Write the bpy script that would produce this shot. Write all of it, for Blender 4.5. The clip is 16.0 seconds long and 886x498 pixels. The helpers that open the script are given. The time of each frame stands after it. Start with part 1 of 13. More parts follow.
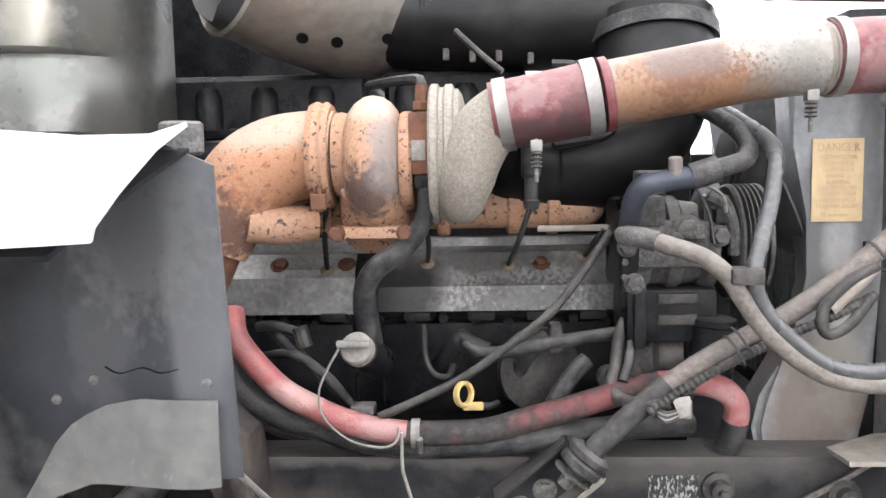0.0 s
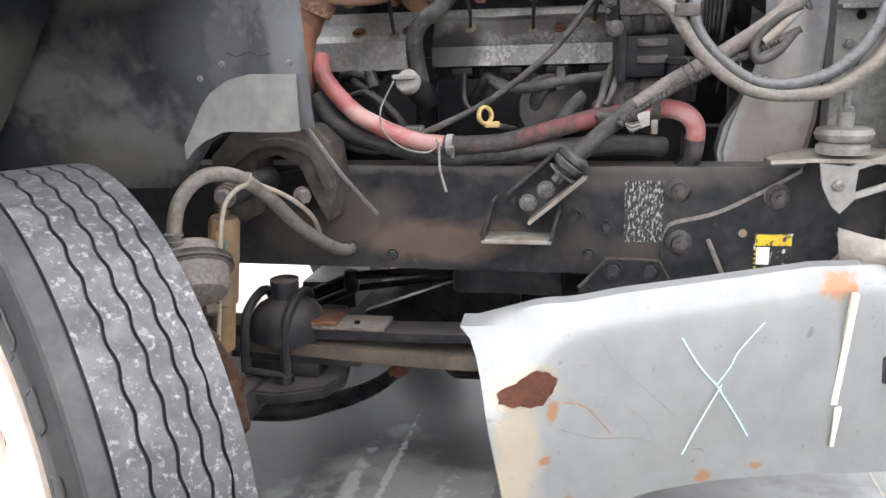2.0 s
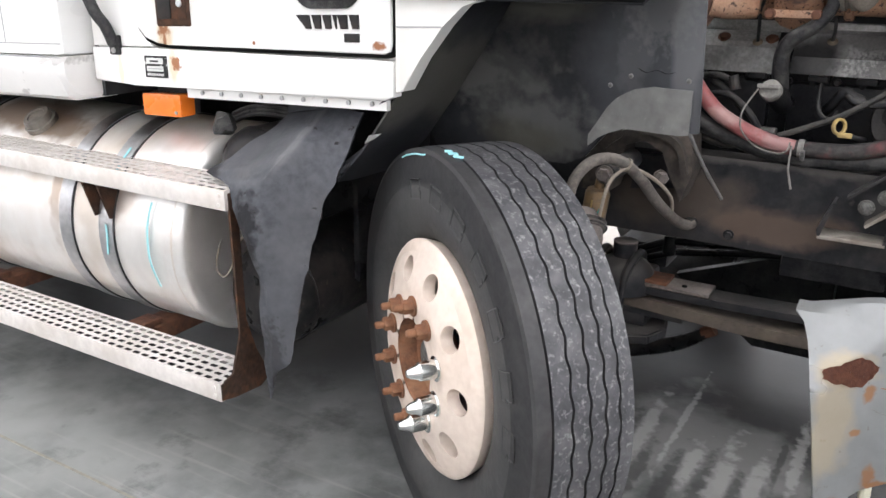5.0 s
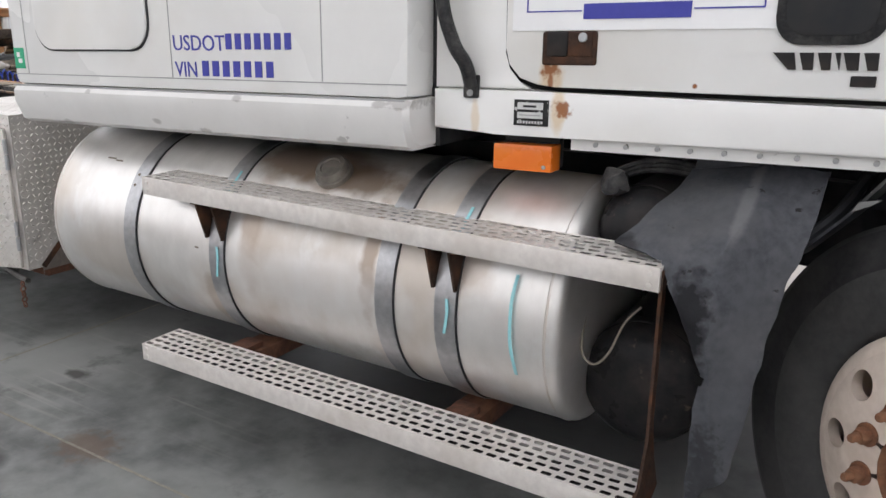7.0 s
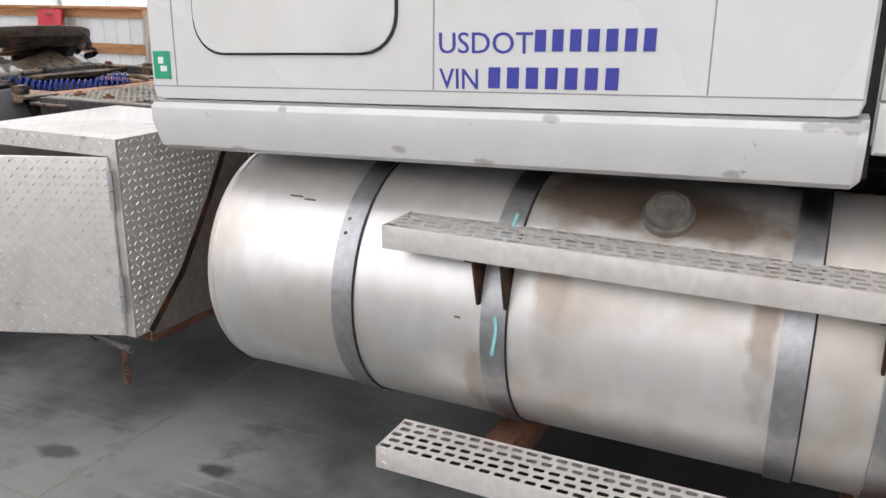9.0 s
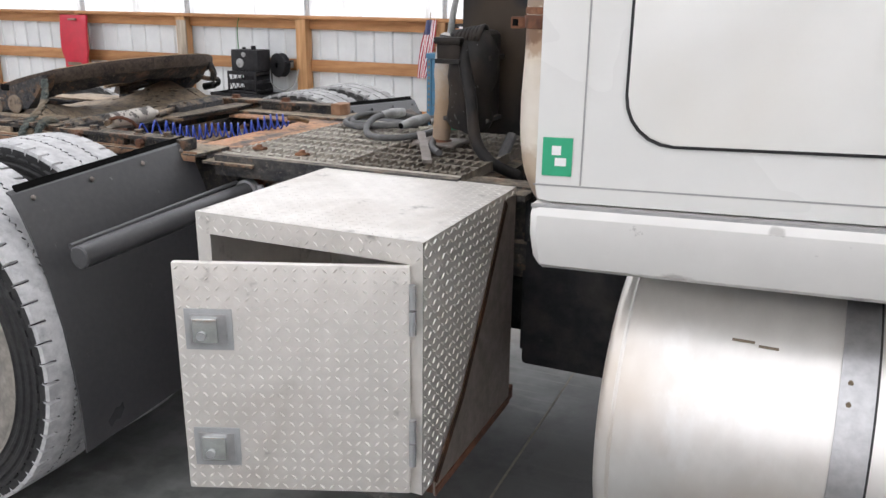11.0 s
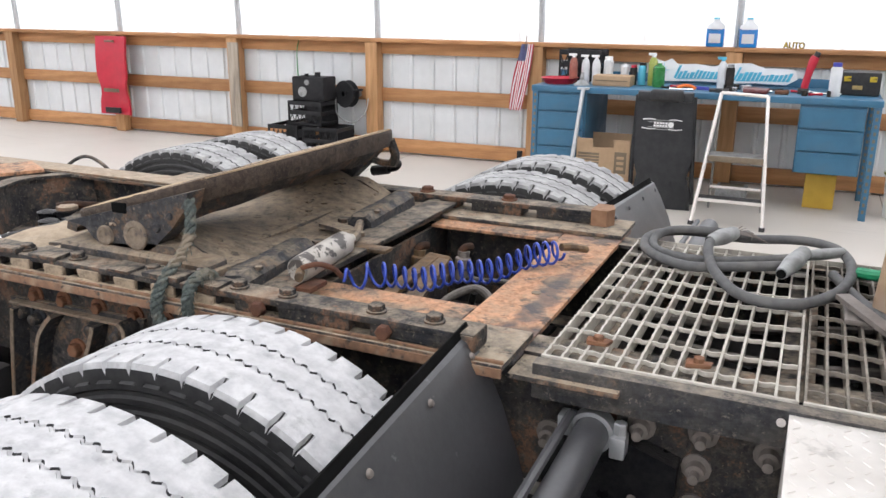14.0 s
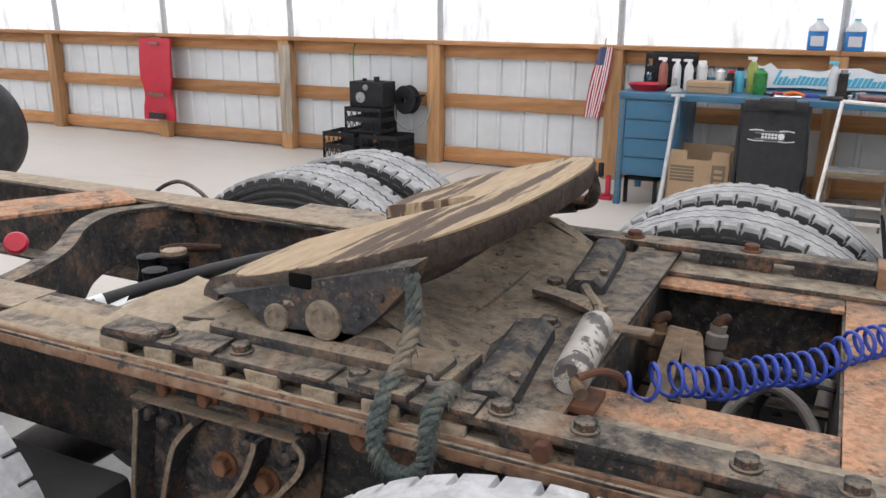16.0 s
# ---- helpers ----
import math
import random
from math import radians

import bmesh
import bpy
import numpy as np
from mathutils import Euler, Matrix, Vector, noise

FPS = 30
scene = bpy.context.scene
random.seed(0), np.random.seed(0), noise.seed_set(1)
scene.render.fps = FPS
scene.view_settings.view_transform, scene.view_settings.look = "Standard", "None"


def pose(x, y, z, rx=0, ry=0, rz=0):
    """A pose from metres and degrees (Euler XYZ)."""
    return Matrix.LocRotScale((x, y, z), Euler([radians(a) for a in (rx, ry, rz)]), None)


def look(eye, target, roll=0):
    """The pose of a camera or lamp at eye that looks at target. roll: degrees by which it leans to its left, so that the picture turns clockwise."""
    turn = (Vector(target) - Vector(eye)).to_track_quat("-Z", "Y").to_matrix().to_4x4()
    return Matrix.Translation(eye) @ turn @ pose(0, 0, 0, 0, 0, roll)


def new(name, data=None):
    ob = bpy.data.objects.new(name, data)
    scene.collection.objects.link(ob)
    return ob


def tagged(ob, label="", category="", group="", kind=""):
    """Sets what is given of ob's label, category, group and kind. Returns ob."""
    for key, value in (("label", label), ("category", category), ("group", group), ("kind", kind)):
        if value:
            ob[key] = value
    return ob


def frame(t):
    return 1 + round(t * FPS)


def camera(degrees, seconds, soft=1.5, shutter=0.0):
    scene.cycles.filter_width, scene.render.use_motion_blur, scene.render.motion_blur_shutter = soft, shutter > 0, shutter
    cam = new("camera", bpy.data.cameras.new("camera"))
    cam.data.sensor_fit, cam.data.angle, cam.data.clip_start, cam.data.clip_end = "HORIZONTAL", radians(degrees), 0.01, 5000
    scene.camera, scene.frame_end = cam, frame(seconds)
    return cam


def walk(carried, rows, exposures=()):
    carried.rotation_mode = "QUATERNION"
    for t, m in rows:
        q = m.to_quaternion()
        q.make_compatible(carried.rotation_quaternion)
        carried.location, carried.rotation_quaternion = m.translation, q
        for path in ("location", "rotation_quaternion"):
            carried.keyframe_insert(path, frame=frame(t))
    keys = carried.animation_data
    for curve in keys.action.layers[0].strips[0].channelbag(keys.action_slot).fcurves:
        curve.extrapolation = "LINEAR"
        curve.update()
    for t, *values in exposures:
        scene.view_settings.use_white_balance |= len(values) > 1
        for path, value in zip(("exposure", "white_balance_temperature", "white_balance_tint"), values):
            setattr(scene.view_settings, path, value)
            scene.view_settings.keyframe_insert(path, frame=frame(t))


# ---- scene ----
cam = camera(57.1, 16.0)
PATH = [
    (0, (-0.062, -1.323, 1.396), (-0.144, 0.665, 1.197), -1.1),
    (0.5, (-0.05, -1.488, 1.358), (-0.135, 0.498, 1.138), -1.3),
    (1, (0.006, -1.664, 1.302), (-0.132, 0.312, 1.024), -1.6),
    (1.5, (0.099, -1.765, 1.247), (-0.18, 0.177, 0.857), -1.7),
    (2, (0.189, -1.815, 1.2), (-0.214, 0.078, 0.695), -1.9),
    (2.5, (0.306, -1.844, 1.181), (-0.294, -0.029, 0.592), -1.9),
    (3, (0.421, -1.883, 1.202), (-0.349, -0.146, 0.576), -1.9),
    (3.2, (0.456, -1.898, 1.204), (-0.365, -0.185, 0.58), -2.0),
    (5.3, (-0.045, -2.278, 1.397), (-1.025, -0.658, 0.752), 0.7),
    (5.5, (-0.143, -2.277, 1.394), (-1.14, -0.665, 0.757), 0.6),
    (6, (-0.426, -2.288, 1.387), (-1.436, -0.67, 0.785), 0.6),
    (6.5, (-0.676, -2.345, 1.362), (-1.688, -0.719, 0.785), 0.7),
    (7, (-0.936, -2.399, 1.358), (-1.942, -0.768, 0.787), 0.8),
    (7.5, (-1.211, -2.372, 1.324), (-2.169, -0.712, 0.75), 0.7),
    (8, (-1.51, -2.336, 1.322), (-2.432, -0.658, 0.745), 0.7),
    (8.5, (-1.816, -2.351, 1.325), (-2.696, -0.651, 0.746), 0.7),
    (9, (-2.103, -2.349, 1.33), (-2.914, -0.615, 0.749), 0.6),
    (9.5, (-2.405, -2.268, 1.327), (-3.19, -0.524, 0.74), 0.6),
    (10, (-2.676, -2.242, 1.338), (-3.451, -0.494, 0.753), 0.6),
    (10.2, (-2.788, -2.234, 1.357), (-3.564, -0.489, 0.763), 0.6),
    (12.3, (-3.893, -1.83, 1.503), (-4.652, -0.069, 0.932), 0.8),
    (12.5, (-3.984, -1.772, 1.507), (-4.745, -0.012, 0.936), 0.7),
    (13, (-4.194, -1.57, 1.519), (-4.953, 0.19, 0.946), 0.6),
    (13.5, (-4.369, -1.407, 1.526), (-5.128, 0.354, 0.957), 0.6),
    (14, (-4.552, -1.323, 1.54), (-5.342, 0.424, 0.972), 0.5),
    (14.5, (-4.706, -1.261, 1.555), (-5.514, 0.478, 0.988), 0.5),
    (15, (-4.863, -1.157, 1.542), (-5.695, 0.571, 0.974), 0.4),
    (15.5, (-5.035, -1.042, 1.539), (-5.871, 0.683, 0.971), 0.4),
    (16, (-5.209, -1.013, 1.52), (-6.042, 0.716, 0.956), 0.5),
]
walk(cam, [(t, look(eye, target, roll)) for t, eye, target, roll in PATH],
     exposures=((0, 2.8), (1.0, 2.75), (2.5, 2.7), (3.2, 2.6), (5.3, 1.75), (6, 1.4), (7, 0.95), (7.5, 0.85), (8.2, 1.05), (9, 1.1), (10.2, 1.1), (12.3, 1.15), (14, 1.28), (15, 1.02), (16, 0.95)))
# ---- world and light: overcast daylight through a translucent cover ----
world = bpy.data.worlds.new("overcast")
scene.world = world
world.use_nodes = True
wn, wl = world.node_tree.nodes, world.node_tree.links
sky = wn.new("ShaderNodeTexSky")
sky.sky_type, sky.sun_disc = "NISHITA", False
sky.sun_elevation, sky.sun_rotation = radians(48), radians(200)
sky.air_density, sky.dust_density, sky.ozone_density = 1.0, 4.0, 1.0
white_cloud = wn.new("ShaderNodeMix")
white_cloud.data_type = "RGBA"
white_cloud.inputs[0].default_value = 0.85
white_cloud.inputs[7].default_value = (7.5, 7.6, 7.7, 1)
wl.new(sky.outputs[0], white_cloud.inputs[6])
wl.new(white_cloud.outputs[2], wn["Background"].inputs[0])
wn["Background"].inputs[1].default_value = 0.15
sun = new("sun", bpy.data.lights.new("sun", "SUN"))
sun.data.energy, sun.data.angle, sun.data.color = 1.5, radians(25), (1.0, 0.97, 0.93)
sun.matrix_world = look((-8, -14, 20), (-2, 0, 1))

# ---- materials ----
def rgb(c):
    return (c[0], c[1], c[2], 1) if not isinstance(c, (int, float)) else (c, c, c, 1)


def M(name, c1, c2=None, rough=0.5, metal=0.0, s1=30.0, s2=3.0, bump=0.1, bscale=None, stain=None, stain_amt=0.4,
      chips=None, chip_amt=0.0, chip_scale=25.0, chip_soft=0.03, dust=None, dust_amt=0.0, random_tint=0.0, stretch=None, rvar=0.12, coat=0.0, spec=None, dust_edge=(0.25, 0.6)):
    """A surface with grain, larger stains, chips that show what is under the paint, and dust on what faces up."""
    m = bpy.data.materials.new(name)
    m.use_nodes = True
    n, l = m.node_tree.nodes, m.node_tree.links
    b = n["Principled BSDF"]
    co = n.new("ShaderNodeTexCoord")
    vec = co.outputs["Object"]
    if stretch:
        mp = n.new("ShaderNodeMapping")
        mp.inputs["Scale"].default_value = stretch
        l.new(vec, mp.inputs["Vector"])
        vec = mp.outputs[0]

    def noisy(scale, detail=5, rgh=0.6):
        t = n.new("ShaderNodeTexNoise")
        t.inputs["Scale"].default_value, t.inputs["Detail"].default_value, t.inputs["Roughness"].default_value = scale, detail, rgh
        l.new(vec, t.inputs["Vector"])
        return t.outputs["Fac"]

    def ramp(fac, a, z):
        r = n.new("ShaderNodeMapRange")
        r.inputs["From Min"].default_value, r.inputs["From Max"].default_value = a, z
        l.new(fac, r.inputs["Value"])
        return r.outputs[0]

    def mix(fac, a, z):
        x = n.new("ShaderNodeMix")
        x.data_type = "RGBA"
        for k, v in ((0, fac), (6, a), (7, z)):
            if hasattr(v, "is_linked"):
                l.new(v, x.inputs[k])
            else:
                x.inputs[k].default_value = v
        return x.outputs[2]

    def times(a, k):
        x = n.new("ShaderNodeMath")
        x.operation = "MULTIPLY"
        l.new(a, x.inputs[0])
        if hasattr(k, "is_linked"):
            l.new(k, x.inputs[1])
        else:
            x.inputs[1].default_value = k
        return x.outputs[0]

    c2 = c2 if c2 is not None else tuple(0.8 * v for v in rgb(c1)[:3])
    fine = noisy(s1)
    col = mix(ramp(fine, 0.35, 0.65), rgb(c1), rgb(c2))
    big = noisy(s2, 4)
    if stain is not None:
        col = mix(times(ramp(big, 0.5, 0.66), stain_amt), col, rgb(stain))
    if chips is not None:
        ch = noisy(chip_scale, 6, 0.65)
        lo = 0.62 - 0.22 * chip_amt
        col = mix(ramp(ch, lo, lo + chip_soft), col, rgb(chips))
    if random_tint:
        oi = n.new("ShaderNodeObjectInfo")
        hs = n.new("ShaderNodeHueSaturation")
        l.new(ramp(oi.outputs["Random"], -1 / random_tint, 1 / random_tint), hs.inputs["Value"])
        r = hs.inputs["Value"].links[0].from_node
        r.inputs["From Min"].default_value, r.inputs["From Max"].default_value = 0, 1
        r.inputs["To Min"].default_value, r.inputs["To Max"].default_value = 1 - random_tint, 1 + random_tint
        l.new(col, hs.inputs["Color"])
        col = hs.outputs[0]
    if dust is not None:
        g = n.new("ShaderNodeNewGeometry")
        sp = n.new("ShaderNodeSeparateXYZ")
        l.new(g.outputs["Normal"], sp.inputs[0])
        up = ramp(sp.outputs["Z"], 0.25, 0.95)
        col = mix(times(times(up, ramp(big, *dust_edge)), dust_amt), col, rgb(dust))
        col = mix(times(ramp(noisy(s2 * 2.3), 0.45, 0.75), dust_amt * 0.5), col, rgb(dust))
    l.new(col, b.inputs["Base Color"])
    b.inputs["Metallic"].default_value = metal
    if spec is None:
        spec = 0.12 if max(rgb(c1)[:3]) < 0.12 else 0.4
    b.inputs["Specular IOR Level"].default_value = spec
    rr = n.new("ShaderNodeMapRange")
    rr.inputs["To Min"].default_value, rr.inputs["To Max"].default_value = max(0.02, rough - rvar), min(1, rough + rvar)
    l.new(ramp(big, 0.3, 0.7), rr.inputs["Value"])
    l.new(rr.outputs[0], b.inputs["Roughness"])
    if coat:
        b.inputs["Coat Weight"].default_value, b.inputs["Coat Roughness"].default_value = coat, 0.15
    if bump:
        bp = n.new("ShaderNodeBump")
        bp.inputs["Strength"].default_value, bp.inputs["Distance"].default_value = bump, 0.004
        l.new(noisy(bscale or s1 * 2), bp.inputs["Height"])
        l.new(bp.outputs[0], b.inputs["Normal"])
    return m


MAT = {}
TAN = (0.33, 0.255, 0.175)
# the cab's white greyed down to keep the upward ledge from clipping
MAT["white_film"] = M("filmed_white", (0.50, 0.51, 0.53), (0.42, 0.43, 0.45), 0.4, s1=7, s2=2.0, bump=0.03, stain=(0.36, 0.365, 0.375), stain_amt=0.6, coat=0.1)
MAT["white"] = M("white_paint", (0.78, 0.775, 0.755), (0.74, 0.735, 0.715), 0.32, s1=4, s2=1.2, bump=0.02, stain=(0.66, 0.63, 0.57), stain_amt=0.5, coat=0.3)
MAT["skirt"] = M("skirt_paint", (0.68, 0.67, 0.65), (0.64, 0.63, 0.61), 0.4, s1=8, s2=2, bump=0.03, chips=(0.42, 0.41, 0.40), chip_amt=-0.2, chip_scale=14)
MAT["rust_run"] = M("rust_run", (0.36, 0.14, 0.045), (0.20, 0.075, 0.03), 0.85, s1=60, s2=20, bump=0.3, stain=(0.55, 0.32, 0.12), stain_amt=0.6)
MAT["tank"] = M("brushed_aluminium", (0.80, 0.78, 0.755), (0.72, 0.70, 0.675), 0.42, 0.75, s1=14, s2=2.4, bump=0.03, stain=(0.52, 0.43, 0.34), stain_amt=0.55, chips=(0.86, 0.86, 0.86), chip_amt=0.1, chip_scale=6, chip_soft=0.2, stretch=(1, 0.6, 0.6), rvar=0.12)
MAT["strap"] = M("steel_strap", (0.52, 0.52, 0.53), (0.43, 0.43, 0.44), 0.42, 1.0, s1=50, s2=4, bump=0.05)
MAT["alu"] = M("step_aluminium", (0.78, 0.74, 0.70), (0.68, 0.64, 0.605), 0.45, 0.4, s1=40, s2=4, bump=0.06, stain=(0.54, 0.49, 0.44), stain_amt=0.5)
MAT["diamond"] = M("tread_plate", (0.74, 0.71, 0.675), (0.66, 0.635, 0.60), 0.45, 0.5, s1=18, s2=3, bump=0.06, stain=(0.50, 0.46, 0.42), stain_amt=0.45, chips=(0.36, 0.34, 0.32), chip_amt=0.04, chip_scale=9, chip_soft=0.1)
MAT["frame"] = M("black_frame", (0.012, 0.0128, 0.0155), (0.022, 0.0225, 0.025), 0.42, s1=26, s2=5, bump=0.3, stain=(0.034, 0.033, 0.034), stain_amt=0.5, chips=(0.07, 0.066, 0.062), chip_amt=-0.1, chip_scale=40, chip_soft=0.2, dust=(0.15, 0.135, 0.12), dust_amt=0.35, spec=0.14)
MAT["rust_lip"] = M("rust_lip", (0.26, 0.145, 0.085), (0.17, 0.10, 0.065), 0.85, s1=50, s2=12, bump=0.5, stain=(0.36, 0.29, 0.21), stain_amt=0.7, chips=(0.04, 0.038, 0.038), chip_amt=0.3, chip_scale=22, chip_soft=0.1)
MAT["rust"] = M("rusty_steel", (0.13, 0.055, 0.032), (0.07, 0.033, 0.022), 0.85, s1=45, s2=7, bump=0.5, stain=(0.22, 0.10, 0.055), stain_amt=0.6)
MAT["black"] = M("black_plastic", (0.030, 0.031, 0.033), (0.040, 0.040, 0.042), 0.45, s1=30, s2=3, bump=0.08, dust=(0.16, 0.15, 0.14), dust_amt=0.25)
MAT["liner"] = M("liner_plastic", (0.0115, 0.0122, 0.0147), (0.0175, 0.0182, 0.0206), 0.40, s1=70, s2=3.6, bump=0.12, stain=(0.030, 0.032, 0.037), stain_amt=0.5, dust=(0.0864, 0.0864, 0.0864), dust_amt=0.04, spec=0.18)
MAT["rubber"] = M("tyre_rubber", (0.0205, 0.0208, 0.0225), (0.031, 0.0308, 0.0318), 0.55, s1=60, s2=6, bump=0.15, stain=(0.0684, 0.06624, 0.0648), stain_amt=0.5, spec=0.18)
MAT["tread"] = M("worn_tread", (0.032, 0.032, 0.036), (0.068, 0.068, 0.072), 0.5, s1=22, s2=8, bump=0.4, stain=(0.14, 0.138, 0.14), stain_amt=0.6, chips=(0.26, 0.258, 0.256), chip_amt=0.36, chip_scale=85, chip_soft=0.2, spec=0.45)
MAT["wall_grey"] = M("grey_side_wall", (0.036, 0.036, 0.037), (0.050, 0.0495, 0.049), 0.58, s1=50, s2=5, bump=0.25, stain=(0.075, 0.073, 0.071), stain_amt=0.6, spec=0.3)
MAT["chalk"] = M("chalky_tread", (0.55, 0.55, 0.555), (0.40, 0.40, 0.41), 0.9, s1=34, s2=8, bump=0.4, stain=(0.30, 0.30, 0.305), stain_amt=0.65, chips=(0.20, 0.20, 0.20), chip_amt=0.28, chip_scale=24, chip_soft=0.3)
MAT["wall_dust"] = M("dusty_side_wall", (0.30, 0.275, 0.245), (0.21, 0.195, 0.175), 0.85, s1=50, s2=8, bump=0.25, stain=(0.12, 0.115, 0.108), stain_amt=0.6)
MAT["chalk_grey"] = M("grey_tread", (0.46, 0.46, 0.455), (0.30, 0.30, 0.30), 0.9, s1=30, s2=7, bump=0.4, stain=(0.22, 0.22, 0.22), stain_amt=0.7, chips=(0.13, 0.13, 0.13), chip_amt=0.3, chip_scale=20, chip_soft=0.3)
MAT["rim"] = M("dusty_alloy", (0.70, 0.60, 0.52), (0.63, 0.53, 0.455), 0.5, 0.2, s1=40, s2=5, bump=0.05, stain=(0.50, 0.40, 0.32), stain_amt=0.4)
MAT["chrome"] = M("chrome", (0.75, 0.77, 0.76), (0.7, 0.72, 0.70), 0.15, 1.0, s1=40, s2=8, bump=0.02)
MAT["orange"] = M("heat_paint", (0.385, 0.222, 0.142), (0.30, 0.168, 0.105), 0.8, s1=140, s2=9, bump=0.5, bscale=200, stain=(0.30, 0.22, 0.17), stain_amt=0.4, chips=(0.055, 0.034, 0.028), chip_amt=0.24, chip_scale=95, chip_soft=0.06)
MAT["castalu"] = M("cast_aluminium", (0.18, 0.1764, 0.1692), (0.072, 0.07128, 0.06912), 0.42, 0.25, s1=110, s2=14, bump=0.8, bscale=180, stain=(0.02304, 0.02268, 0.02232), stain_amt=0.8, dust=(0.288, 0.2664, 0.2412), dust_amt=0.38)
MAT["turbo_cast"] = M("rough_casting", (0.288, 0.2628, 0.2232), (0.1872, 0.1692, 0.144), 0.75, 0.1, s1=190, s2=9, bump=0.8, bscale=230, stain=(0.216, 0.18, 0.144), stain_amt=0.5)
MAT["shield"] = M("dull_shield", (0.3312, 0.3276, 0.3168), (0.2232, 0.2196, 0.2124), 0.4, 0.4, s1=110, s2=9, bump=0.15, stain=(0.108, 0.1044, 0.1008), stain_amt=0.65, chips=(0.036, 0.036, 0.036), chip_amt=0.0, chip_scale=50, chip_soft=0.2)
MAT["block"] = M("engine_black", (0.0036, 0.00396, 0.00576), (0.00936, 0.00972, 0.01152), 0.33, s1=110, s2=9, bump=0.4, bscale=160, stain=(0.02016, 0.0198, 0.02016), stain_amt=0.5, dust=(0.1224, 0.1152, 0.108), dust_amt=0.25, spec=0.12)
MAT["hose"] = M("black_hose", (0.00864, 0.009, 0.0108), (0.02448, 0.02448, 0.0252), 0.42, s1=150, s2=14, bump=0.6, bscale=240, stain=(0.0612, 0.05904, 0.0576), stain_amt=0.5, dust=(0.216, 0.2052, 0.1908), dust_amt=0.42, spec=0.25)
MAT["hose_red"] = M("red_hose", (0.288, 0.0828, 0.0828), (0.2376, 0.09, 0.0864), 0.5, s1=90, s2=9, bump=0.4, stain=(0.396, 0.288, 0.27), stain_amt=0.7, chips=(0.072, 0.054, 0.0504), chip_amt=0.06, chip_scale=34, chip_soft=0.2)
MAT["boot_red"] = M("red_boot", (0.135, 0.026, 0.030), (0.085, 0.019, 0.022), 0.5, s1=110, s2=10, bump=0.3, stain=(0.1944, 0.0936, 0.0936), stain_amt=0.5, chips=(0.036, 0.02016, 0.0216), chip_amt=0.22, chip_scale=22, chip_soft=0.25, dust=(0.30, 0.22, 0.21), dust_amt=0.38)
MAT["pipe_rust"] = M("dusty_pale_steel", (0.2592, 0.2376, 0.2088), (0.1944, 0.1764, 0.1512), 0.55, 0.2, s1=50, s2=9, bump=0.2, stain=(0.1008, 0.072, 0.054), stain_amt=0.6)
MAT["comp_metal"] = M("oily_casting", (0.1148, 0.1121, 0.1080), (0.0473, 0.0466, 0.0459), 0.38, 0.3, s1=110, s2=14, bump=0.8, bscale=180, stain=(0.0169, 0.0165, 0.0162), stain_amt=0.8, dust=(0.2970, 0.2767, 0.2497), dust_amt=0.32)
MAT["fan_grey"] = M("fan_plastic", (0.085, 0.087, 0.09), (0.12, 0.122, 0.125), 0.42, s1=40, s2=6, bump=0.08, stain=(0.17, 0.168, 0.165), stain_amt=0.5)
MAT["post_grey"] = M("dusty_grey_plate", (0.118, 0.120, 0.114), (0.070, 0.071, 0.068), 0.55, 0.1, s1=60, s2=8, bump=0.25, stain=(0.19, 0.185, 0.17), stain_amt=0.6, chips=(0.03, 0.03, 0.03), chip_amt=0.12, chip_scale=24, chip_soft=0.2)
MAT["iso_dust"] = M("dusty_isolator", (0.135, 0.128, 0.118), (0.075, 0.072, 0.068), 0.6, s1=60, s2=10, bump=0.2, stain=(0.22, 0.205, 0.185), stain_amt=0.6)
MAT["charge"] = M("charge_pipe", (0.285, 0.275, 0.25), (0.20, 0.188, 0.168), 0.5, 0.25, s1=120, s2=6, bump=0.2, stain=(0.1872, 0.1656, 0.144), stain_amt=0.6, chips=(0.13, 0.068, 0.036), chip_amt=0.06, chip_scale=90, chip_soft=0.08)
MAT["greypipe"] = M("grey_pipe", (0.04176, 0.0396, 0.03816), (0.01872, 0.01836, 0.018), 0.4, 0.1, s1=130, s2=12, bump=0.5, bscale=220, stain=(0.0864, 0.07776, 0.07056), stain_amt=0.5, dust=(0.216, 0.198, 0.18), dust_amt=0.3, spec=0.22)
MAT["intake"] = M("black_intake", (0.0041, 0.0044, 0.0052), (0.0073, 0.0073, 0.0078), 0.36, s1=20, s2=4, bump=0.1, stain=(0.0156, 0.0145, 0.0140), stain_amt=0.6, dust=(0.0881, 0.0804, 0.0726), dust_amt=0.28, spec=0.2)
MAT["canister"] = M("grey_canister", (0.2693, 0.2479, 0.2203), (0.1958, 0.1805, 0.1591), 0.38, 0.5, s1=20, s2=5, bump=0.1, stain=(0.0918, 0.0826, 0.0734), stain_amt=0.7)
MAT["amber"] = M("amber_lens", (0.85, 0.22, 0.03), (0.80, 0.18, 0.02), 0.25, s1=10, s2=4, bump=0.05, coat=0.4)
MAT["yellow"] = M("yellow_plastic", (0.4176, 0.3024, 0.1152), (0.3456, 0.2448, 0.0936), 0.55, s1=60, s2=12, bump=0.15, stain=(0.2376, 0.18, 0.1008), stain_amt=0.6)
MAT["blue_coil"] = M("blue_airline", (0.04, 0.075, 0.40), (0.035, 0.065, 0.34), 0.3, s1=30, s2=9, bump=0.03)
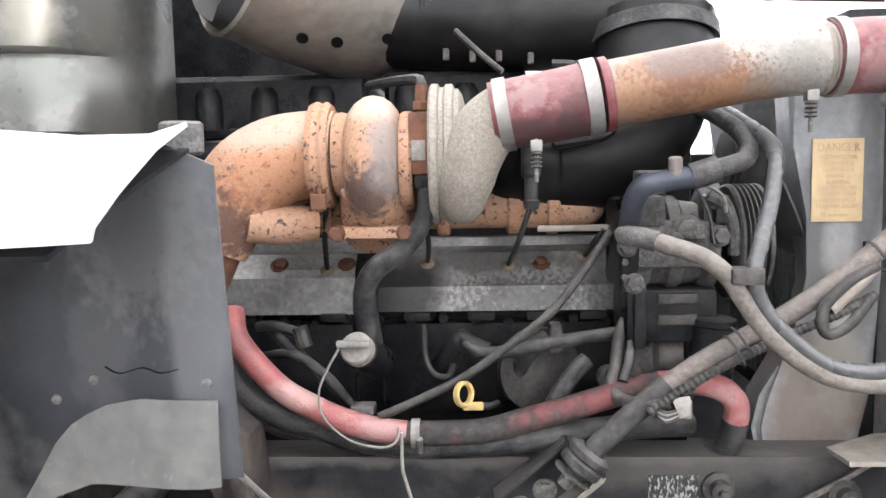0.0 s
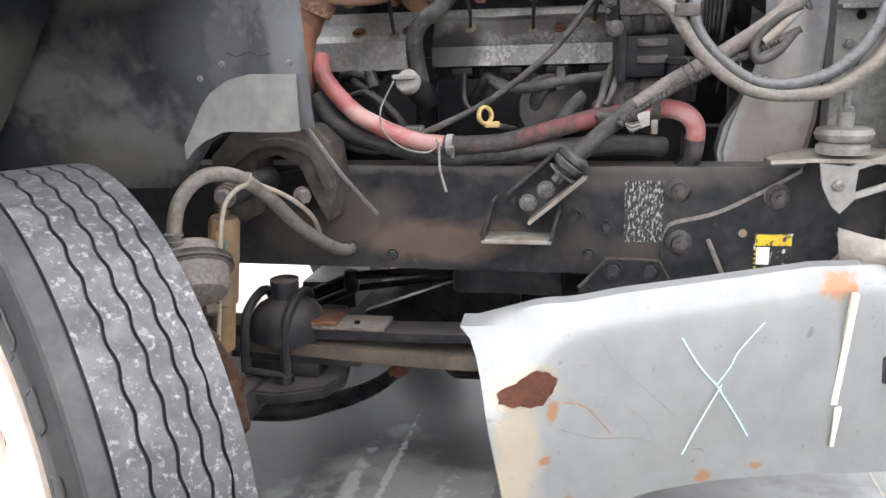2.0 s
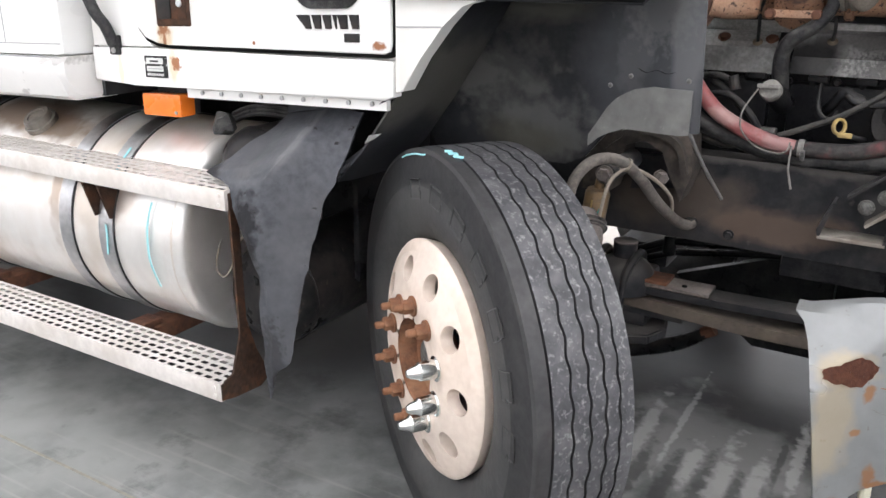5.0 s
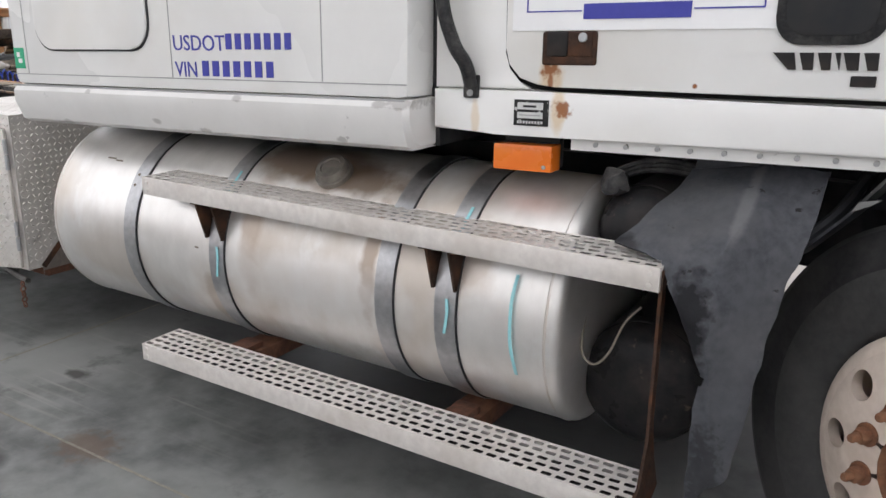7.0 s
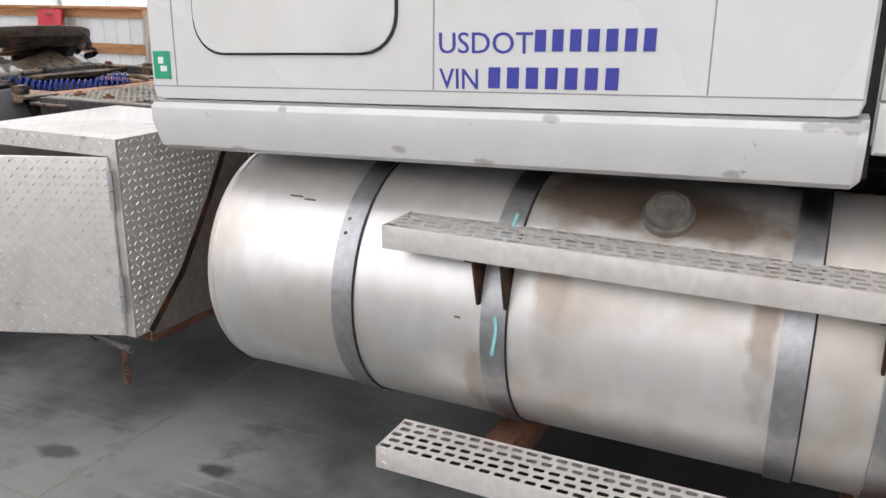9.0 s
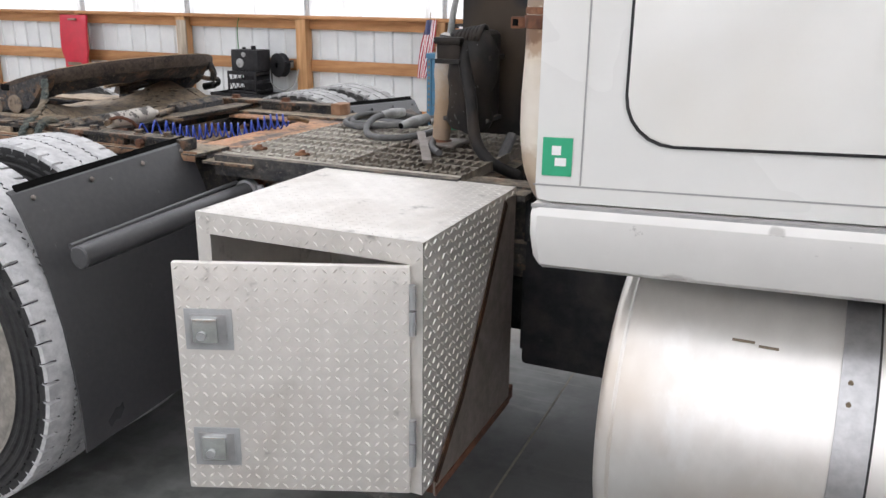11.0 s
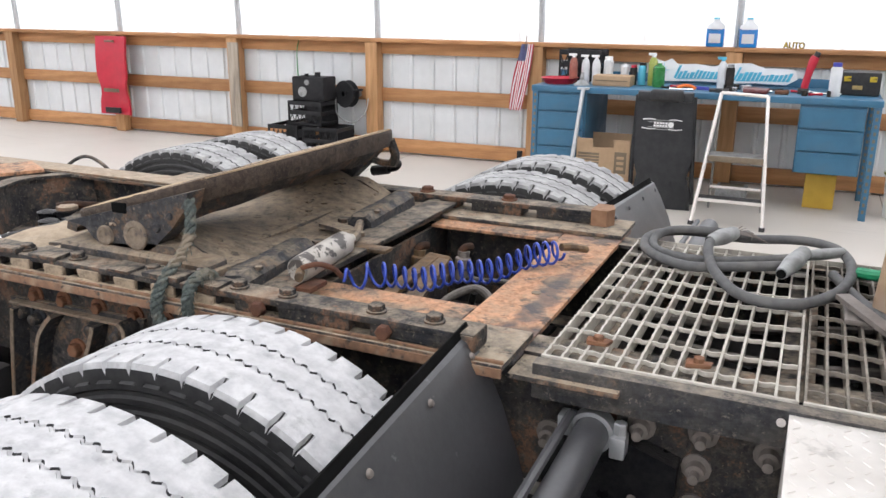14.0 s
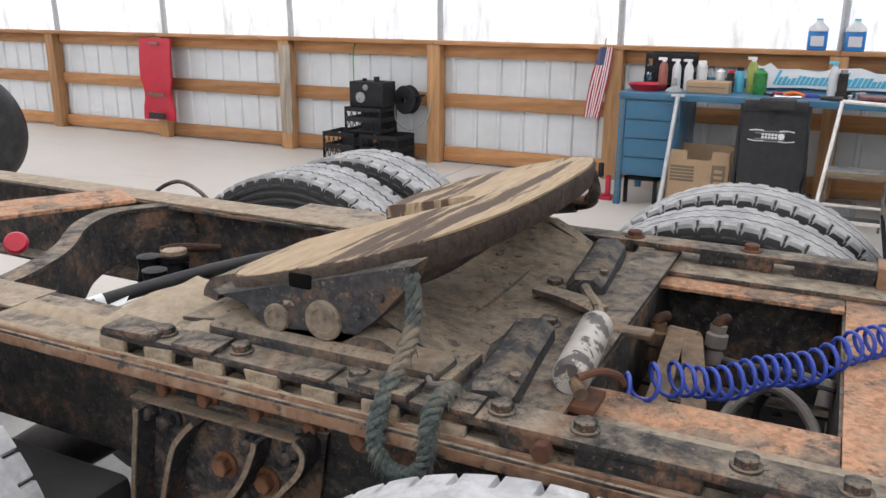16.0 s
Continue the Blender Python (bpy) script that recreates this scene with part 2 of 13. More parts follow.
MAT["wood"] = M("pine_board", (0.46, 0.238, 0.104), (0.335, 0.158, 0.066), 0.65, s1=9, s2=2, bump=0.1, stain=(0.28, 0.14, 0.06), stain_amt=0.6, chips=(0.16, 0.075, 0.035), chip_amt=-0.2, chip_scale=3.2, chip_soft=0.05, stretch=(0.35, 3, 3), random_tint=0.2)
MAT["wood_post"] = M("pine_post", (0.47, 0.265, 0.125), (0.36, 0.19, 0.085), 0.65, s1=9, s2=2, bump=0.1, stain=(0.29, 0.155, 0.07), stain_amt=0.6, chips=(0.16, 0.075, 0.035), chip_amt=-0.2, chip_scale=3.2, chip_soft=0.05, stretch=(3, 3, 0.35), random_tint=0.2)
MAT["sheet"] = M("wall_sheet", (0.66, 0.68, 0.69), (0.61, 0.63, 0.64), 0.45, s1=5, s2=1.3, bump=0.03, stain=(0.52, 0.53, 0.52), stain_amt=0.4)
MAT["concrete"] = M("concrete", (0.31, 0.305, 0.295), (0.26, 0.257, 0.25), 0.6, s1=14, s2=0.55, bump=0.1, stain=(0.42, 0.41, 0.385), stain_amt=0.8, chips=(0.17, 0.17, 0.168), chip_amt=0.06, chip_scale=3.0)
MAT["steel"] = M("galvanised", (0.50, 0.51, 0.52), (0.42, 0.43, 0.44), 0.45, 0.7, s1=20, s2=5, bump=0.05)
MAT["blue"] = M("blue_enamel", (0.045, 0.15, 0.25), (0.04, 0.13, 0.22), 0.4, s1=10, s2=4, bump=0.03, stain=(0.08, 0.16, 0.22), stain_amt=0.4)
MAT["red"] = M("red_plastic", (0.50, 0.02, 0.045), (0.42, 0.02, 0.04), 0.4, s1=10, s2=4, bump=0.02)
MAT["card"] = M("cardboard", (0.42, 0.29, 0.18), (0.38, 0.26, 0.16), 0.85, s1=30, s2=6, bump=0.05)
MAT["dark"] = M("dark_steel", (0.018, 0.0175, 0.018), (0.03, 0.028, 0.027), 0.5, s1=20, s2=4, bump=0.1, stain=(0.055, 0.042, 0.034), stain_amt=0.6)
MAT["stack"] = M("heat_stained_pipe", (0.66, 0.59, 0.49), (0.57, 0.50, 0.41), 0.42, 0.3, s1=15, s2=3, bump=0.08, stain=(0.72, 0.68, 0.62), stain_amt=0.6, chips=(0.36, 0.22, 0.13), chip_amt=-0.12, chip_scale=40, chip_soft=0.2)
MAT["rope"] = M("frayed_rope", (0.12, 0.14, 0.13), (0.05, 0.064, 0.062), 0.95, s1=160, s2=22, bump=1.0, stain=(0.26, 0.22, 0.165), stain_amt=0.55)
MAT["rust_scab"] = M("rust_scab", (0.150, 0.055, 0.034), (0.105, 0.040, 0.026), 0.8, s1=90, s2=25, bump=0.5, stain=(0.21, 0.09, 0.05), stain_amt=0.6, chips=(0.26, 0.25, 0.23), chip_amt=-0.04, chip_scale=70, chip_soft=0.06)
MAT["bumper"] = M("bumper_steel", (0.230, 0.235, 0.236), (0.196, 0.201, 0.203), 0.36, 0.3, s1=10, s2=3.5, bump=0.06, stain=(0.2088, 0.2088, 0.1908), stain_amt=0.6, chips=(0.1584, 0.1512, 0.1368), chip_amt=-0.05, chip_scale=60, chip_soft=0.08)
MAT["teal"] = M("teal_marker", (0.24, 0.56, 0.60), (0.34, 0.62, 0.65), 0.6, s1=60, s2=20, bump=0, chips=(0.55, 0.58, 0.58), chip_amt=0.1, chip_scale=60, chip_soft=0.2)
MAT["grey_lbl"] = M("label_grey", (0.35, 0.35, 0.34), (0.3, 0.3, 0.3), 0.5, s1=60, s2=20, bump=0)
MAT["grey_pale"] = M("label_silver", (0.60, 0.60, 0.58), (0.52, 0.52, 0.51), 0.4, s1=60, s2=20, bump=0)
MAT["latch_rust"] = M("dark_rust", (0.060, 0.034, 0.024), (0.030, 0.020, 0.016), 0.75, s1=70, s2=16, bump=0.5, stain=(0.12, 0.055, 0.03), stain_amt=0.7)
MAT["label"] = M("label_yellow", (0.4752, 0.3528, 0.2016), (0.432, 0.3168, 0.18), 0.55, s1=40, s2=20, bump=0.02, stain=(0.36, 0.288, 0.2016), stain_amt=0.5)
MAT["ink"] = M("ink_dark", (0.16, 0.125, 0.085), (0.19, 0.15, 0.105), 0.6, s1=60, s2=20, bump=0)
MAT["clamp"] = M("clamp_steel", (0.25, 0.245, 0.235), (0.19, 0.185, 0.175), 0.40, 0.6, s1=60, s2=9, bump=0.05, stain=(0.1728, 0.1584, 0.144), stain_amt=0.6)
MAT["hole"] = M("dark_hole", (0.006, 0.006, 0.006), (0.008, 0.008, 0.008), 0.9, s1=40, s2=9, bump=0, spec=0.05)
MAT["ink_blue"] = M("ink_blue", (0.045, 0.05, 0.30), (0.05, 0.055, 0.33), 0.5, s1=60, s2=20, bump=0)
MAT["paper"] = M("white_card", (0.80, 0.80, 0.80), (0.77, 0.77, 0.77), 0.5, s1=10, s2=4, bump=0.01)
MAT["glass"] = M("dark_glass", (0.02, 0.022, 0.025), (0.03, 0.03, 0.03), 0.08, s1=10, s2=4, bump=0)
MAT["rust_nut"] = M("orange_rust", (0.22, 0.095, 0.048), (0.12, 0.055, 0.032), 0.85, s1=60, s2=16, bump=0.6, stain=(0.30, 0.16, 0.09), stain_amt=0.6)
MAT["shield_rod"] = M("dull_wire", (0.30, 0.295, 0.285), (0.22, 0.215, 0.21), 0.45, 0.3, s1=90, s2=20, bump=0.1)
MAT["ink_faded"] = M("bleached_ink", (0.34, 0.245, 0.145), (0.42, 0.31, 0.185), 0.6, s1=90, s2=30, bump=0)
MAT["green"] = M("green_sticker", (0.03, 0.36, 0.19), (0.03, 0.33, 0.17), 0.5, s1=30, s2=10, bump=0)

MAT["mark_rubber"] = M("moulded_mark", (0.036, 0.036, 0.037), (0.046, 0.046, 0.046), 0.4, s1=60, s2=8, bump=0.05, spec=0.25)
MAT["tread_smooth"] = M("smooth_rib", (0.028, 0.0275, 0.0285), (0.040, 0.0395, 0.040), 0.42, s1=40, s2=8, bump=0.1, stain=(0.0792, 0.07632, 0.07632), stain_amt=0.5, spec=0.3)
MAT["rubber_dark"] = M("black_side_wall", (0.024, 0.024, 0.026), (0.036, 0.036, 0.037), 0.6, s1=60, s2=8, bump=0.2, stain=(0.07, 0.068, 0.066), stain_amt=0.5, spec=0.2)
MAT["shield_light"] = M("dirty_panel", (0.216, 0.216, 0.2016), (0.1584, 0.1584, 0.1476), 0.32, 0.4, s1=12, s2=3, bump=0.08, stain=(0.0864, 0.0828, 0.072), stain_amt=0.8, chips=(0.3024, 0.3024, 0.288), chip_amt=-0.05, chip_scale=40, chip_soft=0.1)
MAT["shroud"] = M("shroud_plastic", (0.1680, 0.1758, 0.1882), (0.2240, 0.2296, 0.2374), 0.42, s1=60, s2=6, bump=0.1, stain=(0.2742, 0.2726, 0.2621), stain_amt=0.65, chips=(0.0672, 0.0650, 0.0650), chip_amt=0.16, chip_scale=13, chip_soft=0.3)
MAT["teal_dark"] = M("teal_edge", (0.0216, 0.216, 0.1872), (0.0216, 0.18, 0.1584), 0.5, s1=20, s2=9, bump=0)
MAT["hose_dusty_red"] = M("grimy_hose", (0.0288, 0.02736, 0.02736), (0.054, 0.0504, 0.04824), 0.65, s1=70, s2=14, bump=0.4, stain=(0.216, 0.054, 0.0576), stain_amt=0.45)
MAT["rod_dusty"] = M("dusty_rod", (0.17, 0.145, 0.13), (0.085, 0.074, 0.068), 0.65, s1=120, s2=14, bump=0.5, bscale=200, stain=(0.0612, 0.0576, 0.05472), stain_amt=0.65, dust=(0.288, 0.2484, 0.2232), dust_amt=0.4)
MAT["pipe_hose"] = M("brown_dust_hose", (0.144, 0.126, 0.1094), (0.0828, 0.07344, 0.06624), 0.6, s1=120, s2=12, bump=0.4, bscale=200, stain=(0.045, 0.042, 0.040), stain_amt=0.75, dust=(0.27, 0.24, 0.21), dust_amt=0.5)
MAT["pipe_grey"] = M("grey_hose", (0.0612, 0.06264, 0.06624), (0.0396, 0.04032, 0.04248), 0.28, s1=90, s2=10, bump=0.12, stain=(0.0288, 0.02808, 0.02736), stain_amt=0.6, dust=(0.1944, 0.1872, 0.18), dust_amt=0.28, spec=0.5)
MAT["pipe_blue"] = M("blue_grey_tube", (0.0612, 0.0684, 0.0864), (0.0432, 0.0468, 0.0576), 0.35, 0.4, s1=40, s2=10, bump=0.05)
MAT["cap_grey"] = M("grey_cap", (0.2448, 0.234, 0.216), (0.18, 0.1714, 0.1584), 0.65, s1=120, s2=16, bump=0.3, stain=(0.1008, 0.0936, 0.0864), stain_amt=0.6)
MAT["sticker"] = M("scuffed_sticker", (0.0252, 0.0252, 0.02592), (0.036, 0.036, 0.036), 0.5, s1=40, s2=9, bump=0.05, chips=(0.2448, 0.2448, 0.2376), chip_amt=0.5, chip_scale=110, chip_soft=0.08, stretch=(1.6, 1, 0.7))
MAT["ink_black"] = M("sticker_black", (0.025, 0.025, 0.025), (0.035, 0.035, 0.035), 0.5, s1=40, s2=9, bump=0, chips=(0.5, 0.5, 0.48), chip_amt=0.15, chip_scale=70)
MAT["warn_yellow"] = M("warning_yellow", (0.5184, 0.3744, 0.0216), (0.4464, 0.3168, 0.0216), 0.5, s1=40, s2=9, bump=0, chips=(0.0288, 0.0288, 0.0288), chip_amt=0.3, chip_scale=70)
MAT["scratch"] = M("scratch_grey", (0.144, 0.1404, 0.1332), (0.1872, 0.18, 0.1692), 0.6, s1=60, s2=20, bump=0)
MAT["pen_pale"] = M("pale_pen", (0.36, 0.54, 0.5616), (0.396, 0.5616, 0.576), 0.6, s1=60, s2=20, bump=0)
MAT["stripe"] = M("cream_strap", (0.5184, 0.504, 0.396), (0.4752, 0.4608, 0.36), 0.5, s1=20, s2=9, bump=0.02)
MAT["shock_can"] = M("orange_shock", (0.17, 0.105, 0.045), (0.11, 0.078, 0.050), 0.55, s1=30, s2=7, bump=0.15, stain=(0.15, 0.125, 0.10), stain_amt=0.7)
MAT["tower_dust"] = M("dusty_bracket", (0.060, 0.052, 0.046), (0.034, 0.031, 0.029), 0.6, s1=40, s2=7, bump=0.25, stain=(0.14, 0.115, 0.098), stain_amt=0.7)
MAT["shock"] = M("dusty_shock", (0.115, 0.094, 0.078), (0.078, 0.066, 0.056), 0.55, s1=30, s2=7, bump=0.15, stain=(0.1584, 0.1332, 0.1008), stain_amt=0.6)
MAT["paper_dusty"] = M("dusty_wire", (0.2736, 0.2376, 0.1944), (0.2016, 0.1728, 0.1404), 0.6, s1=90, s2=14, bump=0.1)
MAT["liner_pale"] = M("pale_flap", (0.1296, 0.1296, 0.126), (0.0972, 0.0972, 0.0936), 0.5, s1=25, s2=8, bump=0.1, stain=(0.18, 0.1764, 0.1656), stain_amt=0.6, chips=(0.216, 0.2088, 0.198), chip_amt=-0.02, chip_scale=70, chip_soft=0.2)
MAT["guard"] = M("rubber_guard", (0.05, 0.053, 0.061), (0.074, 0.077, 0.085), 0.42, s1=45, s2=6, bump=0.3, stain=(0.12, 0.122, 0.128), stain_amt=0.5, chips=(0.02, 0.02, 0.02), chip_amt=-0.1, chip_scale=22)
MAT["tank_black"] = M("scabbed_black", (0.012, 0.012, 0.014), (0.024, 0.023, 0.023), 0.36, s1=25, s2=7, bump=0.3, stain=(0.05, 0.042, 0.038), stain_amt=0.6, chips=(0.11, 0.085, 0.068), chip_amt=0.0, chip_scale=34, chip_soft=0.14)
MAT["deck_steel"] = M("dusty_grate", (0.56, 0.53, 0.47), (0.44, 0.41, 0.36), 0.6, 0.15, s1=40, s2=6, bump=0.2, stain=(0.24, 0.20, 0.165), stain_amt=0.55)
# brown dust, darkened further for the front grating that gets little light
MAT["deck_brown"] = M("brown_dust_grate", (0.27, 0.24, 0.20), (0.16, 0.14, 0.115), 0.65, 0.1, s1=40, s2=6, bump=0.2, stain=(0.13, 0.105, 0.085), stain_amt=0.7)
MAT["wood_plate"] = M("tan_dust_plate", (0.46, 0.345, 0.22), (0.34, 0.245, 0.15), 0.85, s1=26, s2=5, bump=0.7, stain=(0.52, 0.42, 0.295), stain_amt=0.6, chips=(0.105, 0.072, 0.05), chip_amt=0.42, chip_scale=2.6, chip_soft=0.035, stretch=(4.0, 0.55, 1))
MAT["brass"] = M("dull_brass", (0.22, 0.14, 0.075), (0.115, 0.078, 0.05), 0.55, 0.3, s1=50, s2=14, bump=0.5, stain=(0.05, 0.045, 0.04), stain_amt=0.6)
MAT["silver_cyl"] = M("chipped_silver", (0.50, 0.47, 0.43), (0.42, 0.39, 0.35), 0.5, 0.3, s1=30, s2=9, bump=0.1, chips=(0.10, 0.09, 0.085), chip_amt=0.35, chip_scale=26)
MAT["guard_grey"] = M("grey_guard", (0.050, 0.050, 0.054), (0.060, 0.060, 0.064), 0.34, s1=60, s2=3, bump=0.06, stain=(0.055, 0.055, 0.059), stain_amt=0.4, chips=(0.14, 0.14, 0.145), chip_amt=-0.22, chip_scale=24, chip_soft=0.05, spec=0.55, rvar=0.08)
MAT["steel_bar"] = M("dusty_bar", (0.24, 0.21, 0.19), (0.17, 0.15, 0.135), 0.6, 0.3, s1=30, s2=9, bump=0.15)
MAT["brass_rust"] = M("rusty_block", (0.30, 0.17, 0.10), (0.22, 0.12, 0.07), 0.8, s1=30, s2=8, bump=0.3)
MAT["dust_pin"] = M("dusty_pin", (0.24, 0.19, 0.14), (0.14, 0.11, 0.085), 0.8, s1=60, s2=20, bump=0.5, chips=(0.045, 0.045, 0.048), chip_amt=0.15, chip_scale=40, chip_soft=0.1)
MAT["boot_pale"] = M("pale_boot", (0.46, 0.44, 0.42), (0.38, 0.36, 0.34), 0.6, s1=25, s2=7, bump=0.1, stain=(0.34, 0.24, 0.15), stain_amt=0.7)
MAT["pipe_cable"] = M("cable_grey", (0.095, 0.095, 0.097), (0.13, 0.13, 0.13), 0.6, s1=40, s2=9, bump=0.15, stain=(0.20, 0.19, 0.18), stain_amt=0.5)
MAT["plug"] = M("plug_grey", (0.34, 0.345, 0.345), (0.25, 0.255, 0.25), 0.6, s1=40, s2=12, bump=0.2, stain=(0.13, 0.125, 0.12), stain_amt=0.5)
MAT["green_line"] = M("green_airline", (0.02, 0.26, 0.12), (0.02, 0.22, 0.10), 0.4, s1=40, s2=9, bump=0.03)

def cover_material():
    m = bpy.data.materials.new("translucent_cover")
    m.use_nodes = True
    n, l = m.node_tree.nodes, m.node_tree.links
    for x in list(n):
        n.remove(x)
    out, mix = n.new("ShaderNodeOutputMaterial"), n.new("ShaderNodeMixShader")
    a, t = n.new("ShaderNodeBsdfDiffuse"), n.new("ShaderNodeBsdfTranslucent")
    no, cr = n.new("ShaderNodeTexNoise"), n.new("ShaderNodeMix")
    no.inputs["Scale"].default_value, no.inputs["Detail"].default_value = 0.8, 4
    cr.data_type = "RGBA"
    cr.inputs[6].default_value, cr.inputs[7].default_value = (0.93, 0.93, 0.96, 1), (0.86, 0.86, 0.89, 1)
    l.new(no.outputs["Fac"], cr.inputs[0])
    # dirt smudges and streaks low on the sheet, greyed further to dim its glow
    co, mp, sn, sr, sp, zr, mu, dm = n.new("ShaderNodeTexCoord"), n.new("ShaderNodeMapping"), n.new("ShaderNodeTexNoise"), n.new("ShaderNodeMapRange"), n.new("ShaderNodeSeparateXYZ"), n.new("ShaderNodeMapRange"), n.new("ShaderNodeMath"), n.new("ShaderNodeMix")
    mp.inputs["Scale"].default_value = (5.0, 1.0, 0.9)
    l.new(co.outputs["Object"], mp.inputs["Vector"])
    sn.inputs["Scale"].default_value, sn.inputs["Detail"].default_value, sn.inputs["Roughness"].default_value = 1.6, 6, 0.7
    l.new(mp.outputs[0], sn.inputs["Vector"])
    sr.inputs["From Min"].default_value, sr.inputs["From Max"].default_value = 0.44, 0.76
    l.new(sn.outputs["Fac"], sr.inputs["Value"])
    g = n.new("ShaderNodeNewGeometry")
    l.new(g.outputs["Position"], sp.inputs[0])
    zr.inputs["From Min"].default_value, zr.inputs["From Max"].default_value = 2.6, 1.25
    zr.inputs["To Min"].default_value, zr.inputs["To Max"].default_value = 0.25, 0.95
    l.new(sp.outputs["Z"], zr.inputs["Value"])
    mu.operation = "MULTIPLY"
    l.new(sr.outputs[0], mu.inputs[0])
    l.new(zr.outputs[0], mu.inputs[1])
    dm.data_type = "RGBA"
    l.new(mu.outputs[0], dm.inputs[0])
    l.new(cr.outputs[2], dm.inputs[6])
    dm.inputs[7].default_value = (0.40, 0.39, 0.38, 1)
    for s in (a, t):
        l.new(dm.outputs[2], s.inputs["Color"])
    mix.inputs[0].default_value = 0.55
    l.new(a.outputs[0], mix.inputs[1])
    l.new(t.outputs[0], mix.inputs[2])
    l.new(mix.outputs[0], out.inputs[0])
    return m


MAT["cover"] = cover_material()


def grime(name, base, rust, tan, rust_amt, dust_amt, scale=1.0, rough=0.72, bump=0.8, fleck=0.5, bare=1.0):
    """Old painted steel: rust eaten through in ragged patches, flecks, and dry road dust that settles on what faces up."""
    m = bpy.data.materials.new(name)
    m.use_nodes = True
    n, l = m.node_tree.nodes, m.node_tree.links
    b = n["Principled BSDF"]
    co = n.new("ShaderNodeTexCoord")

    def noisy(sc, detail=8, rgh=0.68):
        t = n.new("ShaderNodeTexNoise")
        t.inputs["Scale"].default_value, t.inputs["Detail"].default_value, t.inputs["Roughness"].default_value = sc * scale, detail, rgh
        l.new(co.outputs["Object"], t.inputs["Vector"])
        return t.outputs["Fac"]

    def ramp(fac, a, z, top=1.0):
        r = n.new("ShaderNodeMapRange")
        r.inputs["From Min"].default_value, r.inputs["From Max"].default_value, r.inputs["To Max"].default_value = a, z, top
        l.new(fac, r.inputs["Value"])
        return r.outputs[0]

    def mix(fac, a, z):
        x = n.new("ShaderNodeMix")
        x.data_type = "RGBA"
        l.new(fac, x.inputs[0])
        for k, v in ((6, a), (7, z)):
            if hasattr(v, "is_linked"):
                l.new(v, x.inputs[k])
            else:
                x.inputs[k].default_value = rgb(v)
        return x.outputs[2]

    def times(a, c):
        x = n.new("ShaderNodeMath")
        x.operation = "MULTIPLY"
        l.new(a, x.inputs[0])
        l.new(c, x.inputs[1])
        return x.outputs[0]

    shade = lambda c, k: tuple(v * k for v in c)
    grain = noisy(70, 6)
    col = mix(ramp(grain, 0.4, 0.6), base, shade(base, 1.9))
    ragged = n.new("ShaderNodeMath")
    ragged.operation = "MULTIPLY_ADD"
    l.new(noisy(60, 7, 0.75), ragged.inputs[0])
    ragged.inputs[1].default_value = 0.42
    l.new(noisy(9), ragged.inputs[2])
    patch = ragged.outputs[0]
    lo = 0.87 - 0.26 * rust_amt
    col = mix(ramp(patch, lo, lo + 0.07), col, mix(ramp(grain, 0.38, 0.62), rust, shade(rust, 0.5)))
    col = mix(ramp(noisy(95, 5), 0.60, 0.66, fleck), col, shade(tan, 0.7))
    g, sp = n.new("ShaderNodeNewGeometry"), n.new("ShaderNodeSeparateXYZ")
    l.new(g.outputs["Normal"], sp.inputs[0])
    lay = noisy(21)
    lo = 0.68 - 0.36 * dust_amt
    film = tuple(0.42 * t + 0.5 * c for t, c in zip(tan, base))
    col = mix(ramp(noisy(9, 9, 0.7), 0.40, 0.62, 0.5 * dust_amt), col, film)
    settled = times(ramp(sp.outputs["Z"], 0.15, 0.9), ramp(lay, lo - 0.10, lo + 0.20, 0.88))
    col = mix(settled, col, mix(ramp(noisy(45, 6), 0.30, 0.70), shade(tan, 0.95), shade(tan, 0.62)))
    col = mix(ramp(noisy(33, 9, 0.75), 0.52, 0.74, 0.5 * dust_amt), col, shade(tan, 0.85))
    col = mix(ramp(noisy(27, 9, 0.78), 0.565, 0.62, 0.72 * bare), col, shade(base, 0.8))
    l.new(col, b.inputs["Base Color"])
    b.inputs["Specular IOR Level"].default_value = 0.25
    rr = n.new("ShaderNodeMapRange")
    rr.inputs["To Min"].default_value, rr.inputs["To Max"].default_value = rough - 0.2, min(1.0, rough + 0.2)
    l.new(lay, rr.inputs["Value"])
    l.new(rr.outputs[0], b.inputs["Roughness"])
    b1, b2 = n.new("ShaderNodeBump"), n.new("ShaderNodeBump")
    b1.inputs["Strength"].default_value, b1.inputs["Distance"].default_value = bump, 0.006
    b2.inputs["Strength"].default_value, b2.inputs["Distance"].default_value = bump, 0.002
    l.new(patch, b1.inputs["Height"])
    l.new(noisy(150, 4), b2.inputs["Height"])
    l.new(b1.outputs[0], b2.inputs["Normal"])
    l.new(b2.outputs[0], b.inputs["Normal"])
    return m


MAT["frame_rear"] = grime("dusty_frame", (0.013, 0.014, 0.017), (0.19, 0.085, 0.045), (0.460, 0.380, 0.287), 0.42, 0.55)
MAT["rust_edge"] = grime("rust_edged_steel", (0.018, 0.019, 0.023), (0.27, 0.145, 0.085), (0.494, 0.408, 0.305), 0.55, 0.85)
MAT["dust_base"] = grime("dust_caked_steel", (0.028, 0.028, 0.031), (0.15, 0.09, 0.055), (0.414, 0.328, 0.236), 0.5, 0.85)
MAT["paint_dusty"] = grime("chipped_blue_black", (0.021, 0.023, 0.028), (0.15, 0.085, 0.05), (0.437, 0.356, 0.259), 0.34, 0.34)
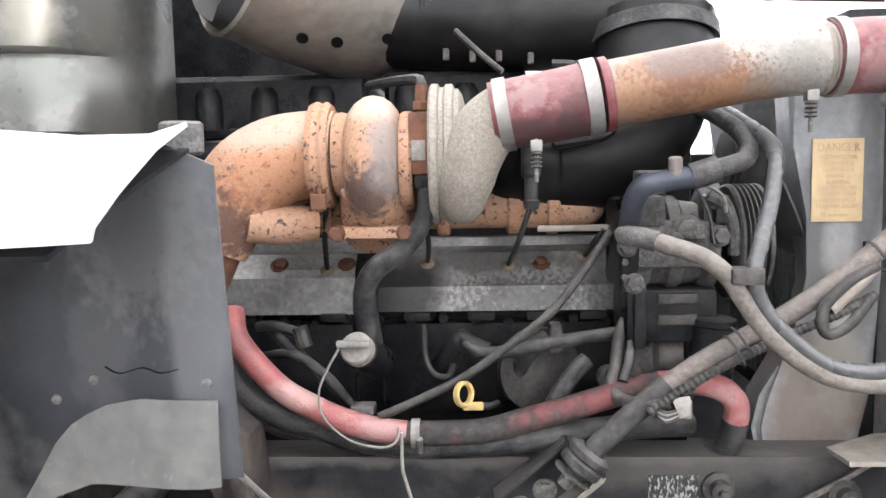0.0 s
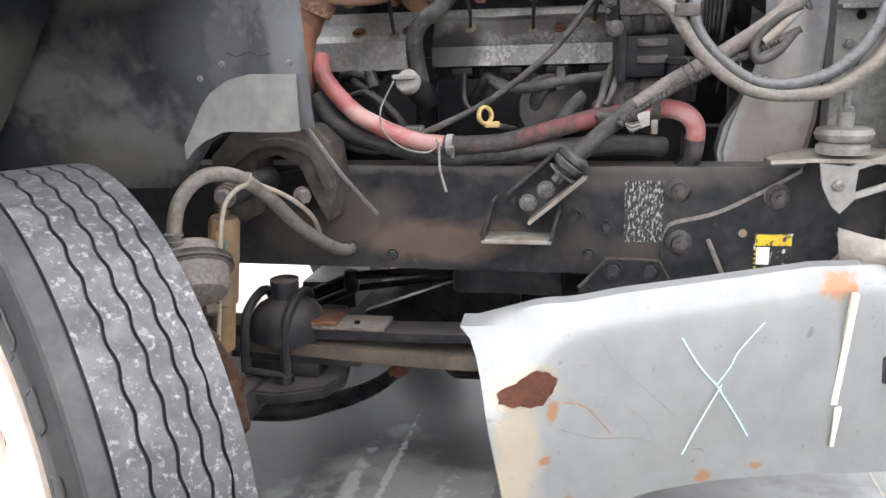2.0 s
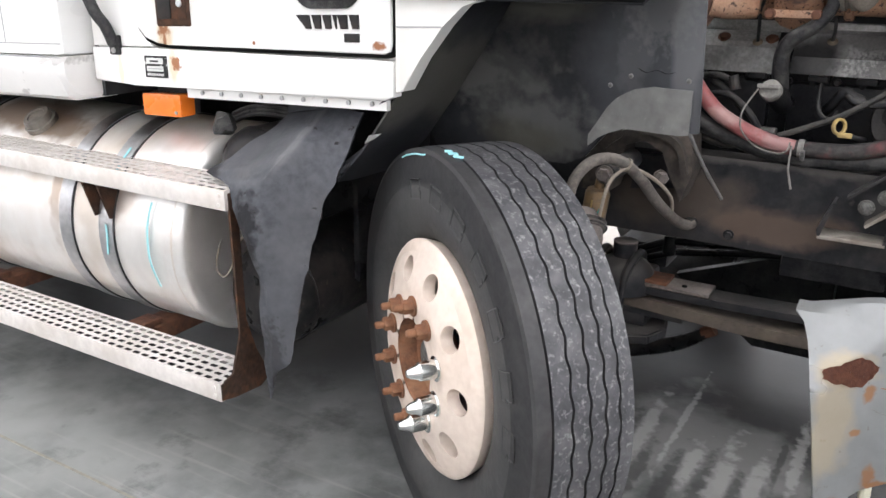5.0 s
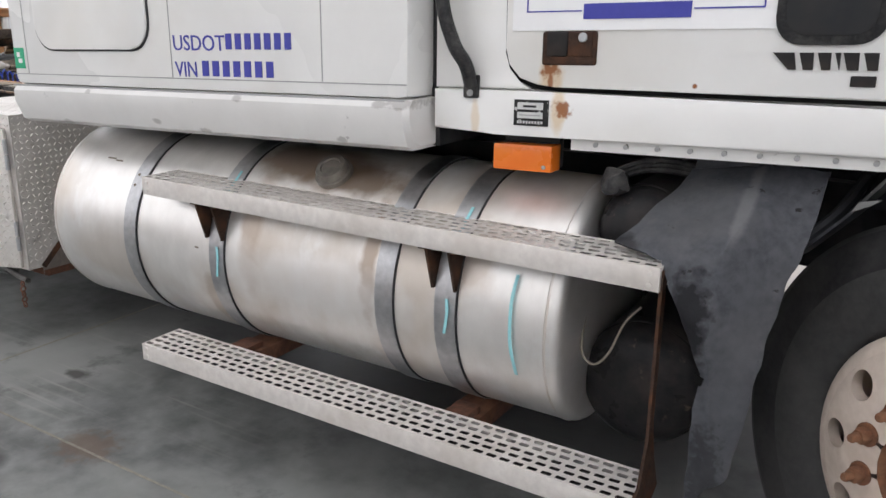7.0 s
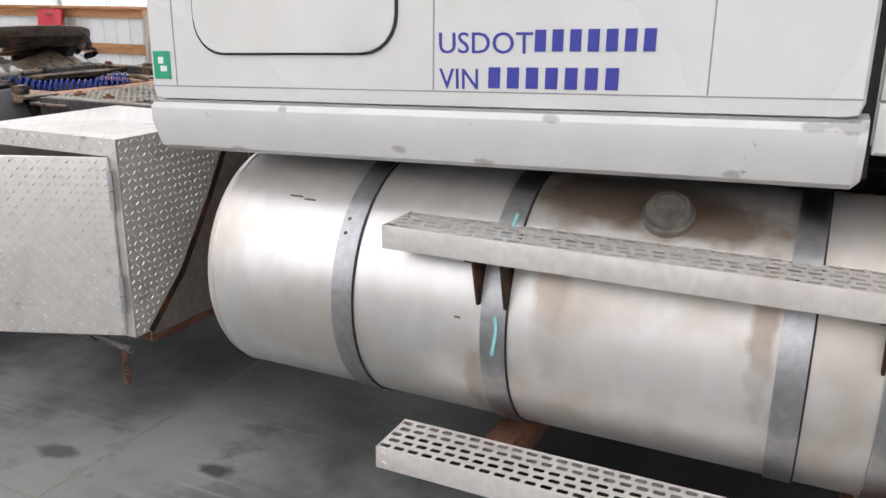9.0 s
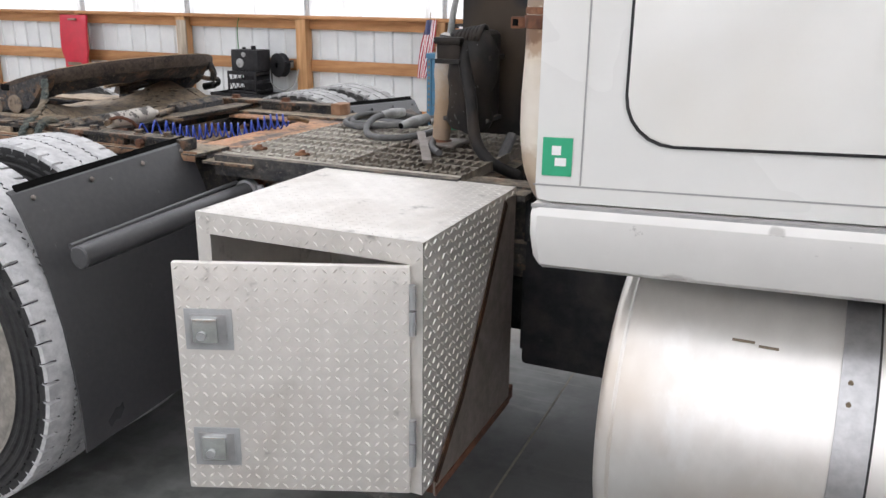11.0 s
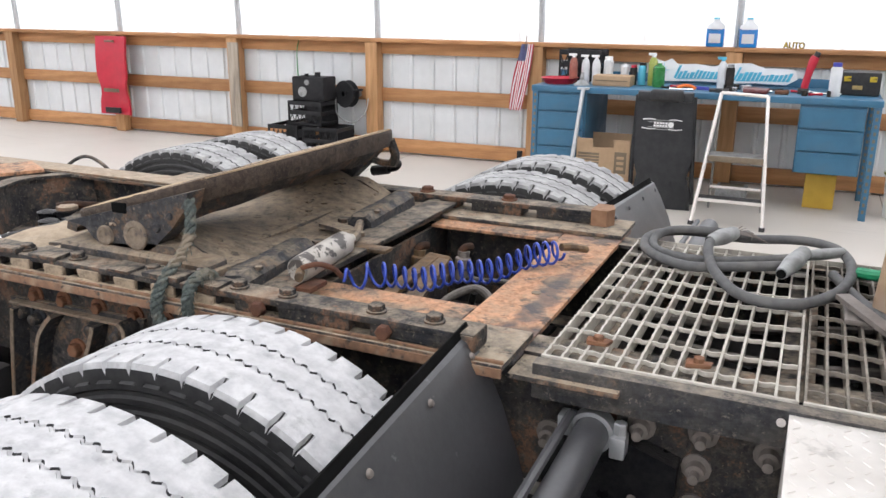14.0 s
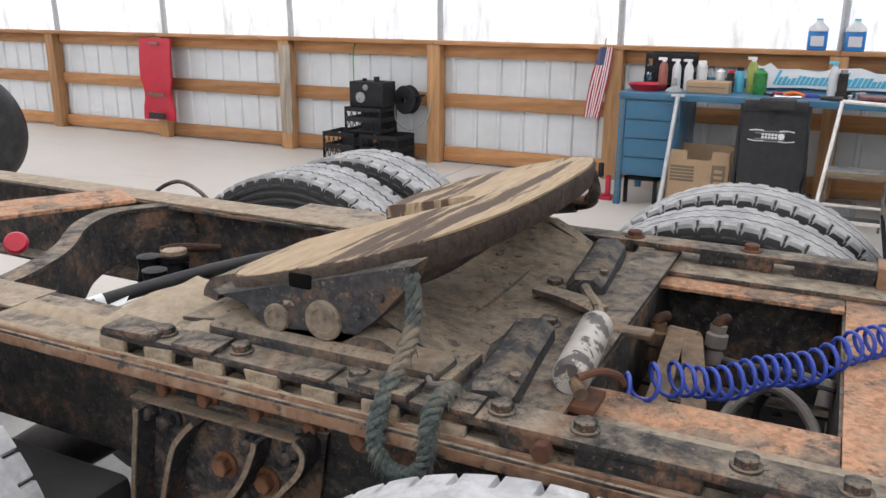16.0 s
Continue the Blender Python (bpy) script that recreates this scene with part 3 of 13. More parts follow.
MAT["rust_plate"] = grime("rust_dust_plate", (0.31, 0.165, 0.095), (0.055, 0.057, 0.064), (0.552, 0.397, 0.276), 0.60, 0.40, fleck=0.3, bare=0.0)
MAT["plate_edge"] = grime("greasy_edge", (0.040, 0.030, 0.024), (0.018, 0.016, 0.016), (0.20, 0.145, 0.098), 0.4, 0.28)
MAT["tan_dust"] = grime("tan_dust_steel", (0.15, 0.115, 0.085), (0.36, 0.19, 0.11), (0.529, 0.431, 0.322), 0.45, 0.8, bare=0.6)
MAT["deck_edge"] = grime("dusty_edge", (0.022, 0.023, 0.026), (0.14, 0.085, 0.055), (0.402, 0.345, 0.276), 0.2, 0.6)
MAT["dust_heap"] = grime("dry_dust", (0.20, 0.155, 0.11), (0.30, 0.20, 0.13), (0.517, 0.414, 0.299), 0.4, 0.9, bump=1.0, bare=0.35)

# ---- modelling helpers ----
AT = {}


def thing(name, at, label="", category="", group="", kind=""):
    ob = new(name)
    ob.location = at
    ob.empty_display_size = 0.1
    AT[ob] = Vector(at)
    return tagged(ob, label, category, group, kind)


def part(name, bm, material, parent=None, label="", angle=35, kind=""):
    """Links a bmesh in world coordinates as one object, its origin in its middle."""
    lo = Vector([min(v.co[i] for v in bm.verts) for i in range(3)])
    hi = Vector([max(v.co[i] for v in bm.verts) for i in range(3)])
    mid = (lo + hi) / 2
    bmesh.ops.translate(bm, verts=bm.verts, vec=-mid)
    bmesh.ops.recalc_face_normals(bm, faces=bm.faces)
    me = bpy.data.meshes.new(name)
    bm.to_mesh(me)
    bm.free()
    for p in me.polygons:
        p.use_smooth = True
    me.set_sharp_from_angle(angle=radians(angle))
    mats = material if isinstance(material, (list, tuple)) else [material]
    for x in mats:
        me.materials.append(MAT[x] if isinstance(x, str) else x)
    ob = new(name, me)
    AT[ob] = mid
    if parent is not None:
        ob.parent = parent
        ob.location = mid - AT[parent]
    else:
        ob.location = mid
    return tagged(ob, label, kind=kind)


def again(ob, shift, parent=None):
    """A copy of a part with its pieces, moved by shift, that shares their meshes."""
    o = ob.copy()
    scene.collection.objects.link(o)
    p = parent or ob.parent
    o.parent = p
    AT[o] = AT[ob] + Vector(shift)
    o.location = AT[o] - (AT[p] if p is not None else Vector())
    for c in ob.children:
        again(c, shift, o)
    return o


def box(x0, x1, y0, y1, z0, z1, bevel=0.0, bm=None, seg=2):
    bm = bm or bmesh.new()
    r = bmesh.ops.create_cube(bm, size=1.0)
    vs = r["verts"]
    for v in vs:
        v.co = Vector((x0 + (v.co.x + 0.5) * (x1 - x0), y0 + (v.co.y + 0.5) * (y1 - y0), z0 + (v.co.z + 0.5) * (z1 - z0)))
    if bevel:
        es = list({e for v in vs for e in v.link_edges})
        bmesh.ops.bevel(bm, geom=es, offset=bevel, segments=seg, affect="EDGES", profile=0.6)
    return bm


def smooth_line(pts, per=6):
    """A soft line through the points."""
    p = [Vector(q) for q in pts]
    if len(p) < 3:
        return p
    out = []
    for i in range(len(p) - 1):
        a, b, c, d = p[max(i - 1, 0)], p[i], p[i + 1], p[min(i + 2, len(p) - 1)]
        for k in range(per):
            t = k / per
            out.append(0.5 * (2 * b + (c - a) * t + (2 * a - 5 * b + 4 * c - d) * t * t + (3 * b - a - 3 * c + d) * t ** 3))
    out.append(p[-1])
    return out


def sweep(pts, r, seg=12, per=6, bm=None, caps=True, soft=True):
    """A round tube along the points; r: one radius or one for each given point."""
    bm = bm or bmesh.new()
    line = smooth_line(pts, per) if soft else [Vector(q) for q in pts]
    if isinstance(r, (list, tuple)):
        n = len(line)
        rad = [float(np.interp(i / (n - 1) * (len(r) - 1), range(len(r)), r)) for i in range(n)]
    else:
        rad = [r] * len(line)
    up, rings = Vector((0, 0, 1)), []
    d0 = (line[1] - line[0]).normalized()
    side = d0.cross(up) if abs(d0.dot(up)) < 0.95 else d0.cross(Vector((1, 0, 0)))
    side.normalize()
    for i, q in enumerate(line):
        d = (line[min(i + 1, len(line) - 1)] - line[max(i - 1, 0)]).normalized()
        side = (side - d * side.dot(d)).normalized()
        w = d.cross(side)
        rings.append([bm.verts.new(q + (side * math.cos(a) + w * math.sin(a)) * rad[i]) for a in [2 * math.pi * k / seg for k in range(seg)]])
    for a, b in zip(rings, rings[1:]):
        for k in range(seg):
            bm.faces.new((a[k], a[(k + 1) % seg], b[(k + 1) % seg], b[k]))
    if caps:
        bm.faces.new(rings[0][::-1])
        bm.faces.new(rings[-1])
    return bm


def ribbon(pts, w, t, across=(0, 1, 0), bm=None, per=6, soft=True):
    """A flat strap of width w along `across` and thickness t."""
    bm = bm or bmesh.new()
    line = smooth_line(pts, per) if soft else [Vector(q) for q in pts]
    ac, rings = Vector(across).normalized(), []
    for i, q in enumerate(line):
        d = (line[min(i + 1, len(line) - 1)] - line[max(i - 1, 0)]).normalized()
        nn = d.cross(ac).normalized()
        rings.append([bm.verts.new(q + ac * a * w / 2 + nn * b * t / 2) for a, b in ((-1, -1), (1, -1), (1, 1), (-1, 1))])
    for a, b in zip(rings, rings[1:]):
        for k in range(4):
            bm.faces.new((a[k], a[(k + 1) % 4], b[(k + 1) % 4], b[k]))
    bm.faces.new(rings[0][::-1])
    bm.faces.new(rings[-1])
    return bm


def frame_of(d):
    d = Vector(d).normalized()
    a = d.cross(Vector((0, 0, 1)))
    if a.length < 0.05:
        a = d.cross(Vector((1, 0, 0)))
    a.normalize()
    return d, a, d.cross(a)


def lathe(prof, at, axis, seg=32, bm=None, closed=False, wave=None):
    """Turns (radius, along) about the axis through `at`. closed: the profile is a loop. wave(k, j): shifts (dr, da)."""
    bm = bm or bmesh.new()
    d, u, w = frame_of(axis)
    at, rings = Vector(at), []
    for k in range(seg):
        a = 2 * math.pi * k / seg
        ring = []
        for j, (r, s) in enumerate(prof):
            if wave:
                dr, da = wave(k, j)
                r, s = r + dr, s + da
            ring.append(bm.verts.new(at + d * s + (u * math.cos(a) + w * math.sin(a)) * max(r, 1e-5)))
        rings.append(ring)
    n = len(prof)
    for k in range(seg):
        a, b = rings[k], rings[(k + 1) % seg]
        for j in range(n if closed else n - 1):
            bm.faces.new((a[j], b[j], b[(j + 1) % n], a[(j + 1) % n]))
    if not closed:
        for j in (0, n - 1):
            if prof[j][0] < 1e-4:
                bmesh.ops.remove_doubles(bm, verts=[g[j] for g in rings], dist=1e-4)
    return bm


def cyl(p0, p1, r, seg=16, bm=None, bevel=0.0):
    p0, p1 = Vector(p0), Vector(p1)
    h = (p1 - p0).length
    b = bevel
    prof = [(0, 0), (r - b, 0), (r, b), (r, h - b), (r - b, h), (0, h)] if b else [(0, 0), (r, 0), (r, h), (0, h)]
    return lathe(prof, p0, p1 - p0, seg, bm)


def prism(poly, depth, plane="xz", bm=None):
    """A flat shape: points in a plane, between the two depths along the third axis."""
    bm = bm or bmesh.new()
    put = {"xz": lambda p, d: (p[0], d, p[1]), "xy": lambda p, d: (p[0], p[1], d), "yz": lambda p, d: (d, p[0], p[1])}[plane]
    a = [bm.verts.new(put(p, depth[0])) for p in poly]
    b = [bm.verts.new(put(p, depth[1])) for p in poly]
    bm.faces.new(a)
    bm.faces.new(b[::-1])
    for k in range(len(a)):
        bm.faces.new((a[k], b[k], b[(k + 1) % len(a)], a[(k + 1) % len(a)]))
    return bm


def sheet(rows, t, bm=None):
    """A bent sheet through a grid of points, with thickness t."""
    bm = bm or bmesh.new()
    g = [[Vector(p) for p in r] for r in rows]
    h, w = len(g), len(g[0])
    top, bot = [], []
    for i in range(h):
        ra, rb = [], []
        for j in range(w):
            du = g[i][min(j + 1, w - 1)] - g[i][max(j - 1, 0)]
            dv = g[min(i + 1, h - 1)][j] - g[max(i - 1, 0)][j]
            nn = du.cross(dv)
            nn = nn.normalized() if nn.length > 1e-9 else Vector((0, 0, 1))
            ra.append(bm.verts.new(g[i][j] + nn * t / 2))
            rb.append(bm.verts.new(g[i][j] - nn * t / 2))
        top.append(ra)
        bot.append(rb)
    for i in range(h - 1):
        for j in range(w - 1):
            bm.faces.new((top[i][j], top[i][j + 1], top[i + 1][j + 1], top[i + 1][j]))
            bm.faces.new((bot[i][j], bot[i + 1][j], bot[i + 1][j + 1], bot[i][j + 1]))
    for i in range(h - 1):
        for j in (0, w - 1):
            bm.faces.new((top[i][j], top[i + 1][j], bot[i + 1][j], bot[i][j]))
    for j in range(w - 1):
        for i in (0, h - 1):
            bm.faces.new((top[i][j], top[i][j + 1], bot[i][j + 1], bot[i][j]))
    return bm


def hexa(at, axis, r, h, bm=None, washer=0.0):
    """A hexagon head with a slight dome, on a washer."""
    bm = bm or bmesh.new()
    at = Vector(at)
    d = Vector(axis).normalized()
    if washer:
        lathe([(0, 0), (washer, 0), (washer, h * 0.25), (0, h * 0.25)], at, d, 16, bm)
    lathe([(0, 0), (r, 0), (r, h * 0.9), (r * 0.85, h), (0, h)], at, d, 6, bm)
    return bm


def text_part(body, size, m, material, parent, name="lettering", depth=0.001, label="", width=None):
    """Writing in the built-in font, as a mesh, laid by the pose m."""
    cu = bpy.data.curves.new(name, "FONT")
    cu.body, cu.size, cu.extrude, cu.align_x, cu.align_y = body, size, depth, "LEFT", "BOTTOM_BASELINE"
    cu.resolution_u = 3
    tmp = bpy.data.objects.new("tmp", cu)
    scene.collection.objects.link(tmp)
    bpy.context.view_layer.update()
    me = bpy.data.meshes.new_from_object(tmp.evaluated_get(bpy.context.evaluated_depsgraph_get()))
    bpy.data.objects.remove(tmp)
    bpy.data.curves.remove(cu)
    xs = [v.co.x for v in me.vertices]
    k = width / (max(xs) - min(xs)) if width else 1.0
    bm = bmesh.new()
    bm.from_mesh(me)
    bpy.data.meshes.remove(me)
    for v in bm.verts:
        v.co.x *= k
        v.co = m @ v.co
    return part(name, bm, material, parent, label)


SIDE = pose(0, 0, 0, 90, 0, 0)  # lays writing on a face that looks to -y


def stain_shading_on(ob, spots):
    """Soft stains, and in places painted light and shade, on one surface. A spot: middle, reach along x, y, z, colour,
    strength, raggedness, grain.
    """
    m = ob.data.materials[0].copy()
    ob.data.materials[0] = m
    n, l = m.node_tree.nodes, m.node_tree.links
    b = n["Principled BSDF"]
    co = n.new("ShaderNodeTexCoord")
    for mid, reach, colour, strength, rag, grain in spots:
        c = Vector(mid) - AT[ob]
        mp, ln, no, ad, mr, mx = n.new("ShaderNodeMapping"), n.new("ShaderNodeVectorMath"), n.new("ShaderNodeTexNoise"), n.new("ShaderNodeMath"), n.new("ShaderNodeMapRange"), n.new("ShaderNodeMix")
        mp.inputs["Scale"].default_value = [1 / q for q in reach]
        mp.inputs["Location"].default_value = [-v / q for v, q in zip(c, reach)]
        l.new(co.outputs["Object"], mp.inputs["Vector"])
        ln.operation = "LENGTH"
        l.new(mp.outputs[0], ln.inputs[0])
        no.inputs["Scale"].default_value, no.inputs["Detail"].default_value = grain, 5
        l.new(co.outputs["Object"], no.inputs["Vector"])
        ad.operation = "MULTIPLY_ADD"
        l.new(no.outputs["Fac"], ad.inputs[0])
        ad.inputs[1].default_value = rag
        l.new(ln.outputs["Value"], ad.inputs[2])
        mr.inputs["From Min"].default_value, mr.inputs["From Max"].default_value = 1.0 + rag * 0.5, 0.55 + rag * 0.5
        mr.inputs["To Max"].default_value = strength
        l.new(ad.outputs[0], mr.inputs["Value"])
        mx.data_type = "RGBA"
        old = b.inputs["Base Color"].links[0].from_socket
        l.new(mr.outputs[0], mx.inputs[0])
        l.new(old, mx.inputs[6])
        mx.inputs[7].default_value = rgb(colour)
        l.new(mx.outputs[2], b.inputs["Base Color"])
    return ob

# ---- the hall: floor, knee walls, arches and cover ----
WALL_Y, SOUTH_Y, WEST_X, EAST_X = 6.62, -7.6, -24.0, 13.0


def floor_material():
    """Dark grey concrete that turns paler and warmer towards the north wall, with scrapes and spots."""
    m = M("floor_concrete", (0.20, 0.206, 0.20), (0.095, 0.099, 0.096), 0.5, s1=6, s2=0.9, bump=0.08, bscale=40, stain=(0.25, 0.252, 0.243), stain_amt=0.8, chips=(0.078, 0.079, 0.078), chip_amt=0.3, chip_scale=4.5, chip_soft=0.16)
    n, l = m.node_tree.nodes, m.node_tree.links
    b = n["Principled BSDF"]
    old = b.inputs["Base Color"].links[0].from_socket
    co, sp, no = n.new("ShaderNodeTexCoord"), n.new("ShaderNodeSeparateXYZ"), n.new("ShaderNodeTexNoise")
    no.inputs["Scale"].default_value, no.inputs["Detail"].default_value = 0.9, 5
    l.new(co.outputs["Object"], no.inputs["Vector"])
    l.new(co.outputs["Object"], sp.inputs[0])
    ad = n.new("ShaderNodeMath")
    ad.operation = "MULTIPLY_ADD"
    l.new(no.outputs["Fac"], ad.inputs[0])
    ad.inputs[1].default_value = 1.6
    l.new(sp.outputs["Y"], ad.inputs[2])
    mr = n.new("ShaderNodeMapRange")
    mr.inputs["From Min"].default_value, mr.inputs["From Max"].default_value = 1.9, 2.7
    l.new(ad.outputs[0], mr.inputs["Value"])
    pale = n.new("ShaderNodeMix")
    pale.data_type = "RGBA"
    l.new(no.outputs["Fac"], pale.inputs[0])
    pale.inputs[6].default_value, pale.inputs[7].default_value = (0.50, 0.46, 0.41, 1), (0.58, 0.54, 0.49, 1)
    mx = n.new("ShaderNodeMix")
    mx.data_type = "RGBA"
    l.new(mr.outputs[0], mx.inputs[0])
    l.new(old, mx.inputs[6])
    l.new(pale.outputs[2], mx.inputs[7])
    # dragged scrapes
    mp, sc, sr = n.new("ShaderNodeMapping"), n.new("ShaderNodeTexNoise"), n.new("ShaderNodeMapRange")
    mp.inputs["Rotation"].default_value, mp.inputs["Scale"].default_value = (0, 0, radians(35)), (1.2, 26, 1)
    l.new(co.outputs["Object"], mp.inputs["Vector"])
    l.new(mp.outputs[0], sc.inputs["Vector"])
    sc.inputs["Scale"].default_value, sc.inputs["Detail"].default_value = 1.5, 4
    sr.inputs["From Min"].default_value, sr.inputs["From Max"].default_value, sr.inputs["To Max"].default_value = 0.56, 0.72, 0.62
    l.new(sc.outputs["Fac"], sr.inputs["Value"])
    pn, pr, pm = n.new("ShaderNodeTexNoise"), n.new("ShaderNodeMapRange"), n.new("ShaderNodeMath")
    pn.inputs["Scale"].default_value, pn.inputs["Detail"].default_value = 0.75, 2
    l.new(co.outputs["Object"], pn.inputs["Vector"])
    pr.inputs["From Min"].default_value, pr.inputs["From Max"].default_value = 0.46, 0.62
    l.new(pn.outputs["Fac"], pr.inputs["Value"])
    pm.operation = "MULTIPLY"
    l.new(sr.outputs[0], pm.inputs[0])
    l.new(pr.outputs[0], pm.inputs[1])
    m2 = n.new("ShaderNodeMix")
    m2.data_type = "RGBA"
    l.new(pm.outputs[0], m2.inputs[0])
    l.new(mx.outputs[2], m2.inputs[6])
    m2.inputs[7].default_value = (0.30, 0.29, 0.275, 1)
    l.new(m2.outputs[2], b.inputs["Base Color"])
    return m


MAT["floor"] = floor_material()
MAT["joint"] = M("floor_joint", (0.26, 0.24, 0.20), (0.2, 0.19, 0.16), 0.8, s1=40, s2=5, bump=0)


def build_floor():
    bm = box(WEST_X, EAST_X, SOUTH_Y, WALL_Y, -0.15, 0.0)
    floor = part("floor", bm, "floor")
    for x in (-3.95, -8.5, 0.9):
        part("joint", box(x - 0.004, x + 0.004, SOUTH_Y, WALL_Y, -0.01, 0.0012), "joint", floor)
    for y in (-1.05, 2.4):
        part("joint", box(WEST_X, EAST_X, y - 0.004, y + 0.004, -0.01, 0.0014), "joint", floor)
    return tagged(floor, "grey concrete floor with stains, painted shade under the truck, and saw-cut joints", "floor", kind="structure")


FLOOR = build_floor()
SCRAPES = [((-0.36, -0.02, 0), (0.36, 0.42, 1), (0.30, 0.297, 0.285), 0.55, 1.8, 6)]
scr = random.Random(12)
for k in range(14):
    SCRAPES.append(((-0.64 + 0.045 * k, scr.uniform(-0.25, 0.2), 0), (scr.uniform(0.012, 0.04), scr.uniform(0.16, 0.4), 1), (0.42, 0.415, 0.40) if k % 2 else (0.035, 0.035, 0.035), 0.65, 2.0, 30))
# dark pools under the truck: oil stains deepened by painted shade
stain_shading_on(FLOOR, (((-0.1, 0.65, 0), (1.4, 0.95, 1), (0.03, 0.03, 0.031), 0.88, 1.0, 1.6), ((-0.2, 1.0, 0), (0.9, 0.55, 1), (0.02, 0.02, 0.021), 0.9, 0.7, 2.0), ((-2.6, 0.3, 0), (1.8, 0.9, 1), (0.022, 0.022, 0.023), 0.9, 0.9, 1.5)))
stain_shading_on(FLOOR, (((-3.1, -1.03, 0), (0.13, 0.10, 1), (0.12, 0.075, 0.05), 0.6, 2.0, 26), ((-3.6, -0.72, 0), (0.07, 0.04, 1), (0.025, 0.022, 0.02), 0.8, 1.2, 16), ((-4.1, -0.85, 0), (0.08, 0.05, 1), (0.03, 0.027, 0.025), 0.7, 1.3, 14), ((-2.4, -1.2, 0), (0.8, 0.3, 1), (0.23, 0.235, 0.225), 0.5, 2.4, 7), ((-3.3, -1.25, 0), (0.10, 0.06, 1), (0.03, 0.03, 0.03), 0.8, 0.9, 9), ((-3.0, -1.7, 0), (0.35, 0.2, 1), (0.07, 0.06, 0.05), 0.6, 1.6, 5), ((-2.2, -1.5, 0), (0.3, 0.25, 1), (0.24, 0.24, 0.235), 0.5, 1.8, 6)) + tuple(SCRAPES))


def build_wall(name, y, side):
    """A pine knee wall with posts, three girts, a cap board and ribbed white sheet behind. side: which way its face looks."""
    x0, x1 = WEST_X, EAST_X
    bm = bmesh.new()
    xs, k = [], x0
    while k < x1 + 0.01:  # ribs of the metal sheet
        xs += [(k, 0.0), (k + 0.195, 0.0), (k + 0.21, 0.018), (k + 0.235, 0.018)]
        k += 0.25
    a = [bm.verts.new((x, y - side * d, 0.0)) for x, d in xs]
    b = [bm.verts.new((x, y - side * d, 1.2)) for x, d in xs]
    c = [bm.verts.new((x, y + side * 0.05, 0.0)) for x, d in xs]
    e = [bm.verts.new((x, y + side * 0.05, 1.2)) for x, d in xs]
    for i in range(len(xs) - 1):
        bm.faces.new((a[i], a[i + 1], b[i + 1], b[i]))
        bm.faces.new((c[i], e[i], e[i + 1], c[i + 1]))
        bm.faces.new((b[i], b[i + 1], e[i + 1], e[i]))
    wall = tagged(part(name, bm, "sheet"), "white ribbed metal knee wall with pine posts and girts", "wall", kind="structure")
    posts = [-7.10 + 1.835 * i for i in range(-9, 11)]
    f = lambda d0, d1: (min(y - side * d0, y - side * d1), max(y - side * d0, y - side * d1))
    post = None
    for i, x in enumerate(posts):
        if not x0 < x < x1:
            continue
        if post is None:
            post = part("post", box(x - 0.07, x + 0.07, *f(0.02, 0.16), 0, 1.185, 0.004), "wood_post", wall)
            first = x
        else:
            again(post, (x - first, 0, 0))
    edge = [p for p in posts if x0 < p < x1]
    girt = {}
    for p, q in zip(edge, edge[1:]):
        for z0, z1 in ((0.02, 0.165), (0.565, 0.705), (1.065, 1.185)):
            if z0 not in girt:
                girt[z0] = (part("girt", box(p + 0.072, q - 0.072, *f(0.022, 0.06), z0, z1, 0.003), "wood", wall), p)
            else:
                again(girt[z0][0], (p - girt[z0][1], 0, 0))
    cap = None
    for p, q in zip(edge[::2], edge[2::2]):
        if cap is None:
            cap = (part("cap_board", box(p + 0.002, q - 0.002, *f(-0.02, 0.17), 1.187, 1.224, 0.004), "wood", wall), p)
        else:
            again(cap[0], (p - cap[1], 0, 0))
    return wall, edge


WALL_N, POSTS = build_wall("wall_north", WALL_Y, 1)
WALL_S, _ = build_wall("wall_south", SOUTH_Y, -1)


def arch_point(a, grow=0.0):
    """A point of the hoop over the hall; a from 0 (south) to 1 (north)."""
    mid, half = (WALL_Y + SOUTH_Y) / 2, (WALL_Y - SOUTH_Y) / 2 + grow
    t = math.pi * a
    return mid - half * math.copysign(abs(math.cos(t)) ** 0.86, math.cos(t)), 1.2 + (5.4 + grow) * math.sin(t) ** 0.8


def build_roof():
    bm = bmesh.new()
    n, xs = 40, [WEST_X, *POSTS, EAST_X]
    rows = []
    for x in xs:
        rows.append([bm.verts.new((x, *arch_point(k / n, 0.04))) for k in range(n + 1)])
    for r, s in zip(rows, rows[1:]):
        for k in range(n):
            bm.faces.new((r[k], r[k + 1], s[k + 1], s[k]))
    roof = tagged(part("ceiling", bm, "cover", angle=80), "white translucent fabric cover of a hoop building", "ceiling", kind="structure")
    first = None
    for x in POSTS:
        if first is None:
            first = part("arch_tube", sweep([(x, *arch_point(k / 36)) for k in range(37)], 0.032, 8, 1, soft=False), "steel", roof), x
        else:
            again(first[0], (x - first[1], 0, 0))
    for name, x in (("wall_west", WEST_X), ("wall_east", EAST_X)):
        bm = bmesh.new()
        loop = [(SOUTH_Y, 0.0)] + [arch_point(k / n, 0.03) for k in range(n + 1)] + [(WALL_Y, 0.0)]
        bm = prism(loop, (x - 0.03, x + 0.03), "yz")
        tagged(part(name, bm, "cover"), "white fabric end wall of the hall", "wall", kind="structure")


build_roof()

# ---- the truck: frame, cab, tank, steps, box ----
TRUCK = thing("semi_truck", (-3.2, 0.43, 0.0), "white highway tractor without hood, dusty and partly stripped", "truck")


def rail_top(x):
    return 0.912 - 0.005 * x


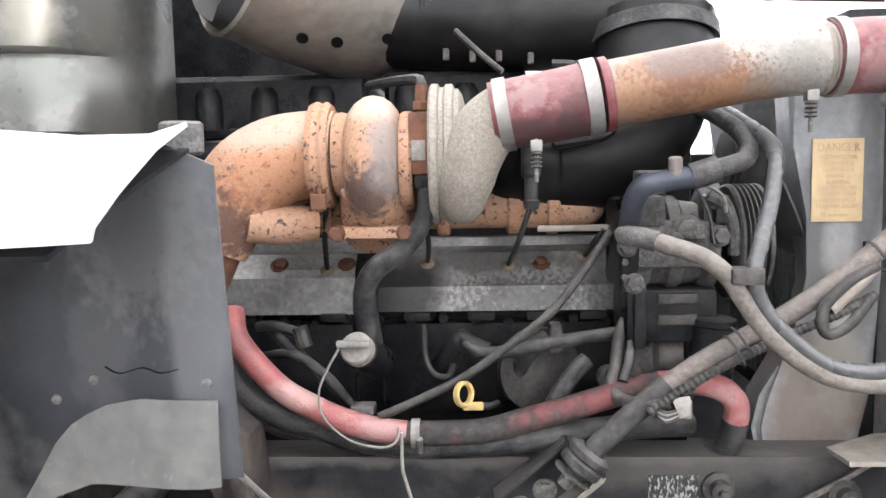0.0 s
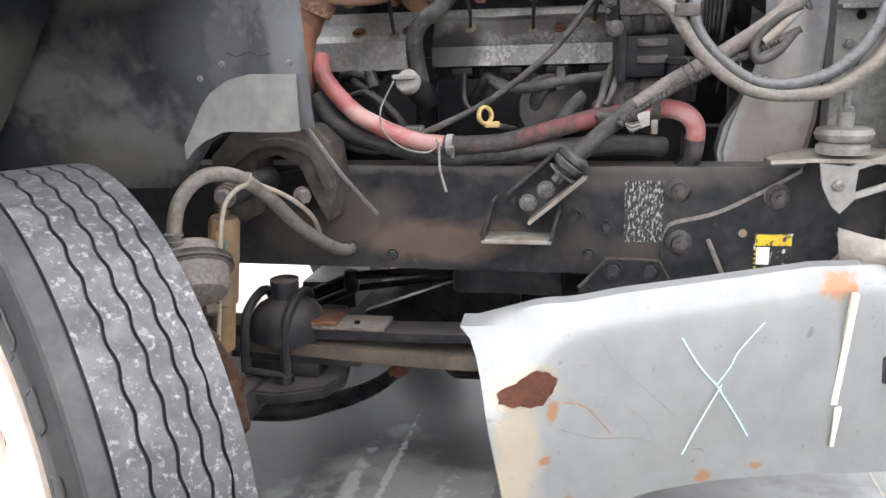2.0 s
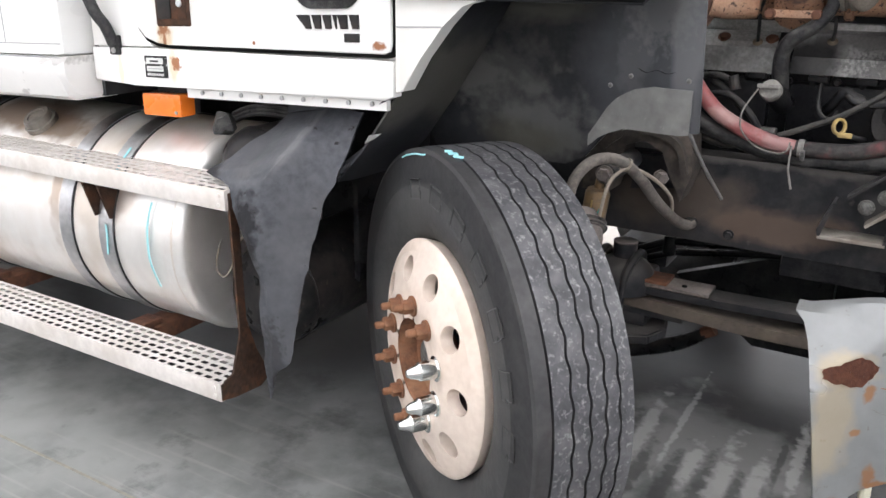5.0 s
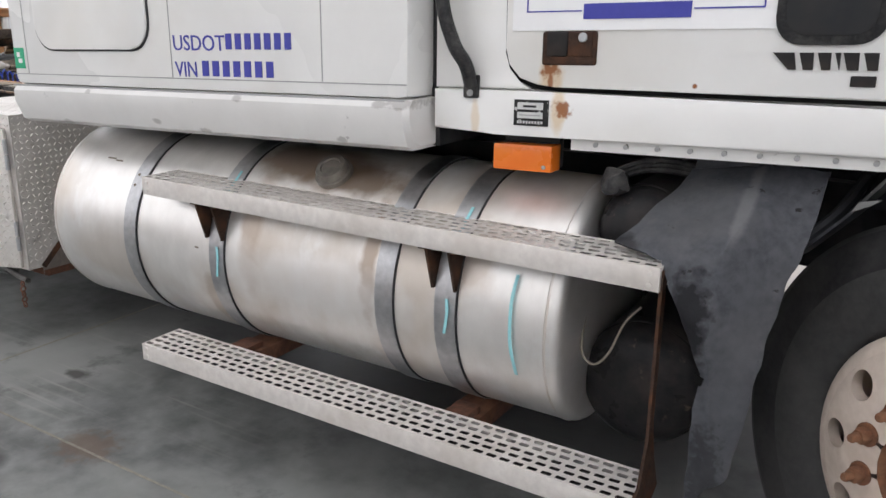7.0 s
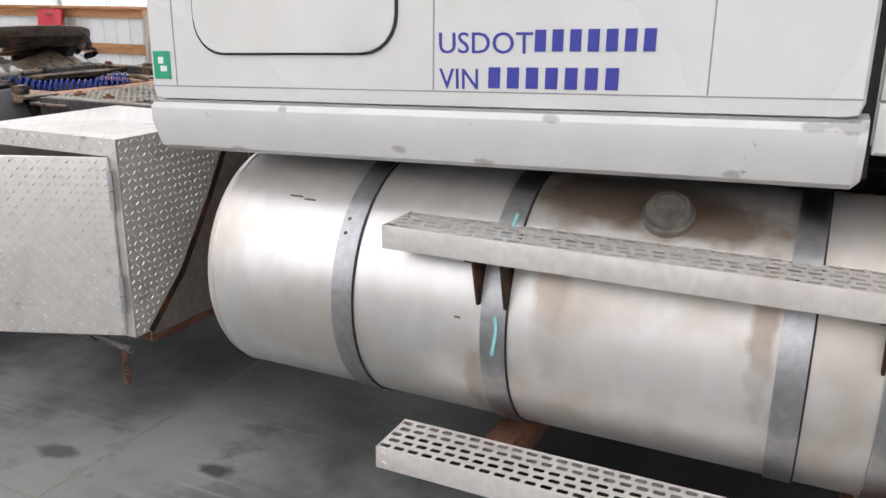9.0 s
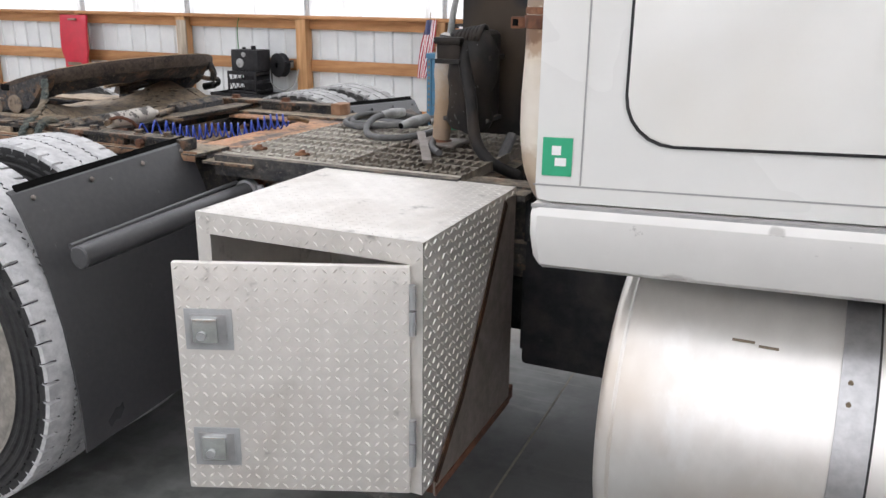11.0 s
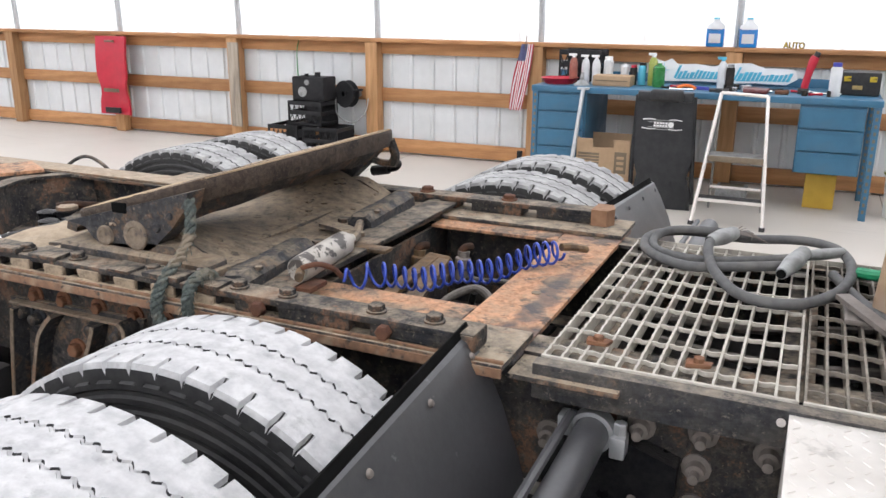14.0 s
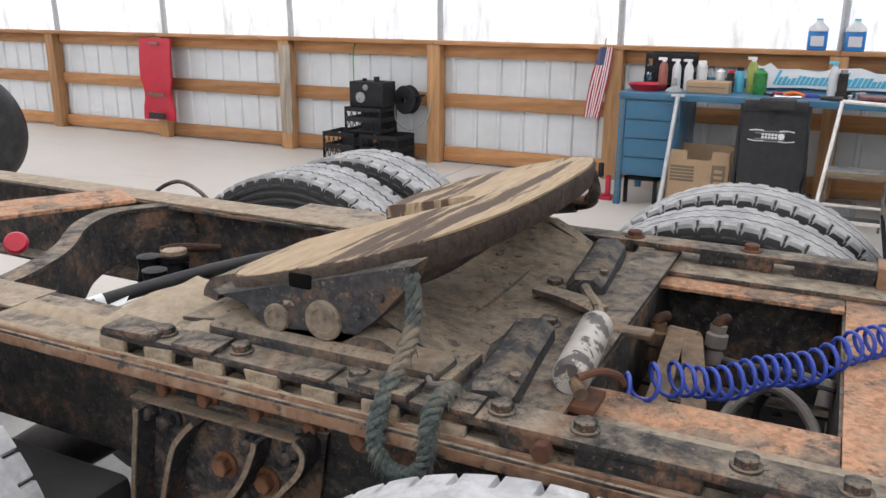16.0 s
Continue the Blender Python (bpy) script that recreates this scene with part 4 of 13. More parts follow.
def build_rail(y, face, xs, mat, label, deep=0.265):
    """A C-shaped frame rail whose web looks outwards at y. face: -1 looks to -y."""
    inn = -face
    prof = [(0, 0), (0.085, 0), (0.085, 0.009), (0.009, 0.009), (0.009, deep - 0.009), (0.085, deep - 0.009), (0.085, deep), (0, deep)]
    ends = []
    bm = bmesh.new()
    for x in xs:
        ends.append([bm.verts.new((x, y + inn * a, rail_top(x) - deep + b)) for a, b in prof])
    for a, b in zip(ends, ends[1:]):
        for k in range(8):
            bm.faces.new((a[k], a[(k + 1) % 8], b[(k + 1) % 8], b[k]))
    bm.faces.new(ends[0])
    bm.faces.new(ends[-1][::-1])
    return part("frame_rail", bm, mat, TRUCK, label)


FRONT_X, REAR_X = [-3.9, -3.0, -1.0, 0.0, 0.62, 0.95], [-8.3, -6.6, -5.0, -3.9]
RAIL = build_rail(0.0, -1, FRONT_X, "frame", "black steel frame rail with dust", 0.247)
RAIL_REAR = build_rail(0.0, -1, REAR_X, "frame_rear", "black frame rail caked with dust and rust")
build_rail(0.86, 1, FRONT_X, "frame", "black steel frame rail with dust")
build_rail(0.86, 1, REAR_X, "frame_rear", "black frame rail caked with dust and rust")


def bolt_on(x, z, y=0.0, r=0.017, h=0.016, parent=None, mat="frame"):
    part("bolt", hexa((x, y, z), (0, -1, 0), r, h, washer=r * 1.5), mat, parent or RAIL)


for x, z in ((0.19, 0.672), (0.262, 0.672), (0.178, 0.775), (0.108, 0.80), (-0.32, 0.70), (0.14, 0.71), (0.60, 0.70), (0.64, 0.78)):
    bolt_on(x, z, 0.0, 0.010, 0.012)

# cab and sleeper: their sills rise slightly towards the front
SLOPE = 0.035


def up(x, z):
    return z + SLOPE * (x + 2.03)


def skew(bm):
    for v in bm.verts:
        v.co.z += SLOPE * (v.co.x + 2.03)
    return bm


def side_panel(poly, y0, y1, bevel=0.0):
    """A panel in the side of the cab, rounded at its outer rim."""
    bm = prism(poly, (y0, y1), "xz")
    if bevel:
        es = [e for e in bm.edges if all(abs(v.co.y - min(y0, y1)) < 1e-6 for v in e.verts)]
        bmesh.ops.bevel(bm, geom=es, offset=bevel, segments=2, affect="EDGES", profile=0.5)
    return skew(bm)


def build_sleeper():
    body = part("sleeper_body", skew(box(-3.665, -2.045, -0.77, 1.63, 1.14, 3.0, 0.03)), "white", TRUCK, "white painted sleeper box")
    # the skirt below: a lip that leans in
    prof = [(-0.775, 1.142), (-0.79, 1.125), (-0.79, 1.09), (-0.765, 1.028), (-0.74, 1.015), (-0.60, 1.015), (-0.60, 1.142)]
    bm = bmesh.new()
    rows = []
    for x, k in ((-3.66, 0.012), (-3.645, 0.0), (-2.05, 0.0), (-2.035, 0.012)):
        rows.append([bm.verts.new((x, min(a + k, -0.6), b + (k if b < 1.05 else 0))) for a, b in prof])
    for a, b in zip(rows, rows[1:]):
        for j in range(len(prof)):
            bm.faces.new((a[j], a[(j + 1) % len(prof)], b[(j + 1) % len(prof)], b[j]))
    bm.faces.new(rows[0][::-1])
    bm.faces.new(rows[-1])
    sill = part("sill", skew(bm), "skirt", body, "chipped grey-white sleeper sill")
    chip = (0.40, 0.385, 0.37)
    stain_shading_on(sill, [((x, -0.78, up(x, z)), (w, 0.2, h), chip, 0.9, 1.4, 70) for x, z, w, h in ((-2.06, 1.135, 0.05, 0.018), (-2.12, 1.13, 0.025, 0.012), (-2.60, 1.13, 0.022, 0.012), (-2.25, 1.035, 0.02, 0.010), (-2.75, 1.03, 0.03, 0.010), (-2.95, 1.05, 0.02, 0.010), (-3.25, 1.13, 0.014, 0.008), (-3.4, 1.03, 0.03, 0.008))])
    # luggage door: rounded, set in a dark seal
    def rounded(x0, x1, z0, z1, r, n=6):
        pts = []
        for cx, cz, a0 in ((x1 - r, z0 + r, -90), (x1 - r, z1 - r, 0), (x0 + r, z1 - r, 90), (x0 + r, z0 + r, 180)):
            for k in range(n + 1):
                a = radians(a0 + 90 * k / n)
                pts.append((cx + r * math.cos(a), cz + r * math.sin(a)))
        return pts
    part("seal", side_panel(rounded(-3.508, -2.952, 1.252, 1.75, 0.085), -0.774, -0.765), "black", body)
    part("luggage_door", side_panel(rounded(-3.502, -2.958, 1.258, 1.744, 0.08), -0.779, -0.765, 0.003), "white", body, "white luggage door with black seal")
    # panel seams
    for x in (-3.575, -2.868, -2.308):
        part("seam", skew(box(x - 0.0015, x + 0.0015, -0.7712, -0.769, 1.18, 2.9)), "grey_lbl", body)
    part("seam", skew(box(-3.66, -2.05, -0.7712, -0.769, 1.176, 1.179)), "grey_lbl", body)
    part("seam", skew(box(-3.66, -2.05, -0.7785, -0.769, 1.138, 1.143)), "grey_lbl", body)
    return body


SLEEPER = build_sleeper()


def build_cab():
    # cab side below and behind the door, with the wheel-arch cut at its front
    side = [(-2.025, 1.085), (-2.025, 2.75), (-1.0, 2.6), (-0.955, 1.6), (-0.955, 1.14), (-0.995, 1.075), (-1.03, 1.062)]
    cab = part("cab_body", skew(prism(side, (-0.662, 1.52), "xz")), "white", TRUCK, "white painted cab")
    cowl = part("cowl_side", side_panel([(-0.966, 1.08), (-0.966, 1.9), (-0.60, 1.8), (-0.56, 1.40), (-0.70, 1.296), (-0.796, 1.274), (-0.842, 1.229), (-0.90, 1.158), (-0.945, 1.085)], -0.690, -0.64, 0.004), "white", cab, "white cowl side panel")
    part("cowl_seam", skew(box(-0.964, -0.845, -0.6912, -0.689, 1.226, 1.2295)), "grey_lbl", cowl)
    # lower sill with rivets
    cab_sill = part("sill", side_panel([(-2.022, 1.07), (-2.022, 1.165), (-1.74, 1.165), (-1.0, 1.152), (-0.972, 1.152), (-0.972, 1.07), (-1.0, 1.06), (-1.85, 1.062)], -0.69, -0.655, 0.006), "white", cab)
    part("sill_flange", skew(box(-1.66, -1.0, -0.676, -0.66, 1.035, 1.066)), "skirt", cab)
    for i in range(9):
        part("rivet", skew(cyl((-1.60 + i * 0.07, -0.676, 1.05), (-1.60 + i * 0.07, -0.681, 1.05), 0.006, 8)), "grey_lbl", cab)
    # the pillar behind the door
    part("corner_panel", side_panel([(-2.022, 1.168), (-2.022, 2.7), (-1.838, 2.7), (-1.838, 1.25), (-1.825, 1.21), (-1.79, 1.185), (-1.76, 1.168)], -0.685, -0.655, 0.008), "white", cab)
    # the door, with a rounded lower corner
    door = part("door", side_panel([(-1.828, 2.5), (-1.828, 1.262), (-1.818, 1.225), (-1.79, 1.195), (-1.745, 1.180), (-1.70, 1.176), (-0.995, 1.166), (-0.980, 1.172), (-0.975, 1.19), (-0.978, 2.4)], -0.692, -0.655, 0.004),
                "white", TRUCK, "white cab door with rusty latch and stained lower edge")
    part("door_gap", side_panel([(-1.838, 2.5), (-1.838, 1.26), (-1.826, 1.217), (-1.795, 1.186), (-1.747, 1.170), (-1.70, 1.166), (-0.99, 1.157), (-0.974, 1.163), (-0.970, 1.19), (-0.972, 2.4)], -0.684, -0.655), "hole", door)
    # latch pocket
    pocket = part("latch_pocket", skew(box(-1.735, -1.605, -0.6965, -0.680, 1.224, 1.298, 0.008, seg=3)), "latch_rust", door, "rusty black latch recess")
    part("latch_handle", skew(box(-1.722, -1.672, -0.701, -0.690, 1.243, 1.297, 0.006)), "dark", pocket)
    part("latch_bezel", skew(box(-1.668, -1.615, -0.699, -0.690, 1.243, 1.297, 0.004)), "latch_rust", pocket)
    part("lock", skew(cyl((-1.637, -0.698, 1.284), (-1.637, -0.703, 1.284), 0.0105, 18, bevel=0.002)), "steel", pocket)
    # peep window low in the door
    def rr(x0, x1, z0, z1, r):
        pts = []
        for cx, cz, a0 in ((x1 - r, z0 + r, -90), (x1 - r, z1 - r, 0), (x0 + r, z1 - r, 90), (x0 + r, z0 + r, 180)):
            pts += [(cx + r * math.cos(radians(a0 + 15 * k)), cz + r * math.sin(radians(a0 + 15 * k))) for k in range(7)]
        return pts
    part("window_seal", side_panel(rr(-1.248, -1.055, 1.268, 1.60, 0.05), -0.701, -0.690, 0.003), "hose", door, "grey rubber seal of the low window")
    part("window_pane", side_panel(rr(-1.230, -1.073, 1.286, 1.58, 0.04), -0.704, -0.695), "glass", door)
    # door name badge as plain slanted shapes
    x = -1.246
    for w, s in ((0.045, 0.02), (0.03, 0.0), (0.028, 0.0), (0.012, 0.0), (0.032, 0.0), (0.030, 0.0)):
        z0 = 1.222
        part("badge_shape", skew(prism([(x, z0 + 0.032), (x + w * 0.85, z0 + 0.032), (x + w * 0.9 + s * 0.2, z0), (x + 0.010 + s, z0)], (-0.697, -0.691), "xz")), "dark", door)
        x += w + 0.002
    part("badge_shape", skew(box(-1.105, -1.062, -0.696, -0.691, 1.192, 1.212, 0.002)), "dark", door)
    # paper sign held on the door: a frame line, a blue address as a bar
    sign = part("paper_sign", skew(box(-1.81, -1.235, -0.6955, -0.692, 1.299, 1.60)), "paper", door, "white paper sign with blue lettering bars")
    for x0, x1 in ((-1.775, -1.645), (-1.405, -1.27)):
        part("rule_line", skew(box(x0, x1, -0.697, -0.695, 1.338, 1.341)), "ink_blue", sign)
    for x0 in (-1.775, -1.2725):
        part("rule_line", skew(box(x0, x0 + 0.003, -0.697, -0.695, 1.341, 1.58)), "ink_blue", sign)
    part("lettering_bar", skew(box(-1.64, -1.41, -0.6972, -0.695, 1.322, 1.354)), "ink_blue", sign, "blue lettering")
    # makers' plate below the latch
    pl = part("makers_plate", skew(box(-1.80, -1.713, -0.6935, -0.688, 1.087, 1.146, 0.001)), "ink_black", cab, "small black and silver data plate")
    for z0, z1, m in ((1.124, 1.140, "grey_pale"), (1.104, 1.118, "grey_pale")):
        part("plate_line", skew(box(-1.790, -1.726, -0.6955, -0.693, z0, z1)), m, pl)
    part("plate_bar", skew(box(-1.775, -1.742, -0.6962, -0.695, 1.129, 1.134)), "ink_black", pl)
    part("plate_bar", skew(box(-1.785, -1.732, -0.6962, -0.695, 1.110, 1.1125)), "grey_lbl", pl)
    for k in range(9):
        part("plate_bar", skew(box(-1.79 + 0.0075 * k, -1.786 + 0.0075 * k, -0.6955, -0.693, 1.092, 1.098)), "grey_pale", pl)
    # rust runs
    orange, wash = (0.27, 0.095, 0.03), (0.60, 0.42, 0.20)
    at = lambda x, z: (x, -0.69, up(x, z))
    stain_shading_on(door, ((at(-1.712, 1.20), (0.035, 0.2, 0.055), wash, 0.6, 0.8, 30), (at(-1.715, 1.212), (0.026, 0.2, 0.020), orange, 0.95, 1.8, 70), (at(-1.712, 1.185), (0.009, 0.2, 0.022), orange, 0.9, 0.8, 50), (at(-1.01, 1.184), (0.020, 0.2, 0.012), orange, 0.95, 1.8, 80), (at(-1.39, 1.186), (0.006, 0.2, 0.006), orange, 1.0, 0.4, 60)))
    stain_shading_on(cab_sill, ((at(-1.69, 1.13), (0.022, 0.2, 0.07), wash, 0.6, 0.8, 30), (at(-1.68, 1.128), (0.024, 0.2, 0.020), orange, 0.95, 2.0, 70), (at(-1.905, 1.10), (0.014, 0.2, 0.06), wash, 0.45, 0.8, 30), (at(-0.925, 1.20), (0.04, 0.2, 0.015), orange, 1.0, 0.8, 50), (at(-1.80, 1.172), (0.006, 0.2, 0.006), orange, 1.0, 0.4, 60)))
    # grab handle on the pillar
    h = part("grab_handle", skew(sweep([(-1.985, -0.72, 1.75), (-1.985, -0.735, 1.6), (-1.975, -0.735, 1.38), (-1.945, -0.73, 1.275), (-1.92, -0.715, 1.225), (-1.912, -0.70, 1.175)], 0.0165, 12)), "hose", TRUCK, "black rubber grab handle")
    part("foot", skew(box(-1.935, -1.895, -0.700, -0.684, 1.145, 1.20, 0.006)), "hose", h)
    part("screw", skew(cyl((-1.914, -0.700, 1.158), (-1.914, -0.704, 1.158), 0.008, 10)), "grey_lbl", h)
    part("cab_gap", skew(box(-2.047, -2.022, -0.66, 1.5, 1.02, 2.7)), "black", TRUCK, "black rubber gaiter between cab and sleeper")
    # amber side lamp
    lamp = part("marker_lamp", skew(box(-1.872, -1.716, -0.655, -0.60, 0.972, 1.036, 0.006)), "amber", TRUCK, "amber plastic side marker lamp")
    part("lamp_base", skew(box(-1.868, -1.72, -0.60, -0.575, 0.975, 1.055, 0.004)), "black", lamp)
    part("screw", skew(cyl((-1.735, -0.655, 0.985), (-1.735, -0.658, 0.985), 0.005, 8)), "grey_lbl", lamp)
    return cab


CAB = build_cab()

# black boxes added under the cab to block light and bright gaps
part("gearbox", box(-2.50, -1.35, 0.25, 0.62, 0.34, 0.92, 0.05), "block", TRUCK, "black box added under the cab to block a bright gap")
part("cab_underbody", box(-3.60, -1.05, 0.05, 0.81, 0.70, 1.00, 0.02), "block", TRUCK, "black box added under the cab to block light")
part("cab_underbody", box(-3.62, -2.06, -0.55, 1.40, 1.02, 1.06, 0.01), "block", TRUCK, "black panel added under the sleeper to block light")

# markings on the sleeper: the words that are no identity numbers, and bars for those
text_part("USDOT", 0.0605, Matrix.Translation((-2.858, -0.7705, 1.2275)) @ SIDE @ pose(0, 0, 0, 0, 0, 1.6), "ink_blue", SLEEPER, depth=0.0012, width=0.205, label="blue lettering on white paint")
text_part("VIN", 0.0605, Matrix.Translation((-2.853, -0.7705, 1.155)) @ SIDE @ pose(0, 0, 0, 0, 0, 1.6), "ink_blue", SLEEPER, depth=0.0012, width=0.088, label="blue lettering on white paint")
for i in range(7):
    x = -2.645 + i * 0.0357
    part("number_bar", skew(box(x, x + 0.022, -0.7722, -0.769, 1.259, 1.301)), "ink_blue", SLEEPER)
    x = -2.742 + i * 0.0405
    part("number_bar", skew(box(x, x + 0.025, -0.7722, -0.769, 1.186, 1.228)), "ink_blue", SLEEPER)
stick = part("permit_sticker", skew(box(-3.645, -3.592, -0.7725, -0.768, 1.195, 1.262)), "green", SLEEPER, "square green and white permit sticker")
part("sticker_shape", skew(box(-3.628, -3.612, -0.7738, -0.772, 1.232, 1.248)), "paper", stick)
part("sticker_shape", skew(box(-3.622, -3.602, -0.7738, -0.772, 1.213, 1.227)), "paper", stick)

# ---- fuel tank ----
TY, TZ, TR = -0.475, 0.628, 0.322


def build_tank():
    x0, x1 = -3.518, -1.615
    prof = [(0, 0)]
    prof += [(0.10, -0.012), (0.22, -0.004), (TR - 0.03, 0.0)] + [(TR - 0.03 + 0.03 * math.sin(a), 0.03 - 0.03 * math.cos(a)) for a in (0.4, 0.8, 1.2, 1.57)]
    n = x1 - x0
    for s in np.linspace(0.1, n - 0.1, 9):
        prof.append((TR, float(s)))
    prof += [(TR - 0.03 + 0.03 * math.cos(a), n - 0.03 + 0.03 * math.sin(a)) for a in (0.0, 0.4, 0.8, 1.2)] + [(TR - 0.04, n), (0.22, n + 0.006), (0.1, n + 0.014), (0, n + 0.012)]
    tank = part("fuel_tank", lathe(prof, (x0, TY, TZ), (1, 0, 0), 72), "tank", TRUCK, "polished aluminium fuel tank with stains and scratches", angle=50)
    for a in (x0 + 0.033, x1 - 0.033):
        part("weld_seam", lathe([(TR, a - 0.004), (TR + 0.002, a), (TR, a + 0.004)], (0, TY, TZ), (1, 0, 0), 64), "tank", tank)
    strap = None
    for x, w in ((-3.094, 0.055), (-2.706, 0.058), (-2.10, 0.055), (-1.915, 0.06)):
        prof = [(TR + 0.001, -w / 2), (TR + 0.006, -w / 2), (TR + 0.006, w / 2), (TR + 0.001, w / 2)]
        s = part("tank_strap", lathe(prof, (x, TY, TZ), (1, 0, 0), 64, closed=True), "strap", tank, "dull steel strap")
        if x in (-3.094, -2.10):
            for z in (0.83, 0.80):
                y = TY - math.sqrt((TR + 0.006) ** 2 - (z - TZ) ** 2)
                part("rivet", cyl((x - 0.012, y + 0.004, z), (x - 0.012, y - 0.002, z), 0.0045, 8), "ink", tank)
        part("strap_liner", lathe([(TR, w / 2), (TR + 0.004, w / 2), (TR + 0.004, w / 2 + 0.004), (TR, w / 2 + 0.004)], (x, TY, TZ), (1, 0, 0), 64, closed=True), "black", tank)
    # filler cap on the upper front
    a = radians(58)
    d = Vector((0, -math.cos(a), math.sin(a)))
    c = Vector((-2.376, TY, TZ)) + d * (TR - 0.004)
    cap = part("filler_cap", lathe([(0.055, 0.0), (0.055, 0.018), (0.047, 0.02), (0.047, 0.034), (0.043, 0.04), (0.03, 0.041), (0.028, 0.036), (0, 0.036)], c, Vector((0, -math.cos(radians(54)), math.sin(radians(54)))), 40), "canister", tank, "round dusty aluminium filler cap")
    # fuel-brown stains round the cap, run marks, and a paler band at mid height
    brown = (0.27, 0.19, 0.13)
    def on(x, ang):
        return (x, TY - TR * math.cos(radians(ang)), TZ + TR * math.sin(radians(ang)))
    stain_shading_on(tank, ((on(-2.48, 66), (0.26, 0.13, 0.07), brown, 0.85, 1.2, 9), (on(-2.30, 58), (0.20, 0.09, 0.05), brown, 0.8, 1.3, 14), (on(-2.58, 15), (0.05, 0.3, 0.20), (0.40, 0.30, 0.22), 0.65, 1.2, 10), (on(-2.16, 20), (0.03, 0.3, 0.22), (0.36, 0.27, 0.20), 0.7, 1.4, 16), (on(-2.76, -25), (0.03, 0.3, 0.12), (0.36, 0.27, 0.20), 0.5, 1.2, 18), (on(-1.85, 25), (0.07, 0.3, 0.10), (0.46, 0.36, 0.28), 0.5, 1.2, 14), (on(-3.2, -15), (0.25, 0.3, 0.12), (0.60, 0.53, 0.46), 0.5, 1.4, 5), (on(-2.35, 0), (0.5, 0.3, 0.1), (0.90, 0.88, 0.86), 0.5, 1.8, 6)))
    for xa, xb, ang in ((-3.30, -3.262, 46), (-3.255, -3.222, 45), (-2.80, -2.785, 5)):
        aa = radians(ang)
        part("scratch", ribbon([(x, TY - (TR + 0.001) * math.cos(aa), TZ + (TR + 0.001) * math.sin(aa)) for x in (xa, xb)], 0.005, 0.001, (0, math.sin(aa), math.cos(aa))), "ink", tank)
    # cradle brackets and feet under the straps
    for x in (-2.706, -1.915):
        part("tank_bracket", box(x - 0.05, x + 0.05, -0.70, -0.02, 0.262, 0.315, 0.006), "rust", tank, "rusty bracket under the tank")
        part("tank_bracket", box(x - 0.035, x + 0.035, -0.76, -0.66, 0.285, 0.335, 0.008), "rust", tank)
        part("bolt", hexa((x, -0.70, 0.262), (0, 0, -1), 0.016, 0.02), "rust", tank)
    # paint-pen strokes on the straps
    def stroke(name, pts):
        q = []
        for x, ang in pts:
            a = radians(ang)
            q.append((x, TY - (TR + 0.009) * math.cos(a), TZ + (TR + 0.009) * math.sin(a)))
        part(name, ribbon(smooth_line([(p[0] + 0.006 * math.sin(7.0 * i), p[1], p[2]) for i, p in enumerate(q)], 4), 0.008, 0.0015, (1, 0, 0), soft=False), "teal", tank)
    for x in (-2.706, -1.915):
        stroke("pen_stroke", [(x + 0.006, 33), (x + 0.002, 40), (x + 0.004, 50)])
        stroke("pen_stroke", [(x, -8), (x + 0.006, 2), (x, 8)])
    stroke("pen_stroke", [(-1.72, -20), (-1.735, -5), (-1.74, 12), (-1.735, 24)])
    return tank


TANK = build_tank()
# unseen tank added on the far side to block light under the truck
far_tank_blocker = TANK.copy()
scene.collection.objects.link(far_tank_blocker)
AT[far_tank_blocker] = AT[TANK] + Vector((0, 0.86 - 2 * TY, 0))
far_tank_blocker.location = AT[far_tank_blocker] - AT[TRUCK]


def perforated(x0, x1, y0, y1, z, cols, rows, bm=None, t=0.0014):
    """A tread plate with staggered slots cut through."""
    bm = bm or bmesh.new()
    cw, ch = (x1 - x0) / cols, (y1 - y0) / rows
    for r in range(rows):
        for c in range(cols):
            cx, cy = x0 + (c + 0.5) * cw, y0 + (r + 0.5) * ch
            hw, hh = cw * 0.38, ch * 0.27
            sh = cw * 0.12 * (1 if r % 2 else -1)
            out = [(-cw / 2, -ch / 2), (0, -ch / 2), (cw / 2, -ch / 2), (cw / 2, 0), (cw / 2, ch / 2), (0, ch / 2), (-cw / 2, ch / 2), (-cw / 2, 0)]
            inn = [(-hw * 0.8, -hh), (0, -hh), (hw * 0.8, -hh), (hw, 0), (hw * 0.8, hh), (0, hh), (-hw * 0.8, hh), (-hw, 0)]
            o = [bm.verts.new((cx + a, cy + b, z)) for a, b in out]
            i = [bm.verts.new((cx + a + sh, cy + b, z + 0.0003)) for a, b in inn]
            k = [bm.verts.new((cx + a + sh, cy + b, z - t)) for a, b in inn]
            for j in range(8):
                bm.faces.new((o[j], o[(j + 1) % 8], i[(j + 1) % 8], i[j]))
                bm.faces.new((i[j], i[(j + 1) % 8], k[(j + 1) % 8], k[j]))
    bmesh.ops.remove_doubles(bm, verts=bm.verts, dist=1e-5)
    return bm


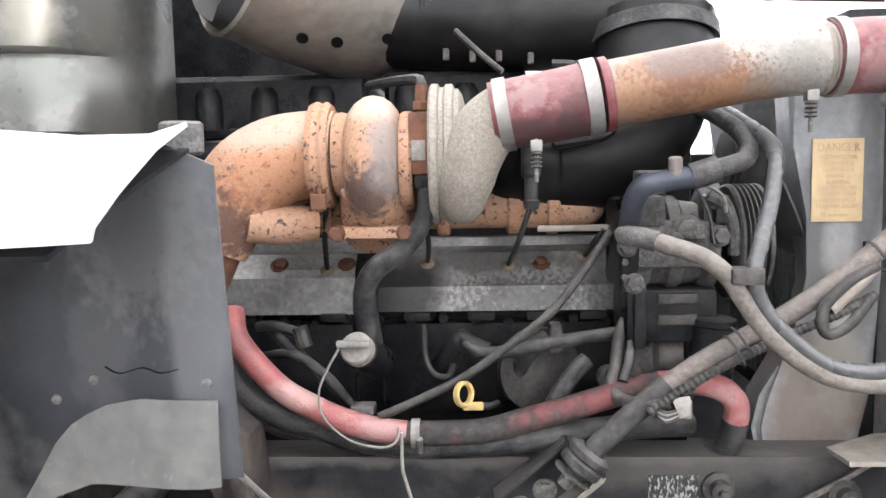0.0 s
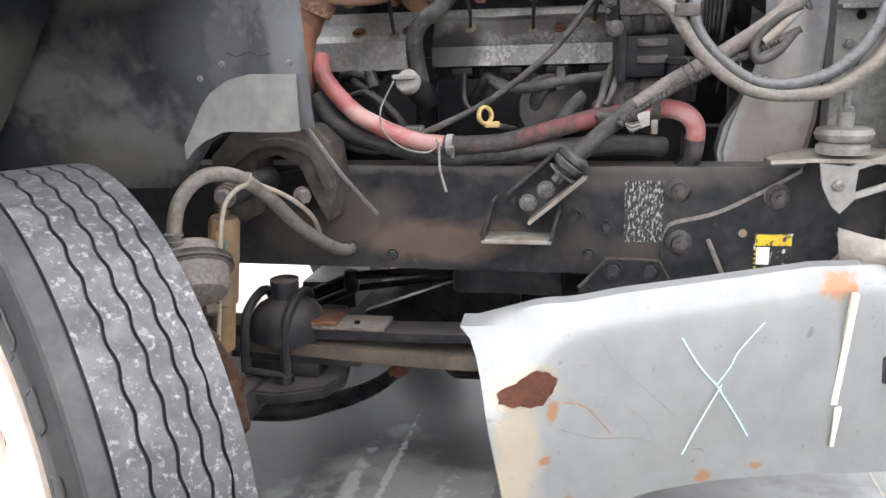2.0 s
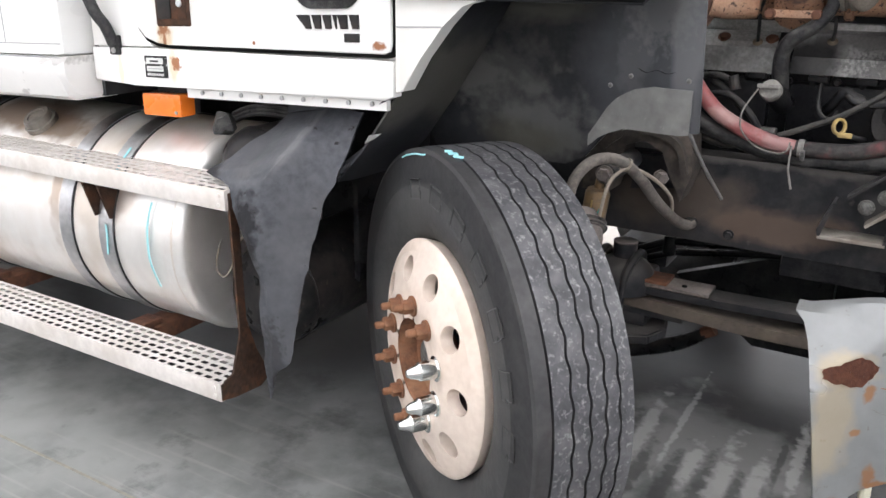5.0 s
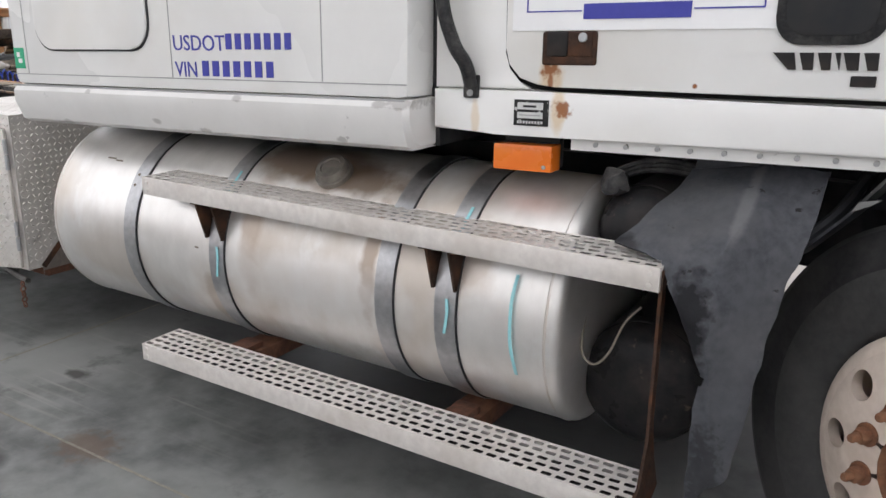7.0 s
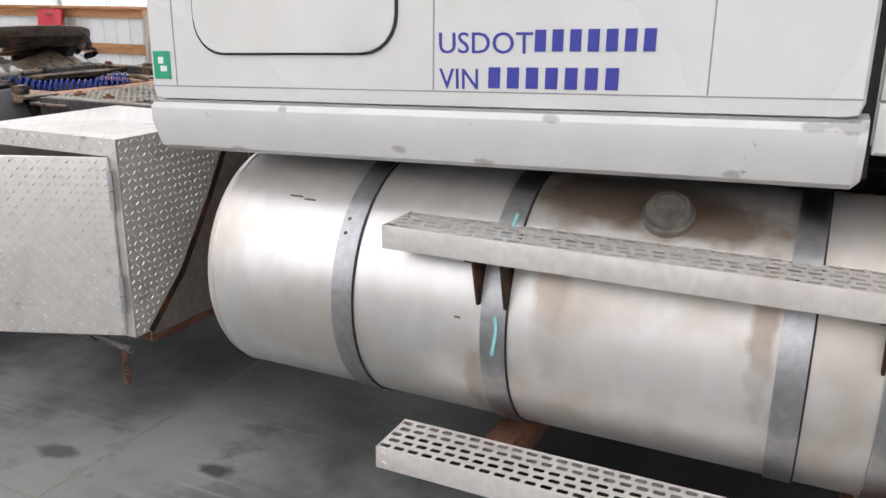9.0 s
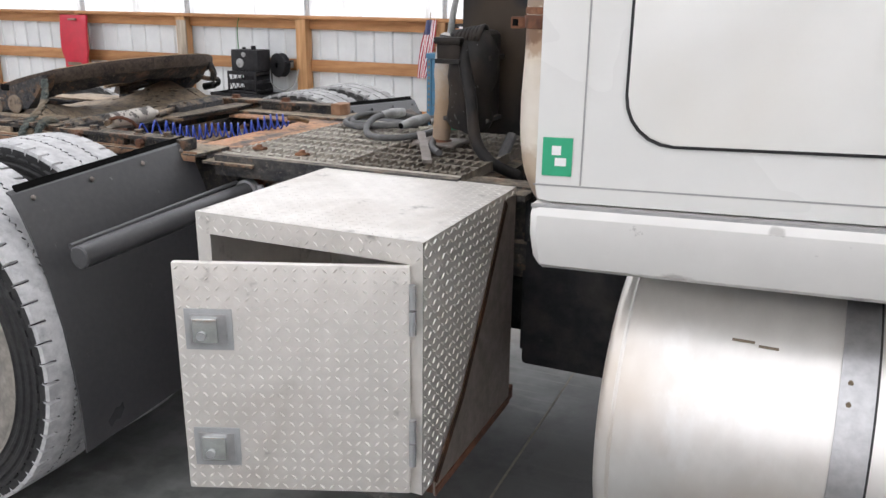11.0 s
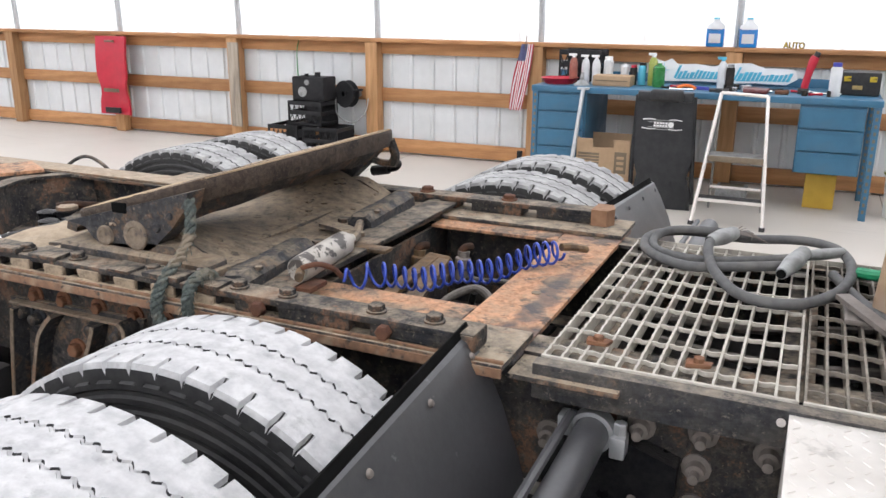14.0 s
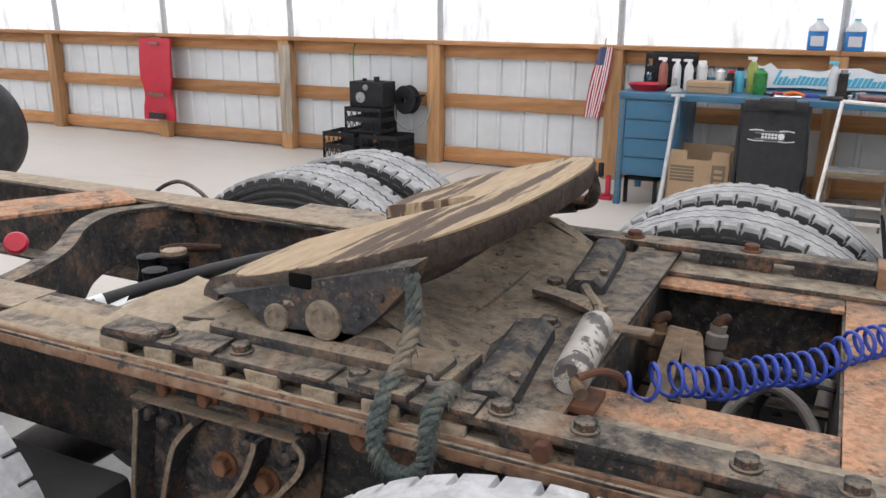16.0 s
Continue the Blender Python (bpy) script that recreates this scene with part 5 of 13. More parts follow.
def build_step(x0, x1, yf, yb, z, name_z):
    step = part("step_board", perforated(x0, x1, yf, yb, z, 44, 5), "alu", TRUCK, "perforated aluminium step board with dirt")
    bm = bmesh.new()
    box(x0, x1, yf - 0.003, yf, z - 0.052, z + 0.001, 0.001, bm)
    box(x0, x1, yb, yb + 0.003, z - 0.052, z + 0.001, 0.001, bm)
    part("step_lip", bm, "alu", step)
    # dark sheet under the slots, standing in for shade inside the board
    part("step_pan", box(x0 + 0.004, x1 - 0.004, yf + 0.001, yb - 0.001, z - 0.040, z - 0.037), "dark", step)
    part("step_end", box(x0 - 0.003, x0, yf - 0.003, yb + 0.003, z - 0.052, z + 0.001), "alu", step)
    part("step_end", box(x1, x1 + 0.003, yf - 0.003, yb + 0.003, z - 0.052, z + 0.001), "alu", step)
    for x in (x0 + 0.018, x1 - 0.018):
        for zz in (z - 0.014, z - 0.038):
            part("rivet", cyl((x, yf - 0.003, zz), (x, yf - 0.006, zz), 0.006, 10), "alu", step)
    return step


STEP_U = build_step(-2.955, -1.385, -0.838, -0.70, 0.858, 0)
STEP_L = build_step(-2.94, -1.385, -0.905, -0.765, 0.348, 0)
# rusty hangers that carry the upper board, and the end bracket
for x in (-2.706, -1.915):
    for d in (-0.036, 0.028):
        bm = prism([(-0.836, 0.806), (-0.722, 0.806), (-0.783, 0.695), (-0.803, 0.695)], (x + d - 0.003, x + d + 0.003), "yz")
        box(x + d - 0.003, x + d + (0.02 if d > 0 else -0.02), -0.836, -0.73, 0.801, 0.806, 0, bm)
        part("step_hanger", bm, "latch_rust", STEP_U, "rusty triangular hanger")
bm = prism([(-0.83, 0.85), (-0.80, 0.85), (-0.80, 0.50), (-0.77, 0.40), (-0.72, 0.30), (-0.76, 0.28), (-0.86, 0.29), (-0.905, 0.30), (-0.905, 0.345), (-0.86, 0.36), (-0.825, 0.46)], (-1.385, -1.378), "yz")
part("end_bracket", bm, "latch_rust", STEP_U, "thin rusty steel end bracket")

# ---- tool box behind the sleeper ----
def lozenges(origin, u, v, nu, nv, w, h, n, bm=None, l=0.017, b=0.0045, t=0.0022):
    """Raised tread marks over a face: nu by nv, turned in turn."""
    bm = bm or bmesh.new()
    o, u, v, n = Vector(origin), Vector(u), Vector(v), Vector(n)
    for i in range(nu):
        for j in range(nv):
            c = o + u * ((i + 0.5) * w / nu) + v * ((j + 0.5) * h / nv)
            a = (u + v).normalized() if (i + j) % 2 else (u - v).normalized()
            s = n.cross(a)
            q = [bm.verts.new(c + a * l * 0.5), bm.verts.new(c + s * b * 0.5), bm.verts.new(c - a * l * 0.5), bm.verts.new(c - s * b * 0.5)]
            p = [bm.verts.new(c + a * l * 0.3 + n * t), bm.verts.new(c - a * l * 0.3 + n * t)]
            bm.faces.new((q[0], q[1], p[0])), bm.faces.new((q[1], q[2], p[1], p[0]))
            bm.faces.new((q[2], q[3], p[1])), bm.faces.new((q[3], q[0], p[0], p[1]))
    return bm


def build_toolbox():
    x0, x1, y0, y1, z0, z1 = -4.53, -3.93, -0.655, -0.06, 0.335, 0.945
    t = 0.004
    bx = part("tool_box", box(x0, x1, y0, y1, z1 - t, z1, 0), "diamond", TRUCK, "bright aluminium tread-plate tool box with its door ajar")
    for q in ((x0, x1, y0, y1, z0, z0 + t), (x0, x0 + t, y0, y1, z0 + t, z1 - t), (x1 - t, x1, y0, y1, z0 + t, z1 - t), (x0 + t, x1 - t, y1 - t, y1, z0 + t, z1 - t)):
        part("side_panel", box(*q), "diamond", bx)
    for q in ((x0, x1, z1 - 0.052, z1), (x0, x0 + 0.04, z0 + 0.03, z1 - 0.052), (x1 - 0.035, x1, z0 + 0.03, z1 - 0.052), (x0, x1, z0, z0 + 0.03)):
        part("front_frame", box(q[0], q[1], y0 - 0.002, y0 + 0.002, q[2], q[3]), "diamond", bx)
    part("tread_pattern", lozenges((x1, y0, z0), (0, 1, 0), (0, 0, 1), 26, 26, y1 - y0, z1 - z0, (1, 0, 0)), "diamond", bx, kind="stuff")
    part("tread_pattern", lozenges((x0, y0, z1), (1, 0, 0), (0, 1, 0), 26, 26, x1 - x0, y1 - y0, (0, 0, 1), t=0.0012), "diamond", bx, kind="stuff")
    part("tread_pattern", lozenges((x0, y0 - 0.002, z1 - 0.05), (1, 0, 0), (0, 0, 1), 26, 2, x1 - x0, 0.048, (0, -1, 0)), "diamond", bx, kind="stuff")
    # the door, hinged at its front edge and standing ajar
    h = Vector((-3.955, y0 - 0.012, 0))
    a = radians(22)
    M1 = Matrix.Translation(h) @ Matrix.Rotation(a, 4, "Z")
    w, dz0, dz1 = 0.51, 0.345, 0.893
    bm = box(-w, 0, -0.009, 0.009, dz0, dz1, 0.003)
    for v in bm.verts:
        v.co = M1 @ v.co
    door = part("box_door", bm, "diamond", bx, "tread-plate door hanging ajar on a piano hinge")
    bm = lozenges((-w, -0.0092, dz0), (1, 0, 0), (0, 0, 1), 24, 24, w, dz1 - dz0, (0, -1, 0), t=0.0032, b=0.006)
    for v in bm.verts:
        v.co = M1 @ v.co
    part("tread_pattern", bm, "diamond", bx, kind="stuff")
    def onto(bm):
        for v in bm.verts:
            v.co = M1 @ v.co
        return bm
    for z in (0.742, 0.455):
        part("latch_plate", onto(box(-w + 0.02, -w + 0.125, -0.0125, -0.009, z - 0.048, z + 0.048, 0.002)), "steel", bx)
        part("latch_tray", onto(box(-w + 0.032, -w + 0.113, -0.0145, -0.012, z - 0.036, z + 0.036, 0.001)), "strap", bx)
        part("latch_paddle", onto(box(-w + 0.04, -w + 0.095, -0.026, -0.014, z - 0.028, z + 0.030, 0.005)), "chrome", bx, "steel paddle latch")
        part("latch_key", onto(cyl((-w + 0.06, -0.024, z - 0.01), (-w + 0.06, -0.031, z - 0.01), 0.010, 12)), "steel", bx)
    for z in (0.80, 0.74, 0.48, 0.42):
        part("hinge", onto(cyl((0.006, -0.012, z), (0.006, -0.012, z + 0.055), 0.008, 10)), "steel", bx)
    # rusty carrier under and behind it
    bm = prism([(-0.60, 0.30), (-0.08, 0.31), (-0.08, 0.93), (-0.16, 0.93), (-0.30, 0.70), (-0.44, 0.50), (-0.60, 0.345)], (-3.9275, -3.923), "yz")
    part("carrier_plate", bm, "steel_bar", bx, "dull grey gusset plate")
    part("carrier_edge", ribbon([(-3.9225, -0.60, 0.338), (-3.9225, -0.44, 0.492), (-3.9225, -0.30, 0.692), (-3.9225, -0.16, 0.922)], 0.022, 0.004, (0, 0.75, -0.65), soft=False), "latch_rust", bx, "rusty brace edge")
    part("carrier_edge", box(-3.9255, -3.9195, -0.60, -0.08, 0.30, 0.322, 0.002), "rust", bx)
    part("carrier_arm", box(-4.4, -3.93, -0.58, -0.02, 0.29, 0.332, 0.004), "rust", bx, "rusty carrier under the box")
    part("carrier_tube", cyl((-4.33, -0.58, 0.285), (-4.18, -0.58, 0.285), 0.035, 14), "castalu", bx)
    part("carrier_strip", sweep([(-4.18, -0.63, 0.315), (-4.05, -0.64, 0.29), (-3.96, -0.65, 0.285)], 0.012, 8), "castalu", bx)
    for i in range(5):
        part("chain_link", lathe([(0.010 + 0.0035 * math.cos(q), 0.0035 * math.sin(q)) for q in [k * 1.047 for k in range(6)]], (-3.972, -0.668, 0.275 - 0.022 * i), (1, 0, 0) if i % 2 else (0, 1, 0), 10, closed=True), "rust", bx, "rusty chain link")
    return bx


BOX = build_toolbox()

# ---- wheels ----
def tyre_profile(R, W, r0=None, grooves=(), gw=0.006, gd=0.012, ribs=False):
    """Half loops of a tyre: tread with grooves, shoulders, side walls. Along runs from -W/2 to W/2."""
    h = W / 2
    r0 = r0 or R - 0.222
    tread = [(R - 0.014, -h * 1.0), (R - 0.004, -h * 0.97), (R - 0.003, -h * 0.78), (R - 0.002, -h * 0.70)]
    flags = [0, 0, 0, 0]
    for g in grooves:
        tread += [(R - 0.002, g - gw), (R - gd, g - gw * 0.6), (R - gd, g + gw * 0.6), (R - 0.002, g + gw)]
        flags += [1, 1, 1, 1]
    tread += [(R - 0.002, h * 0.70), (R - 0.003, h * 0.78), (R - 0.004, h * 0.97), (R - 0.014, h * 1.0)]
    flags += [0, 0, 0, 0]
    wall = [(R - 0.05, h * 1.0), (R - 0.09, h * 1.06), (R - 0.13, h * 1.08), (R - 0.17, h * 1.02), (r0 + 0.022, h * 0.90), (r0 + 0.006, h * 0.82), (r0, h * 0.74)]
    if ribs:  # rings moulded in the side wall
        ring = []
        for k in range(4):
            q = R - 0.034 - 0.024 * k
            ring += [(q, h * (1.0 + 0.015 * k)), (q - 0.004, h * (1.0 + 0.015 * k) + 0.005), (q - 0.013, h * (1.0 + 0.015 * k) + 0.005), (q - 0.017, h * (1.01 + 0.015 * k))]
        wall = ring + wall[2:]
    left = [(r, -a) for r, a in wall[::-1]]
    return left + tread + wall, [0] * len(left) + flags + [0] * len(wall), len(left), len(tread)


def make_tyre(name, R, W, at, axis, mats, parent, grooves, zig, nz, seg, lugs=False, gw=0.006, label="", thin=False, dusty=None):
    prof, flags, n0, nt = tyre_profile(R, W, grooves=grooves, gw=gw, gd=0.0055 if lugs else 0.010, ribs=lugs)
    per = seg // 58

    def wave(k, j):
        dr, da = 0.0, 0.0
        if flags[j]:
            da = zig * math.sin(math.pi * k / nz + 0.5 * ((j - n0 - 4) // 4)) * (0 if thin and j >= n0 + nt - 8 else 1)
        if lugs == 1 and (n0 <= j <= n0 + 2 or n0 + nt - 3 <= j <= n0 + nt - 1) and (k + (0 if j < n0 + 4 else per // 2)) % per < 2:
            dr = -0.012
        if lugs and j in (n0 - 1, n0 + nt) and k % per < 3 * per // 8:
            dr = -0.008
        if lugs == 2 and (n0 - 1 <= j <= n0 + 2 or n0 + nt - 3 <= j <= n0 + nt) and (k + (0 if j < n0 + 4 else 4)) % 8 < 2:
            dr = -0.013
        return dr, da
    bm = lathe(prof, at, axis, seg, wave=wave)
    bm.faces.ensure_lookup_table()
    n = len(prof) - 1
    for i, f in enumerate(bm.faces):
        j = i % n
        k = i // n
        cut = lugs == 1 and (n0 - 1 <= j <= n0 + 2 and k % per == 0 or n0 + nt - 4 <= j <= n0 + nt - 1 and (k + per // 2) % per == 0)
        if dusty and j >= n0 + nt + (13 if lugs else 1):
            f.material_index = len(mats) - 1
            continue
        if lugs == 2 and (n0 - 1 <= j <= n0 + 2 or n0 + nt - 4 <= j <= n0 + nt) and (k + (0 if j < n0 + 4 else 4)) % 8 == 0:
            f.material_index = 0
            continue
        if len(mats) > 2 and not lugs and n0 + nt - 5 <= j < n0 + nt - 1:
            f.material_index = 2
            continue
        if lugs == 1 and flags[j] and k % 6 < 3:
            f.material_index = 1
            continue
        f.material_index = 0 if cut else 1 if n0 <= j < n0 + nt - 1 and not (flags[j] and flags[min(j + 1, n)] and (j - n0 - 4) % 4 in ((0, 2) if lugs == 1 else (0, 1, 2))) else 0
    return part(name, bm, mats, parent, label, angle=40)


def disc_with_holes(prof_z, r0, r1, rc, rh, count, at, axis, bm=None, depth=0.02):
    """A dished disc with round hand holes; prof_z(r) gives how far out it stands."""
    bm = bm or bmesh.new()
    d, u, w = frame_of(axis)
    at = Vector(at)

    def put(r, a, dz=0.0):
        return at + d * (prof_z(r) + dz) + (u * math.cos(a) + w * math.sin(a)) * r
    m, sec = 28, 2 * math.pi / count
    for s in range(count):
        mid = s * sec
        lines = []
        for k in range(m):
            q = 2 * math.pi * k / m
            dx, dy = math.cos(q), math.sin(q)  # along the radius, across it
            best = 1e9
            for step in np.linspace(rh, 0.3, 60):
                x, y = rc + dx * step, dy * step
                r, a = math.hypot(x, y), math.atan2(y, x)
                if r > r1 or r < r0 or abs(a) > sec / 2:
                    break
                best = step
            ring = []
            for f, dz in ((0.0, -depth), (0.0, 0.0), (0.12, 0.0), (0.5, 0.0), (1.0, 0.0)):
                st = rh + (best - rh) * f
                x, y = rc + dx * st, dy * st
                r, a = math.hypot(x, y), math.atan2(y, x)
                if f == 1.0:
                    if r > r1 - 0.006:
                        r = r1
                    elif r < r0 + 0.006:
                        r = r0
                    if abs(a) > sec / 2 - 0.03:
                        a = math.copysign(sec / 2, a)
                ring.append(bm.verts.new(put(r, mid + a, dz)))
            lines.append(ring)
        for k in range(m):
            a, b = lines[k], lines[(k + 1) % m]
            for j in range(4):
                bm.faces.new((a[j], b[j], b[j + 1], a[j + 1]))
    bmesh.ops.remove_doubles(bm, verts=bm.verts, dist=0.0012)
    return bm


FW = Vector((-0.770, -0.645, 0.498))
STEER = radians(36)
FOUT = Vector((-math.sin(STEER), -math.cos(STEER), 0))
FFWD = Vector((math.cos(STEER), -math.sin(STEER), 0))


def build_front_wheel():
    R, W = 0.51, 0.226
    wheel = make_tyre("front_tyre", R, W, FW, FOUT, ["rubber", "tread", "tread_smooth", "wall_grey"], TRUCK, [-0.076, -0.044, -0.008, 0.032, 0.076], 0.0028, 3, 276, gw=0.0029, thin=True, dusty=True,
                      label="worn steer tyre with zigzag grooves, turned outwards")
    c = FW + FOUT * 0.038

    def dish(r):
        return 0.122 if r < 0.165 else 0.122 - 0.040 * ((r - 0.165) / 0.12) ** 1.5
    rim = part("rim_disc", disc_with_holes(dish, 0.105, 0.286, 0.222, 0.031, 10, c, FOUT, depth=0.03), "rim", wheel, "dusty alloy rim with ten round holes", angle=40)
    prof = [(0.262, 0.080), (0.264, 0.0925), (0.272, 0.0895), (0.280, 0.0855), (0.287, 0.081), (0.292, 0.075), (0.290, 0.062), (0.284, 0.045), (0.268, 0.0), (0.262, -0.12), (0.285, -0.19), (0.26, -0.19), (0.255, -0.12), (0.26, 0.0), (0.268, 0.04)]
    part("rim_flange", lathe(prof, c, FOUT, 64, closed=True), "rim", wheel)
    hub = part("hub", lathe([(0.106, 0.121), (0.10, 0.11), (0.095, 0.075), (0.078, 0.06), (0.075, 0.03), (0, 0.028)], c, FOUT, 40), "rust_nut", wheel, "rusty bare hub face")
    part("hub_cap", lathe([(0.05, 0.03), (0.05, 0.075), (0.044, 0.086), (0.02, 0.09), (0, 0.09)], c, FOUT, 28), "castalu", wheel, "dirty aluminium hub cap")
    part("hub_back", lathe([(0.24, -0.05), (0.12, -0.05), (0.10, 0.02), (0.0, 0.02)], c, FOUT, 28), "block", wheel)
    part("brake_drum", lathe([(0.21, -0.05), (0.215, -0.06), (0.215, -0.20), (0.12, -0.21), (0.0, -0.21)], c, FOUT, 32), "rust", wheel)
    d, u, w = frame_of(FOUT)
    for k in range(10):
        a = 2 * math.pi * (k + 0.5) / 10
        p = c + FOUT * 0.122 + (u * math.cos(a) + w * math.sin(a)) * 0.143
        if k in (CHROME_NUTS):
            part("nut_cover", lathe([(0, 0.072), (0.008, 0.070), (0.013, 0.06), (0.017, 0.045), (0.022, 0.04), (0.023, 0.004), (0.030, 0.002), (0.030, -0.002)][::-1], p, FOUT, 16), "chrome", wheel, "chromed push-on nut cover")
        else:
            bm = lathe([(0.025, 0), (0.025, 0.005), (0.0, 0.005)], p, FOUT, 20)
            lathe([(0.0175, 0.004), (0.0175, 0.024), (0.015, 0.028), (0.0, 0.028)], p, FOUT, 6, bm)
            lathe([(0.0095, 0.024), (0.0095, 0.046), (0.007, 0.050), (0, 0.050)], p, FOUT, 12, bm)
            part("wheel_nut", bm, "rust_nut", wheel, "rusty wheel nut")
    # raised maker's shapes on the side wall, as plain bars
    for k in range(7):
        a = radians(102 - k * 17)
        ctr = FW + FOUT * 0.1206 + (FFWD * math.cos(a) + Vector((0, 0, 1)) * math.sin(a)) * 0.410
        t = (FFWD * math.sin(a) - Vector((0, 0, 1)) * math.cos(a))
        rad = (FFWD * math.cos(a) + Vector((0, 0, 1)) * math.sin(a))
        loop = [ctr + t * u + rad * v - FOUT * (0.03 * max(0.0, v)) for u, v in ((-0.030, -0.022), (0.030, -0.022), (0.032, -0.004), (0.024, 0.0), (0.032, 0.006), (0.029, 0.023), (-0.030, 0.023), (-0.030, -0.022))]
        part("sidewall_mark", sweep(loop, 0.0022, 6, soft=False), "mark_rubber", wheel)
    # paint-pen strokes near the crown
    for marks, wide in ((((0.118, 112), (0.120, 108), (0.119, 104), (0.120, 100), (0.116, 96), (0.108, 93)), 0.005), (((0.090, 88.5), (0.078, 87.5), (0.088, 86.0), (0.074, 85.0), (0.086, 83.5), (0.070, 82.0)), 0.007)):
        pts = []
        for o, a in marks:
            a = radians(a)
            drop = 0.020 if o > 0.115 else 0.010 if o > 0.10 else 0.003
            pts.append(FW + FOUT * (o - 0.003 if o > 0.1 else o) + (FFWD * math.cos(a) + Vector((0, 0, 1)) * math.sin(a)) * (R - drop + 0.002))
        part("pen_stroke", sweep(pts, wide * 0.5, 8), "teal", wheel)
    return wheel


CHROME_NUTS = (3, 4, 5)
FRONT = build_front_wheel()
# unseen far tyre, added to block light from under the engine
far = make_tyre("front_tyre", 0.51, 0.226, FW + Vector((0, 2.08, 0)), -FOUT, ["rubber", "tread"], TRUCK, [-0.078, -0.027, 0.027, 0.078], 0.0028, 2, 96, gw=0.0045, label="unseen worn steer tyre added on the far side to block light")

AX1, AX2 = -5.425, -6.775


def build_dual(deep=False):
    """The near pair on the first drive axle; the other pairs share its meshes."""
    R, W = 0.51, 0.236
    out = Vector((0, -1, 0))
    lab = "drive tyre with chalk-white dusty tread"
    outer = make_tyre("drive_tyre", R, W, (AX1, -0.695, 0.50), out, ["rubber_dark", "chalk", "wall_dust"], TRUCK, [-0.032, 0.032], 0.0042, 4, 928, lugs=True, gw=0.0042, label=lab, dusty=True)
    inner = make_tyre("drive_tyre", R, W, (AX1, -0.343, 0.50), out, ["rubber_dark", "chalk"], TRUCK, [-0.032, 0.032], 0.0042, 4, 928, lugs=True, gw=0.0042, label=lab)
    c = Vector((AX1, -0.695, 0.50))
    prof = [(0.292, 0.105), (0.297, 0.118), (0.29, 0.122), (0.28, 0.11), (0.272, 0.06), (0.262, -0.06), (0.24, -0.10), (0.17, -0.115), (0.10, -0.115)]
    part("rim_disc", lathe(prof, c, out, 56), "rim", outer, "dusty alloy rim of a drive wheel")
    part("hub", lathe([(0.125, -0.115), (0.125, 0.05), (0.11, 0.07), (0.085, 0.08), (0, 0.085)], c, out, 32), "rim", outer, "beige dusty hub cover")
    for k in range(10):
        a = 2 * math.pi * k / 10
        p = c + Vector((math.cos(a) * 0.143, 0.11, math.sin(a) * 0.143))
        part("wheel_nut", hexa(p, (0, -1, 0), 0.02, 0.04), "rust", outer)
    part("rim_disc", lathe([(0.292, -0.12), (0.27, -0.1), (0.262, 0.1), (0.1, 0.1)], (AX1, -0.343, 0.50), out, 40), "rim", inner)
    return outer, inner


DUAL = build_dual()
for o in DUAL:
    again(o, (AX2 - AX1, 0, 0))
far_side = make_tyre("drive_tyre", 0.51, 0.236, (AX1, 1.203, 0.50), (0, -1, 0), ["wall_grey", "chalk_grey"], TRUCK, [-0.04, 0.04], 0.0055, 2, 464, lugs=2, gw=0.0032, label="drive tyre with chalk-white blocks")
FAR_MESH = far_side.data
bpy.data.objects.remove(far_side)
for dx in (0, AX2 - AX1):
    for o in DUAL:
        q = o.copy()
        q.data = FAR_MESH
        scene.collection.objects.link(q)
        y = 0.86 - (AT[o].y)
        q.parent = TRUCK
        AT[q] = Vector((AT[o].x + dx, y, AT[o].z))
        q.location = AT[q] - AT[TRUCK]
        q.rotation_euler = (0, 0, math.pi)
        for ch in o.children:
            e = ch.copy()
            scene.collection.objects.link(e)
            e.parent = q
for ax in (AX1, AX2):
    part("drive_axle", lathe([(0.06, -0.5), (0.075, -0.3), (0.08, -0.12), (0.2, -0.05), (0.22, 0.08), (0.16, 0.2), (0.08, 0.3), (0.06, 0.5)], (ax, 0.43, 0.515), (0, 1, 0), 24), "frame", TRUCK, "dusty drive axle housing")

# ---- engine, with no hood over it ----
def lumps(bm, amount, scale, seed=0.0):
    """Uneven castings: every vertex is pushed a little."""
    for v in bm.verts:
        v.co += Vector(noise.noise_vector(v.co * scale + Vector((seed, 0, 0)))) * amount
    return bm


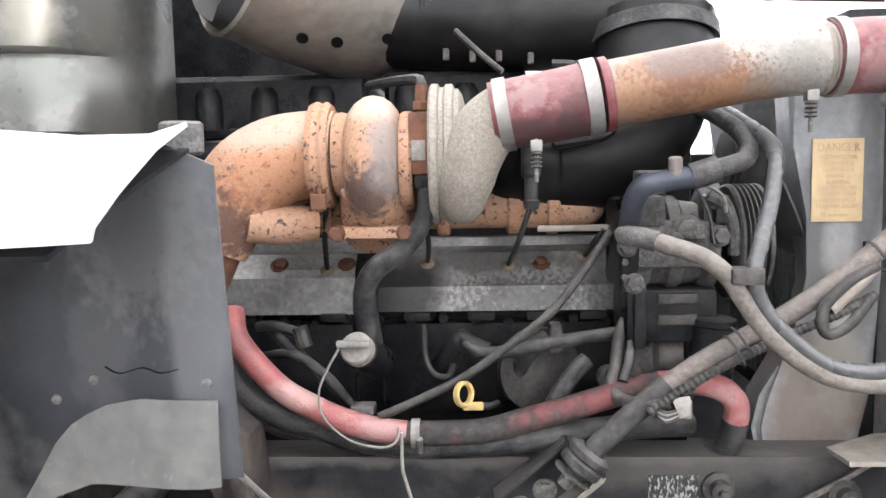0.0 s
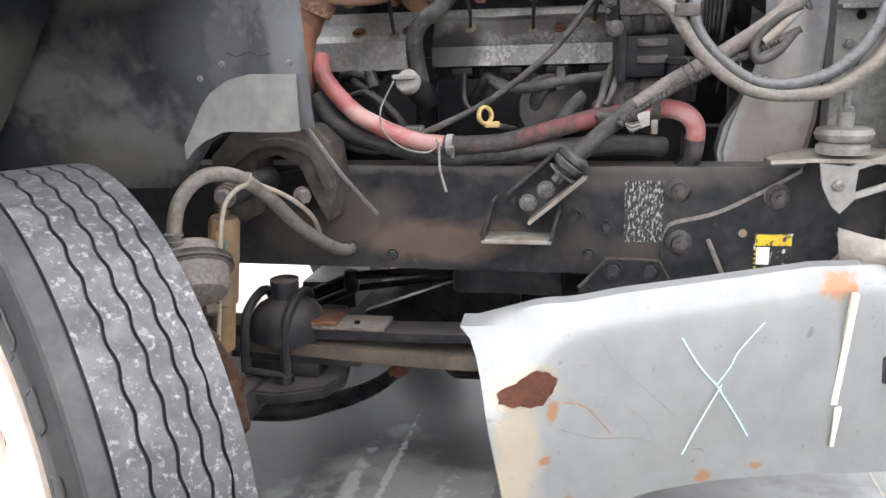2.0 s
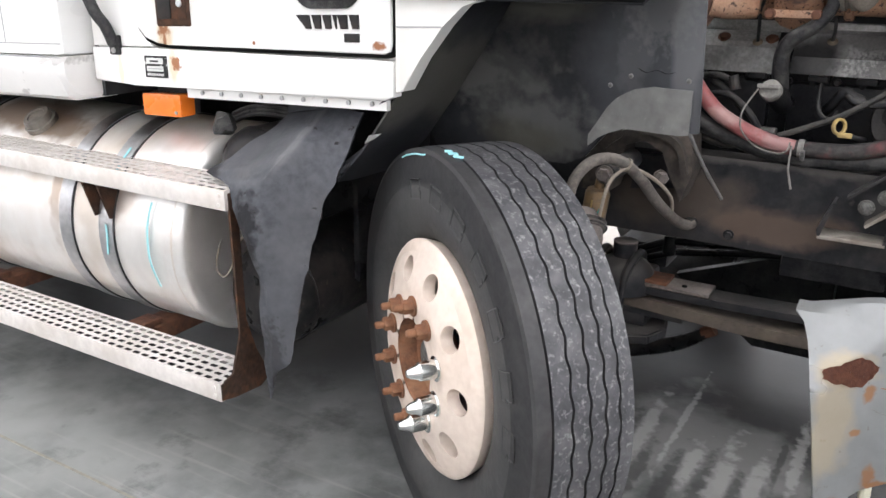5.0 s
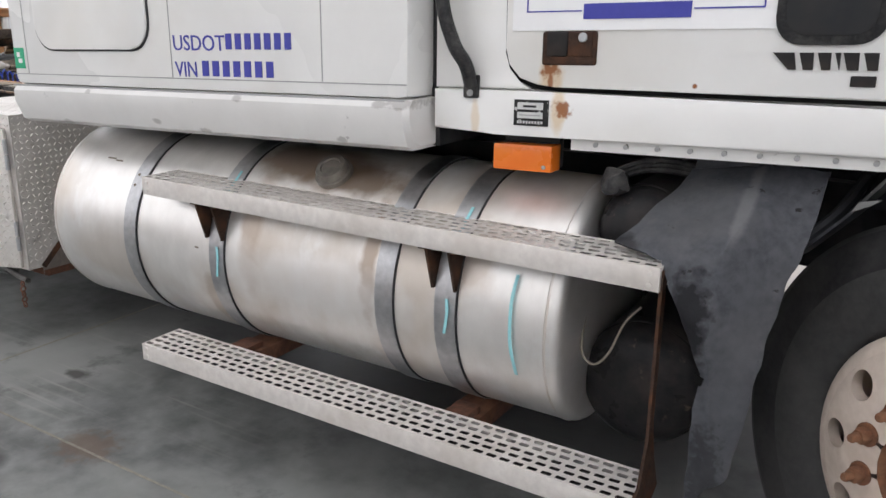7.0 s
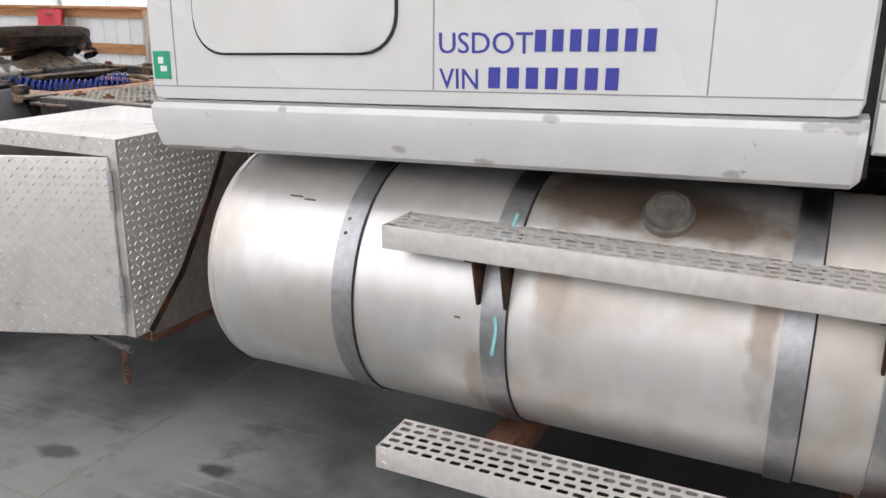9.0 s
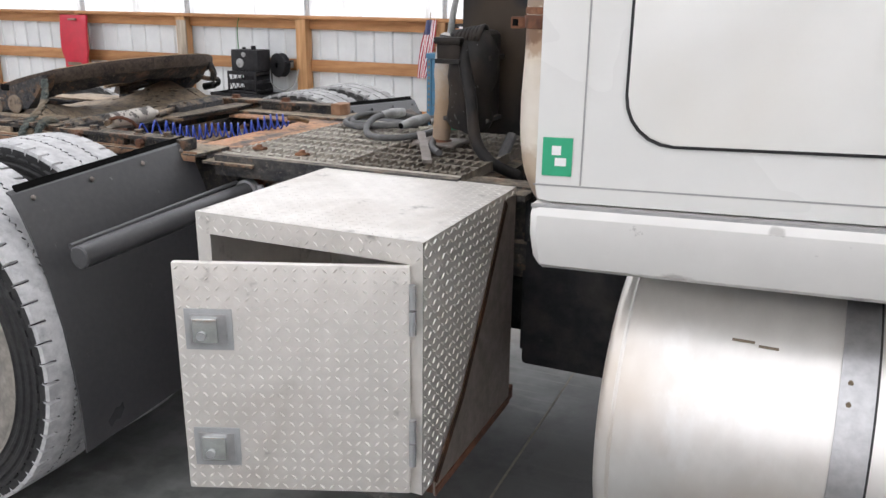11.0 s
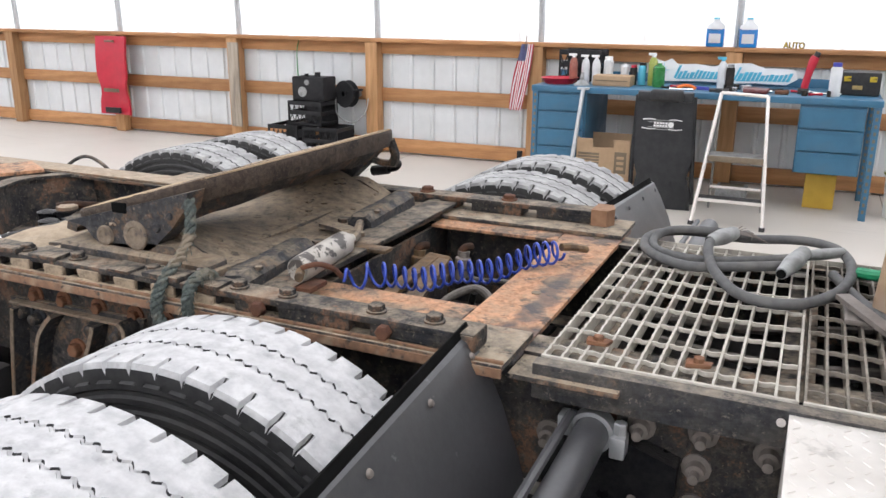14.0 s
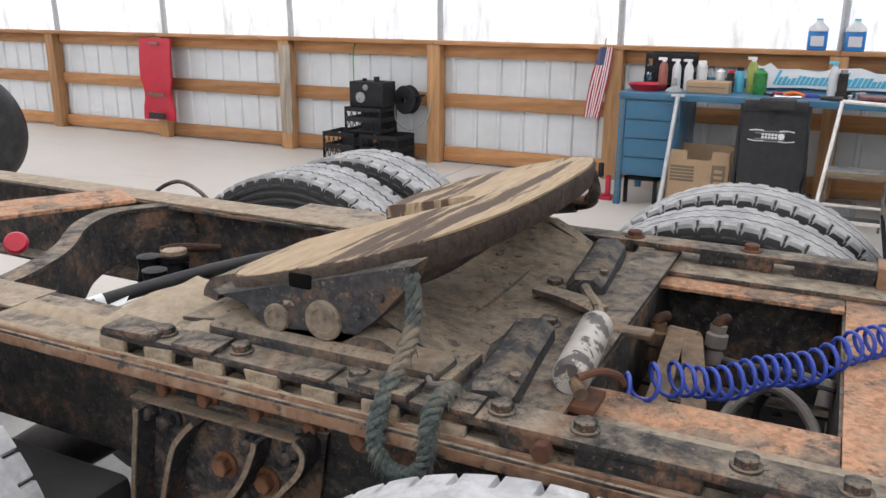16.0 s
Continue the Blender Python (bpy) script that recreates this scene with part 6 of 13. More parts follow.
def build_block():
    bm = box(-0.80, 0.36, 0.27, 0.72, 0.70, 1.46, 0.03)
    block = part("engine_block", bm, "block", TRUCK, "black inline diesel engine block with grime")
    for x0, x1 in ((-0.79, -0.30), (-0.25, 0.24)):  # side covers
        part("side_cover", box(x0, x1, 0.225, 0.28, 0.92, 1.10, 0.02), "block", block)
    for i in range(9):
        x = -0.74 + i * 0.115
        part("rib", box(x, x + 0.02, 0.235, 0.28, 1.10, 1.15, 0.005), "block", block)
    for i in range(12):
        x = -0.5 + i * 0.062
        part("bolt", hexa((x, 0.225, 1.108 - 0.004 * (i % 3)), (0, -1, 0), 0.010, 0.012), "block", block)
    # rocker covers, ribbed
    for x0, x1, z1 in ((-0.765, -0.275, 1.590), (-0.245, 0.045, 1.600)):
        c = part("rocker_cover", box(x0, x1, 0.33, 0.70, 1.455, z1, 0.028, seg=3), "block", block, "black ribbed rocker cover")
        part("cover_rim", box(x0 - 0.008, x1 + 0.008, 0.318, 0.71, 1.462, 1.482, 0.005), "block", block)
        n = int((x1 - x0) / 0.115)
        for k in range(n):
            x = x0 + 0.05 + k * 0.115
            part("cover_boss", lathe([(0.03, 0), (0.028, 0.07), (0.02, 0.085), (0, 0.087)], (x, 0.335, 1.478), (0, 0, 1), 14), "block", block)
    # oil sump below
    part("oil_sump", box(-0.72, 0.25, 0.30, 0.68, 0.585, 0.72, 0.03), "block", block)
    # dull shield plates over the ports
    bm = sheet([[(x, 0.245 - 0.005, 1.232) for x in (-0.56, -0.42, -0.293)], [(x, 0.205, 1.206) for x in (-0.56, -0.42, -0.293)], [(x, 0.198, 1.192) for x in (-0.56, -0.42, -0.293)], [(x, 0.198, 1.122) for x in (-0.56, -0.42, -0.293)]], 0.004)
    part("shield_plate", bm, "shield", block, "dull pressed steel shield", angle=25)
    xs = (-0.248, -0.1, 0.05, 0.198)
    bm = sheet([[(x, 0.26, 1.246) for x in xs], [(x, 0.228, 1.232) for x in xs], [(x, 0.20, 1.186) for x in xs], [(x, 0.186, 1.174) for x in xs], [(x, 0.184, 1.128) for x in xs]], 0.004)
    sh = part("shield_plate", bm, "shield", block, "dull pressed steel shield with soot", angle=25)
    stain_shading_on(sh, (((-0.20, 0.19, 1.16), (0.09, 0.2, 0.10), (0.0216, 0.0216, 0.02232), 0.9, 0.9, 14), ((-0.05, 0.2, 1.22), (0.2, 0.2, 0.03), (0.072, 0.0684, 0.0648), 0.7, 1.4, 30), ((0.18, 0.19, 1.15), (0.05, 0.2, 0.07), (0.036, 0.036, 0.036), 0.7, 1.2, 20), ((0.02, 0.19, 1.15), (0.16, 0.2, 0.05), (0.036, 0.036, 0.036), 0.6, 2.6, 120)))
    for x, y, z in ((0.06, 0.216, 1.212), (-0.31, 0.216, 1.214), (-0.44, 0.216, 1.214)):
        part("bolt", hexa((x, y, z), (0, -0.6, 0.8), 0.012, 0.01, washer=0.018), "rust", block)
    part("shield_rail", box(-0.58, 0.21, 0.25, 0.285, 1.232, 1.262, 0.004), "shield", block)
    for x in (-0.20, -0.08, 0.03, 0.13, -0.36):
        part("shield_tab", box(x, x + 0.05, 0.19, 0.23, 1.108, 1.124, 0.003), "block", block)
    return block


BLOCK = build_block()


def build_turbo():
    bm = bmesh.new()
    man = bmesh.new()  # exhaust manifold: a log with flanges
    sweep([(-0.50, 0.16, 1.315), (-0.30, 0.155, 1.32), (-0.1, 0.15, 1.325), (0.08, 0.15, 1.32), (0.135, 0.16, 1.318), (0.15, 0.18, 1.315)], [0.030, 0.038, 0.040, 0.036, 0.033, 0.02], 14, bm=man)
    for x in (-0.44, -0.33, -0.12, 0.005, 0.075):
        lathe([(0.044, -0.012), (0.048, -0.008), (0.048, 0.008), (0.044, 0.012)], (x, 0.152, 1.321), (1, 0, 0), 16, man)
    for x in (-0.42, -0.25, -0.06, 0.10):
        box(x - 0.03, x + 0.03, 0.15, 0.28, 1.285, 1.352, 0.008, man)
    tur = part("exhaust_manifold", man, "orange", TRUCK, "orange-tan exhaust manifold with flaking paint")
    c = Vector((-0.230, 0.055, 1.408))
    prof = []
    for k in range(13):
        a = radians(-115 + 230 * k / 12)
        prof.append((0.062 + 0.052 * math.cos(a), 0.046 * math.sin(a)))
    def snail(k, j):
        return (0.006 * math.sin(2 * math.pi * k / 40 + 0.8) if 2 < j < 10 else 0.0), 0.0
    vol = part("turbine_housing", lathe(prof, c, (1, 0, 0), 40, wave=snail), "orange", tur, "orange-tan turbine volute with flaking patches", angle=60)
    stain_shading_on(vol, (((-0.235, -0.04, 1.36), (0.05, 0.08, 0.06), (0.075, 0.05, 0.045), 0.9, 1.6, 60), ((-0.20, -0.04, 1.43), (0.04, 0.09, 0.09), (0.17, 0.16, 0.155), 0.75, 1.2, 16), ((-0.23, 0.0, 1.51), (0.08, 0.1, 0.05), (0.42, 0.345, 0.28), 0.6, 0.8, 10)))
    bm = sweep([(-0.232, 0.02, 1.37), (-0.235, 0.06, 1.325), (-0.235, 0.09, 1.295)], [0.055, 0.058, 0.06], 14)
    part("turbine_foot", bm, "orange", tur)
    part("foot_flange", box(-0.300, -0.165, -0.01, 0.12, 1.282, 1.302, 0.006), "orange", tur)
    for x in (-0.288, -0.178):
        part("bolt", hexa((x, -0.008, 1.292), (0, -1, 0), 0.011, 0.012, washer=0.014), "rust", tur)
    part("turbine_rim", lathe([(0.068, 0.045), (0.080, 0.045), (0.083, 0.05), (0.083, 0.062), (0.078, 0.066), (0.05, 0.066)], c, (1, 0, 0), 36), "orange", tur)
    # bearing housing with tag and oil fittings
    bear = part("bearing_housing", lathe([(0.05, 0.06), (0.052, 0.07), (0.044, 0.082), (0.046, 0.1), (0.055, 0.108), (0.06, 0.115)], c, (1, 0, 0), 28), "rust", tur, "rusty bearing housing")
    part("bearing_lug", box(-0.168, -0.128, -0.018, 0.05, 1.385, 1.485, 0.006), "rust", tur)
    part("data_tag", box(-0.163, -0.141, -0.0215, -0.017, 1.408, 1.440, 0.001), "cap_grey", tur, "small pale data tag")
    part("oil_fitting", cyl((-0.148, 0.02, 1.48), (-0.148, 0.02, 1.53), 0.011, 10), "rust", tur)
    part("oil_fitting", hexa((-0.148, 0.02, 1.49), (0, 0, 1), 0.016, 0.014), "rust", tur)
    part("oil_line", sweep([(-0.148, 0.02, 1.525), (-0.152, 0.03, 1.54), (-0.18, 0.08, 1.545), (-0.22, 0.16, 1.55), (-0.26, 0.22, 1.55)], 0.009, 8), "hose", tur)
    part("drain_neck", box(-0.160, -0.122, -0.012, 0.05, 1.362, 1.388, 0.005), "block", tur)
    part("drain_pipe", sweep([(-0.142, 0.005, 1.37), (-0.144, 0.0, 1.33), (-0.156, 0.0, 1.295), (-0.185, 0.0, 1.262), (-0.225, -0.005, 1.235), (-0.246, 0.0, 1.20), (-0.247, 0.01, 1.15), (-0.243, 0.03, 1.10)], [0.0155, 0.0155, 0.016, 0.018, 0.019, 0.019, 0.021, 0.021], 14), "hose", tur, "black oil drain hose")
    # compressor: stacked rings and a horn that turns up into the pipe
    cc = Vector((-0.118, 0.055, 1.418))
    rings = [(0.05, -0.018), (0.112, -0.018), (0.117, -0.014), (0.117, -0.004), (0.111, -0.001), (0.111, 0.006), (0.116, 0.009), (0.116, 0.02), (0.108, 0.024), (0.108, 0.03), (0.098, 0.036), (0.06, 0.046), (0.045, 0.06), (0.045, 0.09), (0, 0.09)]
    part("compressor_housing", lathe(rings, cc, (1, 0, 0), 48), "turbo_cast", tur, "pale cast compressor housing with ridges", angle=30)
    bm = sweep([(-0.078, 0.03, 1.318), (-0.082, -0.005, 1.335), (-0.077, -0.025, 1.375), (-0.066, -0.035, 1.415), (-0.045, -0.040, 1.452), (-0.015, -0.043, 1.475), (0.012, -0.045, 1.480)], [0.012, 0.034, 0.046, 0.049, 0.050, 0.049, 0.049], 20)
    part("compressor_outlet", bm, "turbo_cast", tur, "pale cast compressor outlet horn", angle=60)
    # exhaust elbow and its clamp
    bm = sweep([(-0.298, 0.055, 1.420), (-0.345, 0.055, 1.421), (-0.395, 0.05, 1.412), (-0.44, 0.04, 1.385), (-0.478, 0.03, 1.335), (-0.508, 0.02, 1.27)], [0.074, 0.074, 0.075, 0.076, 0.072, 0.062], 26)
    part("downpipe", sweep([(-0.505, 0.02, 1.285), (-0.515, 0.01, 1.24), (-0.525, 0.0, 1.20), (-0.53, -0.01, 1.08)], [0.058, 0.05, 0.046, 0.042], 20), "rust", tur, "rusty exhaust downpipe", angle=60)
    elbow = part("exhaust_elbow", bm, "orange", tur, "orange-tan exhaust elbow with rust speckles", angle=60)
    stain_shading_on(elbow, (((-0.47, 0.0, 1.31), (0.09, 0.12, 0.09), (0.085, 0.045, 0.035), 0.9, 1.9, 75), ((-0.38, 0.0, 1.38), (0.12, 0.12, 0.07), (0.34, 0.15, 0.075), 0.6, 1.8, 60), ((-0.40, 0.0, 1.47), (0.14, 0.12, 0.05), (0.36, 0.29, 0.235), 0.7, 0.8, 10)))
    part("band_clamp", lathe([(0.07, -0.016), (0.086, -0.016), (0.09, -0.006), (0.086, 0.003), (0.09, 0.010), (0.083, 0.018), (0.07, 0.018)], (-0.318, 0.055, 1.42), (1, 0, 0), 36), "orange", tur, "stained steel band clamp")
    part("clamp_lug", box(-0.325, -0.30, -0.038, -0.02, 1.332, 1.358, 0.004), "rust", tur)
    part("clamp_bolt", cyl((-0.312, -0.03, 1.33), (-0.312, -0.03, 1.37), 0.006, 8), "rust", tur)
    part("turbine_outlet", lathe([(0.07, -0.06), (0.072, -0.05), (0.066, -0.03), (0.07, 0.0)], (-0.235, 0.055, 1.42), (1, 0, 0), 28), "orange", tur)
    part("heat_sleeve", sweep([(-0.44, 0.0, 1.31), (-0.40, 0.02, 1.305), (-0.36, 0.04, 1.305), (-0.33, 0.05, 1.305)], [0.03, 0.032, 0.032, 0.028], 12), "orange", tur)
    return tur


TURBO = build_turbo()


def build_charge_pipe():
    line = [(0.0, -0.045, 1.478), (0.06, -0.05, 1.487), (0.14, -0.055, 1.502), (0.25, -0.058, 1.520), (0.36, -0.06, 1.538), (0.47, -0.06, 1.549), (0.60, -0.055, 1.552), (0.80, -0.02, 1.555)]
    pipe = part("charge_pipe", sweep(line[2:6], 0.0515, 28), "charge", TRUCK, "rust-speckled metal charge-air pipe", angle=60)
    stain_shading_on(pipe, (((0.24, -0.10, 1.51), (0.15, 0.12, 0.09), (0.20, 0.125, 0.085), 0.7, 1.2, 14), ((0.20, -0.10, 1.50), (0.13, 0.12, 0.08), (0.17, 0.098, 0.060), 0.75, 2.4, 60), ((0.27, -0.10, 1.50), (0.13, 0.12, 0.06), (0.13, 0.06, 0.034), 0.8, 3.0, 150), ((0.17, -0.10, 1.48), (0.06, 0.12, 0.05), (0.23, 0.13, 0.075), 0.6, 2.4, 100), ((0.25, -0.09, 1.545), (0.09, 0.07, 0.035), (0.11, 0.085, 0.078), 0.75, 1.2, 16), ((0.33, -0.1, 1.49), (0.10, 0.1, 0.035), (0.22, 0.12, 0.065), 0.7, 2.6, 90), ((0.40, -0.1, 1.53), (0.07, 0.1, 0.06), (0.14, 0.135, 0.125), 0.55, 1.6, 20)))
    boot = part("hose_boot", sweep([(-0.034, -0.043, 1.4725), (0.0, -0.045, 1.478), (0.06, -0.05, 1.487), (0.127, -0.0545, 1.4995)], [0.0535, 0.054, 0.055, 0.0565], 28), "boot_red", pipe, "red silicone hose boot")
    right = part("hose_boot", sweep([(0.466, -0.06, 1.5485), (0.53, -0.058, 1.551), (0.597, -0.055, 1.5515)], [0.0555, 0.0565, 0.056], 28), "boot_red", pipe, "red silicone hose boot")
    smut = (0.035, 0.022, 0.024)
    stain_shading_on(boot, (((0.05, -0.10, 1.44), (0.10, 0.1, 0.035), smut, 0.75, 1.6, 26), ((0.02, -0.10, 1.50), (0.04, 0.1, 0.03), (0.24, 0.17, 0.165), 0.5, 2.0, 60), ((0.09, -0.10, 1.47), (0.03, 0.1, 0.05), smut, 0.5, 2.0, 34)))
    stain_shading_on(right, (((0.55, -0.11, 1.51), (0.06, 0.1, 0.02), smut, 0.6, 1.6, 26), ((0.52, -0.11, 1.53), (0.03, 0.1, 0.04), (0.22, 0.15, 0.145), 0.45, 2.0, 60)))
    part("pipe_end", sweep([(0.59, -0.055, 1.5515), (0.65, -0.055, 1.549), (0.72, -0.055, 1.535), (0.78, -0.055, 1.50), (0.84, -0.055, 1.44), (0.88, -0.05, 1.36)], [0.0525, 0.053, 0.056, 0.060, 0.062, 0.062], 26), "charge", pipe, "pale cast elbow into the cooler", angle=60)

    def band(p, q, r, w=0.022, mat="clamp"):
        p, q = Vector(p), Vector(q)
        d = (q - p).normalized()
        b = part("hose_clamp", lathe([(r, -w / 2), (r + 0.003, -w / 2), (r + 0.003, w / 2), (r, w / 2)], p, d, 32, closed=True), mat, pipe, "bright steel hose clamp")
        return b
    band((-0.016, -0.044, 1.4755), (0.06, -0.05, 1.4885), 0.0545, 0.020)
    band((0.116, -0.054, 1.4975), (0.2, -0.057, 1.512), 0.0570, 0.022)
    band((0.477, -0.0595, 1.549), (0.60, -0.055, 1.552), 0.0565, 0.018)
    band((0.575, -0.056, 1.551), (0.64, -0.053, 1.550), 0.0565, 0.017)
    part("pipe_bead", lathe([(0.0515, -0.008), (0.057, -0.006), (0.057, 0.006), (0.0515, 0.008)], (0.138, -0.0555, 1.502), (1, -0.02, 0.17), 30), "boot_red", pipe)
    part("pipe_bead", lathe([(0.0515, -0.005), (0.0565, 0), (0.0515, 0.005)], (0.459, -0.06, 1.548), (1, 0, 0.05), 30), "pipe_rust", pipe)
    for x, z in ((0.031, 1.413), (0.439, 1.480)):
        e = Vector((x, -0.075, z))
        part("clamp_screw", cyl(e + Vector((0, 0, 0.03)), e + Vector((0, 0, -0.042)), 0.0035, 8), "castalu", pipe)
        part("clamp_block", box(x - 0.009, x + 0.009, -0.084, -0.066, z + 0.004, z + 0.022, 0.002), "clamp", pipe)
        for k in range(4):
            part("clamp_spring", lathe([(0.0075, 0.0), (0.0095, 0.002), (0.0075, 0.004)], e + Vector((0, 0, 0.003 - k * 0.0065)), (0, 0, -1), 14), "greypipe", pipe)
    part("clamp_nut", lathe([(0.0, 0.0), (0.011, 0.0), (0.013, 0.006), (0.011, 0.016), (0.0, 0.018)], (0.547, -0.075, 1.485), (0.3, -0.8, -0.4), 14), "clamp", pipe)
    up_pipe = part("charge_pipe", sweep([(0.46, 0.30, 1.75), (0.56, 0.25, 1.735), (0.68, 0.2, 1.72)], 0.045, 20), "boot_red", TRUCK, "red hose boot high at the radiator")
    for x in (0.50, 0.60):
        part("hose_clamp", lathe([(0.045, -0.01), (0.048, -0.01), (0.048, 0.01), (0.045, 0.01)], (x, 0.40 - x * 0.26 + 0.005, 1.78 - x * 0.07), (1, -0.4, -0.13), 24, closed=True), "clamp", up_pipe)
    return pipe


build_charge_pipe()


def build_intake():
    pipe = part("intake_pipe", sweep([(-0.30, 0.33, 1.70), (-0.05, 0.32, 1.685), (0.10, 0.31, 1.68), (0.22, 0.30, 1.68), (0.275, 0.27, 1.64)], [0.10, 0.10, 0.10, 0.105, 0.11], 28), "intake", TRUCK, "black plastic air intake pipe", angle=60)
    part("intake_elbow", sweep([(0.275, 0.27, 1.655), (0.275, 0.25, 1.60), (0.265, 0.22, 1.52), (0.22, 0.185, 1.445), (0.14, 0.17, 1.41), (0.05, 0.16, 1.405), (-0.03, 0.10, 1.415)], [0.118, 0.112, 0.105, 0.10, 0.098, 0.09, 0.06], 28), "intake", pipe, "black rubber elbow", angle=60)
    part("elbow_clamp", lathe([(0.118, -0.014), (0.122, -0.014), (0.122, 0.014), (0.118, 0.014)], (0.275, 0.258, 1.625), (0.0, 0.3, 1), 40, closed=True), "hose", pipe, "wide clamp band")
    part("elbow_ridge", sweep([(0.07, 0.062, 1.43), (0.11, 0.07, 1.435), (0.16, 0.08, 1.445), (0.19, 0.1, 1.47)], 0.008, 8), "intake", pipe)
    for x in (-0.16, -0.02):
        part("pipe_rib", lathe([(0.10, -0.006), (0.106, 0), (0.10, 0.006)], (x, 0.33, 1.697), (1, 0, 0), 32), "intake", pipe)
    can = part("air_canister", lathe([(0.140, 0.02), (0.150, 0.0), (0.156, 0.006), (0.152, 0.03), (0.165, 0.10), (0.172, 0.26), (0.16, 0.33), (0.12, 0.38)], (-0.50, 0.18, 1.795), (0.74, 0.62, -0.18), 48), "canister", TRUCK, "grey steel air cleaner canister with slots", angle=40)
    part("torn_boot", lumps(lathe([(0.14, 0.01), (0.12, -0.02), (0.09, 0.01), (0.05, -0.03), (0.0, 0.0)], (-0.49, 0.19, 1.80), (0.74, 0.62, -0.18), 30), 0.03, 14), "black", can, "crumpled black rubber boot", angle=60)
    for x, z in ((-0.37, 1.598), (-0.31, 1.592), (-0.22, 1.60)):
        bm = lathe([(0.0, 0.0), (0.011, 0.0), (0.011, 0.002)], (x, 0.165 + 0.3 * (x + 0.37), z + 0.035), (0.1, -0.75, -0.65), 14)
        part("slot", bm, "hole", can)
    for i, (x, z) in enumerate(((-0.02, 1.605), (0.04, 1.60), (-0.12, 1.61), (-0.07, 1.605))):
        part("clip", box(x, x + 0.012, 0.245, 0.26, z - 0.012, z + 0.01, 0.002), "greypipe", pipe)
    part("clamp_rod", sweep([(-0.095, 0.2, 1.645), (-0.05, 0.18, 1.60), (-0.01, 0.17, 1.565)], 0.006, 8), "greypipe", pipe)
    part("bracket_arm", sweep([(0.08, 0.18, 1.58), (0.12, 0.17, 1.575), (0.17, 0.16, 1.56), (0.20, 0.15, 1.55)], 0.007, 8), "greypipe", pipe)
    return pipe


build_intake()


def build_cowl():
    rows = []
    for z, d in ((1.44, 0.06), (1.47, 0.0), (1.57, 0.0), (1.60, 0.02), (1.61, 0.0), (1.75, -0.01), (2.1, 0.0)):
        r = []
        for k in range(9):
            a = radians(10 + 80 * k / 8)
            r.append((-0.86 + 0.21 * math.sin(a), 0.28 - (0.27 - d) * math.cos(a), z))
        rows.append([(-1.2, 0.01 + d, z)] + r)
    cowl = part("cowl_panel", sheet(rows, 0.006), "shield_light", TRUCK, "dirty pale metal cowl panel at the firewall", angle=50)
    # dark mottling by the edge, and a warm highlight painted in at the left
    stain_shading_on(cowl, (((-0.655, 0.1, 1.62), (0.035, 0.6, 0.5), (0.05, 0.05, 0.045), 0.9, 1.2, 14), ((-0.70, 0.1, 1.6), (0.06, 0.6, 0.5), (0.085, 0.085, 0.078), 0.7, 2.2, 50), ((-0.79, 0.05, 1.66), (0.05, 0.6, 0.08), (0.46, 0.43, 0.36), 0.55, 1.2, 14), ((-0.80, 0.05, 1.55), (0.09, 0.6, 0.05), (0.13, 0.14, 0.125), 0.75, 1.3, 18)))
    part("pen_stroke", ribbon([(-0.865, 0.003, 1.72), (-0.88, 0.0, 1.66), (-0.90, 0.0, 1.60)], 0.012, 0.002, (1, 0, 0.3)), "teal", cowl)
    part("firewall", box(-1.0, -0.93, 0.02, 1.3, 0.95, 2.2, 0.02), "block", TRUCK, "black firewall behind the engine")
    # added black panels that close bright gaps behind the engine
    part("far_inner_fender", box(-0.93, -0.20, 0.96, 1.0, 1.0, 2.0, 0.01), "block", TRUCK, "black panel added across the engine bay to close bright gaps")
    part("far_inner_fender", box(-0.20, 0.599, 0.96, 1.0, 0.80, 1.42, 0.01), "block", TRUCK, "black panel added across the engine bay to close bright gaps")
    return cowl


build_cowl()
part("cowl_stub", cyl((-0.468, -0.2, 1.42), (-0.468, -0.2, 1.466), 0.03, 20, bevel=0.004), "castalu", TRUCK, "dusty rubber stub above the ledge")


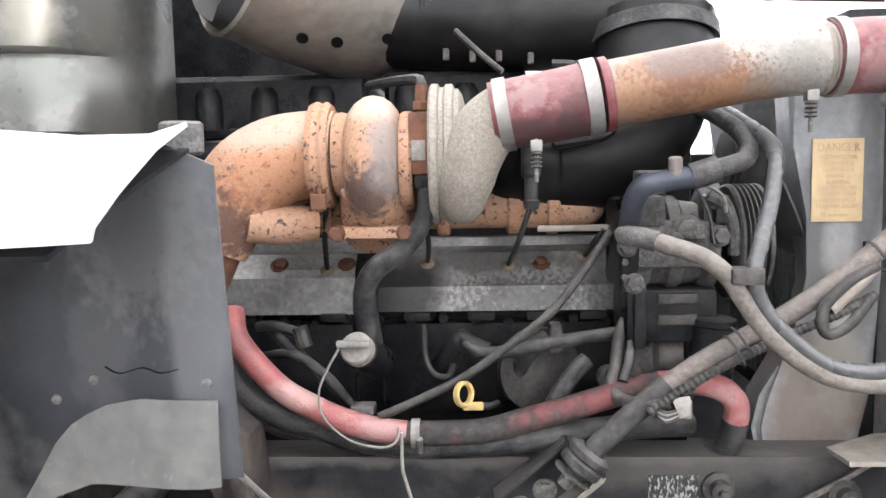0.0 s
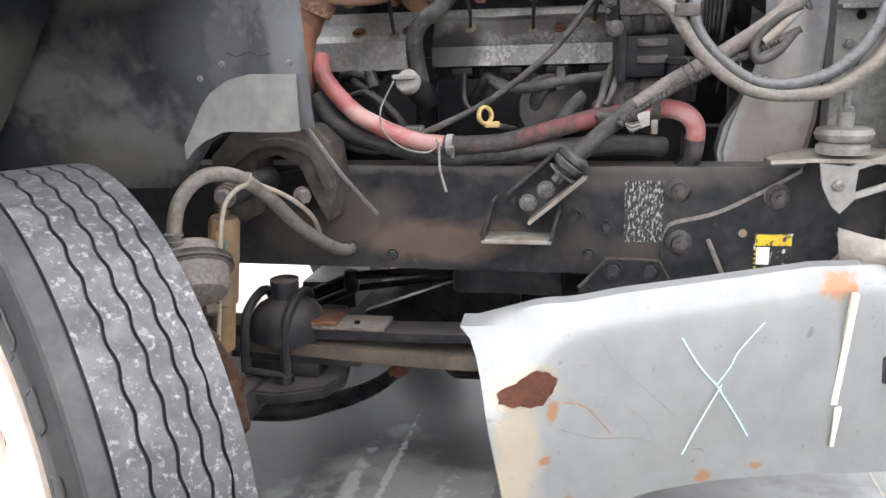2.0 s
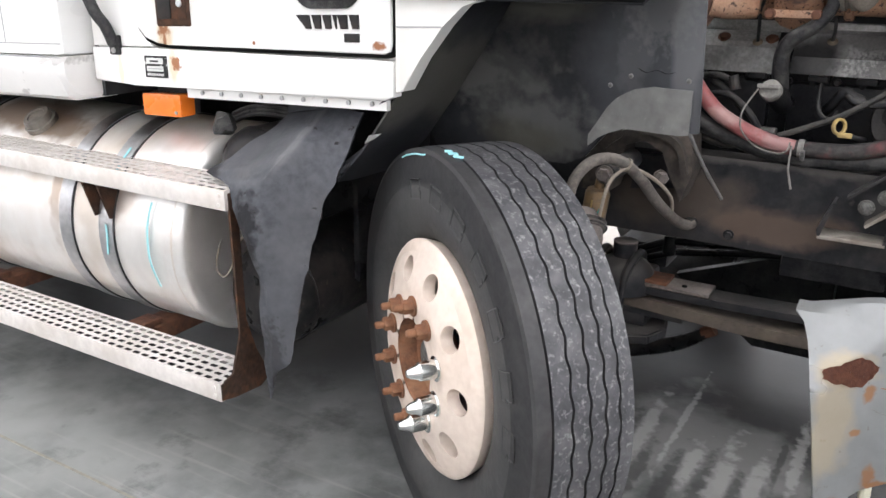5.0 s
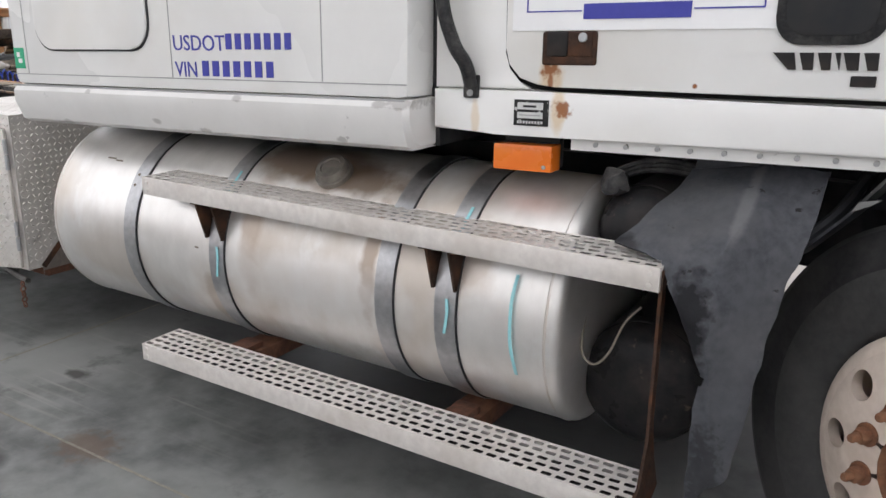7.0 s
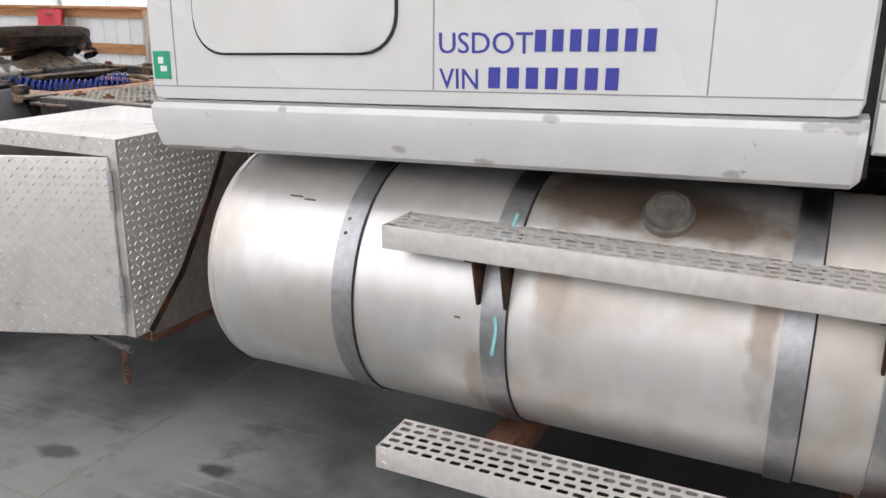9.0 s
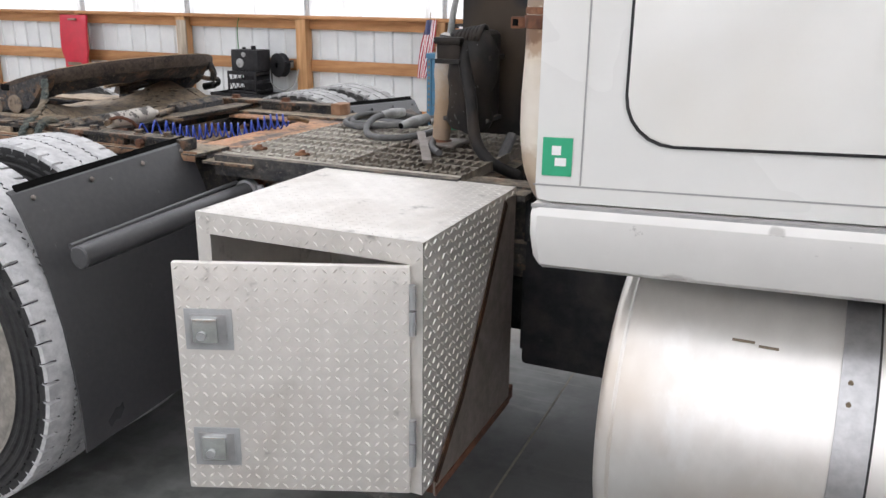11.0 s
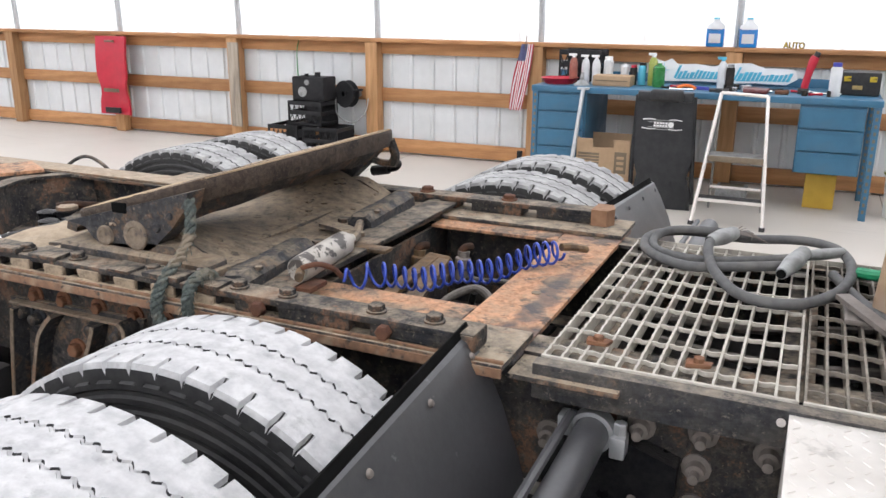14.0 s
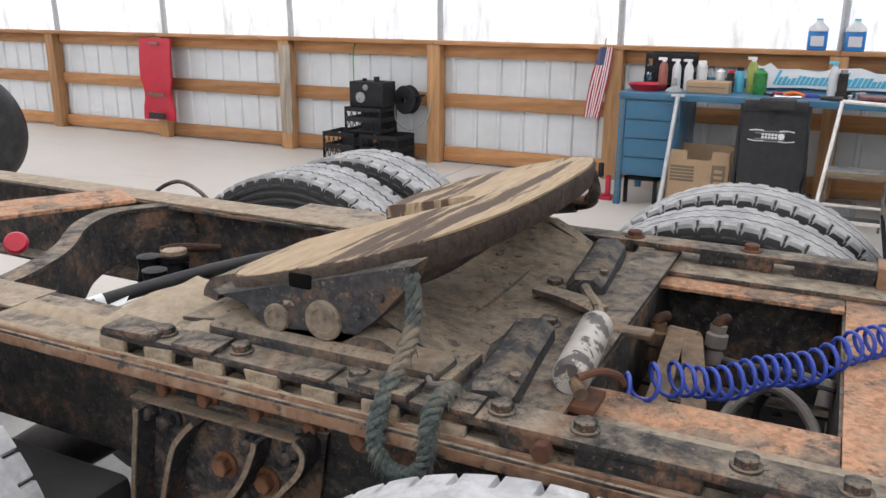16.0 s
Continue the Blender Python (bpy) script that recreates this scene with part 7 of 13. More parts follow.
def build_cooling():
    poly = [(0.462, 1.60), (0.476, 1.42), (0.500, 1.30), (0.515, 1.20), (0.498, 1.11), (0.462, 1.04), (0.43, 0.985), (0.418, 0.93), (0.425, 0.895), (0.60, 0.895), (0.622, 1.0), (0.628, 1.2), (0.636, 1.60)]
    bm = prism(poly, (0.085, 0.16), "xz")
    bmesh.ops.bevel(bm, geom=[e for e in bm.edges if all(v.co.y < 0.1 for v in e.verts)], offset=0.012, segments=3, affect="EDGES")
    shroud = part("fan_shroud", bm, "shroud", TRUCK, "stained grey plastic fan shroud", angle=40)
    lab = part("warning_label", box(0.506, 0.591, 0.080, 0.0835, 1.292, 1.432, 0.001), "label", shroud, "faded yellow fan warning label")
    at = lambda x, z: Matrix.Translation((x - 0.007, 0.0795, z)) @ SIDE
    text_part("DANGER", 0.02, at(0.520, 1.411), "ink_faded", shroud, "lettering", 0.0004, width=0.070)
    for i, (s, w) in enumerate((("AUTOMATIC FAN", 0.062), ("KEEP HANDS", 0.048), ("CLEAR WHEN", 0.050), ("ENGINE IS", 0.040), ("RUNNING", 0.038))):
        text_part(s, 0.0105, at(0.5555 - w / 2, 1.3975 - i * 0.0105), "ink_faded", shroud, "lettering", 0.0004, width=w)
    for i, (s, w) in enumerate((("FAN STARTS AND", 0.062), ("STOPS BY ITSELF", 0.062), ("AND CAN CAUSE", 0.062), ("PERSONAL INJURY", 0.070))):
        text_part(s, 0.0105, at(0.5555 - w / 2, 1.3465 - i * 0.0105), "ink_faded", shroud, "lettering", 0.0004, width=w)
    part("label_mark", box(0.523, 0.530, 0.079, 0.0805, 1.300, 1.307), "ink_faded", shroud)
    part("label_mark", box(0.534, 0.568, 0.079, 0.0805, 1.301, 1.305), "ink_faded", shroud)
    stain_shading_on(shroud, (((0.53, 0.085, 0.98), (0.12, 0.2, 0.16), (0.1224, 0.0864, 0.0612), 0.7, 1.4, 14), ((0.56, 0.085, 1.12), (0.06, 0.2, 0.2), (0.216, 0.2016, 0.18), 0.6, 1.4, 18), ((0.50, 0.085, 1.24), (0.05, 0.2, 0.2), (0.0504, 0.0504, 0.05184), 0.7, 1.2, 12), ((0.60, 0.085, 1.35), (0.03, 0.2, 0.3), (0.0504, 0.0504, 0.0504), 0.6, 1.2, 14)))
    core = part("radiator_core", box(0.60, 0.70, 0.17, 1.0, 0.86, 1.66, 0.004), "block", TRUCK, "dark radiator core with fine fins")
    fin = None
    for i in range(44):
        y = 0.18 + i * 0.0185
        if fin is None:
            fin = part("fin", box(0.594, 0.602, y, y + 0.006, 0.90, 1.62), "strap", core)
            y0 = y
        else:
            again(fin, (0, y - y0, 0))
    part("fin_bar", box(0.590, 0.6, 0.18, 0.98, 1.235, 1.245), "strap", core)
    fan = part("fan_hub", lathe([(0.0, 0.0), (0.06, 0.0), (0.07, 0.02), (0.07, 0.05), (0.10, 0.06), (0.10, 0.09), (0.0, 0.09)], (0.42, 0.43, 1.25), (1, 0, 0), 28), "block", TRUCK, "black engine fan with its hub")
    c = Vector((0.50, 0.43, 1.25))
    for k in range(7):
        a = radians(186.5) + 2 * math.pi * k / 7
        rows = []
        for r in (0.09, 0.16, 0.24, 0.325):
            row = []
            for s in range(4):
                q = a - radians(26) * s / 3
                row.append(c + Vector((0.025 - 0.05 * s / 3, r * math.cos(q), r * math.sin(q))))
            rows.append(row)
        part("fan_blade", sheet(rows, 0.004), "fan_grey", fan)
        edge = [c + Vector((0.026, r * math.cos(a + 0.012), r * math.sin(a + 0.012))) for r in (0.255, 0.29, 0.324)]
        part("blade_tip", ribbon(edge, 0.007, 0.003, (1, 0, 0)), "teal_dark", fan)
    # radiator side frame and hanging brackets at the front
    post = part("radiator_post", box(0.628, 0.754, 0.03, 0.10, 0.80, 1.56, 0.010), "post_grey", TRUCK, "dusty grey radiator support post")
    part("radiator_tank", box(0.750, 0.80, -0.08, 0.06, 0.74, 1.60, 0.02), "pipe_rust", TRUCK, "pale dusty radiator side tank")
    for x, z in ((0.622, 1.437), (0.632, 1.338), (0.646, 1.16)):
        part("bolt", hexa((x + 0.01, 0.03, z), (0, -1, 0), 0.009, 0.010, washer=0.013), "castalu", post)
    for x, z, r in ((0.690, 1.333, 0.011), (0.676, 1.215, 0.010), (0.668, 1.125, 0.013), (0.705, 1.40, 0.008)):
        part("hole_rim", lathe([(r, 0.0), (r + 0.004, 0.0), (r + 0.004, 0.002), (r, 0.003)], (x, 0.03, z), (0, -1, 0), 16, closed=True), "post_grey", post)
        part("post_hole", cyl((x, 0.0305, z), (x, 0.029, z), r, 14), "hole", post)
    tab = part("post_tab", box(0.645, 0.668, 0.018, 0.028, 1.448, 1.50, 0.002), "cap_grey", post, "small white hanging tab")
    part("tab_slot", box(0.652, 0.661, 0.0165, 0.019, 1.462, 1.492, 0.001), "post_grey", tab)
    part("post_ledge", box(0.630, 0.74, -0.01, 0.03, 1.228, 1.238, 0.003), "castalu", post)
    mount = part("rubber_mount", lathe([(0.0, 0.05), (0.016, 0.05), (0.016, 0.02), (0.05, 0.018), (0.055, 0.008), (0.05, -0.004), (0.04, -0.008), (0.05, -0.016), (0.05, -0.03), (0.02, -0.034), (0.0, -0.034)][::-1], (0.63, -0.10, 0.985), (0, 0, 1), 26), "iso_dust", TRUCK, "dusty rubber isolator on the front mount")
    part("mount_stud", cyl((0.63, -0.10, 1.0), (0.63, -0.10, 1.075), 0.007, 8), "castalu", mount)
    part("mount_nut", hexa((0.63, -0.10, 1.03), (0, 0, 1), 0.014, 0.014), "castalu", mount)
    bm = sheet([[(0.50, -0.10, 0.935), (0.58, -0.12, 0.942), (0.70, -0.13, 0.94), (0.84, -0.13, 0.935)], [(0.50, -0.02, 0.93), (0.58, -0.0, 0.945), (0.70, 0.02, 0.945), (0.84, 0.02, 0.94)]], 0.008)
    br = part("mount_bracket", bm, "pipe_rust", TRUCK, "pale steel front mount bracket")
    part("bracket_web", prism([(0.584, 0.938), (0.655, 0.93), (0.651, 0.865), (0.628, 0.838), (0.612, 0.852), (0.592, 0.892)], (-0.130, -0.124), "xz"), "clamp", br, "bright bent steel tab")
    part("bolt", hexa((0.620, -0.130, 0.895), (0, -1, 0), 0.011, 0.010), "castalu", br)
    part("stay_bar", ribbon([(0.590, -0.12, 0.908), (0.66, -0.12, 0.932), (0.73, -0.12, 0.956), (0.82, -0.12, 0.985)], 0.012, 0.008, (0, 0, 1)), "cap_grey", br)
    part("stay_bar", ribbon([(0.650, -0.11, 0.868), (0.70, -0.11, 0.886), (0.80, -0.11, 0.92)], 0.014, 0.008, (0, 0, 1)), "cap_grey", br)
    horn = sheet([[(0.636, -0.10, 0.803), (0.69, -0.12, 0.79), (0.745, -0.125, 0.778), (0.82, -0.12, 0.765)], [(0.640, -0.10, 0.76), (0.69, -0.135, 0.755), (0.745, -0.14, 0.75), (0.82, -0.135, 0.74)], [(0.652, -0.10, 0.708), (0.69, -0.12, 0.718), (0.745, -0.125, 0.726), (0.82, -0.12, 0.72)]], 0.006)
    part("tow_horn", horn, "pipe_rust", TRUCK, "pale dusty steel horn ahead of the rail", angle=40)
    return shroud


build_cooling()


def build_compressor():
    c = Vector((0.20, 0.065, 1.262))
    comp = part("air_compressor", lathe([(0.0, -0.01), (0.07, -0.01), (0.078, 0.0), (0.078, 0.018), (0.07, 0.024), (0.07, 0.045), (0.08, 0.05), (0.08, 0.068), (0.072, 0.075), (0.068, 0.105), (0.08, 0.112), (0.08, 0.128), (0.05, 0.134), (0, 0.134)], c, (1, 0, 0), 32), "comp_metal", TRUCK, "cast aluminium belt-driven compressor, oily and dusty", angle=30)
    part("front_housing", box(0.195, 0.33, -0.018, 0.04, 1.228, 1.305, 0.014), "comp_metal", comp)
    part("port_block", box(0.18, 0.24, -0.02, 0.05, 1.295, 1.345, 0.008), "comp_metal", comp)
    part("rear_cover", box(0.168, 0.198, -0.02, 0.14, 1.19, 1.34, 0.012), "block", comp)
    part("adjuster", box(0.30, 0.345, -0.01, 0.03, 1.30, 1.345, 0.01), "comp_metal", comp)
    part("lever_arm", sweep([(0.305, -0.02, 1.345), (0.33, -0.022, 1.33), (0.345, -0.02, 1.29), (0.35, -0.015, 1.25)], 0.011, 8), "comp_metal", comp)
    part("top_cylinder", cyl((0.225, 0.04, 1.335), (0.225, 0.04, 1.385), 0.026, 18, bevel=0.003), "comp_metal", comp)
    for x, z in ((0.19, 1.325), (0.19, 1.205), (0.29, 1.287), (0.325, 1.28), (0.252, 1.275), (0.178, 1.265)):
        part("bolt", hexa((x, -0.02, z), (0, -1, 0), 0.013, 0.014, washer=0.017), "comp_metal", comp)
    part("strap_clip", ribbon([(0.262, -0.03, 1.365), (0.285, -0.035, 1.352), (0.305, -0.03, 1.31), (0.312, -0.028, 1.27)], 0.008, 0.003, (0, -1, 0)), "comp_metal", comp, "bent strap on the compressor")
    part("hex_plug", hexa((0.272, -0.02, 1.292), (0, -1, 0), 0.017, 0.012, washer=0.023), "comp_metal", comp)
    part("terminal", box(0.315, 0.345, -0.03, 0.0, 1.30, 1.322, 0.004), "block", comp)
    part("terminal_wire", sweep([(0.26, -0.01, 1.37), (0.29, -0.04, 1.362), (0.32, -0.045, 1.345), (0.33, -0.03, 1.318)], 0.0028, 6), "cap_grey", comp)
    for z in (1.215, 1.24, 1.265, 1.29, 1.315):
        part("cover_bolt", hexa((0.174, -0.021, z), (0, -1, 0), 0.006, 0.007), "comp_metal", comp)
    grooves = [(0.055, 0.0), (0.094, 0.0), (0.098, 0.004)]
    for k in range(5):
        grooves += [(0.098, 0.008 + k * 0.008), (0.09, 0.011 + k * 0.008), (0.098, 0.014 + k * 0.008)]
    grooves += [(0.098, 0.052), (0.09, 0.056), (0.03, 0.056), (0.03, 0.07), (0, 0.07)]
    part("pulley", lathe(grooves, (0.355, 0.065, 1.262), (1, 0, 0), 40), "greypipe", comp, "dark grooved pulley", angle=30)
    part("idler", lathe([(0.0, 0.0), (0.05, 0.0), (0.055, 0.004), (0.05, 0.01), (0.055, 0.016), (0.05, 0.02), (0.0, 0.02)], (0.37, 0.12, 1.40), (1, 0, 0), 30), "greypipe", comp)
    low = part("mount_casting", box(0.185, 0.335, 0.02, 0.16, 1.10, 1.19, 0.012), "block", comp, "oily black mounting casting")
    for z in (1.13, 1.165):
        part("casting_slot", box(0.235, 0.30, 0.012, 0.03, z, z + 0.018, 0.004), "greypipe", comp)
    part("casting_web", box(0.195, 0.215, 0.005, 0.1, 1.09, 1.2, 0.006), "block", comp)
    pump = part("coolant_pump", lathe([(0.0, 0.0), (0.05, 0.0), (0.055, 0.01), (0.055, 0.05), (0.04, 0.06), (0.038, 0.1), (0.0, 0.1)], (0.20, 0.10, 1.055), (1, -0.3, 0.1), 26), "greypipe", comp, "dusty grey pump housing")
    part("pump_flange", box(0.175, 0.235, 0.04, 0.08, 1.01, 1.09, 0.008), "greypipe", comp)
    part("pump_boss", cyl((0.16, 0.06, 1.035), (0.16, 0.03, 1.035), 0.02, 14, bevel=0.002), "hose", comp)
    part("filter_can", lathe([(0.0, 0.0), (0.034, 0.0), (0.036, 0.006), (0.036, 0.075), (0.039, 0.078), (0.039, 0.088), (0.03, 0.092), (0.0, 0.092)], (0.325, 0.03, 1.05), (0.05, 0, 1), 24), "block", comp, "black filter canister")
    part("crank_pulley", lathe([(0, 0), (0.07, 0.0), (0.075, 0.01), (0.068, 0.02), (0.075, 0.03), (0.0, 0.03)], (0.04, 0.13, 1.035), (0.3, -1, 0), 30), "greypipe", comp)
    return comp


build_compressor()


def hose(name, pts, r, mat, label, rings=(), seg=14, parent=None):
    return part(name, sweep(pts, r, seg), mat, parent or TRUCK, label, angle=60)


def build_hoses():
    red = hose("red_heater_hose", [(-0.475, 0.02, 1.16), (-0.462, -0.01, 1.125), (-0.43, -0.025, 1.085), (-0.383, -0.03, 1.039), (-0.335, -0.035, 1.012), (-0.29, -0.035, 0.991), (-0.235, -0.035, 0.974), (-0.18, -0.035, 0.966)], 0.0205, "hose_red", "faded red coolant hose with grime")
    hose("hose_run", [(-0.185, -0.035, 0.966), (-0.12, -0.035, 0.966), (-0.051, -0.035, 0.970), (0.01, -0.03, 0.984), (0.078, -0.03, 1.002), (0.13, -0.02, 1.015), (0.177, -0.01, 1.025), (0.24, 0.01, 1.034)], 0.0205, "hose_dusty_red", "grimy dark stretch", parent=red)
    hose("hose_run", [(0.235, 0.01, 1.034), (0.29, 0.0, 1.037), (0.33, -0.005, 1.030), (0.355, -0.005, 1.010), (0.362, 0.0, 0.985), (0.360, 0.008, 0.965)], 0.0205, "hose_red", "", parent=red)
    hose("hose_sleeve", [(0.361, 0.005, 0.972), (0.358, 0.012, 0.945), (0.352, 0.03, 0.915), (0.34, 0.06, 0.895)], 0.0225, "hose", "", parent=red)
    stain_shading_on(red, (((-0.215, -0.05, 0.975), (0.05, 0.1, 0.03), (0.33, 0.22, 0.21), 0.6, 1.8, 40), ((-0.36, -0.05, 1.03), (0.06, 0.1, 0.03), (0.4032, 0.2592, 0.2376), 0.6, 1.8, 30), ((-0.45, -0.02, 1.12), (0.04, 0.1, 0.04), (0.1152, 0.0432, 0.0396), 0.6, 1.6, 30)))
    part("hose_clamp", lathe([(0.021, -0.007), (0.024, -0.007), (0.024, 0.007), (0.021, 0.007)], (-0.165, -0.035, 0.966), (1, 0, 0), 18, closed=True), "cap_grey", red, "dirty hose clamp")
    part("clamp_screw", cyl((-0.158, -0.05, 0.94), (-0.158, -0.06, 0.965), 0.006, 8), "castalu", red)
    part("hose_clamp", lathe([(0.021, -0.009), (0.025, -0.009), (0.025, 0.009), (0.021, 0.009)], (0.278, 0.0, 1.036), (1, 0, 0), 18, closed=True), "castalu", red)
    part("clamp_tab", box(0.268, 0.282, -0.03, -0.015, 0.985, 1.015, 0.003), "pipe_rust", red)
    hose("black_coolant_hose", [(-0.49, 0.01, 1.075), (-0.45, 0.0, 1.02), (-0.40, -0.005, 0.99), (-0.33, -0.005, 0.968), (-0.25, -0.01, 0.946), (-0.15, -0.015, 0.938), (-0.02, -0.015, 0.944), (0.12, 0.0, 0.955), (0.22, 0.03, 0.956), (0.30, 0.07, 0.945)], 0.0225, "hose", "thick dusty black coolant hose")
    hose("line_loop", [(-0.47, 0.05, 1.03), (-0.455, 0.04, 0.985), (-0.42, 0.03, 0.955), (-0.36, 0.02, 0.945), (-0.31, 0.02, 0.955)], 0.009, "greypipe", "thin dusty line loop")
    # shaft that runs up from the mount on the rail
    shaft = hose("stay_rod", [(0.085, -0.075, 0.905), (0.128, -0.068, 0.958), (0.19, -0.062, 1.013), (0.235, -0.058, 1.05)], 0.0185, "hose", "dusty stay rod up from the frame mount")
    hose("rod_run", [(0.23, -0.058, 1.046), (0.30, -0.058, 1.093), (0.363, -0.06, 1.128), (0.43, -0.06, 1.168), (0.49, -0.06, 1.209), (0.563, -0.06, 1.269), (0.66, -0.06, 1.36)], 0.0165, "rod_dusty", "", parent=shaft)
    loom = []
    for k in range(90):
        t = k / 89
        x = 0.20 + 0.34 * t
        loom.append((x, -0.082, 1.012 + 0.18 * t + 0.035 * math.sin(t * 3.1) * (1 - t) * 0.6))
    bm = sweep(loom, [0.0085 if k % 2 else 0.0068 for k in range(90)], 10, per=1, soft=False)
    part("wire_loom", bm, "greypipe", TRUCK, "grey corrugated wiring loom", angle=20)
    hose("loom_loop", [(0.53, -0.085, 1.188), (0.50, -0.09, 1.15), (0.468, -0.095, 1.135), (0.455, -0.095, 1.15), (0.463, -0.09, 1.18), (0.50, -0.085, 1.215), (0.54, -0.08, 1.235)], 0.0085, "greypipe", "loom looped back at the shroud")
    hose("bare_wires", [(0.54, -0.075, 1.235), (0.50, -0.08, 1.195), (0.47, -0.085, 1.17)], 0.011, "pipe_rust", "taped wire ends")
    for x, z in ((0.345, 1.118), (0.335, 1.105), (0.545, 1.25)):
        part("cable_tie", lathe([(0.026, -0.002), (0.028, -0.002), (0.028, 0.002), (0.026, 0.002)], (x, -0.068, z), (1, 0, 0.6), 16, closed=True), "black", shaft)
    # harness that hangs down left of the compressor
    hose("harness", [(0.19, 0.06, 1.13), (0.175, 0.04, 1.10), (0.165, 0.01, 1.06), (0.155, -0.01, 1.035), (0.165, -0.04, 1.022), (0.20, -0.07, 1.022), (0.235, -0.075, 1.025)], 0.0105, "greypipe", "taped wiring harness")
    hose("harness", [(0.205, 0.05, 1.13), (0.195, 0.03, 1.10), (0.185, 0.0, 1.07), (0.172, -0.02, 1.045)], 0.008, "hose", "thin wiring harness")
    for k in range(5):
        hose("wire", [(0.20 + k * 0.004, -0.082, 1.026 - k * 0.003), (0.225, -0.088, 1.014 - k * 0.004), (0.25, -0.085, 1.02 - k * 0.003)], 0.0025, "cap_grey" if k % 2 else "black", "loose signal wire", seg=6)
    tag = part("tape_tail", sheet([[(0.235, -0.085, 1.035), (0.262, -0.088, 1.04)], [(0.247, -0.09, 1.005), (0.262, -0.095, 1.012)]], 0.003), "cap_grey", TRUCK, "torn tape tail on the loom")
    # refrigerant hoses in the front
    ac = hose("refrigerant_hose", [(0.165, -0.05, 1.287), (0.18, -0.10, 1.287), (0.215, -0.135, 1.278), (0.26, -0.15, 1.262), (0.295, -0.15, 1.236), (0.316, -0.15, 1.205), (0.345, -0.15, 1.163), (0.373, -0.15, 1.133), (0.41, -0.15, 1.103), (0.455, -0.15, 1.080), (0.525, -0.15, 1.072), (0.60, -0.15, 1.085), (0.68, -0.14, 1.15), (0.72, -0.12, 1.26)], 0.0135, "pipe_hose", "dusty refrigerant hose in a long loop")
    part("hose_ferrule", sweep([(0.168, -0.07, 1.287), (0.185, -0.105, 1.286), (0.205, -0.128, 1.281)], 0.016, 12), "castalu", ac, "crimped ferrule")
    hose("refrigerant_hose", [(0.285, 0.08, 1.520), (0.325, 0.04, 1.488), (0.362, 0.0, 1.459), (0.385, -0.05, 1.428), (0.388, -0.075, 1.405), (0.372, -0.11, 1.345), (0.350, -0.135, 1.285), (0.335, -0.15, 1.235), (0.347, -0.15, 1.19), (0.38, -0.15, 1.148), (0.43, -0.15, 1.108), (0.48, -0.15, 1.092), (0.53, -0.15, 1.094), (0.60, -0.15, 1.12), (0.66, -0.14, 1.19), (0.70, -0.12, 1.32)], 0.0125, "pipe_grey", "smooth grey refrigerant hose in a long loop")
    part("line_clamp", box(0.298, 0.345, -0.17, -0.13, 1.222, 1.246, 0.005), "greypipe", ac)
    up = hose("compressor_line", [(0.178, -0.04, 1.30), (0.176, -0.08, 1.335), (0.185, -0.10, 1.360), (0.215, -0.105, 1.370), (0.262, -0.105, 1.376)], 0.017, "pipe_blue", "curved metal line on the compressor")
    part("line_ferrule", sweep([(0.255, -0.105, 1.375), (0.295, -0.105, 1.387)], 0.02, 14), "hose", up, "crimped ferrule")
    hose("line_run", [(0.29, -0.105, 1.386), (0.318, -0.095, 1.392), (0.345, -0.07, 1.400), (0.360, -0.04, 1.418), (0.352, -0.01, 1.447), (0.325, 0.03, 1.475), (0.285, 0.07, 1.505)], 0.0145, "hose", "", parent=up)
    part("service_port", cyl((0.232, -0.11, 1.37), (0.23, -0.115, 1.405), 0.0105, 12, bevel=0.002), "rod_dusty", up)
    # thin tube that crosses the block
    hose("fuel_return_tube", [(0.158, 0.02, 1.285), (0.12, 0.0, 1.235), (0.061, -0.02, 1.165), (-0.01, -0.02, 1.107), (-0.087, -0.025, 1.055), (-0.16, -0.03, 1.02), (-0.225, -0.03, 0.992)], 0.0075, "greypipe", "thin grey tube across the block", seg=10)
    # sensor leads
    for a, b, c in (((-0.325, 0.10, 1.32), (-0.335, 0.13, 1.28), (-0.345, 0.20, 1.205)), ((-0.155, 0.15, 1.29), (-0.15, 0.17, 1.26), (-0.155, 0.205, 1.215)), ((0.03, 0.05, 1.33), (0.012, 0.08, 1.27), (-0.003, 0.205, 1.21)), ((0.16, 0.10, 1.285), (0.145, 0.15, 1.25), (0.14, 0.21, 1.225))):
        s = hose("sensor_lead", [a, b, c], 0.0048, "black", "black sensor lead", seg=8)
        part("grommet", lathe([(0.012, 0), (0.014, 0.002), (0.007, 0.006), (0.005, 0.008)], c, (0, -0.7, 0.7), 12), "ink", s)
    part("boost_sensor", lathe([(0.0, 0.0), (0.012, 0.0), (0.014, 0.012), (0.011, 0.016), (0.011, 0.05), (0.016, 0.056), (0.016, 0.075), (0.0, 0.075)], (0.03, 0.03, 1.325), (0, 0.1, 1), 14), "black", TRUCK, "small black boost sensor under the pipe")
    part("hanger_strap", box(0.015, 0.03, 0.03, 0.06, 1.38, 1.44, 0.002), "black", TRUCK, "black strap under the charge pipe")
    part("support_bar", box(0.045, 0.18, 0.10, 0.108, 1.281, 1.292, 0.002), "pipe_rust", TRUCK, "thin rusty support bar")
    # oil filler with a cap on a tether
    neck = part("oil_filler", sweep([(-0.235, 0.06, 1.062), (-0.245, 0.02, 1.082), (-0.254, -0.02, 1.10)], [0.030, 0.029, 0.028], 18), "block", TRUCK, "oil filler neck with a grey cap")
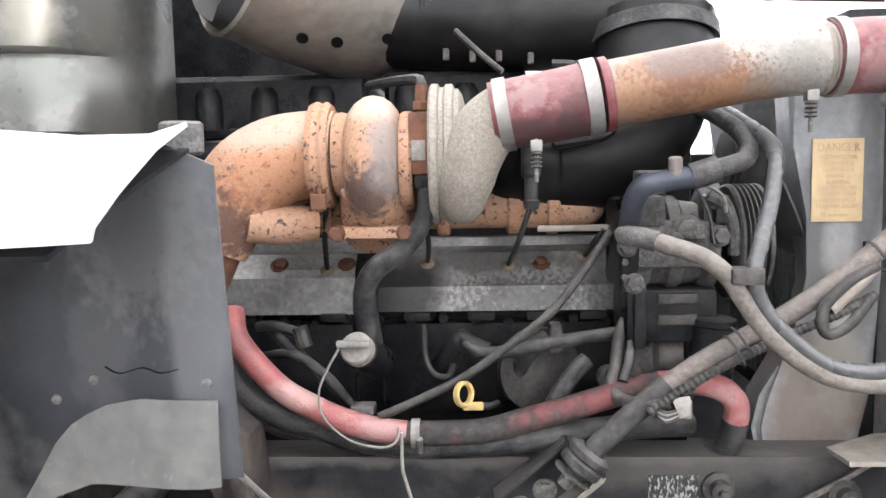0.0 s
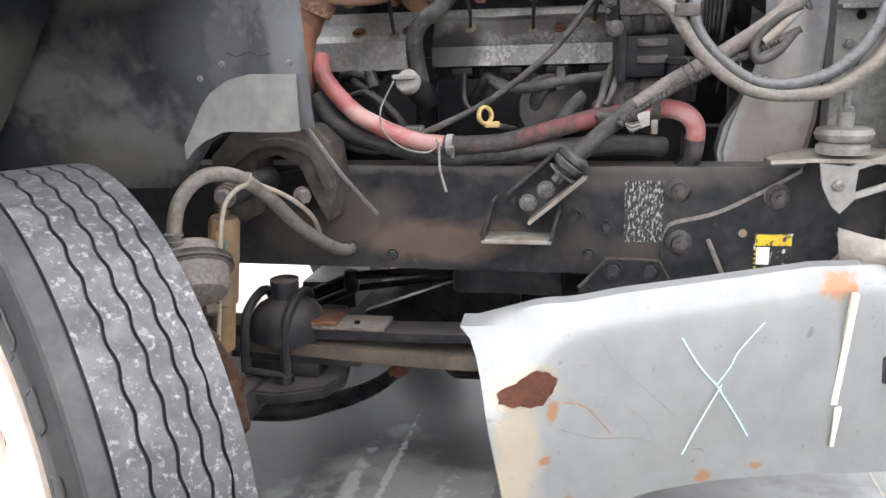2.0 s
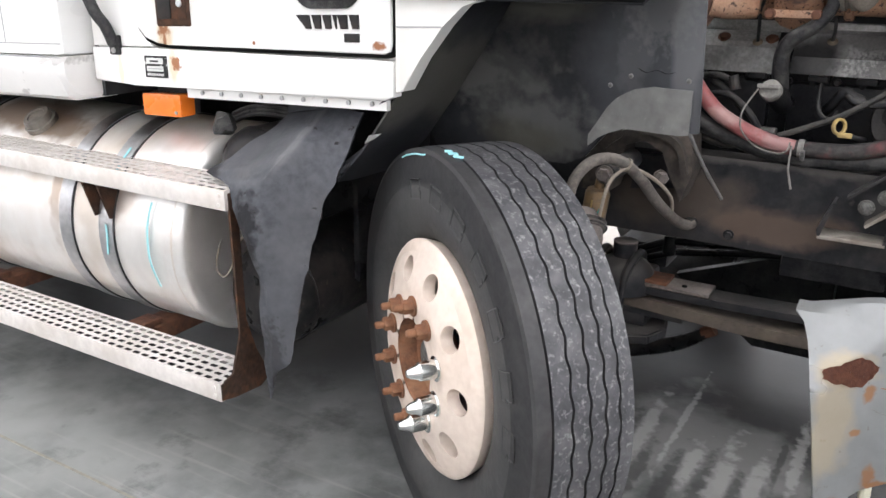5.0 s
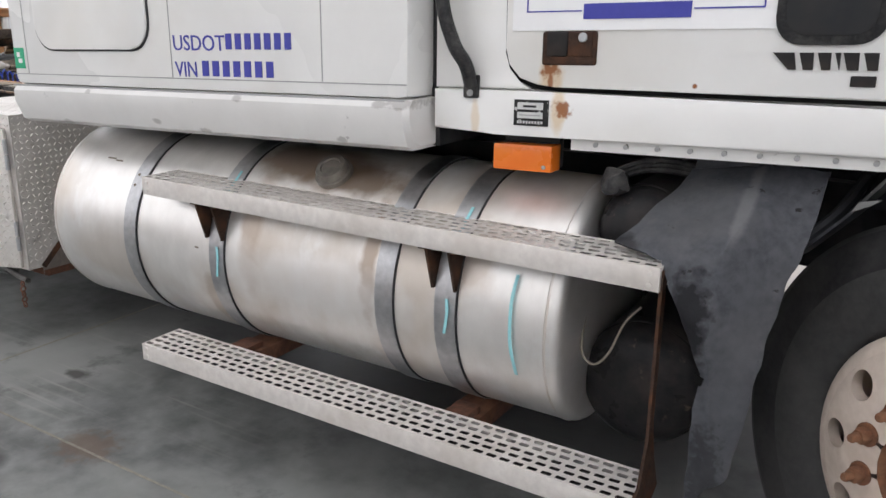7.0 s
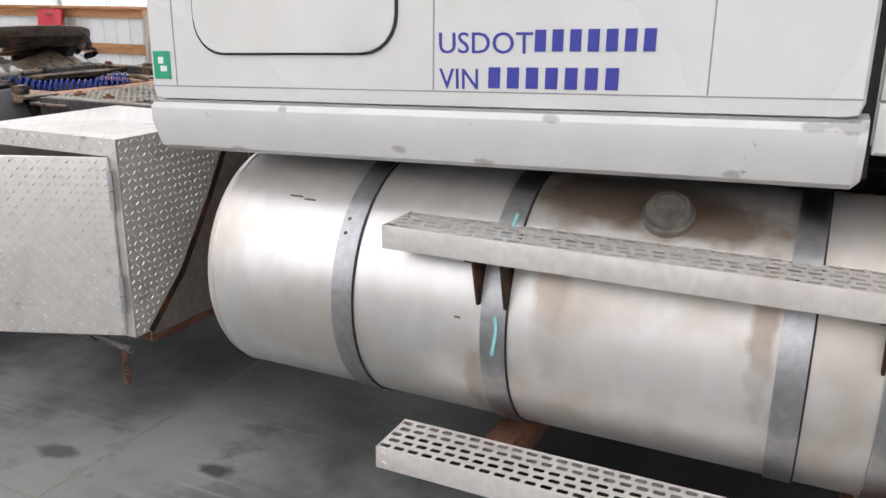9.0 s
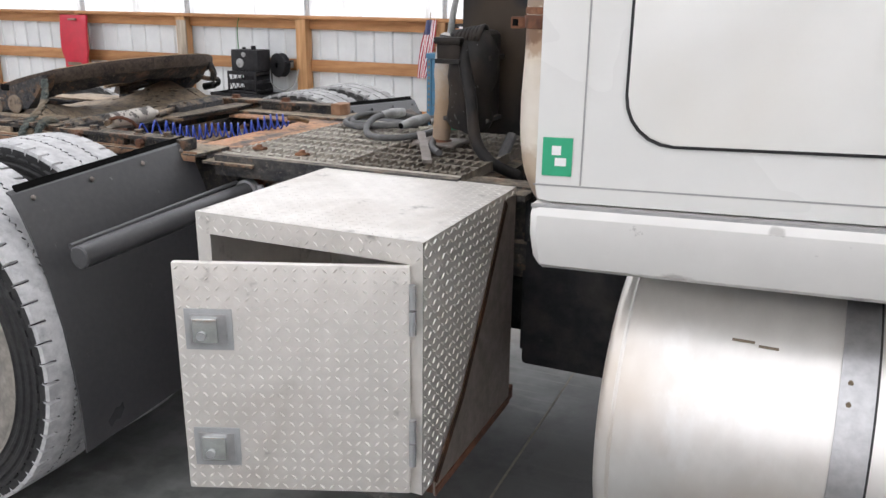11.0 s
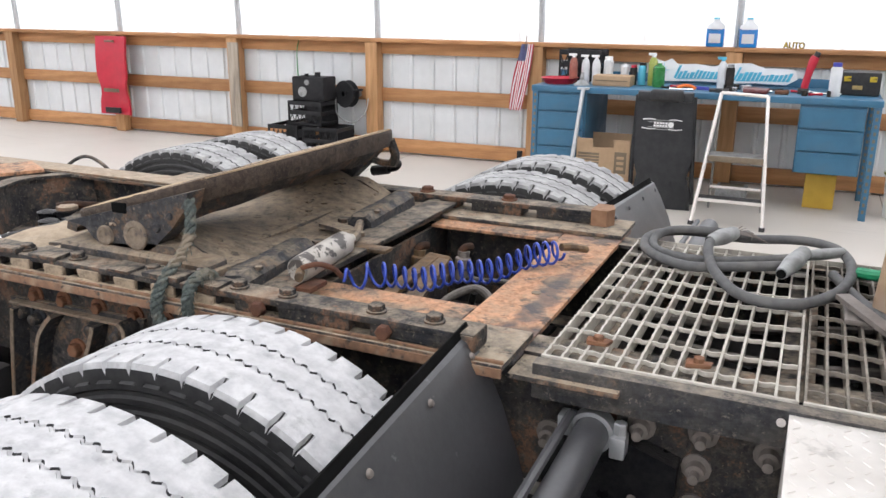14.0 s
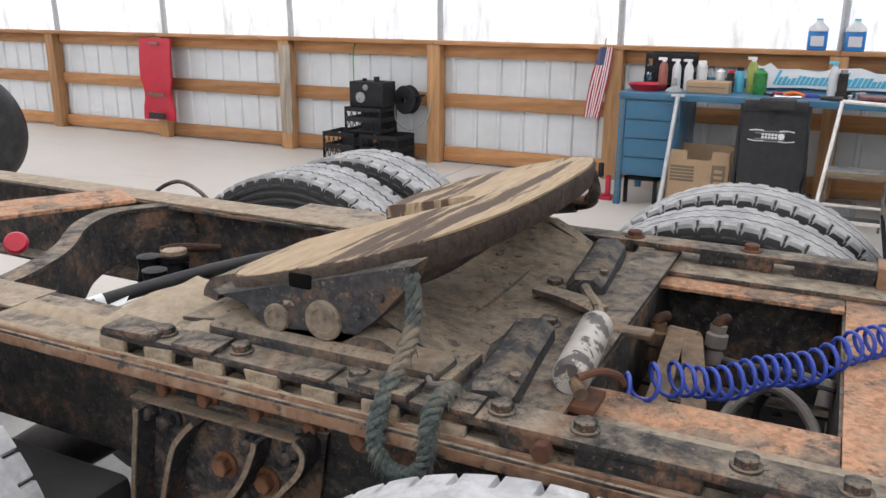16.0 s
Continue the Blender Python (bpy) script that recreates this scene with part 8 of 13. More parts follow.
    cap = lathe([(0.0, 0.022), (0.024, 0.022), (0.027, 0.018), (0.027, 0.0), (0.0, 0.0)], (-0.255, -0.022, 1.101), (-0.2, -0.8, 0.4), 24)
    part("filler_cap", cap, "cap_grey", neck, "dusty grey cap")
    part("cap_grip", box(-0.289, -0.235, -0.052, -0.036, 1.112, 1.122, 0.003), "cap_grey", neck)
    hose("tether", [(-0.285, -0.045, 1.11), (-0.305, -0.05, 1.075), (-0.318, -0.055, 1.04), (-0.31, -0.06, 1.0), (-0.27, -0.065, 0.965), (-0.22, -0.065, 0.953), (-0.195, -0.065, 0.962), (-0.19, -0.062, 0.985)], 0.0022, "cap_grey", "pale wire tether", seg=6, parent=neck)
    hose("dipstick_tube", [(-0.03, 0.05, 0.99), (-0.045, 0.0, 1.0), (-0.066, -0.025, 1.008)], 0.006, "black", "thin dipstick tube", seg=8)
    ringd = part("dipstick_handle", lathe([(0.018 + 0.0042 * math.cos(q), 0.006 * math.sin(q)) for q in [k * 0.785 for k in range(8)]], (-0.086, -0.033, 1.030), (0.75, -0.65, 0.12), 22, closed=True), "yellow", TRUCK, "yellow plastic dipstick ring")
    part("dipstick_stem", box(-0.088, -0.054, -0.038, -0.026, 1.003, 1.016, 0.004), "yellow", ringd)
    # hoses deep in the bay
    hose("coolant_line", [(-0.09, 0.10, 1.10), (-0.085, 0.06, 1.098), (-0.06, 0.04, 1.082), (0.0, 0.05, 1.082), (0.06, 0.06, 1.092), (0.13, 0.07, 1.10), (0.2, 0.09, 1.105)], 0.0115, "hose", "black hose along the block")
    el = hose("sensor_elbow", [(-0.14, 0.12, 1.04), (-0.125, 0.08, 1.062), (-0.105, 0.06, 1.09), (-0.092, 0.06, 1.105), (-0.075, 0.055, 1.095), (-0.045, 0.05, 1.083)], 0.0135, "block", "black elbow connector")
    hose("block_hose", [(0.0, 0.15, 0.98), (0.01, 0.10, 1.04), (0.03, 0.09, 1.075), (0.06, 0.10, 1.09)], 0.017, "hose", "ribbed black hose bend")
    hose("block_hose", [(0.055, 0.05, 0.955), (0.07, 0.04, 1.00), (0.10, 0.05, 1.04), (0.125, 0.06, 1.062)], 0.0155, "hose", "ribbed black hose bend")
    part("pipe_clip", box(0.062, 0.083, 0.055, 0.09, 1.075, 1.125, 0.005), "greypipe", TRUCK, "grey pipe clip on the block")
    hose("drain_hook", [(-0.16, 0.14, 1.11), (-0.155, 0.1, 1.06), (-0.14, 0.08, 1.035), (-0.115, 0.08, 1.03), (-0.105, 0.09, 1.05)], 0.006, "hose", "small hooked line", seg=8)
    for q in ([(-0.44, 0.15, 1.10), (-0.40, 0.08, 1.09), (-0.36, 0.07, 1.06), (-0.31, 0.08, 0.99), (-0.28, 0.1, 0.95)], [(-0.45, 0.12, 1.06), (-0.38, 0.06, 1.075), (-0.32, 0.05, 1.035), (-0.285, 0.06, 0.985), (-0.26, 0.09, 0.96)], [(-0.46, 0.12, 1.115), (-0.42, 0.10, 1.12), (-0.385, 0.09, 1.11)]):
        hose("fuel_hose", q, 0.0095, "hose", "small black fuel hose", seg=10)
    part("hose_fitting", cyl((-0.372, 0.06, 1.125), (-0.36, 0.055, 1.09), 0.014, 10), "greypipe", TRUCK, "grey hose fitting")
    part("line_clip", box(-0.275, -0.235, -0.02, 0.02, 0.985, 1.005, 0.004), "castalu", TRUCK, "metal line clip")
    hose("zip_tail", [(-0.186, -0.06, 0.975), (-0.186, -0.06, 0.92), (-0.182, -0.062, 0.90), (-0.172, -0.064, 0.865)], 0.003, "cap_grey", "white cable-tie tail", seg=6)


build_hoses()

# ---- front: rail fittings, bumper, suspension, wheel-arch liner ----
def build_rail_fittings():
    # tray and angled channel that carry the stay rod
    y = -0.004
    tray = part("mount_tray", box(-0.092, 0.062, -0.085, -0.004, 0.752, 0.762, 0.002), "pipe_rust", RAIL, "dusty steel mount tray")
    part("tray_side", prism([(-0.092, 0.76), (-0.096, 0.775), (-0.068, 0.848), (-0.062, 0.848), (-0.086, 0.76)], (-0.085, -0.01), "xz"), "frame", RAIL)
    part("tray_side", prism([(0.056, 0.76), (0.076, 0.83), (0.082, 0.83), (0.064, 0.76)], (-0.085, -0.01), "xz"), "frame", RAIL)
    ch = prism([(-0.033, 0.858), (0.078, 0.952), (0.092, 0.948), (0.135, 0.905), (0.132, 0.895), (0.022, 0.792), (0.012, 0.792)], (-0.016, -0.006), "xz")
    part("mount_channel", ch, "frame", RAIL, "black channel bracket")
    part("channel_lip", prism([(0.012, 0.790), (0.135, 0.893), (0.138, 0.900), (0.132, 0.904), (0.008, 0.797)], (-0.065, -0.010), "xz"), "pipe_rust", RAIL)
    part("channel_lip", prism([(-0.036, 0.856), (0.078, 0.954), (0.075, 0.960), (-0.040, 0.862)], (-0.06, -0.010), "xz"), "frame", RAIL)
    part("channel_lip", prism([(0.078, 0.960), (0.095, 0.955), (0.139, 0.905), (0.134, 0.898), (0.090, 0.946), (0.078, 0.950)], (-0.065, -0.010), "xz"), "frame", RAIL)
    for x, z in ((0.005, 0.832), (0.045, 0.862)):
        part("bolt", hexa((x, -0.016, z), (0, -1, 0), 0.015, 0.013, washer=0.02), "castalu", RAIL)
    iso = part("rubber_isolator", lathe([(0.0, -0.012), (0.03, -0.012), (0.036, -0.006), (0.036, 0.006), (0.03, 0.01), (0.036, 0.014), (0.036, 0.024), (0.026, 0.03), (0.0, 0.03)], (0.098, -0.07, 0.925), (0.62, 0.0, 0.78), 24), "hose", RAIL, "round rubber isolator")
    part("isolator_washer", lathe([(0.0, -0.02), (0.032, -0.02), (0.034, -0.016), (0.0, -0.014)], (0.095, -0.07, 0.922), (0.62, 0, 0.78), 22), "castalu", RAIL)
    part("isolator_nut", hexa((0.083, -0.07, 0.907), (-0.62, 0, -0.78), 0.013, 0.022), "castalu", RAIL)
    # gusset plates with bolts
    big = [(0.30, 0.64), (0.30, 0.745), (0.306, 0.772), (0.325, 0.790), (0.41, 0.812), (0.50, 0.858), (0.575, 0.905), (0.60, 0.94), (0.72, 0.94), (0.80, 0.80), (0.78, 0.66), (0.60, 0.56), (0.42, 0.60)]
    part("gusset_plate", prism(big, (-0.012, -0.001), "xz"), "frame", RAIL, "black steel gusset plate")
    part("gusset_edge", ribbon([(0.302, -0.0135, 0.70), (0.300, -0.0135, 0.745), (0.306, -0.0135, 0.772), (0.325, -0.0135, 0.790), (0.41, -0.0135, 0.812), (0.50, -0.0135, 0.858), (0.578, -0.0135, 0.905)], 0.009, 0.004, (0, 0, 1)), "rod_dusty", RAIL)
    part("gusset_fold", sweep([(0.396, -0.018, 0.754), (0.413, -0.018, 0.714), (0.437, -0.018, 0.662), (0.455, -0.018, 0.652), (0.526, -0.018, 0.653), (0.584, -0.018, 0.663), (0.628, -0.018, 0.689), (0.668, -0.018, 0.73), (0.657, -0.018, 0.773)], 0.0055, 10), "rod_dusty", RAIL)
    part("gusset_hole", cyl((0.468, -0.012, 0.768), (0.468, -0.0135, 0.768), 0.009, 14), "ink", RAIL)
    small = [(0.12, 0.640), (0.135, 0.655), (0.175, 0.702), (0.19, 0.708), (0.285, 0.706), (0.30, 0.698), (0.315, 0.665), (0.315, 0.60), (0.12, 0.60)]
    part("plate_rim", sweep([(x, -0.027, z) for x, z in small[:7]], 0.0042, 8), "tower_dust", RAIL)
    part("gusset_plate", prism(small, (-0.026, -0.014), "xz"), "frame", RAIL, "small black hanger plate")
    for x in (0.195, 0.275):
        part("bolt", hexa((x, -0.026, 0.682), (0, -1, 0), 0.015, 0.014, washer=0.022), "frame", RAIL)
    for x, z in ((0.533, 0.85), (0.336, 0.746), (0.332, 0.86)):
        part("bolt", lathe([(0.027, 0), (0.027, 0.008), (0.018, 0.012), (0.017, 0.028), (0.008, 0.03), (0.008, 0.042), (0.0, 0.042)], (x, -0.010 if x > 0.34 or z < 0.8 else -0.001, z), (0, -1, 0), 14), "greypipe", RAIL, "dusty bolt with washer")
    # scuffed stickers
    part("sticker", box(0.218, 0.300, -0.0025, 0.0, 0.742, 0.880), "sticker", RAIL, "black sticker scuffed to white")
    s = part("sticker", box(0.492, 0.570, -0.0145, -0.0115, 0.688, 0.768), "ink_black", RAIL, "worn yellow and black caution sticker")
    part("sticker_band", box(0.494, 0.568, -0.0156, -0.014, 0.742, 0.766), "warn_yellow", RAIL)
    part("sticker_band", box(0.498, 0.524, -0.0156, -0.014, 0.700, 0.738), "paper", RAIL)
    for k in range(5):
        part("sticker_band", box(0.493, 0.4985, -0.0158, -0.014, 0.690 + k * 0.010, 0.695 + k * 0.010), "warn_yellow", RAIL)
    # white wire that hangs from the liner
    part("hanging_rod", sweep([(-0.372, -0.37, 1.045), (-0.36, -0.22, 0.93), (-0.344, -0.034, 0.807)], 0.0045, 8), "shield_rod", TRUCK, "pale thin rod hanging from the liner")


build_rail_fittings()


def build_bumper():
    """A bent steel bumper end: folded lip above, arched lower edge, rust and paint-pen marks."""
    def by(x):
        return -0.5 + 0.44 * (x + 0.06)
    rows = []
    n = 34
    for k in range(n + 1):
        t = k / n
        x = -0.082 + 0.924 * t
        top = float(np.interp(x, [-0.06, 0.07, 0.16, 0.35, 0.57, 0.66, 0.9], [0.677, 0.690, 0.692, 0.702, 0.715, 0.709, 0.695]))
        bot = float(np.interp(x, [-0.06, 0.02, 0.09, 0.17, 0.28, 0.40, 0.55, 0.70, 0.9], [0.25, 0.252, 0.275, 0.312, 0.332, 0.335, 0.322, 0.30, 0.28]))
        lip = float(np.interp(x, [-0.06, 0.07, 0.2, 0.57, 0.9], [0.002, 0.028, 0.036, 0.03, 0.03]))
        bend = max(0.0, 0.8 * ((x + 0.005) * -0.63 + (top - 0.589) * 0.777))
        col = [(x + 0.0, by(x) + 0.055 + bend, top + lip + 0.004), (x, by(x) + 0.03 + bend, top + lip), (x, by(x) + 0.004 + bend, top)]
        for s in np.linspace(0.04, 1, 15):
            z = top + (bot - top) * float(s)
            lean = 0.108 * float(s) ** 0.5 * max(0, 1 - t * 5)
            off = (x + 0.005) * -0.63 + (z - 0.589) * 0.777  # beyond the crease the corner is bent back
            back = 0.8 * off if off > 0 else 0.0
            col.append((x + lean, by(x) - 0.012 * math.sin(math.pi * float(s)) + back, z))
        rows.append(col)
    b = part("front_bumper", sheet(rows, 0.005), "bumper", TRUCK, "bent pale steel bumper end with rust spots", angle=25)

    pale = (0.46, 0.34, 0.17)
    spots = [((0.040, by(0.04), 0.585), (0.075, 0.2, 0.048), pale, 0.4, 0.8, 30), ((0.03, by(0.03), 0.45), (0.05, 0.2, 0.16), pale, 0.35, 1.2, 18), ((0.058, by(0.05), 0.578), (0.022, 0.2, 0.014), (0.09, 0.035, 0.025), 0.8, 0.5, 80)]
    for x, z, w, h in ((0.040, 0.268, 0.03, 0.014), (0.12, 0.315, 0.016, 0.04), (0.15, 0.302, 0.05, 0.012), (0.375, 0.350, 0.02, 0.018), (0.479, 0.356, 0.016, 0.010), (0.092, 0.535, 0.014, 0.026), (0.62, 0.712, 0.045, 0.03), (0.65, 0.68, 0.012, 0.05), (0.077, 0.44, 0.012, 0.010)):
        spots.append(((x, by(x), z), (w, 0.2, h), (0.2592, 0.1188, 0.0468), 0.85, 1.2, 60))
    stain_shading_on(b, spots)
    edge = []
    for k in range(30):
        a = 2 * math.pi * k / 30
        w = 1 + 0.07 * math.sin(5 * a + 1) + 0.05 * math.sin(11 * a) + (0.15 if 2.6 < a < 3.6 else 0)
        edge.append((0.050 + 0.047 * w * math.cos(a), 0.583 + (0.030 * w + 0.012 * math.cos(a)) * math.sin(a) + 0.006 * math.cos(a)))
    grid = [p for col in rows for p in col[3:]]

    def skin(x, z):
        near = sorted(((p[0] - x) ** 2 + (p[2] - z) ** 2, p[1]) for p in grid)[:4]
        ws = [1 / (d + 1e-6) for d, _ in near]
        return sum(w * y for w, (_, y) in zip(ws, near)) / sum(ws) - 0.0085
    blot = bmesh.new()
    fan = [blot.verts.new((x, skin(x, z), z)) for x, z in edge]
    mid = blot.verts.new((0.050, skin(0.050, 0.583) - 0.0005, 0.583))
    for k in range(30):
        blot.faces.new((mid, fan[k], fan[(k + 1) % 30]))
    bmesh.ops.solidify(blot, geom=blot.faces[:], thickness=0.0008)
    part("rust_scab", blot, "rust_scab", b, "dark brown rust scab", angle=60)
    for pts, w, m in (([(0.176, 0.659), (0.206, 0.613), (0.259, 0.555), (0.313, 0.495)], 0.0014, "scratch"), ([(0.111, 0.551), (0.144, 0.54), (0.173, 0.508), (0.196, 0.476)], 0.0016, "rust_run"), ([(0.03, 0.461), (0.055, 0.453), (0.077, 0.437)], 0.002, "rust_run"), ([(0.10, 0.50), (0.17, 0.47), (0.24, 0.46), (0.30, 0.43)], 0.0009, "scratch"), ([(0.22, 0.53), (0.26, 0.49), (0.28, 0.44)], 0.0009, "scratch"), ([(0.35, 0.42), (0.365, 0.418), (0.372, 0.412)], 0.004, "scratch"), ([(0.14, 0.62), (0.155, 0.618)], 0.003, "scratch")):
        part("scratch", ribbon([(x, by(x) - 0.0195, z) for x, z in pts], w, 0.001, (0.4, 0.2, 0.9)), m, b)
    for pts in ([(0.322, 0.649), (0.35, 0.60), (0.375, 0.565), (0.40, 0.535)], [(0.385, 0.555), (0.43, 0.48), (0.457, 0.43)], [(0.475, 0.661), (0.43, 0.61), (0.415, 0.58), (0.39, 0.545)], [(0.40, 0.545), (0.36, 0.47), (0.331, 0.411)]):
        part("pen_stroke", ribbon([(x, by(x) - 0.019, z) for x, z in pts], 0.0032, 0.0015, (0.9, 0.4, 0.15)), "pen_pale", b)
    part("bumper_stripe", prism([(0.644, 0.70), (0.656, 0.70), (0.634, 0.47), (0.622, 0.47)], (by(0.64) - 0.022, by(0.64) - 0.008), "xz"), "stripe", b)
    part("bumper_stripe", prism([(0.630, 0.462), (0.643, 0.465), (0.634, 0.38), (0.628, 0.38)], (by(0.635) - 0.022, by(0.635) - 0.008), "xz"), "stripe", b)
    part("bumper_brace", sweep([(0.12, -0.40, 0.30), (0.125, -0.39, 0.2), (0.14, -0.37, 0.06), (0.15, -0.36, 0.0)], 0.014, 10), "stripe", TRUCK, "pale strap standing under the bumper")
    part("bumper_stay", box(0.45, 0.85, -0.17, 0.05, 0.50, 0.56, 0.006), "frame", TRUCK, "black bumper stay")


build_bumper()


def build_front_axle():
    y = 0.045
    spring = part("leaf_spring", ribbon([(-1.35, y, 0.56), (-1.05, y, 0.51), (-0.62, y, 0.488), (-0.15, y, 0.492), (0.20, y, 0.515), (0.55, y, 0.57)], 0.09, 0.022), "frame", TRUCK, "dusty leaf spring pack")
    part("leaf", ribbon([(-1.30, y - 0.002, 0.52), (-1.0, y - 0.002, 0.475), (-0.62, y - 0.002, 0.449), (-0.15, y - 0.002, 0.428), (0.22, y - 0.002, 0.452), (0.60, y - 0.002, 0.53)], 0.094, 0.034), "shock", spring, "thick dusty brown main leaf")
    part("leaf", ribbon([(-1.0, y, 0.44), (-0.62, y, 0.418), (-0.42, y, 0.414)], 0.088, 0.018), "frame", spring)
    part("spring_shim", box(-0.545, -0.352, -0.002, 0.092, 0.5005, 0.511, 0.003), "rod_dusty", spring, "tan dusty shim on the spring")
    part("spring_shim", box(-0.555, -0.475, 0.0, 0.09, 0.5115, 0.522, 0.003), "rust", spring)
    part("shim_bolt", cyl((-0.43, 0.03, 0.511), (-0.43, 0.03, 0.515), 0.008, 10), "hole", spring)
    beam = part("axle_beam", box(-0.86, -0.66, -0.28, 0.16, 0.30, 0.385, 0.025), "frame", TRUCK, "black dropped front axle beam")
    part("beam_middle", box(-0.84, -0.68, 0.16, 0.72, 0.235, 0.325, 0.025), "frame", beam)
    part("beam_end", box(-0.86, -0.66, 0.72, 1.14, 0.30, 0.40, 0.025), "frame", beam)
    # seat plate, spring stop and the two clamps over it
    plate = [(-0.86, -0.085), (-0.60, -0.10), (-0.50, -0.05), (-0.47, 0.03), (-0.49, 0.13), (-0.86, 0.14)]
    bm = prism(plate, (0.335, 0.368), "xy")
    bmesh.ops.bevel(bm, geom=bm.edges[:], offset=0.006, segments=2, affect="EDGES")
    seat = part("spring_seat", bm, "frame", TRUCK, "rounded axle seat plate with spring clamps")
    part("seat_block", box(-0.715, -0.53, 0.0, 0.09, 0.368, 0.41, 0.008), "frame", seat)
    part("clamp_dome", lathe([(0.098, 0.0), (0.098, 0.03), (0.09, 0.062), (0.07, 0.085), (0.045, 0.098), (0.036, 0.102), (0.036, 0.142), (0.033, 0.147), (0.0, 0.149)], (-0.622, y, 0.468), (0, 0, 1), 28), "frame", seat, "dusty spring top stop")
    part("stop_cap", lathe([(0.037, 0.0), (0.037, 0.004), (0.033, 0.006), (0.0, 0.0065)], (-0.622, y, 0.6135), (0, 0, 1), 24), "rod_dusty", seat)
    for x in (-0.70, -0.592):
        part("u_bolt", sweep([(x - 0.012, -0.036, 0.352), (x - 0.008, -0.038, 0.45), (x, -0.038, 0.525), (x + 0.008, -0.02, 0.560), (x + 0.012, 0.02, 0.578), (x + 0.012, 0.07, 0.578), (x + 0.008, 0.115, 0.55), (x, 0.128, 0.5), (x, 0.128, 0.352)], 0.0125, 10), "frame", seat, "spring clamp bolt")
        part("clamp_nut", hexa((x - 0.012, -0.036, 0.368), (0, 0, 1), 0.02, 0.022), "frame", seat)
    part("clamp_tie", sweep([(-0.705, -0.045, 0.40), (-0.60, -0.045, 0.392)], 0.009, 8), "frame", seat)
    # shock absorber before the rail
    shock = part("shock_absorber", lathe([(0.0, 0.0), (0.02, 0.0), (0.02, 0.05), (0.027, 0.055), (0.027, 0.16), (0.032, 0.165), (0.033, 0.18), (0.033, 0.345), (0.028, 0.356), (0.012, 0.36), (0.012, 0.385), (0.0, 0.385)], (-0.660, -0.25, 0.49), (0.12, 0.0, 1), 22), "shock_can", TRUCK, "dusty shock absorber with a yellow sticker")
    part("shock_label", sheet([[(-0.628 + 0.12 * dz - dx, -0.25 - math.sqrt(max(0.0, 0.0345 ** 2 - dx ** 2)), 0.68 + dz) for dx in (0.008, 0.016, 0.024, 0.031)] for dz in (0.0, 0.07, 0.14)], 0.0012), "yellow", shock)
    part("pen_stroke", ribbon([(-0.616, -0.286, 0.80), (-0.628, -0.286, 0.765), (-0.606, -0.284, 0.775), (-0.620, -0.286, 0.735), (-0.600, -0.283, 0.80)], 0.005, 0.001, (0.8, 0, 0.4), soft=False), "teal_dark", shock)
    part("shock_eye", cyl((-0.59, -0.29, 0.895), (-0.59, -0.06, 0.895), 0.027, 16, bevel=0.003), "frame", shock)
    part("bolt", hexa((-0.59, -0.29, 0.895), (0, -1, 0), 0.018, 0.018, washer=0.024), "rod_dusty", shock)
    part("eye_nut", hexa((-0.50, -0.10, 0.862), (0.6, -0.8, 0), 0.016, 0.03, washer=0.02), "rod_dusty", shock)
    tower = part("shock_tower", prism([(-0.72, 0.80), (-0.71, 0.95), (-0.64, 1.02), (-0.46, 1.015), (-0.425, 0.98), (-0.415, 0.88), (-0.44, 0.80), (-0.47, 0.86), (-0.50, 0.93), (-0.55, 0.955), (-0.60, 0.94), (-0.62, 0.86), (-0.64, 0.80)], (-0.10, -0.001), "xz"), "tower_dust", RAIL, "dusty cast shock bracket on the rail")
    part("tower_rib", ribbon([(-0.66, -0.11, 0.93), (-0.60, -0.115, 0.975), (-0.52, -0.115, 0.985), (-0.455, -0.112, 0.955), (-0.43, -0.108, 0.88)], 0.03, 0.016, (0, 1, 0)), "tower_dust", tower)
    part("tower_web", prism([(-0.60, 0.80), (-0.58, 0.90), (-0.50, 0.91), (-0.455, 0.82)], (-0.03, -0.001), "xz"), "frame", tower)
    # brake chamber, its rod and the slack adjuster below it
    c, d = Vector((-0.628, -0.40, 0.770)), Vector((0.35, -0.5, -0.79)).normalized()
    ch = part("brake_chamber", lathe([(0.0, -0.045), (0.045, -0.045), (0.066, -0.038), (0.074, -0.022), (0.077, -0.012), (0.084, -0.010), (0.084, 0.010), (0.077, 0.012), (0.075, 0.035), (0.066, 0.06), (0.046, 0.072), (0.02, 0.075), (0.0, 0.076)], c, d, 32), "rod_dusty", TRUCK, "dusty brake chamber behind the wheel")
    part("chamber_band", lathe([(0.084, -0.009), (0.089, -0.007), (0.086, 0.0), (0.089, 0.007), (0.084, 0.009)], c, d, 32), "greypipe", ch)
    for a in (0.6, 2.4):
        u, w = frame_of(d)[1:]
        q = c + d * 0.066 + (u * math.cos(a) + w * math.sin(a)) * 0.04
        part("chamber_bolt", hexa(q, d, 0.016, 0.026, washer=0.022), "shock", ch, "mounting nut")
    part("push_rod", sweep([c + d * 0.07, c + d * 0.115, (-0.565, -0.44, 0.64)], 0.011, 10), "latch_rust", ch)
    adj = part("slack_adjuster", sweep([(-0.572, -0.45, 0.645), (-0.560, -0.43, 0.59), (-0.556, -0.415, 0.555), (-0.56, -0.41, 0.50), (-0.562, -0.40, 0.43)], [0.014, 0.018, 0.021, 0.026, 0.03], 12), "latch_rust", TRUCK, "rusty slack adjuster")
